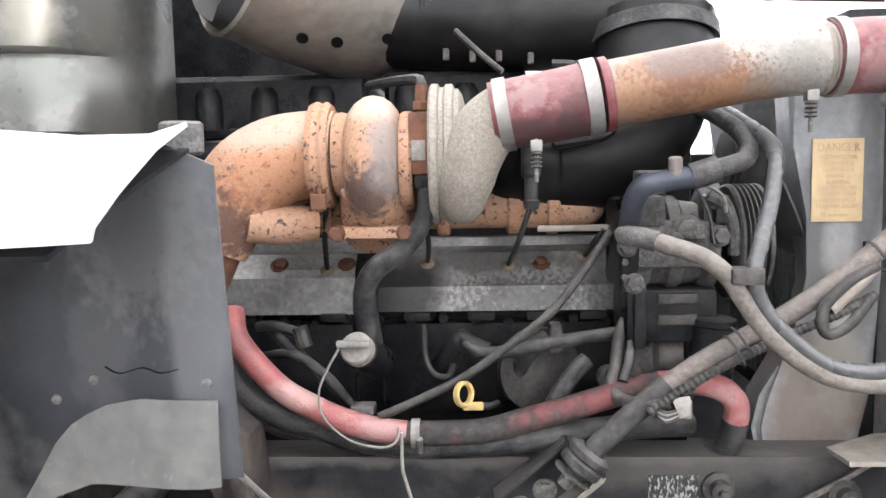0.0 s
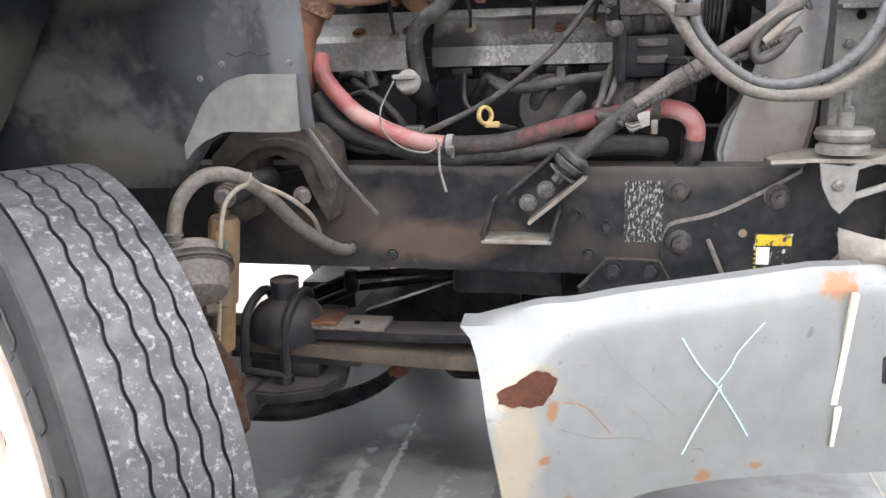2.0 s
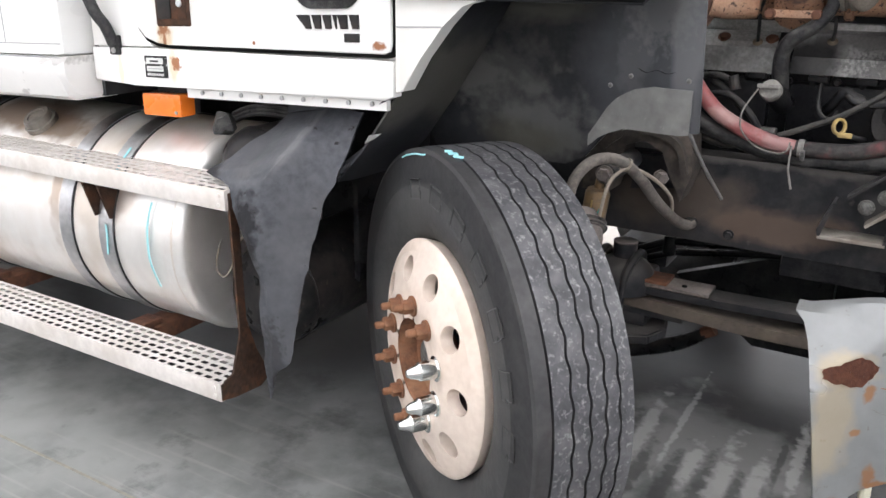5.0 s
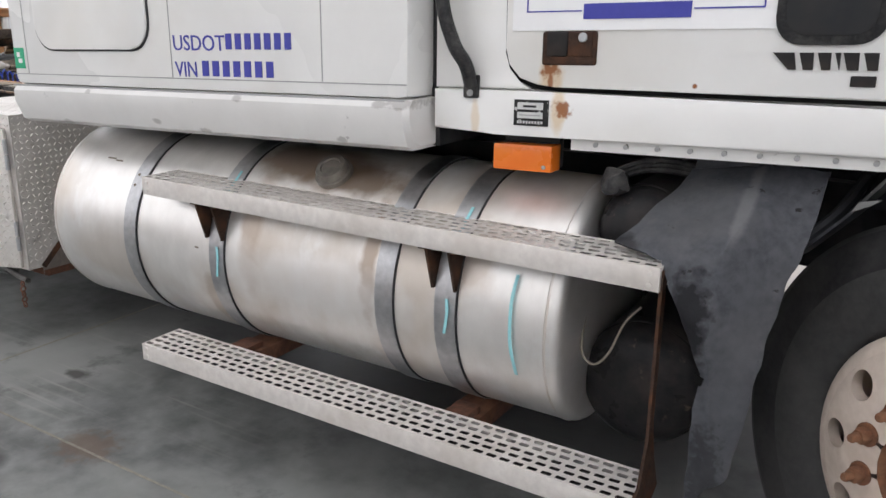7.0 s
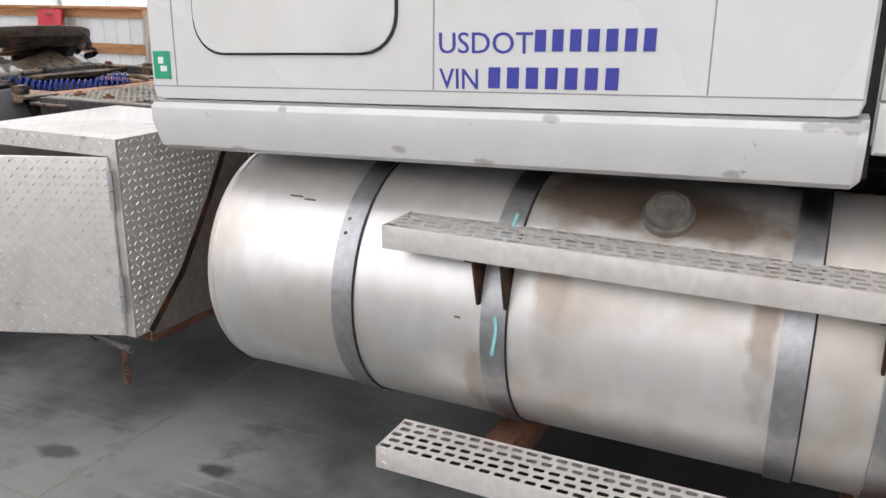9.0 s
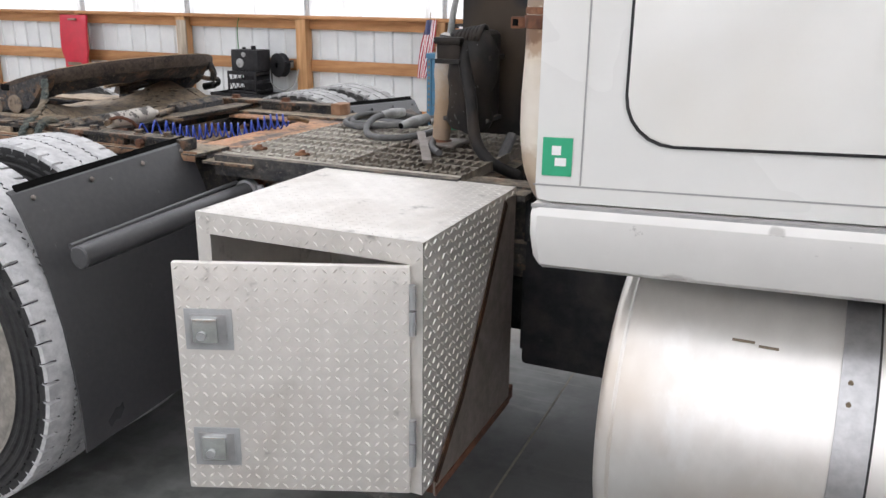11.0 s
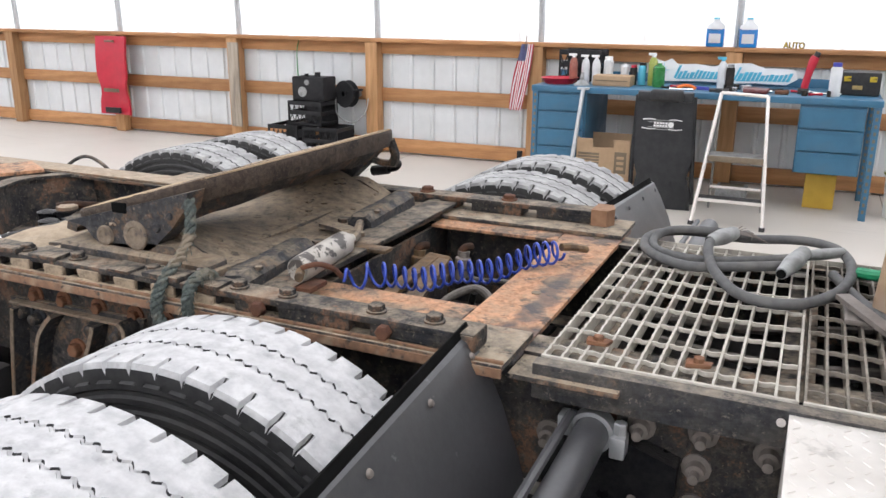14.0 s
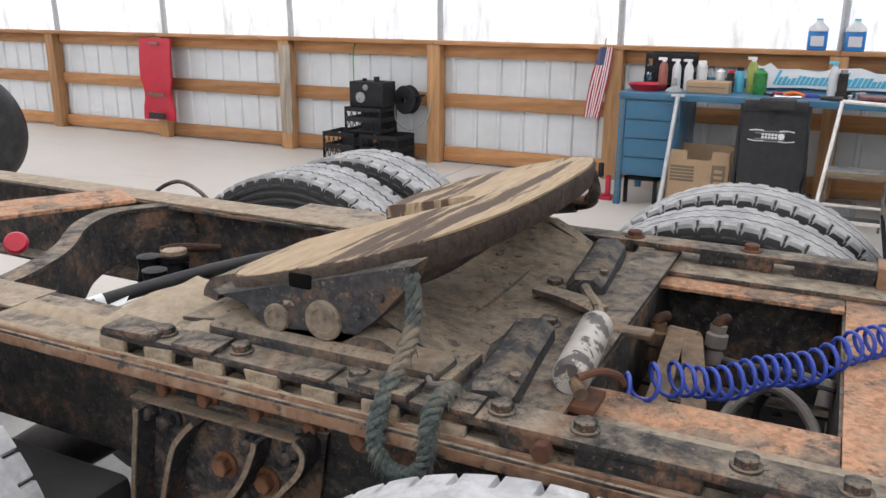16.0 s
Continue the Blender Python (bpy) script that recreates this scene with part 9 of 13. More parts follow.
    part("adjuster_arm", ribbon([(-0.600, -0.45, 0.675), (-0.585, -0.46, 0.62), (-0.57, -0.45, 0.57)], 0.012, 0.008, (0, 1, 0)), "rod_dusty", adj)
    part("adjuster_collar", lathe([(0.024, 0.0), (0.031, 0.003), (0.031, 0.02), (0.024, 0.023)], (-0.558, -0.413, 0.53), (0, 0, 1), 18), "latch_rust", adj)
    for k in range(4):
        part("loose_wire", sweep([(-0.600 + 0.008 * k, -0.465, 0.67), (-0.588 + 0.012 * k, -0.475, 0.655 - 0.006 * k), (-0.578 + 0.010 * k, -0.475, 0.625 - 0.012 * k), (-0.575 + 0.006 * k, -0.47, 0.60 - 0.014 * k)], 0.0035, 6), "paper_dusty", adj)
    hose_b = part("brake_hose", sweep([(-0.628, -0.44, 0.83), (-0.628, -0.44, 0.85), (-0.618, -0.43, 0.905), (-0.592, -0.41, 0.945), (-0.560, -0.386, 0.958), (-0.525, -0.35, 0.945), (-0.495, -0.29, 0.895), (-0.470, -0.21, 0.82), (-0.450, -0.11, 0.755), (-0.435, -0.04, 0.72), (-0.42, -0.008, 0.717)], 0.0145, 12), "pipe_hose", TRUCK, "dusty brake hose in a high loop")
    for z in (0.80, 0.815, 0.83):
        part("hose_crimp", lathe([(0.014, -0.005), (0.018, -0.003), (0.018, 0.003), (0.014, 0.005)], (-0.628, -0.44, z + 0.02), (0, 0, 1), 14), "castalu", hose_b)
    part("hose_nut", cyl((-0.629, -0.44, 0.785), (-0.628, -0.44, 0.825), 0.013, 10), "rod_dusty", hose_b)
    part("hose_nut", hexa((-0.43, -0.02, 0.718), (0.3, 0.9, 0), 0.018, 0.03), "frame", hose_b)
    part("hose_tie", lathe([(0.015, -0.003), (0.019, -0.003), (0.019, 0.003), (0.015, 0.003)], (-0.520, -0.34, 0.938), (0.5, 0.6, -0.6), 14, closed=True), "paper_dusty", hose_b)
    part("sensor_wire", sweep([(-0.515, -0.35, 0.935), (-0.545, -0.38, 0.90), (-0.56, -0.39, 0.82), (-0.575, -0.39, 0.70), (-0.59, -0.39, 0.60), (-0.60, -0.40, 0.555)], 0.0048, 8), "paper_dusty", TRUCK, "pale sensor wire tied to the brake hose")
    part("sensor_wire", sweep([(-0.515, -0.33, 0.935), (-0.47, -0.28, 0.90), (-0.445, -0.23, 0.86), (-0.44, -0.18, 0.82), (-0.45, -0.13, 0.77)], 0.0048, 8), "paper_dusty", TRUCK, "pale sensor wire tied to the brake hose")
    # steering links and the far hanger, dark against the pale floor beyond
    part("drag_link", sweep([(-0.85, 0.55, 0.365), (-0.62, 0.55, 0.475), (-0.28, 0.56, 0.505), (0.10, 0.56, 0.53)], 0.015, 10, soft=False), "block", TRUCK, "black steering link")
    part("drag_link", sweep([(-0.83, 0.57, 0.335), (-0.60, 0.57, 0.43), (-0.30, 0.57, 0.475), (0.10, 0.57, 0.50)], 0.013, 10, soft=False), "block", TRUCK, "black steering link")
    part("link_joint", lathe([(0.0, -0.03), (0.022, -0.03), (0.026, 0.0), (0.022, 0.04), (0.0, 0.045)], (-0.615, 0.55, 0.455), (0, 0, 1), 16), "block", TRUCK, "black ball joint")
    # added dark box that hides the bright floor below the engine
    part("engine_crossmember", box(-0.05, 0.55, 0.26, 0.62, 0.38, 0.72, 0.03), "block", TRUCK, "black box added under the engine to block a bright gap")
    part("far_hanger_plate", prism([(-0.594, 0.338), (-0.277, 0.455), (-0.10, 0.50), (0.10, 0.50), (0.10, 0.12), (-0.30, 0.12), (-0.46, 0.24)], (0.60, 0.64), "xz"), "block", TRUCK, "black spring hanger on the far side")
    part("steer_arm", sweep([(-0.90, 0.0, 0.27), (-0.70, 0.14, 0.20), (-0.573, 0.2, 0.21), (-0.46, 0.2, 0.255), (-0.375, 0.2, 0.315)], [0.03, 0.03, 0.028, 0.024, 0.018], 12), "block", TRUCK, "black tie-rod arm")
    part("arm_end", sweep([(-0.395, 0.2, 0.302), (-0.36, 0.2, 0.325)], 0.02, 10), "rust", TRUCK, "rusty tie-rod end")
    part("cross_member", box(-0.18, 0.08, 0.02, 0.84, 0.60, 0.66, 0.01), "block", TRUCK, "black front crossmember")


build_front_axle()


def build_liner():
    # pale fender ledge over the wheel
    xs = (-0.98, -0.86, -0.74, -0.62, -0.50, -0.42)
    hi = [1.437 + (0.012 * math.sin(x * 17) if x < -0.6 else 0) for x in xs]
    rows = [[(x, -0.722, 1.334 + 0.014 * (x + 0.98)) for x in xs] + [(-0.352, -0.722, 1.345)], [(x, -0.726, 1.350 + 0.014 * (x + 0.98)) for x in xs] + [(-0.347, -0.726, 1.358)],
            [(x, -0.66, 1.372 + 0.012 * (x + 0.98)) for x in xs] + [(-0.356, -0.66, 1.382)], [(x, -0.55, 1.41 + 0.010 * (x + 0.98)) for x in xs] + [(-0.366, -0.55, 1.42)], [(x, -0.43, z) for x, z in zip(xs, hi)] + [(-0.378, -0.43, 1.449)]]
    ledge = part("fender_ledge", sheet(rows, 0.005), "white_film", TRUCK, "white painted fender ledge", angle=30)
    stain_shading_on(ledge, (((-0.62, -0.5, 1.42), (0.06, 0.25, 0.2), (0.42, 0.44, 0.47), 0.55, 1.8, 14), ((-0.48, -0.46, 1.43), (0.10, 0.05, 0.2), (0.5, 0.5, 0.52), 0.4, 2.0, 20)))
    # inner wall with the arch notch and its crease
    def wall(x):
        return -0.455 + 0.06 * min(1, max(0, (-0.40 - x) / 0.3))
    xs = list(np.linspace(-1.06, -0.343, 14))
    def low(x):
        return float(np.interp(x, [-1.06, -0.95, -0.64, -0.625, -0.60, -0.56, -0.50, -0.43, -0.365, -0.34], [0.93, 0.92, 0.925, 0.94, 0.985, 1.022, 1.046, 1.046, 1.046, 1.05]))
    def top(x):
        return float(np.interp(x, [-1.06, -0.98, -0.85, -0.37, -0.34], [1.0, 1.12, 1.34, 1.434, 1.40]))
    rows = []
    for v in np.linspace(0, 1, 9):
        v = float(v)
        rows.append([(x + (0.012 * (1 - v) if x > -0.36 else 0), wall(x) + (0.05 * (1 - v) if x < -0.4 else 0.02 * (1 - v)), low(x) + (top(x) - low(x)) * v) for x in map(float, xs)])
    lin = part("wheel_arch_liner", sheet(rows, 0.005), "liner", TRUCK, "dusty black plastic wheel-arch liner with creases", angle=40)
    grey = (0.085, 0.089, 0.097)
    moss = (0.052, 0.050, 0.040)
    stain_shading_on(lin, (((-0.42, -0.45, 1.20), (0.24, 0.5, 0.42), (0.075, 0.079, 0.088), 0.6, 0.9, 5), ((-0.37, -0.45, 1.25), (0.045, 0.5, 0.40), (0.150, 0.153, 0.160), 0.6, 1.0, 12), ((-0.74, -0.42, 1.02), (0.15, 0.5, 0.14), (0.105, 0.106, 0.102), 0.5, 2.2, 18), ((-0.78, -0.42, 0.98), (0.16, 0.5, 0.08), moss, 0.75, 1.4, 7), ((-0.72, -0.42, 1.32), (0.16, 0.5, 0.06), (0.085, 0.083, 0.07), 0.6, 1.5, 8), ((-0.93, -0.42, 1.13), (0.12, 0.5, 0.08), (0.0936, 0.0936, 0.09), 0.6, 2.0, 26), ((-0.50, -0.45, 1.20), (0.05, 0.5, 0.16), (0.11, 0.112, 0.116), 0.45, 2.0, 24), ((-0.44, -0.45, 1.33), (0.10, 0.5, 0.12), (0.17, 0.17, 0.172), 0.35, 2.0, 60)))
    stain_shading_on(lin, (((-0.84, -0.42, 1.12), (0.16, 0.5, 0.14), (0.085, 0.085, 0.079), 0.35, 2.2, 20),))
    # lighter flap riveted along the arch
    fl = []
    for k in range(12):
        x = -0.592 + 0.244 * k / 11
        fl.append((x, low(x), float(np.interp(x, [-0.585, -0.56, -0.53, -0.49, -0.44, -0.35], [1.02, 1.075, 1.11, 1.135, 1.147, 1.146]))))
    bm = sheet([[(x, wall(x) - 0.006, a) for x, a, b in fl], [(x, wall(x) - 0.008, (a + b) / 2) for x, a, b in fl], [(x, wall(x) - 0.006, b) for x, a, b in fl]], 0.004)
    part("arch_flap", bm, "liner_pale", lin, "paler plastic flap", angle=50)
    part("crease", ribbon([(-0.472, -0.46, 1.185), (-0.455, -0.462, 1.178), (-0.43, -0.462, 1.184), (-0.41, -0.462, 1.178), (-0.39, -0.462, 1.182)], 0.0009, 0.003, (0, 0, 1)), "hole", lin)
    for x, z in ((-0.495, 1.165), (-0.36, 1.165), (-0.53, 1.10), (-0.545, 1.14)):
        part("rivet", lathe([(0.006, 0.0), (0.005, 0.003), (0.0, 0.004)], (x, wall(x) - 0.004, z), (0, -1, 0), 10), "castalu", lin)
    # the rear strip of the arch, running down behind the wheel
    pts = [(-0.84, 1.33), (-0.92, 1.20), (-1.0, 1.08), (-1.08, 0.97), (-1.165, 0.876)]
    bm = sheet([[(x, -0.66, z) for x, z in pts], [(x + 0.02, -0.60, z) for x, z in pts], [(x + 0.035, -0.42, z + 0.0) for x, z in pts]], 0.006)
    strip = part("arch_strip", bm, "liner", lin, "black liner strip with a torn edge", angle=40)
    stain_shading_on(strip, (((-0.94, -0.58, 1.13), (0.16, 0.3, 0.16), (0.085, 0.083, 0.072), 0.75, 1.3, 8),))
    part("torn_tab", sheet([[(-0.985, -0.67, 1.12), (-0.955, -0.675, 1.15)], [(-1.02, -0.675, 1.085), (-0.985, -0.68, 1.105)]], 0.004), "liner", lin)
    part("torn_tab", sheet([[(-1.06, -0.665, 1.005), (-1.02, -0.67, 1.015)], [(-1.07, -0.67, 0.985), (-1.04, -0.672, 1.0)]], 0.003), "liner_pale", lin)
    bm = sheet([[(x, -0.70, 1.33) for x in (-0.86, -0.6, -0.40)], [(x, -0.55, 1.385) for x in (-0.86, -0.6, -0.385)], [(x, -0.45, 1.42) for x in (-0.86, -0.6, -0.37)]], 0.005)
    part("arch_roof", bm, "liner", lin, angle=40)
    # inner splash wall behind the wheel
    part("splash_wall", box(-1.30, -1.28, -0.42, -0.02, 0.50, 1.04, 0.004), "block", TRUCK, "black splash panel")
    # the crumpled rubber guard between step and wheel
    g = [((-1.411, -0.541, 1.010), (-1.25, -0.573, 1.040), (-1.123, -0.60, 1.047)),
         ((-1.465, -0.68, 0.925), (-1.245, -0.691, 0.981), (-1.136, -0.68, 0.916)),
         ((-1.505, -0.775, 0.878), (-1.258, -0.765, 0.935), (-1.15, -0.71, 0.86)),
         ((-1.39, -0.815, 0.866), (-1.275, -0.812, 0.89), (-1.165, -0.73, 0.815)),
         ((-1.335, -0.842, 0.77), (-1.285, -0.846, 0.76), (-1.182, -0.765, 0.69)),
         ((-1.285, -0.84, 0.65), (-1.265, -0.845, 0.645), (-1.196, -0.80, 0.56)),
         ((-1.292, -0.832, 0.50), (-1.25, -0.838, 0.49), (-1.210, -0.82, 0.425)),
         ((-1.285, -0.826, 0.295), (-1.275, -0.827, 0.32), (-1.262, -0.826, 0.375))]
    fine = []
    for a, b in zip(g, g[1:]):
        for t in (0, 0.17, 0.33, 0.5, 0.67, 0.83):
            fine.append([Vector(p) * (1 - t) + Vector(q) * t for p, q in zip(a, b)])
    fine.append([Vector(p) for p in g[-1]])
    fine = [[tuple(p.lerp(q, k / 7)) for k in range(7)] + [tuple(q.lerp(r, k / 7)) for k in range(8)] for p, q, r in fine]
    bm = lumps(lumps(sheet(fine, 0.005), 0.007, 14, 3), 0.0035, 45, 5)
    guard = part("splash_guard", bm, "guard", TRUCK, "crumpled scuffed black rubber splash guard", angle=40)
    # scuffs, with the lit right flap and the shaded left fold painted in
    stain_shading_on(guard, (((-1.32, -0.84, 0.74), (0.05, 0.3, 0.14), (0.012, 0.012, 0.014), 0.95, 1.6, 40), ((-1.36, -0.7, 0.95), (0.16, 0.3, 0.08), (0.10, 0.10, 0.103), 0.45, 1.8, 14), ((-1.22, -0.8, 0.62), (0.04, 0.3, 0.3), (0.085, 0.088, 0.095), 0.5, 1.4, 10), ((-1.26, -0.69, 0.98), (0.02, 0.3, 0.09), (0.16, 0.16, 0.165), 0.5, 1.2, 22), ((-1.26, -0.83, 0.42), (0.04, 0.3, 0.12), (0.02, 0.02, 0.022), 0.6, 2.2, 60), ((-1.48, -0.78, 0.88), (0.05, 0.1, 0.02), (0.02, 0.02, 0.022), 0.8, 1.4, 40)))
    part("guard_hole", sheet([[(-1.292, -0.849, 0.655), (-1.272, -0.853, 0.648)], [(-1.286, -0.849, 0.63), (-1.276, -0.852, 0.632)]], 0.003), "hole", guard)
    part("guard_flap", sheet([[(-1.40, -0.55, 1.06), (-1.30, -0.56, 1.07), (-1.20, -0.57, 1.075)], [(-1.405, -0.56, 1.015), (-1.30, -0.575, 1.035), (-1.19, -0.585, 1.045)]], 0.005), "guard", guard)
    part("guard_strut", sweep([(-1.06, -0.52, 1.03), (-1.10, -0.60, 0.96), (-1.16, -0.66, 0.90)], 0.014, 8), "liner", guard)


build_liner()


def build_air_tanks():
    for c, r, l in (((-1.50, -0.62, 0.865), 0.105, 0.5), ((-1.475, -0.60, 0.475), 0.155, 0.5)):
        c = Vector(c)
        prof = [(0, -0.05), (r * 0.5, -0.042), (r * 0.8, -0.025), (r * 0.95, 0.0), (r, 0.03), (r, l), (0, l)]
        t = part("air_tank", lathe(prof, c, (0, 1, 0), 36), "tank_black", TRUCK, "rust-scabbed black air tank", angle=50)
        part("tank_weld", lathe([(r, 0.028), (r + 0.003, 0.032), (r, 0.036)], c, (0, 1, 0), 32), "tank_black", t)
    part("drain_cord", sweep([(-1.61, -0.64, 0.66), (-1.60, -0.68, 0.57), (-1.565, -0.69, 0.545), (-1.53, -0.69, 0.58), (-1.50, -0.68, 0.66), (-1.47, -0.66, 0.70)], 0.003, 6), "paper_dusty", TRUCK, "thin drain cord")
    part("line_knot", lumps(lathe([(0, 0), (0.03, 0.01), (0.035, 0.03), (0.02, 0.05), (0, 0.055)], (-1.56, -0.62, 0.98), (0, -1, 0), 14), 0.012, 40), "hose", TRUCK, "knot of air fittings")
    for k in range(3):
        part("air_line", sweep([(-1.57, -0.60, 0.98 + 0.01 * k), (-1.50, -0.58, 1.005 + 0.01 * k), (-1.40, -0.52, 0.99 + 0.01 * k), (-1.30, -0.42, 0.95)], 0.007, 8), "hose", TRUCK, "black air line")


build_air_tanks()

stain_shading_on(RAIL, (((-0.46, 0, 0.78), (0.24, 0.3, 0.10), (0.080, 0.064, 0.053), 0.7, 1.3, 9), ((-0.20, 0, 0.74), (0.22, 0.3, 0.06), (0.105, 0.076, 0.060), 0.75, 1.4, 12), ((0.45, 0, 0.72), (0.4, 0.3, 0.08), (0.054, 0.046, 0.040), 0.6, 1.5, 12), ((-0.05, 0, 0.92), (0.7, 0.3, 0.030), (0.105, 0.098, 0.092), 0.75, 1.2, 18), ((0.25, 0, 0.90), (0.4, 0.3, 0.05), (0.075, 0.069, 0.064), 0.6, 1.6, 14)))

# ---- rear of the truck: slider, fifth wheel, deck grating, guards ----

Z0 = 0.942


def build_slider():
    bm = bmesh.new()
    box(-6.62, -4.985, -0.118, 0.055, Z0, Z0 + 0.011, 0.002, bm)
    base = part("slider_angle", bm, "rust_edge", TRUCK, "dusty slider base rail with flaking rust")
    part("angle_lip", box(-6.62, -4.985, -0.1215, -0.1175, Z0 - 0.012, Z0 + 0.006, 0.0015), "rust_lip", base, "orange-brown rusty edge")
    part("angle_lip", box(-6.62, -4.985, -0.1125, -0.106, Z0 + 0.0105, Z0 + 0.017, 0.002), "rust_lip", base)
    part("angle_far", box(-6.62, -4.985, 0.805, 0.985, Z0, Z0 + 0.011, 0.002), "rust_edge", TRUCK, "dusty slider base rail on the far side")
    for y0, y1, nm in ((-0.100, -0.035, "rack_bar"), (0.885, 0.955, "rack_bar")):
        bm = bmesh.new()
        box(-6.30, -5.045, y0, y1, Z0 + 0.036, Z0 + 0.050, 0.003, bm)
        x = -6.30
        i = 0
        while x < -5.10:
            w = 0.055 if x < -5.55 else 0.16
            box(x, min(x + w, -5.045), y0 + 0.004, y1, Z0 + 0.0115, Z0 + 0.0365, 0.003, bm)
            x += w + (0.05 if x < -5.55 else 0.045)
            i += 1
        rack = part(nm, bm, "frame_rear", base if y0 < 0 else TRUCK, "notched slider rack bar with dust")
        if y0 < 0:
            rnd = random.Random(5)
            for x0, x1, h in ((-6.29, -6.175, 0.012), (-6.135, -6.05, 0.010), (-5.90, -5.835, 0.008), (-5.80, -5.70, 0.012), (-5.66, -5.60, 0.009)):
                part("rack_tooth", lumps(box(x0, x1, y0 - 0.006, y1 - 0.012, Z0 + 0.049, Z0 + 0.049 + h, 0.003), 0.005, 30, x0), "frame_rear", base)
            # dark strip in place of the shadow inside the rack gaps
            part("rack_back", box(-6.30, -5.05, y0 + 0.030, y0 + 0.040, Z0 + 0.0115, Z0 + 0.0365), "plate_edge", base)
            for k in range(7):
                x = -6.30 + k * 0.105
                part("tooth_face", lumps(box(x - 0.002, x + 0.058, y0 - 0.004, y0 + 0.006, Z0 + 0.0115, Z0 + 0.034 + 0.006 * rnd.random(), 0.003), 0.004, 60, k), "dust_heap", base)
            part("end_block", box(-5.075, -5.043, y0 - 0.003, y1 + 0.002, Z0 + 0.012, Z0 + 0.049, 0.008), "frame_rear", base)
    for x in (-6.18, -6.02, -5.80, -5.572, -5.455, -5.255, -5.135):
        part("bolt", hexa((x, -0.068, Z0 + 0.05), (0, 0, 1), 0.016, 0.016, washer=0.020), "frame_rear", base)
    for x in (-5.50, -5.22):
        part("side_bolt", hexa((x, -0.10, Z0 + 0.028), (0, -1, 0), 0.015, 0.016), "rust", base)
    for x in (-5.85, -5.62, -5.35):
        part("bolt", hexa((x, 0.92, Z0 + 0.05), (0, 0, 1), 0.018, 0.016, washer=0.024), "rust", base)
    part("end_block", prism([(-5.09, 0.875), (-5.045, 0.875), (-5.03, 0.91), (-5.045, 0.96), (-5.09, 0.96)], (Z0 + 0.012, Z0 + 0.058), "xy"), "brass_rust", base, "rusty stop block")
    for x0, x1, y0, y1, hgt, sd in ((-6.62, -5.50, -0.036, 0.012, 0.016, 1), (-6.62, -5.55, -0.108, -0.098, 0.010, 2), (-6.42, -6.08, -0.01, 0.26, 0.018, 3)):
        nx, ny = int((x1 - x0) / 0.02), max(3, int((y1 - y0) / 0.012))
        rows = []
        for j in range(ny + 1):
            v = j / ny
            rows.append([(x0 + (x1 - x0) * i / nx, y0 + (y1 - y0) * v, Z0 + 0.0125 + (hgt * (0.5 + 0.9 * noise.noise(Vector((i * 0.35 + sd * 9, v * 2.5, sd)))) if 0 < j < ny and 0 < i < nx else -0.006)) for i in range(nx + 1)])
        part("dust_drift", sheet(rows, 0.004), "dust_heap", base, "drift of dry tan dust", angle=60)
    # plates round the opening
    cross = part("cross_plate", box(-5.145, -4.985, -0.06, 0.93, Z0 - 0.012, Z0 - 0.001, 0.002), "rust_plate", TRUCK, "rust and black steel cross plate")
    stain_shading_on(cross, (((-5.02, -0.03, Z0), (0.10, 0.16, 0.2), (0.060, 0.062, 0.070), 0.85, 1.6, 18), ((-5.03, 0.30, Z0), (0.035, 0.25, 0.2), (0.085, 0.086, 0.092), 0.7, 1.8, 22), ((-5.05, 0.85, Z0), (0.12, 0.12, 0.2), (0.11, 0.105, 0.105), 0.8, 1.4, 14)))
    part("deck_plate", box(-5.52, -5.147, 0.056, 0.17, Z0 - 0.010, Z0 - 0.001, 0.002), "rust_plate", TRUCK, "rust-coloured deck plate")
    part("deck_plate", box(-5.52, -5.147, 0.735, 0.885, Z0 - 0.010, Z0 - 0.001, 0.002), "rust_plate", TRUCK, "rust-coloured deck plate")
    for x, y in ((-5.03, 0.05), (-5.05, 0.8), (-5.06, 0.3)):
        part("plate_hole", cyl((x, y, Z0 - 0.001), (x, y, Z0 + 0.0008), 0.011, 12), "ink", base)
    part("cross_flange", box(-5.15, -5.14, -0.02, 0.88, Z0 - 0.20, Z0 - 0.012, 0.002), "frame_rear", TRUCK, "black crossmember web")
    part("cross_flange", box(-5.53, -5.52, 0.01, 0.85, Z0 - 0.20, Z0 - 0.012, 0.002), "frame_rear", TRUCK, "black crossmember web")
    part("shelf_plate", box(-4.985, -4.79, -0.09, 0.03, Z0 - 0.022, Z0 - 0.012, 0.002), "rust_edge", TRUCK, "small drilled side plate")
    part("plate_hole", cyl((-4.86, -0.06, Z0 - 0.012), (-4.86, -0.06, Z0 - 0.0105), 0.012, 12), "ink", base)
    return base


SLIDER = build_slider()


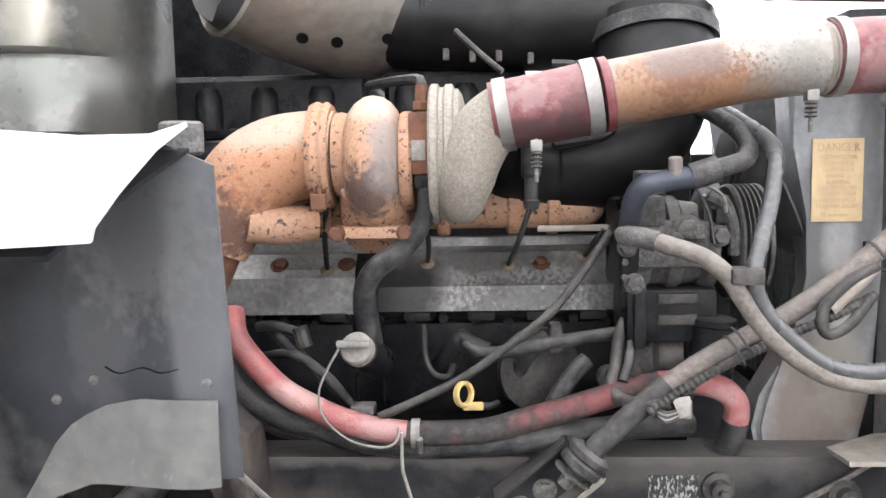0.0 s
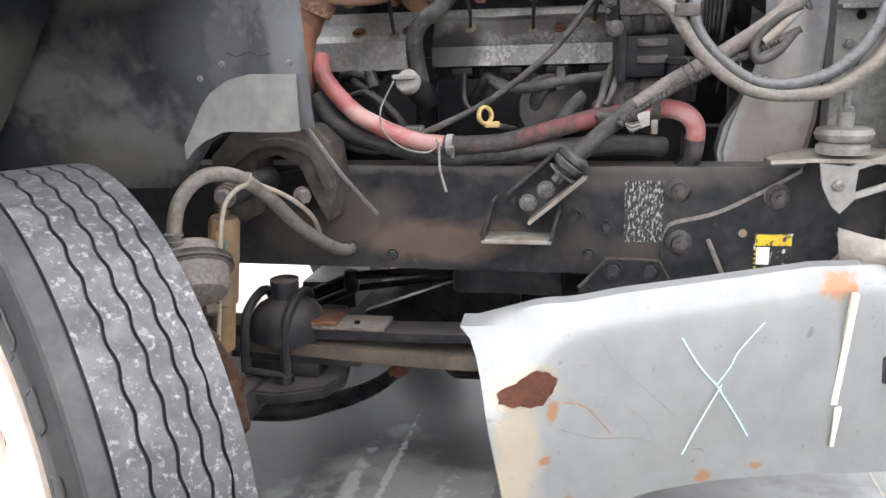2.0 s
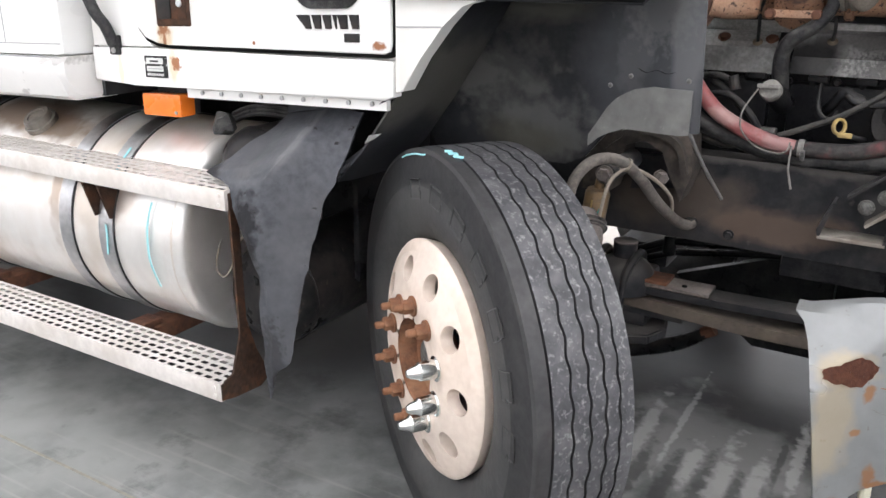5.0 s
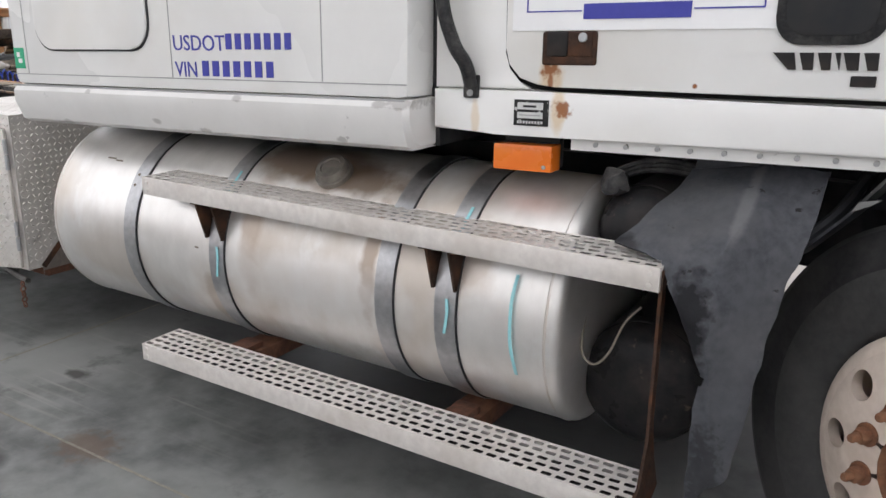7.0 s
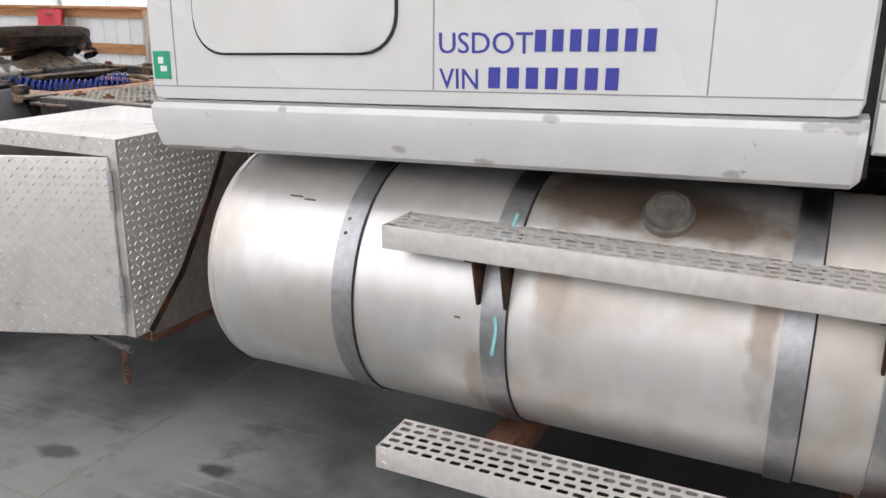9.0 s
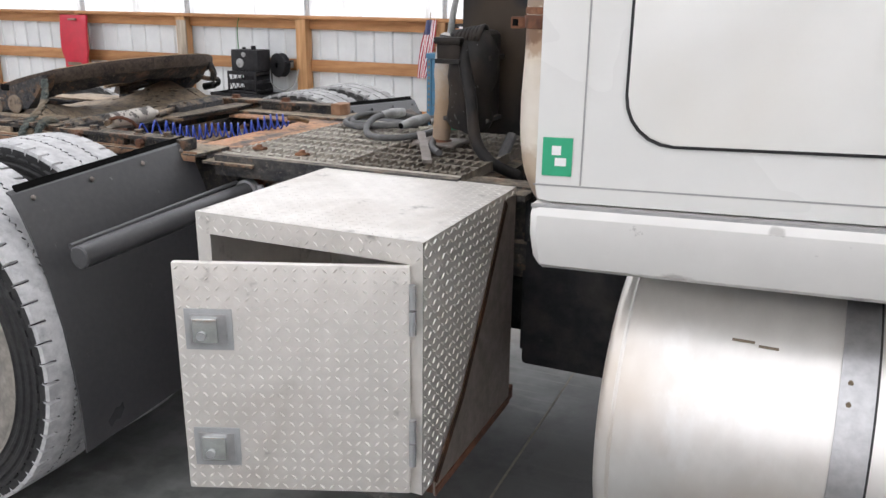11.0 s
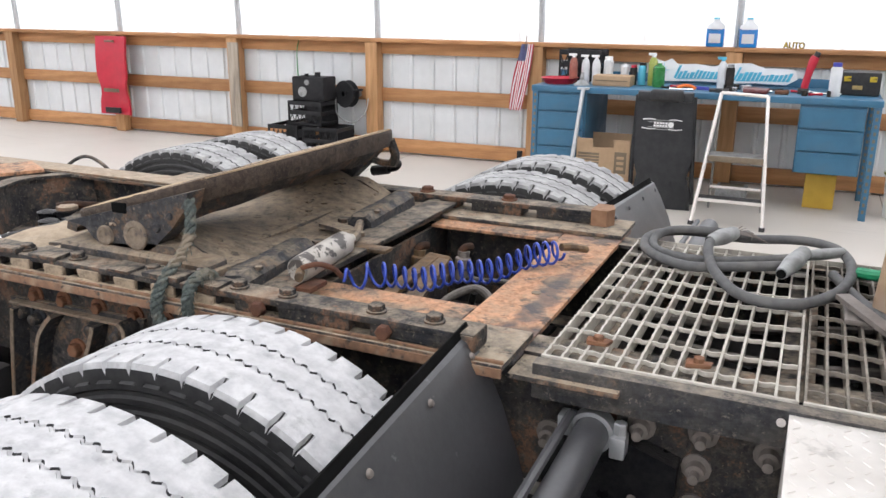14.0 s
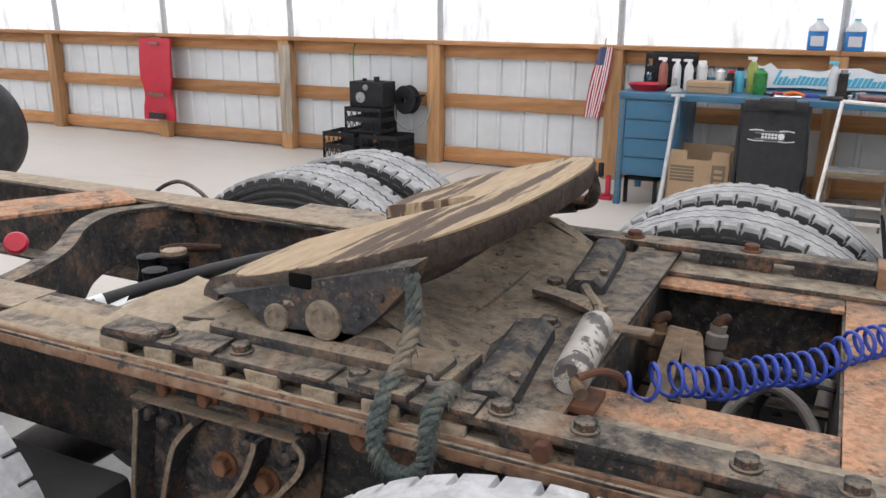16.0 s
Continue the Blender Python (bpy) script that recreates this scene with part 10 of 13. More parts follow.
def build_fifth_wheel():
    # base sheet with a dusty saddle in its middle
    rows = []
    for v in np.linspace(0, 1, 13):
        r = []
        for u in np.linspace(0, 1, 15):
            x, y = -6.26 + 0.74 * float(u), 0.055 + 0.755 * float(v)
            hump = 0.11 * math.exp(-((x + 5.92) / 0.17) ** 2) * (0.25 + 0.75 * min(1.0, abs(y - 0.43) / 0.40) ** 2)
            r.append((x, y, 0.958 + hump + 0.006 * noise.noise(Vector((x * 9, y * 9, 0)))))
        rows.append(r)
    base = part("fifth_wheel_base", sheet(rows, 0.012), "dust_base", TRUCK, "dust-caked fifth wheel base plate", angle=60)
    part("base_sheet", box(-6.26, -5.52, -0.03, 0.89, 0.9535, 0.962, 0.002), "dust_base", base)
    part("front_strip", box(-5.60, -5.505, -0.03, 0.89, 0.9645, 0.975, 0.003), "frame_rear", base)
    # pivot brackets, near and far
    for y0, y1 in ((-0.005, 0.045), (0.815, 0.865)):
        poly = [(-6.12, 0.962), (-6.10, 1.0), (-6.03, 1.012), (-5.95, 1.02), (-5.86, 1.03), (-5.80, 1.03), (-5.74, 1.0), (-5.68, 0.962)]
        part("pivot_bracket", prism(poly, (y0, y1), "xz"), "dust_base", base, "cast pivot bracket")
    def top(x):
        return 1.187 + 0.285 * (x + 5.72)
    # the plate: a broad rounded oval with a slot open to the rear, greasy lanes in the dust
    cx, cy, ax, ay = -5.93, 0.515, 0.255, 0.50
    rim = []
    n = 56
    for k in range(n + 1):
        a = radians(-152 + 304 * k / n)
        c, s = math.cos(a), math.sin(a)
        e = 2.5 if c > 0 else 4.5
        f = (abs(c) ** e + abs(s) ** e) ** (-1 / e)
        rim.append((cx + ax * c * f, cy + ay * s * f))
    slot = []
    for k in range(n + 1):
        t = k / n
        if t < 0.4:
            q = t / 0.4
            slot.append((-6.18 + 0.25 * q, cy - 0.17 + 0.115 * q))
        elif t > 0.6:
            q = (t - 0.6) / 0.4
            slot.append((-5.93 - 0.25 * q, cy + 0.055 + 0.115 * q))
        else:
            a = radians(-90 + 180 * (t - 0.4) / 0.2)
            slot.append((-5.93 + 0.055 * math.cos(a), cy + 0.055 * math.sin(a)))
    bm = bmesh.new()
    lays = []
    for f in (0.0, 0.12, 0.35, 0.6, 0.85, 1.0):
        lays.append([(p[0] * f + q[0] * (1 - f), p[1] * f + q[1] * (1 - f)) for p, q in zip(rim, slot)])
    vt = [[bm.verts.new((x, y, top(x) + 0.003 * noise.noise(Vector((x * 14, y * 14, 2))))) for x, y in l] for l in lays]
    vb = [[bm.verts.new((x, y, top(x) - (0.024 if i == len(lays) - 1 else 0.03))) for x, y in l] for i, l in enumerate(lays)]
    for i in range(len(lays) - 1):
        for k in range(n):
            bm.faces.new((vt[i][k], vt[i][k + 1], vt[i + 1][k + 1], vt[i + 1][k]))
            bm.faces.new((vb[i][k], vb[i + 1][k], vb[i + 1][k + 1], vb[i][k + 1]))
    for i in (0, len(lays) - 1):
        for k in range(n):
            bm.faces.new((vt[i][k], vt[i][k + 1], vb[i][k + 1], vb[i][k]))
    for k in (0, n):
        for i in range(len(lays) - 1):
            bm.faces.new((vt[i][k], vt[i + 1][k], vb[i + 1][k], vb[i][k]))
    plate = part("fifth_wheel", bm, "wood_plate", TRUCK, "dusty tan fifth wheel plate tipped back", angle=40)
    # skirt under the front edge
    bm = sheet([[(cx + (x - cx) * (0.97 - 0.3 * q), cy + (y - cy) * (0.985 - 0.05 * q), top(x) - 0.022 - 0.075 * q + 0.01 * noise.noise(Vector((x * 9, y * 9, q)))) for x, y in rim[12:45]] for q in (0, 0.3, 0.65, 1)], 0.016)
    part("plate_skirt", bm, "frame_rear", plate, angle=60)
    for y0, y1 in ((-0.005, 0.05), (0.835, 0.89)):
        poly = [(-6.115, top(-6.115) - 0.02), (-6.135, 1.058), (-6.06, 1.048), (-6.035, 1.022), (-5.995, 1.003), (-5.94, 0.997), (-5.895, 1.0), (-5.85, 1.025), (-5.80, 1.07), (-5.76, 1.115), (-5.745, top(-5.745) - 0.022)]
        part("plate_ear", prism(poly, (y0, y1), "xz"), "paint_dusty", plate, "dusty cast ear of the plate")
    for x, z, r in ((-5.903, 1.045, 0.034), (-5.995, 1.034, 0.024)):
        part("pivot_pin", lathe([(0.0, 0.0035), (r * 0.55, 0.004), (r * 0.62, 0.0065), (r * 0.92, 0.006), (r, 0.003), (r, -0.002), (r, -0.03)], (x, -0.006, z), (0, -1, 0), 26), "dust_pin", plate, "round dusty pivot pin")
    part("bracket_foot", box(-6.13, -5.69, -0.028, 0.05, 0.955, 1.012, 0.018, seg=3), "dust_base", base, "dust-caked foot of the pivot")
    part("rim_edge", sheet([[(cx + (x - cx) * k, cy + (y - cy) * k, top(x) - dz) for x, y in rim] for k, dz in ((1.002, 0.004), (1.008, 0.008), (1.006, 0.03), (0.985, 0.052))], 0.008), "plate_edge", plate, "dark greasy edge of the plate", angle=60)
    part("ear_slot", box(-5.968, -5.925, -0.0075, -0.002, 1.092, 1.116, 0.004), "hole", plate)
    for x, z, r in ((-5.84, 1.07, 0.012), (-5.80, 1.10, 0.009)):
        part("ear_lump", lathe([(0.0, 0.006), (r * 0.7, 0.005), (r, 0.0)], (x, -0.006, z), (0, -1, 0), 10), "paint_dusty", plate)
    for yy in (0.15, 0.86):
        part("ramp_nose", ribbon([(-6.10, yy, top(-6.10) - 0.022), (-6.17, yy + 0.01, 1.035), (-6.22, yy + 0.02, 1.018), (-6.245, yy + 0.03, 1.0), (-6.25, yy + 0.03, 0.985)], 0.12, 0.034, (0, 1, 0)), "dust_base", plate, "dusty ramp nose", angle=60)
    # release handle on the far side
    h = part("release_handle", sweep([(-5.80, 0.84, 1.10), (-5.76, 0.89, 1.075), (-5.73, 0.93, 1.07), (-5.76, 0.97, 1.045), (-5.80, 0.985, 1.035)], 0.011, 10), "frame_rear", plate, "bent black release handle")
    part("handle_grip", sweep([(-5.79, 0.98, 1.037), (-5.85, 0.985, 1.025)], 0.017, 10), "black", plate)
    part("handle_link", sweep([(-5.73, 0.88, 1.15), (-5.72, 0.895, 1.10), (-5.735, 0.90, 1.07)], 0.015, 8), "frame_rear", plate)
    # locking block and its rod
    part("lock_block", lumps(prism([(-5.72, -0.02), (-5.605, -0.035), (-5.585, 0.01), (-5.60, 0.21), (-5.655, 0.265), (-5.735, 0.24)], (0.964, 0.974), "xy"), 0.006, 14), "paint_dusty", base, "black lock block")
    def keeper(p, q, label):
        sec = [(-0.040, 0.0), (-0.042, 0.022), (-0.026, 0.042), (0.016, 0.046), (0.036, 0.030), (0.040, 0.0)]
        d = (Vector(q) - Vector(p)).normalized()
        s = d.cross(Vector((0, 0, 1)))
        rows = [[Vector(p).lerp(Vector(q), t) + s * a * f + Vector((0, 0, h * f)) for a, h in sec] for t, f in ((0, 0.86), (0.04, 1), (0.35, 1.02), (0.45, 0.97), (0.94, 1), (1, 0.85))]
        b = bmesh.new()
        vs = [[b.verts.new(v) for v in r] for r in rows]
        for r0, r1 in zip(vs, vs[1:]):
            for i in range(6):
                b.faces.new((r0[i], r0[(i + 1) % 6], r1[(i + 1) % 6], r1[i]))
        b.faces.new(vs[0][::-1])
        b.faces.new(vs[-1])
        bmesh.ops.recalc_face_normals(b, faces=b.faces[:])
        blk = part("lock_block", b, "paint_dusty", base, label, angle=25)
        e = Vector(p) + d * 0.05 + s * 0.028 + Vector((0, 0, 0.040))
        part("keeper_bolt", hexa(e, (0, 0, 1), 0.009, 0.008), "dust_base", base)
        return blk
    keeper((-5.606, -0.040, 0.965), (-5.640, 0.262, 0.965), "blue-black chipped lock block")
    keeper((-5.622, 0.505, 0.965), (-5.655, 0.830, 0.965), "dusty lock block")
    part("keeper_step", lumps(box(-5.735, -5.672, -0.02, 0.10, 0.966, 0.992, 0.006), 0.008, 25), "dust_base", base)
    part("link_rod", sweep([(-5.66, 0.62, 0.99), (-5.62, 0.50, 0.985), (-5.57, 0.40, 0.99), (-5.545, 0.33, 0.99)], 0.012, 8), "dust_base", base, "dusty link rod")
    part("link_arm", ribbon([(-5.70, 0.46, 0.985), (-5.62, 0.42, 0.99), (-5.56, 0.38, 0.99)], 0.045, 0.010, (0.5, 0.8, 0)), "dust_base", base)
    part("link_tongue", box(-5.545, -5.455, 0.335, 0.375, 0.966, 0.976, 0.003), "brass", base, "rusty tongue")
    rnd = random.Random(8)
    for k in range(110):
        x, y = rnd.uniform(-6.2, -5.55), rnd.uniform(0.0, 0.80)
        r = rnd.uniform(0.004, 0.015)
        hump = 0.11 * math.exp(-((x + 5.92) / 0.17) ** 2) * (0.25 + 0.75 * min(1.0, abs(y - 0.43) / 0.40) ** 2)
        bm = bmesh.new()
        bmesh.ops.create_icosphere(bm, subdivisions=1, radius=1.0)
        for v in bm.verts:
            v.co = Vector((x, y, 0.962 + hump)) + Vector((v.co.x * r * rnd.uniform(0.7, 1.5), v.co.y * r * rnd.uniform(0.7, 1.5), v.co.z * r * 0.5))
        part("dirt_clod", bm, "dust_base", base)
    for x, y in ((-5.79, 0.12), (-5.77, 0.74), (-5.70, 0.55), (-5.64, 0.33)):
        part("bolt", hexa((x, y, 0.966), (0, 0, 1), 0.017, 0.016, washer=0.024), "frame_rear", base)
    part("base_rib", box(-5.80, -5.765, 0.06, 0.80, 0.962, 0.985, 0.008), "dust_base", base)
    cylr = part("air_cylinder", lathe([(0.0, 0.0), (0.024, 0.0), (0.029, 0.008), (0.029, 0.225), (0.024, 0.235), (0.012, 0.236), (0.012, 0.27), (0, 0.27)], (-5.515, 0.055, 1.0), (-0.10, 1, 0), 24), "silver_cyl", TRUCK, "scuffed silver air cylinder of the slider")
    part("cylinder_foot", box(-5.555, -5.47, 0.03, 0.10, 0.960, 0.972, 0.003), "rust", cylr)
    part("air_fitting", cyl((-5.505, 0.05, 1.0), (-5.485, 0.015, 1.0), 0.010, 10), "brass", cylr, "brass air fitting")
    part("air_fitting", sweep([(-5.50, 0.045, 1.01), (-5.475, 0.07, 1.015), (-5.455, 0.10, 1.0), (-5.45, 0.125, 0.975)], 0.006, 8), "rust", cylr)
    return base


build_fifth_wheel()


def build_coil():
    a, b, n = Vector((-5.456, 0.135, 0.965)), Vector((-5.075, 0.525, 0.980)), 21
    d = (b - a).normalized()
    u = d.cross(Vector((0, 0, 1))).normalized()
    w = u.cross(d)
    pts = []
    for k in range(n * 14 + 1):
        t = k / (n * 14)
        ang = 2 * math.pi * n * t
        t2 = float(np.interp(t, [0, 0.09, 1], [0, 0.16, 1])) + 0.006 * math.sin(t * 9)
        c = a + (b - a) * t2 + Vector((0, 0, -0.028 * math.sin(math.pi * t) + 0.006 * math.sin(t * 17)))
        r = (0.0262 + 0.0014 * math.sin(t * 23)) if 0.03 < t < 0.97 else 0.02
        pts.append(c + (u * math.cos(ang) + w * math.sin(ang)) * r)
    coil = part("air_coil", sweep(pts, 0.0036, 8, per=1, soft=False), "blue_coil", TRUCK, "coiled bright blue nylon air line", angle=60)
    part("coil_end", sweep([(-5.072, 0.525, 0.985), (-5.05, 0.555, 0.98), (-5.03, 0.60, 0.965)], 0.010, 8), "brass", coil, "brass end fitting")
    # what lies in the well
    yoke = part("well_yoke", cyl((-5.475, 0.615, 0.865), (-5.405, 0.60, 0.865), 0.030, 20, bevel=0.006), "brass", TRUCK, "rusty tan valve yoke in the well")
    part("yoke_arm", ribbon([(-5.450, 0.60, 0.888), (-5.440, 0.46, 0.885), (-5.430, 0.33, 0.880), (-5.428, 0.20, 0.862)], 0.036, 0.012, (1, 0, 0)), "brass", yoke)
    part("yoke_arm", ribbon([(-5.420, 0.59, 0.886), (-5.395, 0.46, 0.880), (-5.372, 0.33, 0.872), (-5.352, 0.20, 0.85)], 0.042, 0.012, (1, 0.1, 0)), "brass", yoke)
    part("yoke_web", box(-5.445, -5.385, 0.34, 0.56, 0.80, 0.862, 0.008), "frame_rear", yoke)
    for x, y, m in ((-5.492, 0.585, "brass"), (-5.378, 0.625, "steel_bar")):
        valve = part("air_valve", lathe([(0, 0), (0.017, 0), (0.019, 0.02), (0.015, 0.03), (0.022, 0.036), (0.022, 0.062), (0.016, 0.066), (0.017, 0.082), (0, 0.085)], (x, y, 0.825), (0.05, 0.1, 1), 14), m, TRUCK, "dirty air valve in the well")
        part("valve_elbow", sweep([(x, y, 0.905), (x + 0.006, y + 0.01, 0.915), (x + 0.018, y + 0.03, 0.915)], 0.011, 10), "latch_rust", valve)
    part("well_hose", sweep([(-5.345, 0.27, 0.74), (-5.335, 0.31, 0.81), (-5.31, 0.37, 0.86), (-5.26, 0.43, 0.88), (-5.205, 0.40, 0.87), (-5.168, 0.33, 0.84), (-5.155, 0.28, 0.78)], 0.0105, 10), "pipe_hose", TRUCK, "dusty air hose arched in the well")
    part("well_hose", sweep([(-5.38, 0.64, 0.83), (-5.31, 0.60, 0.84), (-5.22, 0.56, 0.86), (-5.165, 0.53, 0.86)], 0.009, 10), "hose", TRUCK, "black air hose in the well")
    part("well_hose", sweep([(-5.27, 0.47, 0.74), (-5.275, 0.45, 0.82), (-5.262, 0.435, 0.868)], 0.009, 10), "hose", TRUCK, "black air hose in the well")
    joint = part("hose_joint", cyl((-5.162, 0.50, 0.885), (-5.168, 0.47, 0.84), 0.014, 14, bevel=0.003), "steel_bar", TRUCK, "grey hose joint in the well")
    part("joint_ring", lathe([(0.014, -0.004), (0.018, -0.003), (0.018, 0.003), (0.014, 0.004)], (-5.164, 0.49, 0.87), (-0.1, -0.5, -0.8), 16), "black", joint)
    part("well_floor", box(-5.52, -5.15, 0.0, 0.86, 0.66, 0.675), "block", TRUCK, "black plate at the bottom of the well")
    part("well_wall", box(-5.50, -5.16, 0.83, 0.845, 0.68, 0.93), "frame_rear", TRUCK, "rusty inner rail face")
    # frayed strap over the rack
    run = smooth_line([(-5.752, 0.005, 1.14), (-5.738, -0.012, 1.087), (-5.735, -0.04, 1.043), (-5.735, -0.085, 1.012), (-5.737, -0.125, 0.972), (-5.736, -0.134, 0.930), (-5.712, -0.136, 0.902), (-5.676, -0.136, 0.902), (-5.655, -0.134, 0.935), (-5.656, -0.13, 0.975), (-5.65, -0.112, 1.008), (-5.645, -0.08, 1.014), (-5.655, -0.05, 1.0)], 12)
    bm = bmesh.new()
    for strand in range(3):
        pts = []
        for i, p in enumerate(run):
            d = (run[min(i + 1, len(run) - 1)] - run[max(i - 1, 0)]).normalized()
            s = d.cross(Vector((0.3, -1, 0.2))).normalized()
            q = d.cross(s)
            a = i * 0.55 + strand * 2.094
            pts.append(p + s * (0.0075 * math.cos(a)) + q * (0.0045 * math.sin(a)))
        sweep(pts, 0.0062, 7, 1, bm, soft=False)
    rope = part("tie_rope", lumps(bm, 0.0035, 110), "rope", TRUCK, "frayed grey-green tie rope", angle=70)
    stain_shading_on(rope, (((-5.735, -0.05, 1.05), (0.06, 0.1, 0.035), (0.27, 0.21, 0.15), 0.75, 1.4, 40),))
    rnd = random.Random(3)
    bm = bmesh.new()
    for k in range(420):
        p = run[rnd.randrange(2, len(run) - 1)]
        d = Vector((rnd.uniform(-1, 1), rnd.uniform(-1, 0.4), rnd.uniform(-1, 0.6))).normalized()
        q = p + Vector((rnd.uniform(-0.011, 0.011), rnd.uniform(-0.005, 0.005), rnd.uniform(-0.004, 0.004)))
        sweep([q, q + d * 0.008, q + d * 0.013 + Vector((0, 0, -0.004 - 0.006 * rnd.random()))], 0.0008, 3, 1, bm, soft=False)
    part("rope_fray", bm, "rope", rope, kind="stuff")
    part("strap_hook", sweep([(-5.70, -0.04, 1.003), (-5.685, -0.055, 1.003), (-5.665, -0.05, 1.006)], 0.0045, 8), "steel_bar", TRUCK, "small bright hook")


build_coil()


def build_deck():
    """Two bar gratings behind the sleeper, serrated bars on crimped rods."""
    for gi, (x0, x1) in enumerate(((-4.940, -4.518), (-4.512, -4.105))):
        y0, y1, z = -0.035, 0.80, 0.952
        g = part("deck_grating", box(x0, x1, y0 - 0.006, y0, z - 0.048, z + 0.002, 0.001), "deck_steel", TRUCK, "serrated steel deck grating, dusty")
        grate = ("deck_steel", "deck_brown")[gi]
        part("end_band", box(x0, x1, y1, y1 + 0.006, z - 0.048, z + 0.002, 0.001), "deck_steel", g)
        n = int((x1 - x0) / 0.0302)
        bar = None
        for k in range(n + 1):
            x = x0 + 0.003 + k * (x1 - x0 - 0.006) / n
            if bar is None:
                b = bmesh.new()
                m = 52
                rows = []
                for j in range(m + 1):
                    y = y0 + (y1 - y0) * j / m
                    zz = z + (0.0018 if j % 2 else -0.0018)
                    rows.append([b.verts.new((x - 0.0022, y, zz)), b.verts.new((x + 0.0022, y, zz)), b.verts.new((x + 0.0022, y, z - 0.03)), b.verts.new((x - 0.0022, y, z - 0.03))])
                for p, q in zip(rows, rows[1:]):
                    for i in range(4):
                        b.faces.new((p[i], p[(i + 1) % 4], q[(i + 1) % 4], q[i]))
                bar = (part("grate_bar", b, grate, g), x)
            else:
                again(bar[0], (x - bar[1], 0, 0))
        rod = None
        for k in range(9):
            y = y0 + 0.05 + k * 0.093
            if rod is None:
                pts = [(x0 + (x1 - x0) * i / 56, y + (0.0022 if (i // 2) % 2 else -0.0022), z - 0.004) for i in range(57)]
                rod = (part("grate_rod", ribbon(pts, 0.0042, 0.008, (0, 1, 0), soft=False), grate, g), y)
            else:
                again(rod[0], (0, y - rod[1], 0))
    edge = part("deck_edge", box(-4.945, -4.10, -0.075, -0.043, 0.885, 0.951, 0.003), "deck_edge", TRUCK, "dusty black deck edge channel")
    for x in (-4.54, -4.49, -4.40, -4.15):
        part("bolt", cyl((x, -0.075, 0.93), (x, -0.079, 0.93), 0.007, 10), "alu", edge)
    for x, y in ((-4.86, 0.05), (-4.68, 0.03)):
        part("saddle_clip", lumps(box(x - 0.022, x + 0.022, y - 0.013, y + 0.013, 0.953, 0.962, 0.003), 0.005, 40), "rust_nut", edge, "rusty saddle clip")
        part("clip_bolt", hexa((x, y, 0.960), (0, 0, 1), 0.010, 0.010), "rust_nut", edge)
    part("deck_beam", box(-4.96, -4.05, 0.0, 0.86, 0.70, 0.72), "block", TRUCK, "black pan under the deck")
    for x in (-4.90, -4.52, -4.12):
        part("cross_tube", box(x - 0.03, x + 0.03, 0.01, 0.85, 0.80, 0.90, 0.006), "frame_rear", TRUCK, "black deck crossmember")
    part("rail_cap", box(-4.10, -3.90, -0.07, 0.05, 0.905, 0.925, 0.003), "deck_edge", TRUCK, "dusty rail top plate")
    for x, y, z in ((-4.75, 0.2, 0.86), (-4.66, 0.35, 0.86), (-4.80, 0.5, 0.87)):
        part("air_line", sweep([(x - 0.15, y, z), (x, y + 0.04, z - 0.03), (x + 0.2, y - 0.02, z), (x + 0.5, y + 0.1, z)], 0.012, 8), "pipe_hose", TRUCK, "dusty air line under the deck")
    # hose stand: pale tapered boot on a plate, with a cable up
    c = Vector((-4.372, 0.42, 0.956))
    lean = Vector((0.085, 0.0, 1)).normalized()
    stand = part("hose_stand", lathe([(0.030, 0.0), (0.032, 0.14), (0.037, 0.20), (0.043, 0.235), (0.044, 0.30), (0.042, 0.33), (0.030, 0.345), (0.033, 0.352), (0.033, 0.366), (0.022, 0.372), (0.0, 0.373)], c, lean, 26), "boot_pale", TRUCK, "pale tapered hose stand with rusty foot", angle=40)
    stain_shading_on(stand, (((-4.372, 0.40, 1.0), (0.3, 0.3, 0.16), (0.26, 0.16, 0.09), 0.75, 1.6, 16), ((-4.365, 0.40, 1.12), (0.3, 0.3, 0.12), (0.42, 0.30, 0.19), 0.5, 2.2, 22)))
    part("stand_hose", sweep([c + lean * 0.37, c + lean * 0.47 + Vector((0.008, 0, 0)), c + lean * 0.62 + Vector((0.035, 0.02, 0)), c + lean * 0.85 + Vector((0.09, 0.06, 0))], [0.012, 0.0095, 0.0085, 0.008], 12), "plug", stand, "grey hose out of the stand")
    part("neck_ring", lathe([(0.030, 0.0), (0.035, 0.003), (0.035, 0.012), (0.028, 0.016)], c + lean * 0.352, lean, 22), "black", stand)
    part("stand_foot", box(-4.45, -4.295, 0.35, 0.49, 0.955, 0.966, 0.003), "steel_bar", stand)
    part("foot_collar", lathe([(0.029, 0.0), (0.042, 0.002), (0.038, 0.014), (0.030, 0.018)], c, lean, 24), "rust", stand)
    part("pry_bar", ribbon([(-4.455, 0.435, 0.985), (-4.36, 0.26, 0.972), (-4.262, 0.075, 0.962)], 0.028, 0.010, (0.9, 0.45, 0)), "steel_bar", TRUCK, "flat dusty steel bar lying on the deck")
    # coiled cable with grey plugs
    zc = 0.967
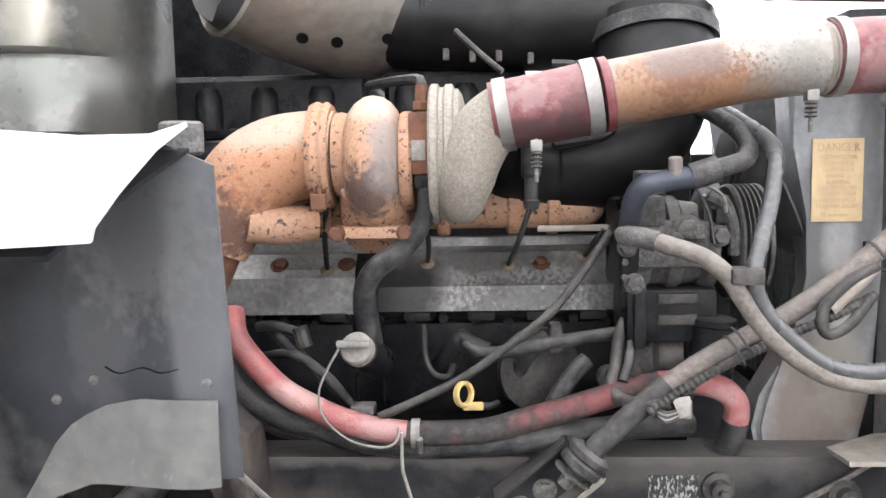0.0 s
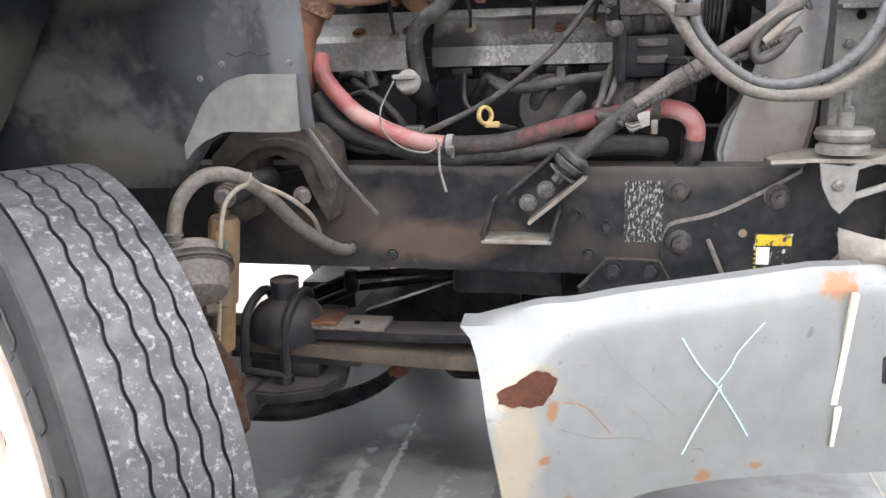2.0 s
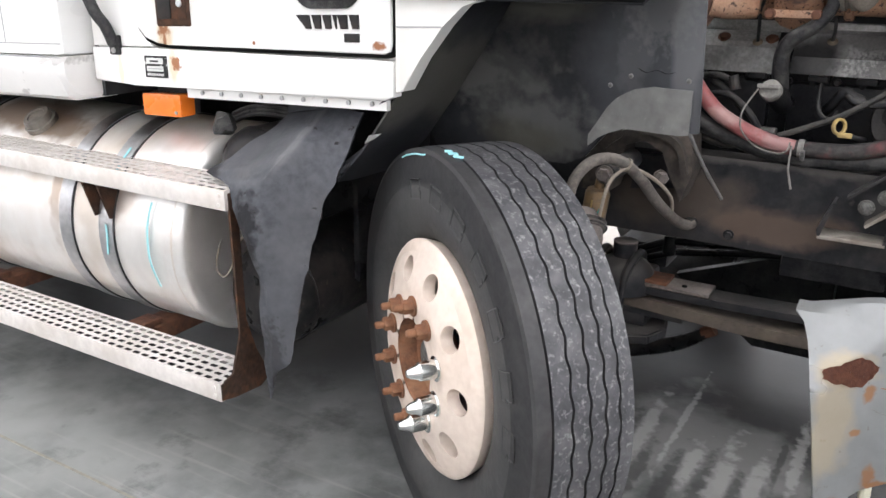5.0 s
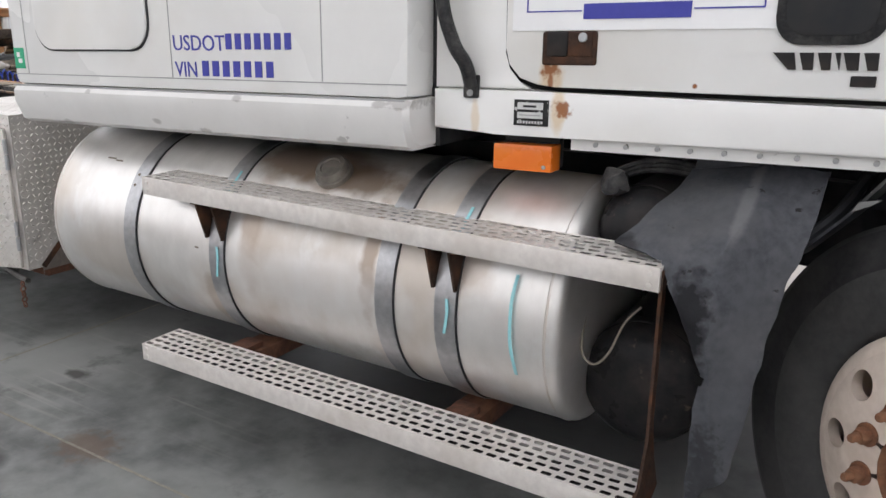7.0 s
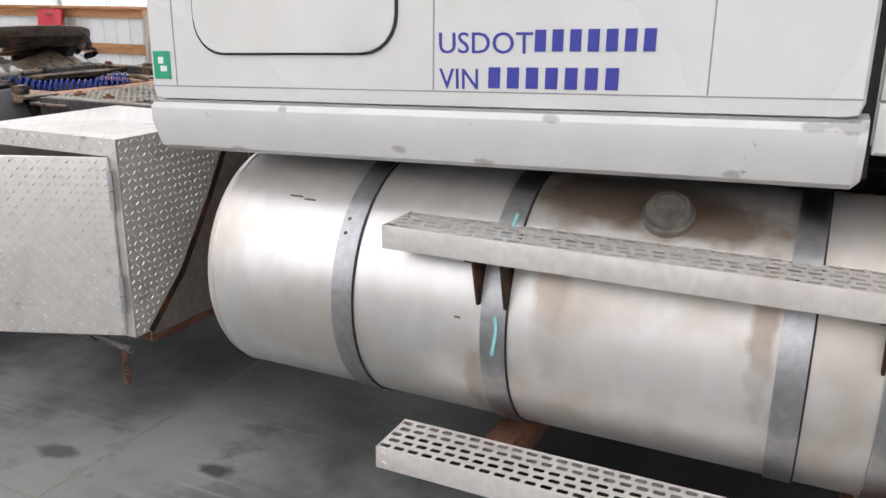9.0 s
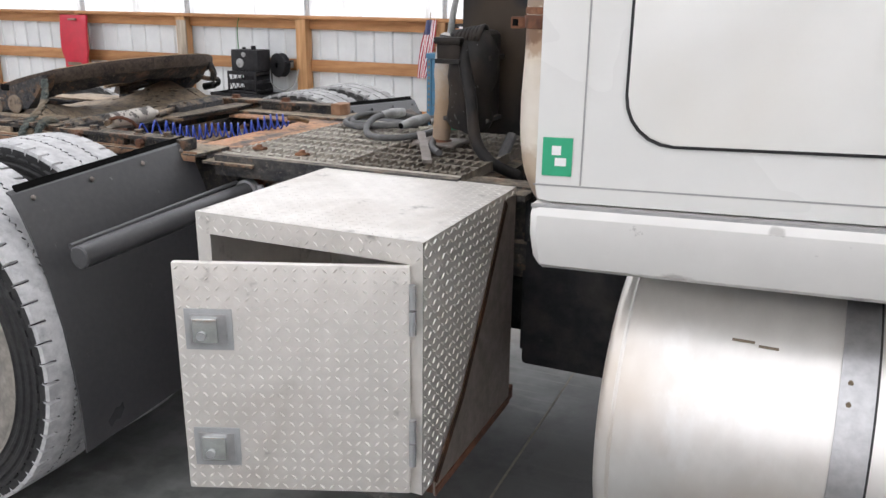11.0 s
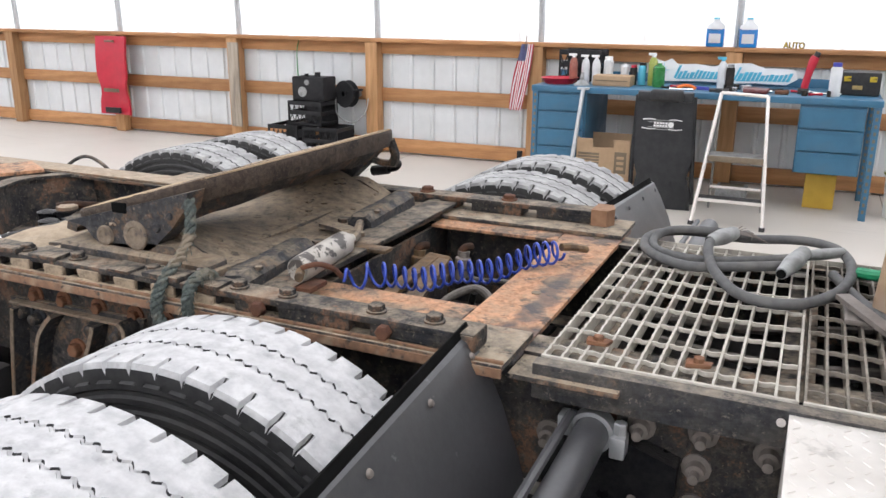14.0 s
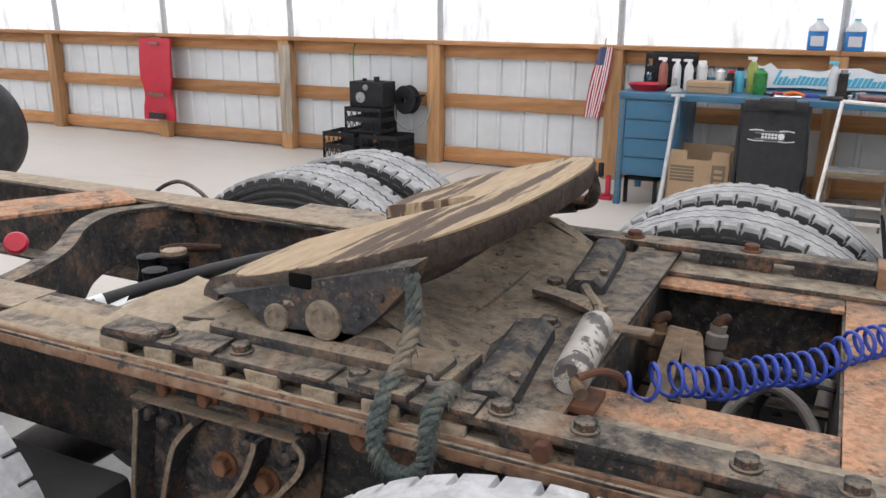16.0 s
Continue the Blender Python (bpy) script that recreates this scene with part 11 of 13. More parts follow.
    pts = [(-4.56, 0.63, zc + 0.012), (-4.69, 0.565, zc + 0.01), (-4.78, 0.565, zc), (-4.864, 0.62, zc), (-4.907, 0.71, zc), (-4.90, 0.82, zc), (-4.82, 0.885, zc), (-4.68, 0.875, zc), (-4.54, 0.895, zc + 0.006), (-4.46, 0.82, zc + 0.012), (-4.432, 0.66, zc + 0.014), (-4.455, 0.505, zc + 0.008), (-4.52, 0.41, zc), (-4.59, 0.38, zc), (-4.658, 0.42, zc), (-4.714, 0.515, zc + 0.012), (-4.742, 0.62, zc + 0.026), (-4.746, 0.70, zc + 0.03)]
    coil = part("cable_coil", sweep(pts, 0.0118, 12), "pipe_cable", TRUCK, "coiled dark grey trailer cable", angle=60)
    part("cable_turn", sweep([(-4.55, 0.70, zc + 0.012), (-4.66, 0.645, zc + 0.006), (-4.745, 0.63, zc), (-4.83, 0.64, zc), (-4.88, 0.695, zc), (-4.885, 0.76, zc + 0.012), (-4.85, 0.83, zc + 0.014), (-4.76, 0.86, zc + 0.014), (-4.66, 0.85, zc + 0.014)], 0.0112, 12), "pipe_cable", coil, angle=60)
    part("cable_turn", sweep([(-4.47, 0.62, zc + 0.006), (-4.44, 0.54, zc), (-4.40, 0.42, zc), (-4.34, 0.28, zc), (-4.28, 0.20, zc)], 0.0112, 12), "pipe_cable", coil, angle=60)
    for a, b in (((-4.748, 0.695, 0.998), (-4.70, 0.79, 1.0)), ((-4.575, 0.52, 0.99), (-4.535, 0.66, 1.005)), ((-4.54, 0.70, 0.985), (-4.45, 0.76, 0.99))):
        part("cable_plug", sweep([a, tuple(Vector(a) * 0.5 + Vector(b) * 0.5), b], [0.013, 0.021, 0.017] if a[2] != 0.985 else [0.011, 0.014, 0.012], 14), "plug", coil, "grey cable plug")
        part("plug_mouth", cyl(Vector(a), Vector(a) + (Vector(a) - Vector(b)).normalized() * 0.004, 0.0105, 12), "hole", coil)
    for k in range(8):
        part("frayed_wire", sweep([(-4.70, 0.79, 1.0), (-4.69 + 0.006 * k, 0.81, 1.01 - 0.003 * k), (-4.685 + 0.01 * k, 0.825 - 0.006 * k, 1.012 - 0.004 * k)], 0.0014, 5, per=2), "steel_bar", coil)
    part("green_hose", sweep([(-4.33, 0.60, 1.02), (-4.27, 0.64, 1.06), (-4.25, 0.60, 1.10), (-4.30, 0.56, 1.06), (-4.36, 0.58, 1.0), (-4.42, 0.62, 0.985)], 0.013, 10), "green_line", TRUCK, "green air line loop")
    # upright black panel, with cable boots hung in front of it
    pan = part("rear_panel", box(-4.345, -3.92, 0.53, 0.57, 0.985, 1.525, 0.008), "dark", TRUCK, "sooty black upright panel behind the sleeper")
    # brown stains, and bluish patches that paint a reflection into the colour
    stain_shading_on(pan, (((-4.20, 0.53, 1.30), (0.16, 0.3, 0.26), (0.068, 0.050, 0.036), 0.7, 1.0, 5), ((-4.07, 0.53, 1.22), (0.05, 0.3, 0.22), (0.095, 0.066, 0.045), 0.55, 1.0, 7), ((-4.06, 0.53, 1.46), (0.13, 0.3, 0.06), (0.012, 0.016, 0.024), 0.9, 0.8, 9), ((-4.02, 0.53, 1.39), (0.06, 0.3, 0.09), (0.016, 0.022, 0.034), 0.85, 1.0, 11), ((-3.96, 0.53, 1.20), (0.035, 0.3, 0.30), (0.075, 0.054, 0.04), 0.6, 1.2, 9), ((-3.95, 0.53, 1.48), (0.03, 0.3, 0.05), (0.12, 0.062, 0.036), 0.7, 1.2, 16)))
    part("panel_rim", box(-4.352, -3.913, 0.515, 0.528, 1.505, 1.53, 0.003), "dark", pan)
    box_ = part("connector_box", box(-4.335, -4.185, 0.38, 0.50, 1.05, 1.34, 0.03, seg=3), "dark", TRUCK, "sooty black connector box")
    lumpy = part("connector_body", lumps(lathe([(0.0, 0.0), (0.06, 0.0), (0.075, 0.03), (0.07, 0.12), (0.08, 0.17), (0.075, 0.26), (0.05, 0.31), (0.0, 0.32)], (-4.26, 0.40, 1.02), (0.05, 0, 1), 24), 0.02, 14), "dark", box_, "lumpy tarred connector body", angle=60)
    rnd = random.Random(21)
    plug = part("plug_head", box(-4.345, -4.262, 0.315, 0.40, 1.243, 1.312, 0.009), "dark", box_, "square sooty plug head")
    part("plug_lid", box(-4.352, -4.258, 0.306, 0.345, 1.296, 1.318, 0.006), "dark", box_)
    part("plug_lip", box(-4.347, -4.26, 0.308, 0.318, 1.235, 1.250, 0.003), "dark", box_)
    for k in range(7):
        x = -4.295 + 0.0135 * k
        ring = [(x + 0.006 * math.sin(q), 0.385 + 0.036 * math.cos(q), 1.305 + 0.0028 * k + 0.030 * math.sin(q)) for q in [2 * math.pi * i / 16 for i in range(17)]]
        part("cable_turn", sweep(ring, rnd.uniform(0.0065, 0.0085), 8), "dark", box_, angle=60)
    part("box_ledge", box(-4.345, -4.175, 0.365, 0.50, 1.245, 1.262, 0.006), "dark", box_)
    part("box_foot", box(-4.34, -4.18, 0.362, 0.50, 1.045, 1.06, 0.005), "deck_edge", box_)
    bm = bmesh.new()
    for k in range(60):
        p = Vector((-4.325 + 0.12 * rnd.random(), 0.325 + 0.02 * rnd.random(), 1.04 + 0.26 * rnd.random()))
        r = rnd.uniform(0.0008, 0.0018)
        bmesh.ops.create_icosphere(bm, subdivisions=1, radius=r, matrix=Matrix.Translation(p))
    part("paint_specks", bm, "plug", box_, kind="stuff")
    part("battery_cable", sweep([(-4.262, 0.36, 1.30), (-4.250, 0.33, 1.24), (-4.214, 0.30, 1.127), (-4.19, 0.27, 1.03), (-4.16, 0.25, 0.98), (-4.11, 0.24, 0.94), (-4.04, 0.28, 0.90)], [0.020, 0.021, 0.019, 0.019, 0.019, 0.018, 0.018], 12), "dark", TRUCK, "thick black cable hanging to the deck")
    part("battery_cable", sweep([(-4.12, 0.44, 1.0), (-4.13, 0.36, 0.93), (-4.16, 0.30, 0.86)], 0.018, 10), "pipe_cable", TRUCK, "black cable")


build_deck()


def build_stack():
    c = Vector((-3.862, 0.0, 0))
    r = 0.073
    pipe = part("exhaust_pipe", sweep([(-3.862, 0, 2.6), (-3.862, 0, 1.9), (-3.862, 0, 1.45), (-3.863, 0, 1.30), (-3.865, 0, 1.18), (-3.863, 0, 1.08), (-3.85, 0, 1.0), (-3.815, 0, 0.935), (-3.755, 0, 0.895), (-3.67, 0.0, 0.875), (-3.50, 0.0, 0.86)], [r, r, r, r, r + 0.004, r + 0.004, r + 0.003, r, r, r, r], 36), "stack", TRUCK, "heat-stained pale exhaust stack elbow", angle=60)
    for z0, z1, rr, m in ((1.362, 1.398, r + 0.006, "rust"), (1.398, 1.418, r + 0.003, "rust_nut"), (1.505, 1.513, r + 0.007, "rust_plate")):
        part("stack_clamp", lathe([(r - 0.002, z0), (rr, z0 + 0.002), (rr, z1 - 0.002), (r - 0.002, z1)], (c.x, 0, 0), (0, 0, 1), 36, closed=True), m, pipe, "rusty band clamp")
    stain_shading_on(pipe, (((-3.865, -0.07, 1.34), (0.2, 0.2, 0.05), (0.30, 0.17, 0.09), 0.7, 1.8, 30), ((-3.86, -0.07, 1.10), (0.07, 0.2, 0.16), (0.74, 0.70, 0.63), 0.5, 1.2, 9), ((-3.90, -0.05, 0.98), (0.08, 0.2, 0.09), (0.34, 0.24, 0.15), 0.6, 1.6, 20), ((-3.83, -0.07, 1.55), (0.05, 0.2, 0.3), (0.36, 0.27, 0.18), 0.5, 1.8, 18), ((-3.865, -0.07, 1.43), (0.2, 0.2, 0.022), (0.20, 0.13, 0.085), 0.8, 1.6, 40), ((-3.90, -0.07, 1.35), (0.05, 0.2, 0.03), (0.17, 0.09, 0.05), 0.8, 1.8, 50)))
    lug = box(-3.972, -3.945, -0.035, 0.03, 1.362, 1.392, 0.003)
    box(-3.950, -3.93, -0.035, 0.03, 1.364, 1.390, 0.003, lug)
    part("clamp_lug", lug, "rust", pipe, "folded square clamp lug")
    part("lug_hole", box(-3.966, -3.951, -0.0375, -0.034, 1.369, 1.386, 0.001), "hole", pipe)
    part("clamp_lug", box(-3.81, -3.77, -0.035, 0.03, 1.366, 1.402, 0.005), "rust", pipe)
    part("stack_stay", box(-3.80, -3.70, 0.03, 0.08, 1.36, 1.56, 0.006), "black", pipe, "black stack stay")
    seam = []
    for k in range(18):
        seam.append((c.x + 0.035, -0.0655 - 0.004 * (1 if k % 2 else 0.6), 1.34 - k * 0.018))
    part("weld_seam", sweep(seam, 0.0025, 6, per=1, soft=False), "castalu", pipe)
    part("muffler_strap", box(-3.98, -3.66, -0.04, 0.30, 0.70, 0.78, 0.01), "frame_rear", TRUCK, "black exhaust support")
    part("side_step_plate", box(-3.92, -3.55, 0.10, 0.80, 0.93, 0.945, 0.003), "frame_rear", TRUCK, "black plate behind the sleeper")
    # added dark box that closes a white sliver between tool box and tank
    part("tail_crossmember", box(-4.32, -3.86, 0.45, 0.80, 0.30, 0.84, 0.02), "block", TRUCK, "black box added between the rails to block a bright gap")
    part("battery_tray", box(-3.90, -3.60, -0.06, 0.40, 0.42, 0.80, 0.02), "frame", TRUCK, "black bracket and tray under the sleeper")
    part("tray_strap", box(-3.915, -3.90, -0.02, 0.30, 0.45, 0.92, 0.004), "frame", TRUCK, "black steel hanger strap")


build_stack()


def build_guards():
    """Quarter guards ahead of the drive wheels, on pipe arms."""
    for side in (1, -1):
        def Y(y):
            return y if side == 1 else 0.86 - y
        rows = []
        for x, z in ((-5.075, 0.985), (-5.06, 0.978), (-5.035, 0.935), (-5.0, 0.86), (-4.965, 0.76), (-4.935, 0.64), (-4.918, 0.52), (-4.91, 0.40), (-4.91, 0.28)):
            rows.append([(x + 0.012 * t, Y(-0.075 - 0.665 * t), z - 0.035 * t) for t in (0, 0.25, 0.5, 0.75, 1.0)])
        g = part("quarter_guard", sheet(rows, 0.006), "guard_grey", TRUCK, "smooth dark grey plastic quarter guard", angle=25)
        part("guard_flange", sheet([[(-5.078, Y(-0.06), 0.998), (-5.062, Y(-0.72), 0.965)], [(-5.066, Y(-0.06), 0.975), (-5.05, Y(-0.72), 0.94)]], 0.006), "hole", g)
        for t in (0.06, 0.32, 0.62, 0.92):
            y = Y(-0.075 - 0.665 * t)
            part("guard_bolt", lathe([(0.0, 0.006), (0.005, 0.0045), (0.0075, 0.0)][::-1], (-5.043 + 0.012 * t, y, 0.962 - 0.035 * t), (1, 0, 0.35), 12), "steel_bar" if side == 1 else "guard_grey", g)
        arm = part("guard_arm", cyl((-4.835, Y(-0.035), 0.838), (-4.842, Y(-0.735), 0.806), 0.031, 22, bevel=0.004), "guard_grey", g, "rubber-capped guard arm")
        part("arm_rail", cyl((-4.875, Y(-0.06), 0.862), (-4.882, Y(-0.72), 0.826), 0.009, 8), "guard_grey", g)
        part("arm_socket", cyl((-4.834, Y(0.0), 0.84), (-4.835, Y(-0.05), 0.838), 0.028, 18), "rust", g)
        part("arm_clamp", lathe([(0.031, -0.014), (0.039, -0.014), (0.039, 0.014), (0.031, 0.014)], (-4.836, Y(-0.055), 0.837), (0, 1, 0), 24, closed=True), "steel", g, "galvanised clamp")
        part("clamp_ear", box(-4.895, -4.868, min(Y(-0.075), Y(-0.04)), max(Y(-0.075), Y(-0.04)), 0.825, 0.862, 0.004), "steel", g)
        part("clamp_ear", box(-4.802, -4.775, min(Y(-0.075), Y(-0.04)), max(Y(-0.075), Y(-0.04)), 0.80, 0.84, 0.004), "steel", g)
        part("clamp_nut", hexa((-4.788, Y(-0.055), 0.84), (0, 0, 1), 0.012, 0.022), "steel", g)
    for x, z in ((-4.927, 0.784), (-4.762, 0.836), (-4.657, 0.845), (-4.663, 0.778), (-4.664, 0.699), (-4.762, 0.713), (-4.55, 0.83)):
        part("bolt", lathe([(0.026, 0), (0.026, 0.006), (0.017, 0.008), (0.016, 0.026), (0.009, 0.028), (0.009, 0.048), (0.0, 0.05)], (x, 0.0, z), (0, -1, 0), 12), "steel_bar", RAIL_REAR, "dusty bolt with nut")
    part("hanger_web", prism([(-4.93, 0.72), (-4.90, 0.80), (-4.78, 0.82), (-4.69, 0.79), (-4.70, 0.55), (-4.80, 0.45), (-4.90, 0.52)], (-0.045, -0.002), "xz"), "block", TRUCK, "black suspension bracket on the rail")
    # spring hanger beside the near drive wheels
    for pts in ([(-6.279, 0.825), (-6.298, 0.72), (-6.313, 0.62), (-6.325, 0.54)], [(-6.150, 0.825), (-6.175, 0.80), (-6.200, 0.765), (-6.222, 0.70), (-6.237, 0.645), (-6.25, 0.58)],
                [(-6.016, 0.822), (-6.022, 0.80), (-6.046, 0.747), (-6.09, 0.684), (-6.13, 0.63)], [(-5.935, 0.845), (-5.918, 0.825), (-5.928, 0.79), (-5.965, 0.745), (-6.0, 0.708), (-6.05, 0.66)]):
        part("hanger_rib", ribbon([(x, -0.03, z) for x, z in pts], 0.055, 0.010, (0, 1, 0)), "paint_dusty", TRUCK, "dusty cast hanger rib")
        part("rib_edge", ribbon([(x, -0.0585, z) for x, z in pts], 0.004, 0.010, (0, 1, 0)), "tan_dust", TRUCK)
    part("hanger_plate", prism([(-6.34, 0.835), (-5.90, 0.845), (-5.92, 0.72), (-6.02, 0.55), (-6.36, 0.50)], (-0.012, -0.002), "xz"), "rust_edge", TRUCK, "rusty hanger plate")
    part("hanger_ledge", box(-6.32, -5.93, -0.035, -0.001, 0.826, 0.832, 0.002), "tan_dust", TRUCK, "dusty ledge over the hanger")
    for x, z in ((-6.278, 0.808), (-6.238, 0.796), (-6.05, 0.80), (-5.968, 0.797), (-5.95, 0.815)):
        part("bolt", lathe([(0.022, 0), (0.022, 0.006), (0.015, 0.008), (0.014, 0.03), (0.008, 0.034), (0.0, 0.035)], (x, -0.012, z), (0, -1, 0), 12), "paint_dusty", RAIL_REAR, "dusty bolt with nut")
    for x, z in ((-6.119, 0.734), (-6.026, 0.726), (-6.07, 0.64)):
        part("bolt", hexa((x, -0.012, z), (0, -1, 0), 0.018, 0.024, washer=0.026), "rust_nut", RAIL_REAR, "orange-rusty nut")
    for x in (-6.258, -6.162, -6.048, -5.933, -5.84):
        part("bolt", hexa((x, 0.0, 0.848), (0, -1, 0), 0.014, 0.018, washer=0.024), "rust_nut", RAIL_REAR, "orange-rusty nut")
    part("suspension_beam", box(-7.35, -6.34, -0.16, -0.03, 0.56, 0.66, 0.02), "black", TRUCK, "dark suspension beam behind the hanger")
    part("suspension_beam", box(-6.9, -5.1, -0.20, 0.10, 0.18, 0.36, 0.03), "block", TRUCK, "black walking beam under the frame")
    part("torque_rod", sweep([(-7.2, -0.10, 0.50), (-6.6, -0.14, 0.42), (-6.2, -0.16, 0.36)], 0.035, 12), "paint_dusty", TRUCK, "dusty torque rod")
    part("air_spring", lathe([(0.0, 0.0), (0.10, 0.0), (0.125, 0.03), (0.13, 0.08), (0.115, 0.12), (0.13, 0.16), (0.12, 0.21), (0.09, 0.23), (0.0, 0.23)], (-4.80, -0.20, 0.30), (0, 0, 1), 28), "block", TRUCK, "black rubber air spring")
    part("spring_hub", lathe([(0.0, 0.03), (0.018, 0.03), (0.02, 0.02), (0.03, 0.018), (0.033, 0.0)], (-4.80, -0.10, 0.535), (0.1, -1, 0.1), 20), "latch_rust", TRUCK, "rusty round mount")
    part("rail_bracket", box(-4.97, -4.62, -0.09, -0.02, 0.40, 0.66, 0.015), "block", TRUCK, "black bracket under the rail")
    part("walking_beam", box(-6.95, -5.25, -0.12, -0.02, 0.42, 0.50, 0.015), "black", TRUCK, "dark suspension beam")


def build_rear_cross():
    # curved crossmember and struts behind the fifth wheel
    pts = [(-6.80, 0.02, 0.86), (-6.80, 0.13, 0.865), (-6.87, 0.31, 0.87), (-6.99, 0.47, 0.875), (-7.05, 0.62, 0.875), (-7.02, 0.74, 0.87), (-6.95, 0.84, 0.87)]
    part("rear_crossmember", ribbon(pts, 0.15, 0.012, (0.1, 0, -1)), "frame_rear", TRUCK, "dusty bent rear crossmember", angle=60)
    part("crossmember_lip", ribbon([(x - 0.02, y, z + 0.074) for x, y, z in pts], 0.06, 0.010, (1, 0, 0)), "frame_rear", TRUCK, "dusty crossmember flange", angle=60)
    bm = box(-0.42, 0.0, -0.10, 0.10, 0.0, 0.012, 0.002)
    bmesh.ops.rotate(bm, verts=bm.verts, cent=(0, 0, 0), matrix=Matrix.Rotation(radians(62), 3, "Z"))
    bmesh.ops.translate(bm, verts=bm.verts, vec=(-7.16, 0.78, 0.955))
    part("end_plate", bm, "rust_plate", TRUCK, "loose rust-coloured plate lying on the frame")
    part("rear_flange", box(-8.2, -6.62, -0.03, 0.075, rail_top(-7) + 0.001, rail_top(-7) + 0.008, 0.002), "tan_dust", TRUCK, "rusty rail flange")
    part("rear_flange", box(-8.2, -6.28, 0.785, 0.89, rail_top(-7) + 0.001, rail_top(-7) + 0.008, 0.002), "tan_dust", TRUCK, "dusty rail flange")
    strut = part("gas_strut", sweep([(-6.69, 0.10, 0.872), (-6.62, 0.26, 0.892), (-6.53, 0.48, 0.905), (-6.45, 0.62, 0.91)], 0.0165, 12), "black", TRUCK, "black strut with a white band")
    part("strut_band", sweep([(-6.662, 0.165, 0.880), (-6.643, 0.208, 0.8862)], 0.0175, 12), "paper", strut)
    part("strut_ring", lathe([(0.02, -0.006), (0.026, 0), (0.02, 0.006)], (-6.66, 0.40, 0.83), (0, 0, 1), 14), "warn_yellow", strut)
    for x, y in ((-6.75, 0.55), (-6.80, 0.50), (-6.70, 0.42)):
        part("air_valve", lathe([(0.0, 0.0), (0.03, 0.0), (0.035, 0.03), (0.028, 0.06), (0.032, 0.09), (0.0, 0.1)], (x, y, 0.80), (0, 0, 1), 14), "block", TRUCK, "dirty air valve between the rails")
    stop = part("level_valve", lathe([(0.0, 0.0), (0.036, 0.0), (0.038, 0.01), (0.036, 0.085), (0.040, 0.09), (0.040, 0.105), (0.0, 0.108)], (-6.74, 0.53, 0.79), (0, 0, 1), 20), "block", TRUCK, "black valve with a rusty elbow")
    part("elbow", sweep([(-6.765, 0.51, 0.905), (-6.74, 0.54, 0.908), (-6.71, 0.58, 0.905), (-6.67, 0.63, 0.895)], [0.013, 0.015, 0.012, 0.011], 10), "latch_rust", stop)
    part("valve_cap", lathe([(0.034, 0.0), (0.034, 0.012), (0.02, 0.018), (0.0, 0.018)], (-6.74, 0.53, 0.898), (0, 0, 1), 18), "tan_dust", stop)
    part("paper_scrap", sheet([[(-6.66, 0.13, 0.868), (-6.62, 0.17, 0.874), (-6.58, 0.21, 0.888)], [(-6.72, 0.20, 0.868), (-6.68, 0.25, 0.878), (-6.64, 0.29, 0.892)]], 0.0015), "paper", TRUCK, "white paper scrap in the frame well")
    part("cross_channel", box(-6.52, -6.40, 0.02, 0.84, 0.70, 0.80, 0.008), "frame_rear", TRUCK, "dusty crossmember in the well")
    part("well_pipe", sweep([(-6.45, 0.05, 0.86), (-6.50, 0.25, 0.85), (-6.46, 0.45, 0.86), (-6.52, 0.70, 0.85)], 0.014, 10), "hose", TRUCK, "black hose in the well")
    part("far_hanger", sweep([(-7.29, 1.0, 0.90), (-7.22, 1.0, 0.945), (-7.15, 1.0, 0.965), (-7.08, 1.0, 0.945), (-7.03, 1.0, 0.91)], 0.007, 8), "frame_rear", TRUCK, "rusty hoop on the far rail")
    part("tail_lamp", lathe([(0.0, 0.012), (0.024, 0.012), (0.03, 0.0), (0.026, -0.02), (0.0, -0.02)], (-7.04, 0.30, 0.945), (0.5, -0.5, 0.4), 20), "red", TRUCK, "red tail lamp")


build_guards()
build_rear_cross()

# ---- things along the north wall ----
BENCH_G = "goods on the workbench"


def build_bench():
    bench = thing("workbench", (-5.45, 5.9, 0.0), "blue steel workbench with drawers and slotted legs", "workbench")
    x0, x1, yf, yb = -6.80, -4.10, 5.47, 6.32
    part("bench_top", box(x0, x1, yf, yb, 0.862, 0.912, 0.006), "blue", bench)
    part("back_lip", box(x0, x1, yb, yb + 0.02, 0.912, 0.99, 0.004), "blue", bench)
    for px0, px1, z0, n in ((-6.745, -6.32, 0.25, 4), (-4.66, -4.20, 0.335, 3)):
        part("drawer_case", box(px0, px1, yf + 0.03, yb - 0.05, z0, 0.86, 0.004), "blue", bench)
        h = (0.85 - z0) / n
        for k in range(n):
            z = z0 + 0.006 + k * h
            d = part("drawer", box(px0 + 0.012, px1 - 0.012, yf + 0.006, yf + 0.03, z, z + h - 0.012, 0.006), "blue", bench)
            part("drawer_pull", box(px0 + 0.03, px1 - 0.03, yf + 0.000, yf + 0.006, z + h - 0.03, z + h - 0.016, 0.002), "blue", d)
    for x in (x0 + 0.005, x1 - 0.055):
        for y in (yf + 0.02, yb - 0.07):
            leg = part("slotted_leg", box(x, x + 0.05, y, y + 0.05, 0.0, 0.86, 0.004), "blue", bench)
            for k in range(15):
                z = 0.06 + k * 0.054
                part("slot", box(x + 0.015, x + 0.033, y - 0.002, y + 0.001, z, z + 0.026, 0.001), "ink", leg)
                part("slot", box(x - 0.002, x + 0.001, y + 0.015, y + 0.033, z, z + 0.026, 0.001), "ink", leg)
    return bench


build_bench()


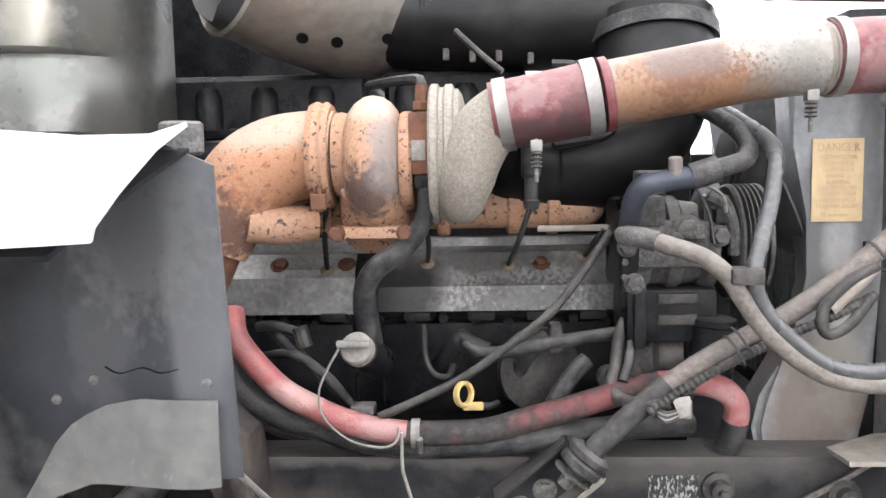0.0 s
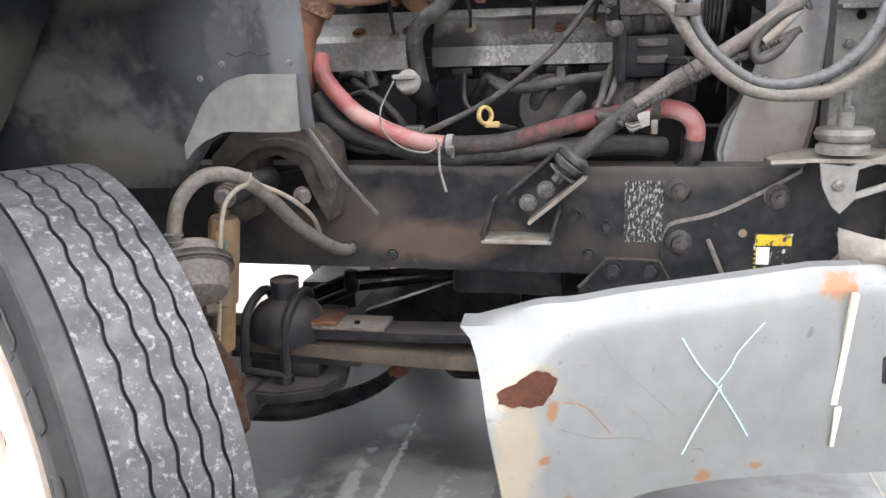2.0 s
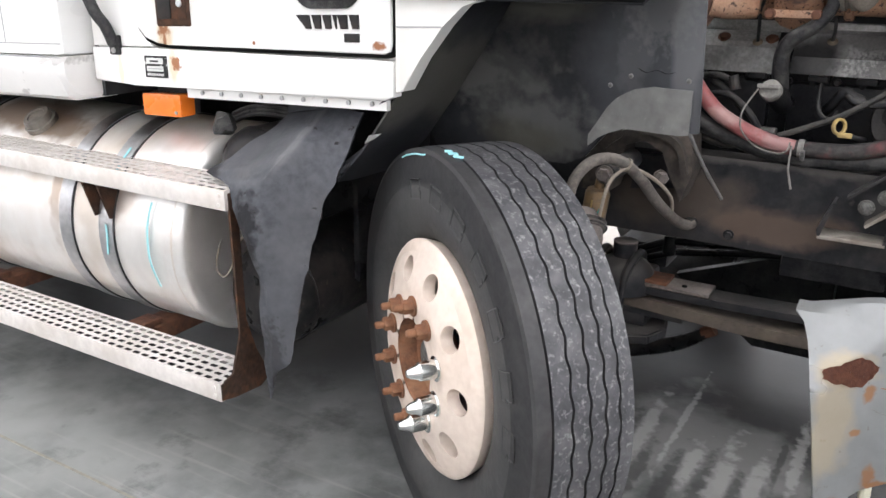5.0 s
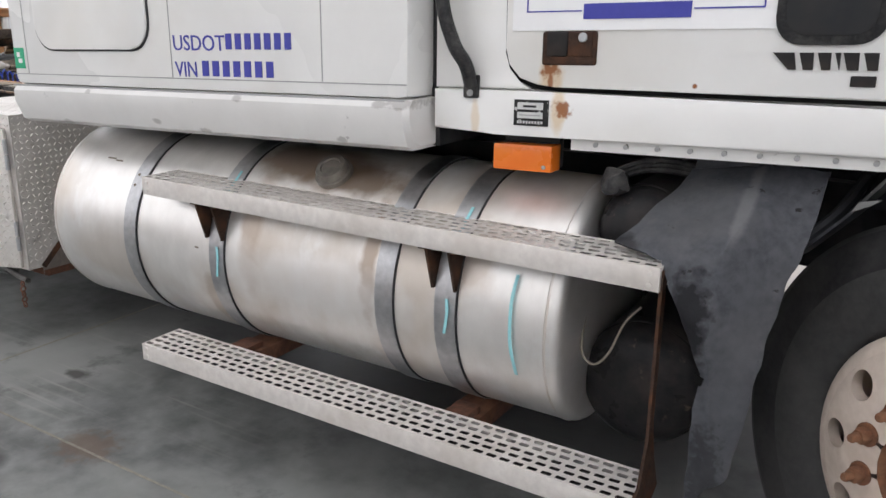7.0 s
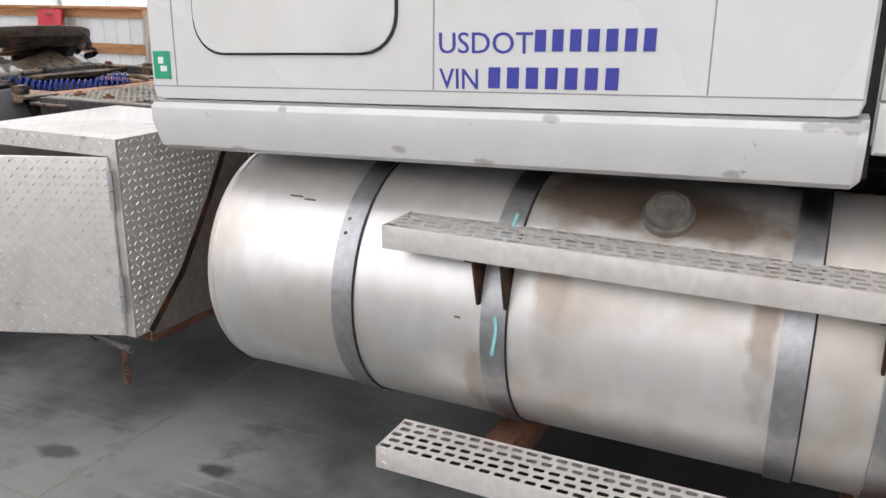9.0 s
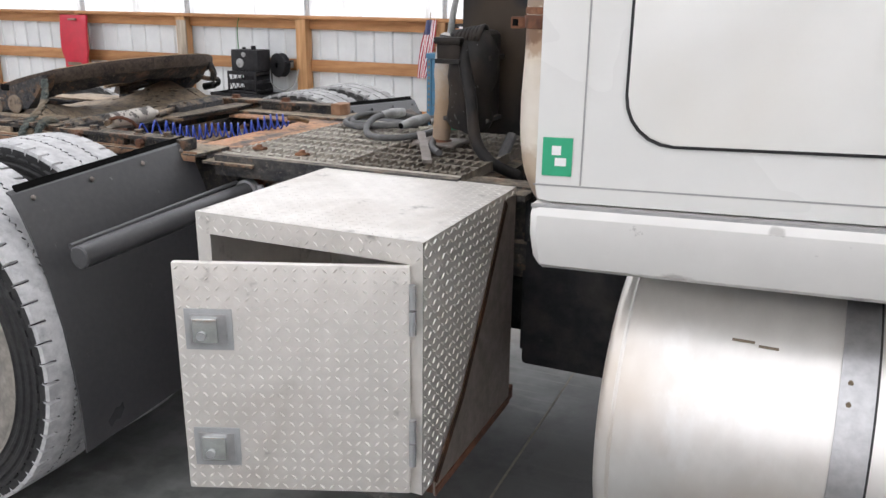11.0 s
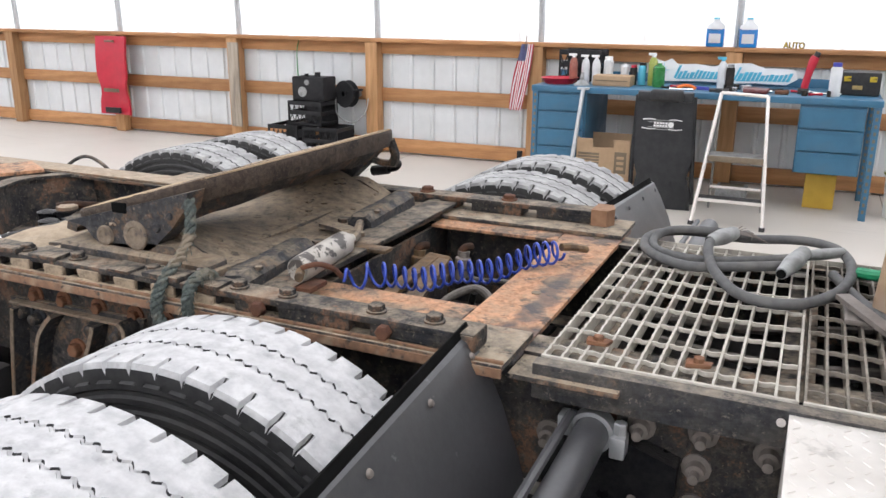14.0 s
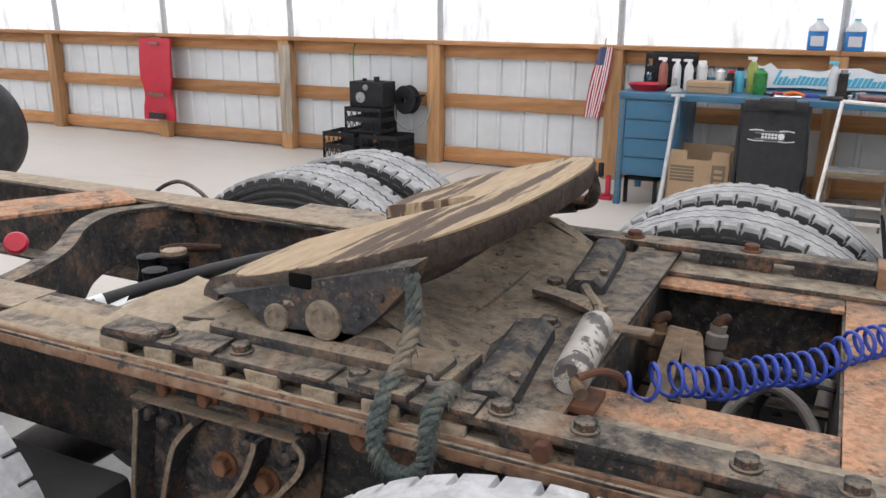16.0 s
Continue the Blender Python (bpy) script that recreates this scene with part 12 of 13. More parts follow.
def bottle(name, x, y, h, r, mat, cap, label, spray=False, neck=0.35):
    """A bottle on the bench; spray: with a trigger head."""
    b = part(name, lathe([(0.0, 0.0), (r, 0.0), (r * 1.02, h * 0.02), (r, h * (1 - neck)), (r * 0.75, h * (1 - neck * 0.6)), (r * 0.38, h * (1 - neck * 0.4)), (r * 0.36, h * 0.92), (0.0, h * 0.92)], (x, y, 0.913), (0, 0, 1), 16), mat)
    tagged(b, label, "bottle", BENCH_G)
    if spray:
        part("trigger_head", box(x - 0.045, x + 0.022, y - 0.012, y + 0.012, 0.913 + h * 0.90, 0.913 + h * 0.98, 0.004), cap, b)
        part("nozzle_neck", cyl((x, y, 0.913 + h * 0.85), (x, y, 0.913 + h * 0.92), r * 0.42, 12), cap, b)
    else:
        part("cap", lathe([(r * 0.42, 0), (r * 0.42, h * 0.08), (0, h * 0.08)], (x, y, 0.913 + h * 0.90), (0, 0, 1), 14), cap, b)
    return b


def can(name, x, y, h, r, mat, cap, label, cat="spray can"):
    b = part(name, lathe([(0, 0), (r, 0), (r, h * 0.82), (r * 0.8, h * 0.87), (0, h * 0.87)], (x, y, 0.913), (0, 0, 1), 16), mat)
    part("cap", lathe([(r * 0.8, 0), (r * 0.78, h * 0.14), (0, h * 0.15)], (x, y, 0.913 + h * 0.85), (0, 0, 1), 14), cap, b)
    return tagged(b, label, cat, BENCH_G)


def crate(x0, x1, y0, y1, z0, z1, label):
    """A milk crate: posts, rails and lattice."""
    c = thing("milk_crate", ((x0 + x1) / 2, (y0 + y1) / 2, z0), label, "crate", "black crates")
    t = 0.018
    for x in (x0, x1 - t):
        for y in (y0, y1 - t):
            part("corner_post", box(x, x + t, y, y + t, z0, z1, 0.003), "crate", c)
    for z in (z0, (z0 + z1) / 2 - 0.015, z1 - 0.045):
        part("rail", box(x0 + t, x1 - t, y0, y0 + 0.010, z, z + (0.045 if z > z0 + 0.05 else 0.03), 0.002), "crate", c)
        part("rail", box(x1 - 0.010, x1, y0 + t, y1 - t, z, z + 0.04, 0.002), "crate", c)
        part("rail", box(x0, x0 + 0.010, y0 + t, y1 - t, z, z + 0.04, 0.002), "crate", c)
    part("floor", box(x0, x1, y0, y1, z0, z0 + 0.012), "crate", c)
    part("back", box(x0, x1, y1 - 0.01, y1, z0, z1), "crate", c)
    n = 6
    for k in range(n):
        a = x0 + t + (x1 - x0 - 2 * t) * k / n
        w = (x1 - x0 - 2 * t) / n
        part("lattice", ribbon([(a, y0 + 0.006, z0 + 0.04), (a + w, y0 + 0.006, z1 - 0.05)], 0.006, 0.008, (0, 1, 0), soft=False), "crate", c)
        part("lattice", ribbon([(a + w, y0 + 0.006, z0 + 0.04), (a, y0 + 0.006, z1 - 0.05)], 0.006, 0.008, (0, 1, 0), soft=False), "crate", c)
    return c


MAT["crate"] = M("crate_plastic", (0.018, 0.018, 0.02), (0.028, 0.028, 0.03), 0.45, s1=20, s2=5, bump=0.05)
MAT["clear"] = M("milky_plastic", (0.62, 0.63, 0.64), (0.56, 0.57, 0.58), 0.35, s1=20, s2=8, bump=0.02)
MAT["washer_blue"] = M("washer_fluid", (0.02, 0.20, 0.55), (0.02, 0.17, 0.48), 0.2, s1=10, s2=5, bump=0)
MAT["bottle_green"] = M("green_bottle", (0.04, 0.22, 0.06), (0.035, 0.18, 0.05), 0.25, s1=20, s2=8, bump=0)
MAT["bottle_lime"] = M("lime_bottle", (0.32, 0.36, 0.08), (0.27, 0.31, 0.07), 0.3, s1=20, s2=8, bump=0)
MAT["bottle_pink"] = M("amber_bottle", (0.30, 0.11, 0.08), (0.25, 0.09, 0.07), 0.3, s1=20, s2=8, bump=0)
MAT["star_pale"] = M("star_pale", (0.42, 0.66, 0.74), (0.38, 0.62, 0.70), 0.4, s1=10, s2=5, bump=0)
MAT["sign_blue"] = M("sign_blue", (0.10, 0.45, 0.62), (0.09, 0.42, 0.58), 0.4, s1=10, s2=5, bump=0)
MAT["orange_tool"] = M("orange_plastic", (0.75, 0.16, 0.02), (0.7, 0.14, 0.02), 0.4, s1=20, s2=8, bump=0)


def build_bench_goods():
    bottle("spray_bottle", -6.53, 5.80, 0.26, 0.036, "bottle_pink", "paper", "amber spray bottle with white trigger", True)
    bottle("spray_bottle", -6.43, 5.83, 0.25, 0.036, "clear", "paper", "white spray bottle with trigger", True)
    bottle("spray_bottle", -6.335, 5.83, 0.25, 0.036, "clear", "paper", "white spray bottle with trigger", True)
    can("tall_can", -6.245, 5.90, 0.235, 0.042, "clear", "paper", "tall white canister on the bench", "canister")
    bs = part("parts_tray", box(-6.32, -6.00, 5.66, 5.86, 0.913, 1.0, 0.006), "card")
    tagged(bs, "low tan tray of small parts", "tray", BENCH_G)
    part("tray_line", box(-6.30, -6.02, 5.656, 5.661, 0.955, 0.962), "ink", bs)
    bottle("jar", -6.10, 5.90, 0.18, 0.036, "clear", "paper", "white plastic jar on the bench", neck=0.15)
    can("spray_can", -6.02, 5.88, 0.17, 0.03, "dark", "red", "dark spray can with red cap")
    can("spray_can", -5.955, 5.92, 0.19, 0.033, "sign_blue", "dark", "blue spray can with dark cap")
    bottle("spray_bottle", -5.86, 5.90, 0.28, 0.04, "bottle_lime", "paper", "yellow-green spray bottle with white trigger", True)
    bottle("jug", -5.79, 5.80, 0.20, 0.05, "bottle_green", "bottle_green", "green plastic jug on the bench", neck=0.2)
    tray = part("drain_pan", lathe([(0.0, 0.0), (0.12, 0.0), (0.16, 0.05), (0.165, 0.052), (0.155, 0.05), (0.115, 0.01), (0, 0.01)], (-6.63, 5.72, 0.913), (0, 0, 1), 24), "red")
    tagged(tray, "shallow round red drain pan", "pan", BENCH_G)
    funnel = part("funnel", lathe([(0.07, 0.0), (0.07, 0.01), (0.02, 0.05), (0.012, 0.11), (0.009, 0.11)], (-6.40, 5.62, 0.913), (0, 0, 1), 18), "plug")
    tagged(funnel, "grey plastic funnel upside down", "funnel", BENCH_G)
    bottle("spray_bottle", -5.28, 5.78, 0.27, 0.036, "clear", "sign_blue", "clear spray bottle with blue head", True)
    can("spray_can", -5.215, 5.76, 0.21, 0.033, "dark", "plug", "dark spray can with grey cap")
    can("cleaner_can", -4.44, 5.68, 0.255, 0.042, "clear", "ink_blue", "white can with blue cap")
    drill = thing("cordless_tool", (-4.62, 5.80, 0.913), "red and black cordless tool standing on end", "power tool", BENCH_G)
    part("body", sweep([(-4.66, 5.80, 0.93), (-4.64, 5.80, 1.05), (-4.615, 5.80, 1.16), (-4.60, 5.80, 1.20)], [0.03, 0.028, 0.036, 0.03], 10), "red", drill)
    part("battery", box(-4.70, -4.62, 5.76, 5.84, 0.913, 0.955, 0.008), "black", drill)
    part("chuck", cyl((-4.60, 5.80, 1.19), (-4.585, 5.80, 1.235), 0.022, 12), "black", drill)
    case = part("tool_case", box(-4.42, -4.12, 5.82, 6.10, 0.913, 1.09, 0.012), "black")
    tagged(case, "black plastic tool case with yellow latches", "case", BENCH_G)
    for x in (-4.38, -4.20):
        part("latch", box(x, x + 0.05, 5.812, 5.822, 1.02, 1.06, 0.003), "warn_yellow", case)
    part("badge", box(-4.315, -4.245, 5.814, 5.822, 0.96, 0.99), "yellow", case)
    rnd = random.Random(7)
    for k in range(26):
        x, y = -5.72 + 1.3 * rnd.random(), 5.56 + 0.35 * rnd.random()
        kind = rnd.choice(["socket", "wrench", "lump"])
        if kind == "socket":
            r = 0.012 + 0.016 * rnd.random()
            o = part("socket", lathe([(0.0, 0.0), (r, 0.0), (r, 0.04), (r * 0.7, 0.045), (0, 0.045)], (x, y, 0.913), (0, 0, 1), 12), rnd.choice(["chrome", "strap", "dark"]))
            tagged(o, "small steel socket on the bench", "socket", BENCH_G)
        elif kind == "wrench":
            a = rnd.random() * 3.1
            d = Vector((math.cos(a), math.sin(a) * 0.4, 0)) * 0.10
            p = Vector((x, y, 0.922))
            o = part("wrench", sweep([p - d, p, p + d], [0.013, 0.007, 0.012], 8), rnd.choice(["chrome", "dark", "red"]))
            tagged(o, "hand tool lying on the bench", "tool", BENCH_G)
        else:
            o = part("metal_part", lumps(box(x - 0.05, x + 0.05, y - 0.03, y + 0.03, 0.913, 0.935 + 0.03 * rnd.random(), 0.008), 0.012, 25, k), rnd.choice(["black", "dark", "ink_blue", "rust"]))
            tagged(o, "small dark metal part lying on the bench", "metal part", BENCH_G)
    o = part("orange_clamp", sweep([(-5.60, 5.62, 0.93), (-5.55, 5.62, 0.95), (-5.50, 5.64, 0.945), (-5.46, 5.64, 0.925)], 0.014, 8), "orange_tool")
    tagged(o, "bright orange plastic clamp", "clamp", BENCH_G)
    glove = part("glove", lumps(box(-5.10, -4.90, 5.60, 5.75, 0.913, 0.955, 0.02), 0.02, 20), "boot_red")
    tagged(glove, "crumpled red work glove", "glove", BENCH_G)


build_bench_goods()


def build_shop_sign():
    s = thing("shop_sign", (-5.30, 6.22, 0.93), "white cut-out sign with blue script shapes", "sign")
    outline = [(-5.90, 0.95), (-5.93, 1.06), (-5.89, 1.12), (-5.82, 1.10), (-5.76, 1.13), (-5.70, 1.08), (-5.55, 1.09), (-5.40, 1.07), (-5.28, 1.10), (-5.10, 1.11), (-4.98, 1.07), (-4.82, 1.075), (-4.74, 1.06), (-4.72, 0.99), (-4.80, 0.94), (-5.05, 0.945), (-5.25, 0.935), (-5.50, 0.945), (-5.72, 0.935), (-5.86, 0.93)]
    part("sign_board", prism(outline, (6.20, 6.215), "xz"), "paper", s)
    rnd = random.Random(3)
    for x0, x1 in ((-5.73, -5.33), (-5.23, -4.80)):
        x, k = x0, 0
        while x < x1:
            w, tall = 0.018 + 0.016 * rnd.random(), 0.11 if k == 0 else 0.045 + 0.03 * rnd.random()
            part("script_shape", prism([(x, 0.965), (x + w, 0.965), (x + w + 0.4 * tall, 0.965 + tall), (x + 0.4 * tall, 0.965 + tall)], (6.193, 6.199), "xz"), "sign_blue", s)
            x += w + 0.008
            k += 1
        part("script_shape", ribbon([(x0 + 0.02, 6.196, 0.960), ((x0 + x1) / 2, 6.196, 0.967), (x1, 6.196, 0.975)], 0.004, 0.006, (0, 1, 0)), "sign_blue", s)
    star = []
    for k in range(20):
        a, rr = math.pi * k / 10, (0.070 if k % 4 == 0 else 0.052) if k % 2 == 0 else 0.026
        star.append((-5.835 + rr * math.cos(a), 1.03 + rr * math.sin(a)))
    part("star_shape", prism(star, (6.194, 6.199), "xz"), "star_pale", s)


build_shop_sign()


def build_wall_goods():
    # blue washer jugs on the cap board
    for x in (-5.45, -5.17):
        j = thing("fluid_jug", (x, 6.55, 1.224), "clear jug of blue washer fluid on the cap board", "jug", "washer jugs")
        part("body", box(x - 0.075, x + 0.075, 6.49, 6.61, 1.224, 1.385, 0.018), "washer_blue", j)
        part("shoulder", lathe([(0.082, 0), (0.075, 0.03), (0.03, 0.07), (0.028, 0.085), (0, 0.085)], (x, 6.55, 1.378), (0, 0, 1), 16), "clear", j)
        part("cap", cyl((x, 6.55, 1.455), (x, 6.55, 1.478), 0.026, 14), "sign_blue", j)
        part("label", box(x - 0.05, x + 0.05, 6.486, 6.491, 1.26, 1.34), "clear", j)
    auto = thing("auto_letters", (-4.79, 6.55, 1.224), "small yellow cut-out letters reading AUTO", "sign")
    text_part("AUTO", 0.075, Matrix.Translation((-4.875, 6.50, 1.228)) @ SIDE, "warn_yellow", auto, "letters", 0.008, width=0.165)
    for dx, dz in ((0.004, -0.003), (-0.002, 0.003), (0.006, 0.002)):
        text_part("AUTO", 0.078, Matrix.Translation((-4.875 + dx, 6.506, 1.227 + dz)) @ SIDE, "ink", auto, "letter_shadow", 0.006, width=0.168)
    # flag on a short stick
    flag = thing("small_flag", (-7.2, 6.42, 0.6), "small striped flag hanging from a stick on the post", "flag")
    part("stick", cyl((-7.215, 6.42, 0.95), (-7.175, 6.40, 1.29), 0.005, 8), "ink", flag)
    n = 13
    for k in range(n):
        rows = []
        for i in range(9):
            t = i / 8
            z = 1.21 - 0.64 * t
            c = -7.165 - 0.11 * t
            wd = 0.06 + 0.02 * math.sin(t * 3)
            a, b = c - wd + 2 * wd * k / n, c - wd + 2 * wd * (k + 1) / n
            yy = lambda x: 6.40 + 0.012 * math.sin(x * 90 + t * 4)
            rows.append([(a, yy(a), z), (b, yy(b), z)])
        cut = 2 if k < 7 else 0
        if cut:
            part("canton", sheet(rows[:cut + 1], 0.002), "flag_blue", flag)
        part("stripe", sheet(rows[cut:], 0.002), "flag_red" if k % 2 == 0 else "paper", flag)
    # red creeper hung on a post
    cr = thing("mechanic_creeper", (-12.55, 6.40, 0.2), "red moulded plastic mechanic's creeper hung upright", "creeper")
    rows = []
    for i in range(13):
        t = i / 12
        z = 1.17 - 0.95 * t
        w = 0.24 - 0.04 * math.sin(math.pi * min(1, max(0, (t - 0.5) / 0.35))) if t > 0.5 else 0.24
        rows.append([(-12.56 + w * u, 6.40 + 0.03 * (1 - abs(u)) - 0.02 * math.sin(t * 5) - 0.05 * t, z) for u in (-1, -0.93, -0.5, 0, 0.5, 0.93, 1)])
    part("board", sheet(rows, 0.03), "red", cr)
    part("head_slot", box(-12.63, -12.49, 6.355, 6.38, 1.10, 1.125, 0.004), "ink", cr)
    part("pad", box(-12.68, -12.44, 6.31, 6.345, 0.24, 0.31, 0.01), "black", cr)
    for k in range(6):
        part("mark", box(-12.67 + k * 0.042, -12.64 + k * 0.042, 6.312, 6.325, 0.50, 0.545), "ink", cr)
    # weathered board leaning on a post
    b = part("loose_board", box(-10.80, -10.66, 6.42, 6.445, 0.18, 1.14, 0.004), "old_wood")
    tagged(b, "weathered grey board fixed to the post", "board")
    # black crates with a speaker box, a hose reel on the wall
    crate(-9.98, -9.60, 6.00, 6.36, 0.0, 0.31, "black plastic milk crate on the floor")
    crate(-9.54, -9.10, 6.00, 6.36, 0.0, 0.31, "black plastic milk crate on the floor")
    crate(-9.72, -9.30, 6.02, 6.36, 0.312, 0.575, "black plastic milk crate on two others")
    sp = thing("shop_radio", (-9.49, 6.2, 0.575), "boxy black shop radio with a round speaker", "radio")
    part("case", box(-9.68, -9.29, 6.06, 6.32, 0.577, 0.825, 0.012), "crate", sp)
    part("speaker", lathe([(0.055, 0), (0.05, 0.008), (0.03, 0.002), (0.0, 0.006)], (-9.55, 6.06, 0.67), (0, -1, 0), 20), "plug", sp)
    part("dial", lathe([(0.03, 0), (0.026, 0.012), (0.0, 0.012)], (-9.49, 6.06, 0.77), (0, -1, 0), 16), "plug", sp)
    part("knob", cyl((-9.43, 6.18, 0.825), (-9.43, 6.18, 0.87), 0.03, 12), "crate", sp)
    part("knob", cyl((-9.57, 6.18, 0.825), (-9.57, 6.18, 0.85), 0.022, 12), "crate", sp)
    reel = thing("hose_reel", (-9.18, 6.4, 0.65), "black hose reel fixed to the middle girt", "hose reel")
    part("drum", lathe([(0.03, -0.05), (0.14, -0.05), (0.145, -0.04), (0.10, -0.03), (0.10, 0.03), (0.145, 0.04), (0.14, 0.05), (0.03, 0.05)], (-9.18, 6.36, 0.64), (0.3, 1, 0), 28), "crate", reel)
    part("bracket", box(-9.25, -9.11, 6.42, 6.555, 0.60, 0.68, 0.004), "plug", reel)
    part("crank", sweep([(-9.14, 6.30, 0.66), (-9.02, 6.31, 0.69), (-8.96, 6.31, 0.70), (-8.95, 6.25, 0.70)], 0.012, 8), "crate", reel)
    part("hose_tail", sweep([(-9.30, 6.32, 0.60), (-9.27, 6.30, 0.42), (-9.10, 6.30, 0.34), (-8.96, 6.34, 0.44), (-8.94, 6.40, 0.60)], 0.008, 8), "plug", reel)
    cord = part("cord", sweep([(-9.90, 6.55, 1.18), (-9.90, 6.50, 1.05), (-9.89, 6.50, 0.7), (-9.87, 6.52, 0.42)], 0.006, 6), "bottle_green")
    tagged(cord, "thin green cord hanging on the wall", "cord")
    # black crate on the bench back, against the wall
    crate(-6.72, -6.34, 5.98, 6.28, 0.914, 1.19, "black plastic milk crate on the workbench")


MAT["flag_red"] = M("flag_red", (0.45, 0.03, 0.05), (0.40, 0.03, 0.045), 0.7, s1=30, s2=9, bump=0.05)
MAT["flag_blue"] = M("flag_blue", (0.05, 0.06, 0.16), (0.12, 0.13, 0.22), 0.7, s1=90, s2=9, bump=0.05)
MAT["old_wood"] = M("old_board", (0.42, 0.36, 0.29), (0.28, 0.235, 0.19), 0.8, s1=8, s2=3, bump=0.2, stretch=(4, 4, 0.4), stain=(0.16, 0.13, 0.11), stain_amt=0.7)
build_wall_goods()


def build_floor_goods():
    # step ladder, open
    lad = thing("step_ladder", (-5.0, 5.0, 0.0), "aluminium folding step ladder standing open", "ladder")
    fl, fr, tl, tr = Vector((-5.30, 4.83, 0)), Vector((-4.80, 4.83, 0)), Vector((-5.20, 5.10, 0.955)), Vector((-4.875, 5.10, 0.94))
    for a, b in ((fl, tl), (fr, tr)):
        part("front_leg", sweep([a + Vector((0, 0, 0.02)), b], 0.0135, 10, soft=False), "alu", lad)
        part("rubber_foot", cyl(a, a + Vector((0, 0, 0.03)), 0.022, 10), "black", lad)
    for a, b in ((fl + Vector((0.05, 0.62, 0)), tl), (fr + Vector((-0.05, 0.62, 0)), tr)):
        part("rear_leg", sweep([a, b], 0.010, 10, soft=False), "shield", lad)
    part("top_bar", sweep([tl, tr], 0.013, 10, soft=False), "alu", lad)
    for t, d in ((0.20, 0.10), (0.52, 0.20)):
        p, q = fl.lerp(tl, t), fr.lerp(tr, t)
        part("tread", box(p.x, q.x, p.y - 0.01, p.y + d, p.z - 0.012, p.z + 0.012, 0.004), "shield" if t > 0.5 else "black", lad)
        part("tread_lip", box(p.x + 0.01, q.x - 0.01, p.y - 0.018, p.y - 0.006, p.z - 0.035 if t > 0.5 else p.z - 0.016, p.z + 0.008, 0.003), "ink" if t > 0.5 else "alu", lad)
        part("tread_bar", sweep([p, q], 0.009, 8, soft=False), "alu", lad)
    part("rear_bar", sweep([fl + Vector((0.06, 0.5, 0.2)), fr + Vector((-0.06, 0.5, 0.2))], 0.012, 8, soft=False), "alu", lad)
    # black padded creeper standing upright, with a logo as plain shapes
    cs = thing("padded_creeper", (-5.62, 5.3, 0.0), "black padded mechanic's creeper standing against the bench", "creeper")
    rows = []
    for i in range(15):
        t = i / 14
        z = 0.935 - 0.93 * t
        w = 0.205 + 0.02 * t - (0.03 * math.sin((t - 0.62) / 0.2 * math.pi) if 0.62 < t < 0.82 else 0)
        rows.append([(-5.615 + w * u + 0.01 * t, 5.20 + 0.08 * t * t - 0.03 * (1 - u * u), z) for u in (-1, -0.95, -0.6, 0, 0.6, 0.95, 1)])
    part("pad", sheet(rows, 0.05), "creeper_black", cs, angle=50)
    part("head_rest", lumps(box(-5.725, -5.475, 5.09, 5.17, 0.865, 0.955, 0.028, seg=3), 0.004, 12), "black", cs, "padded black headrest", angle=60)
    part("top_band", box(-5.825, -5.405, 5.135, 5.18, 0.86, 0.935, 0.02, seg=2), "creeper_black", cs)
    for sgn in (-1, 1):
        part("logo_swash", ribbon([(-5.62 + sgn * 0.05, 5.142, 0.722), (-5.62 + sgn * 0.095, 5.142, 0.727), (-5.62 + sgn * 0.15, 5.142, 0.720)], 0.002, 0.007, (0, 1, 0)), "paper", cs)
        part("logo_swash", ribbon([(-5.62 + sgn * 0.05, 5.142, 0.652), (-5.62 + sgn * 0.10, 5.142, 0.648), (-5.62 + sgn * 0.155, 5.142, 0.656)], 0.002, 0.006, (0, 1, 0)), "paper", cs)
    for z, w in ((0.715, 0.13), (0.70, 0.11), (0.66, 0.11), (0.645, 0.13)):
        part("logo_bar", box(-5.62 - w, -5.62 + w * 0.8, 5.146, 5.152, z, z + 0.005), "plug", cs)
    for k in range(5):
        part("logo_shape", box(-5.685 + k * 0.022, -5.669 + k * 0.022, 5.145, 5.152, 0.688, 0.702), "paper", cs)
        part("logo_shape", box(-5.685 + k * 0.022, -5.669 + k * 0.022, 5.145, 5.152, 0.668, 0.682), "paper", cs)
    part("logo_shape", cyl((-5.555, 5.152, 0.685), (-5.555, 5.145, 0.685), 0.022, 14), "paper", cs)
    part("side_frame", sweep([(-5.40, 5.20, 0.90), (-5.385, 5.22, 0.5), (-5.37, 5.28, 0.05)], 0.018, 8), "black", cs)
    part("side_frame", sweep([(-5.83, 5.20, 0.90), (-5.845, 5.22, 0.5), (-5.86, 5.28, 0.05)], 0.018, 8), "black", cs)
    for x in (-5.84, -5.39):
        part("caster", lathe([(0.0, -0.012), (0.035, -0.012), (0.04, 0), (0.035, 0.012), (0, 0.012)], (x, 5.27, 0.042), (1, 0, 0), 16), "black", cs)
    # open cardboard box
    cb = thing("cardboard_box", (-6.1, 5.65, 0.0), "open brown cardboard box with printed panels", "box")
    x0, x1, y0, y1, z1 = -6.36, -5.90, 5.40, 5.80, 0.50
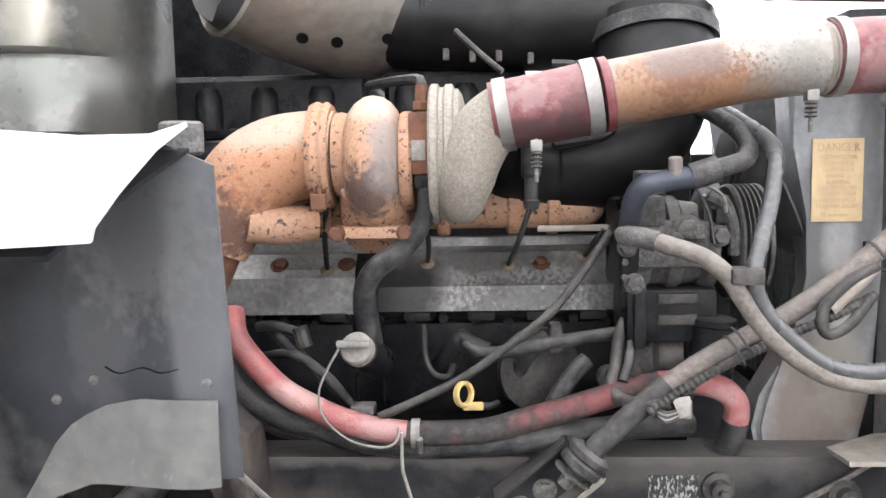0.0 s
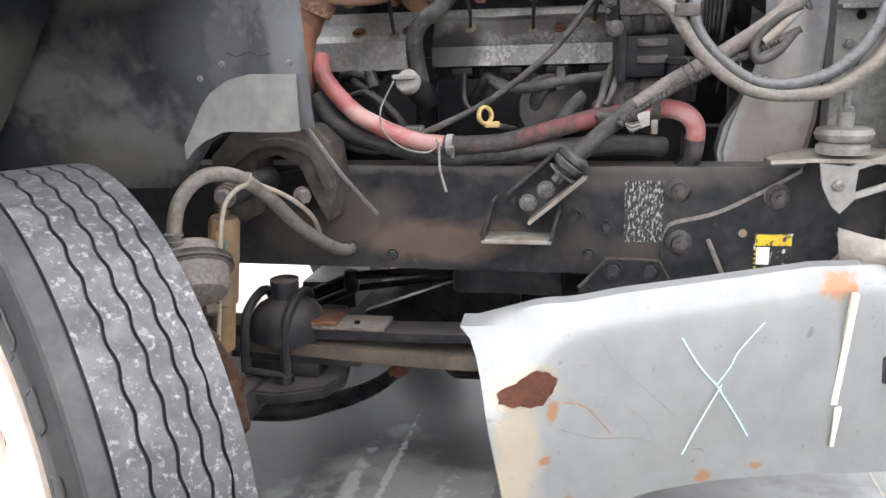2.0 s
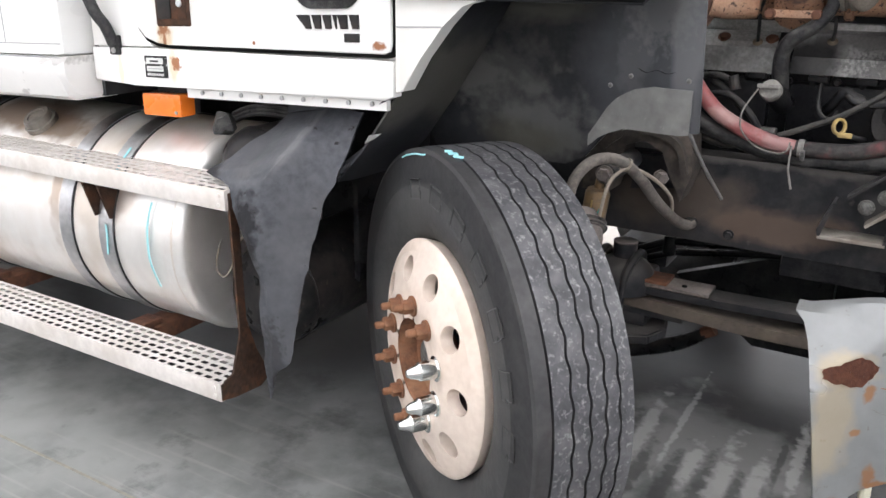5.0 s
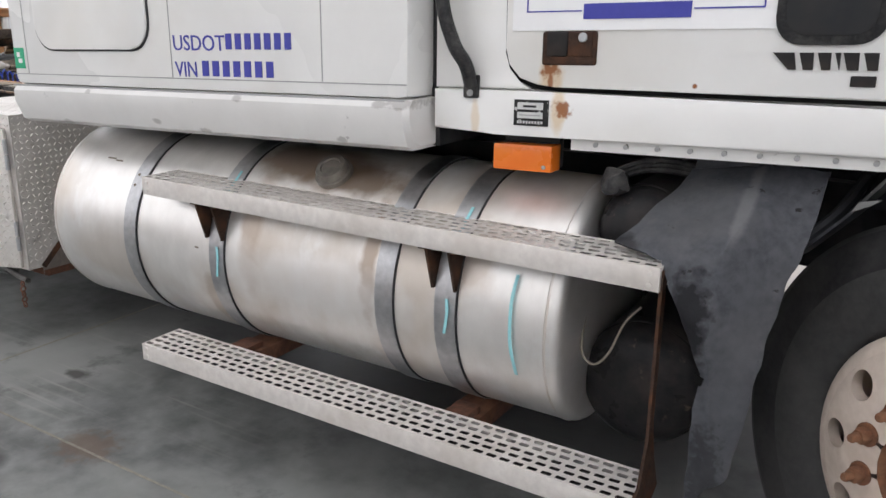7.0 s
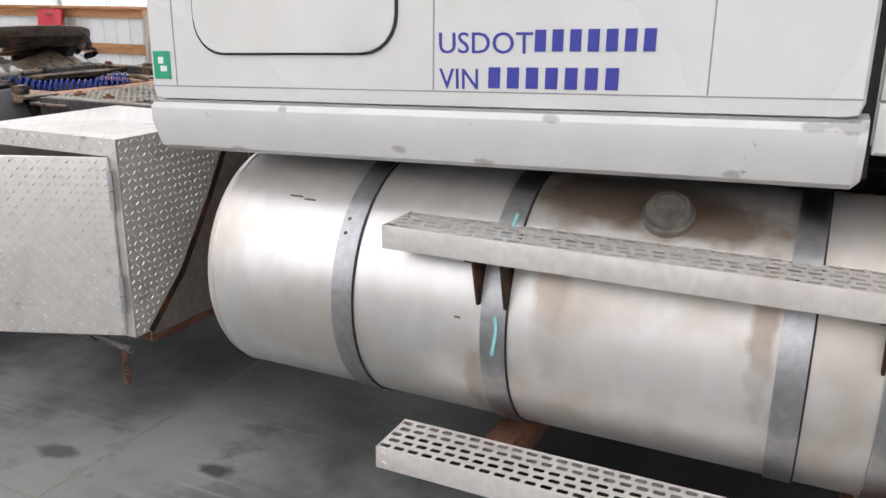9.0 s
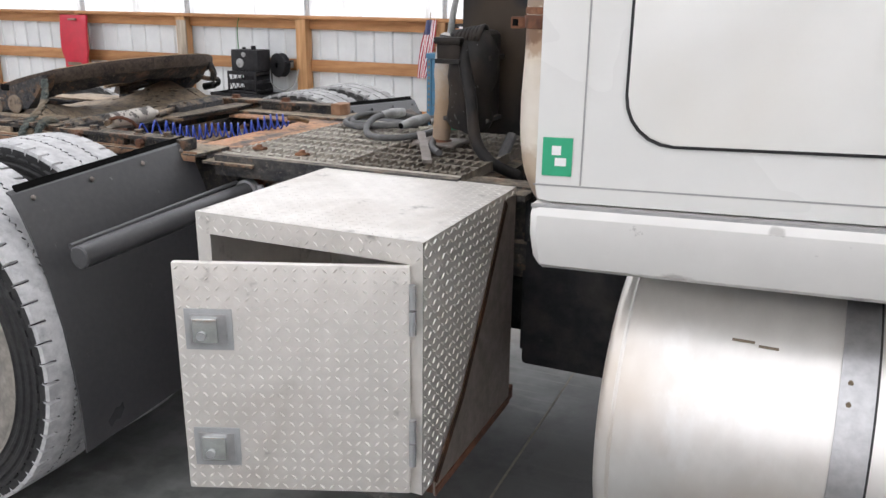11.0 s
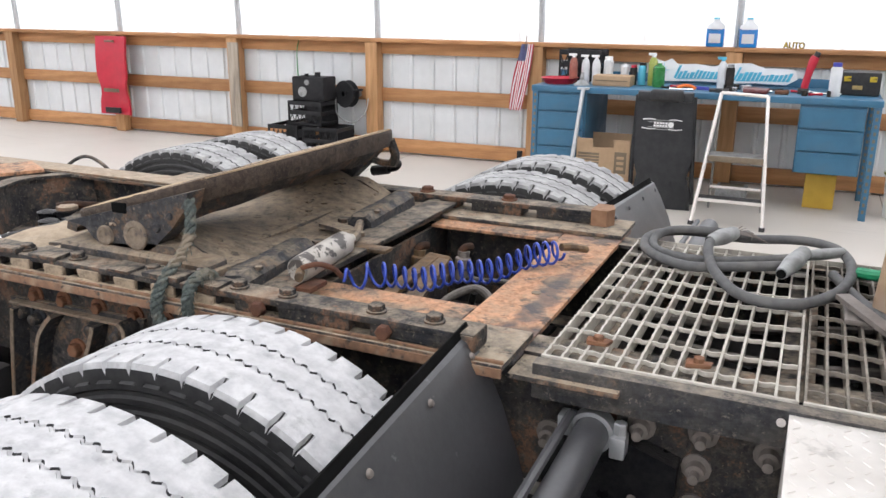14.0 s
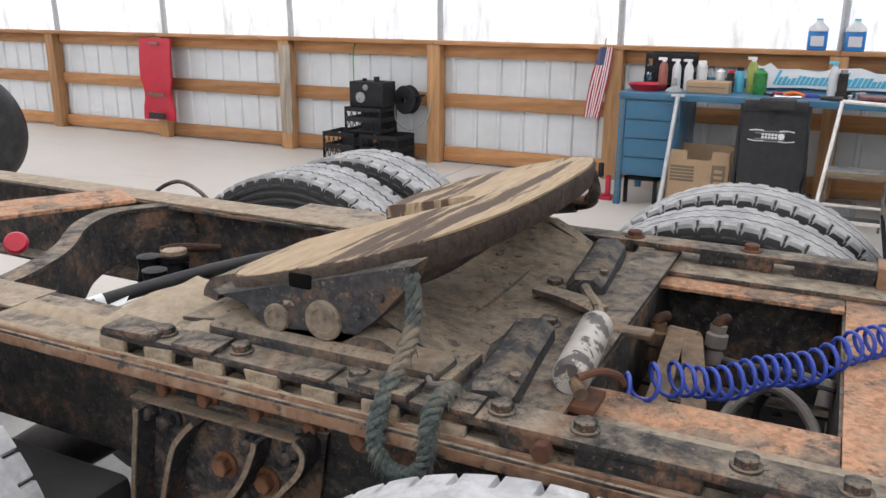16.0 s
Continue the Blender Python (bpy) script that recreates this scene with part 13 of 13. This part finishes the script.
    for nm, b in (("side", (x0, x1, y0, y0 + 0.006, 0.0, z1 - 0.07)), ("side", (x0, x1, y1 - 0.006, y1, 0, z1)), ("side", (x0, x0 + 0.006, y0, y1, 0, z1)), ("side", (x1 - 0.006, x1, y0, y1, 0, z1))):
        part(nm, box(*b), "card", cb)
    part("side", box(x0, x0 + 0.14, y0, y0 + 0.006, z1 - 0.07, z1), "card", cb)
    part("side", box(x1 - 0.14, x1, y0, y0 + 0.006, z1 - 0.07, z1), "card", cb)
    for k in range(5):
        part("print_bar", box(x0 + 0.02, x0 + 0.20, y0 - 0.003, y0, 0.26 + k * 0.026, 0.277 + k * 0.026), "ink", cb)
    part("print_panel", box(x1 - 0.13, x1 - 0.03, y0 - 0.003, y0, 0.22, 0.40), "ink", cb)
    for k in range(3):
        part("print_bar", box(x1 - 0.11, x1 - 0.05, y0 - 0.005, y0 - 0.003, 0.25 + k * 0.045, 0.275 + k * 0.045), "card", cb)
    # steel bar leaning on the bench
    br = part("leaning_bar", sweep([(-6.37, 5.18, 0.0), (-6.335, 5.43, 0.90)], 0.018, 12, soft=False), "steel")
    tagged(br, "grey steel bar leaning on the bench", "bar")
    part("bar_head", box(-6.385, -6.285, 5.42, 5.45, 0.895, 0.915, 0.004), "steel", br)
    # red and black stand under the bench end
    jk = thing("axle_stand", (-6.95, 5.7, 0.0), "small red and black jack stand on the floor", "jack stand")
    for x in (-7.02, -6.88):
        part("leg", box(x - 0.02, x + 0.02, 5.62, 5.66, 0, 0.20, 0.004), "red", jk)
    part("foot", box(-7.06, -6.84, 5.58, 5.72, 0.0, 0.03, 0.004), "red", jk)
    part("ratchet", box(-6.97, -6.93, 5.63, 5.67, 0.18, 0.30, 0.004), "crate", jk)
    rk = thing("steel_rack", (-6.6, 5.65, 0.0), "low black slotted rack under the bench", "rack")
    for x in (-6.74, -6.50):
        part("upright", box(x, x + 0.03, 5.60, 5.63, 0.0, 0.22), "crate", rk)
    part("shelf", box(-6.74, -6.47, 5.60, 5.85, 0.19, 0.215, 0.003), "crate", rk)
    yb = part("yellow_case", box(-4.56, -4.33, 5.80, 6.05, 0.0, 0.28, 0.01), "yellow_case")
    tagged(yb, "yellow plastic case under the bench", "case")
    bk = thing("bucket", (-3.85, 5.75, 0.0), "white plastic bucket beside the bench", "bucket")
    part("pail", lathe([(0.0, 0.0), (0.125, 0.0), (0.145, 0.34), (0.155, 0.34), (0.155, 0.36), (0.142, 0.36), (0.12, 0.02), (0, 0.02)], (-3.85, 5.75, 0), (0, 0, 1), 26), "paper", bk)
    part("rim_band", lathe([(0.156, 0.0), (0.16, 0.01), (0.156, 0.02)], (-3.85, 5.75, 0.335), (0, 0, 1), 26), "bottle_lime", bk)
    part("label", box(-3.93, -3.87, 5.612, 5.622, 0.12, 0.24), "red", bk)
    st = thing("tool_tray", (-5.1, 5.95, 0.0), "small dark tray with tools under the ladder", "tray")
    part("tray_box", box(-5.25, -5.0, 5.85, 6.05, 0.0, 0.10, 0.01), "plug", st)
    part("tray_inner", box(-5.22, -5.03, 5.88, 6.02, 0.10, 0.105), "ink", st)
    # a lone truck tyre far back in the hall
    ty = thing("spare_tyre", (-11.78, 3.35, 0.0), "worn black truck tyre standing on the floor", "tyre")
    part("casing", lathe([(0.29, -0.10), (0.36, -0.135), (0.44, -0.13), (0.50, -0.105), (0.51, -0.09), (0.51, 0.09), (0.50, 0.105), (0.44, 0.13), (0.36, 0.135), (0.29, 0.10)], (-11.78, 3.35, 0.51), (0.5, -1, 0), 48, closed=True), "rubber", ty)


MAT["creeper_black"] = M("creeper_vinyl", (0.034, 0.035, 0.038), (0.046, 0.047, 0.050), 0.36, s1=14, s2=4, bump=0.06)
MAT["yellow_case"] = M("yellow_box", (0.62, 0.40, 0.06), (0.55, 0.35, 0.05), 0.5, s1=10, s2=5, bump=0.02)
build_floor_goods()
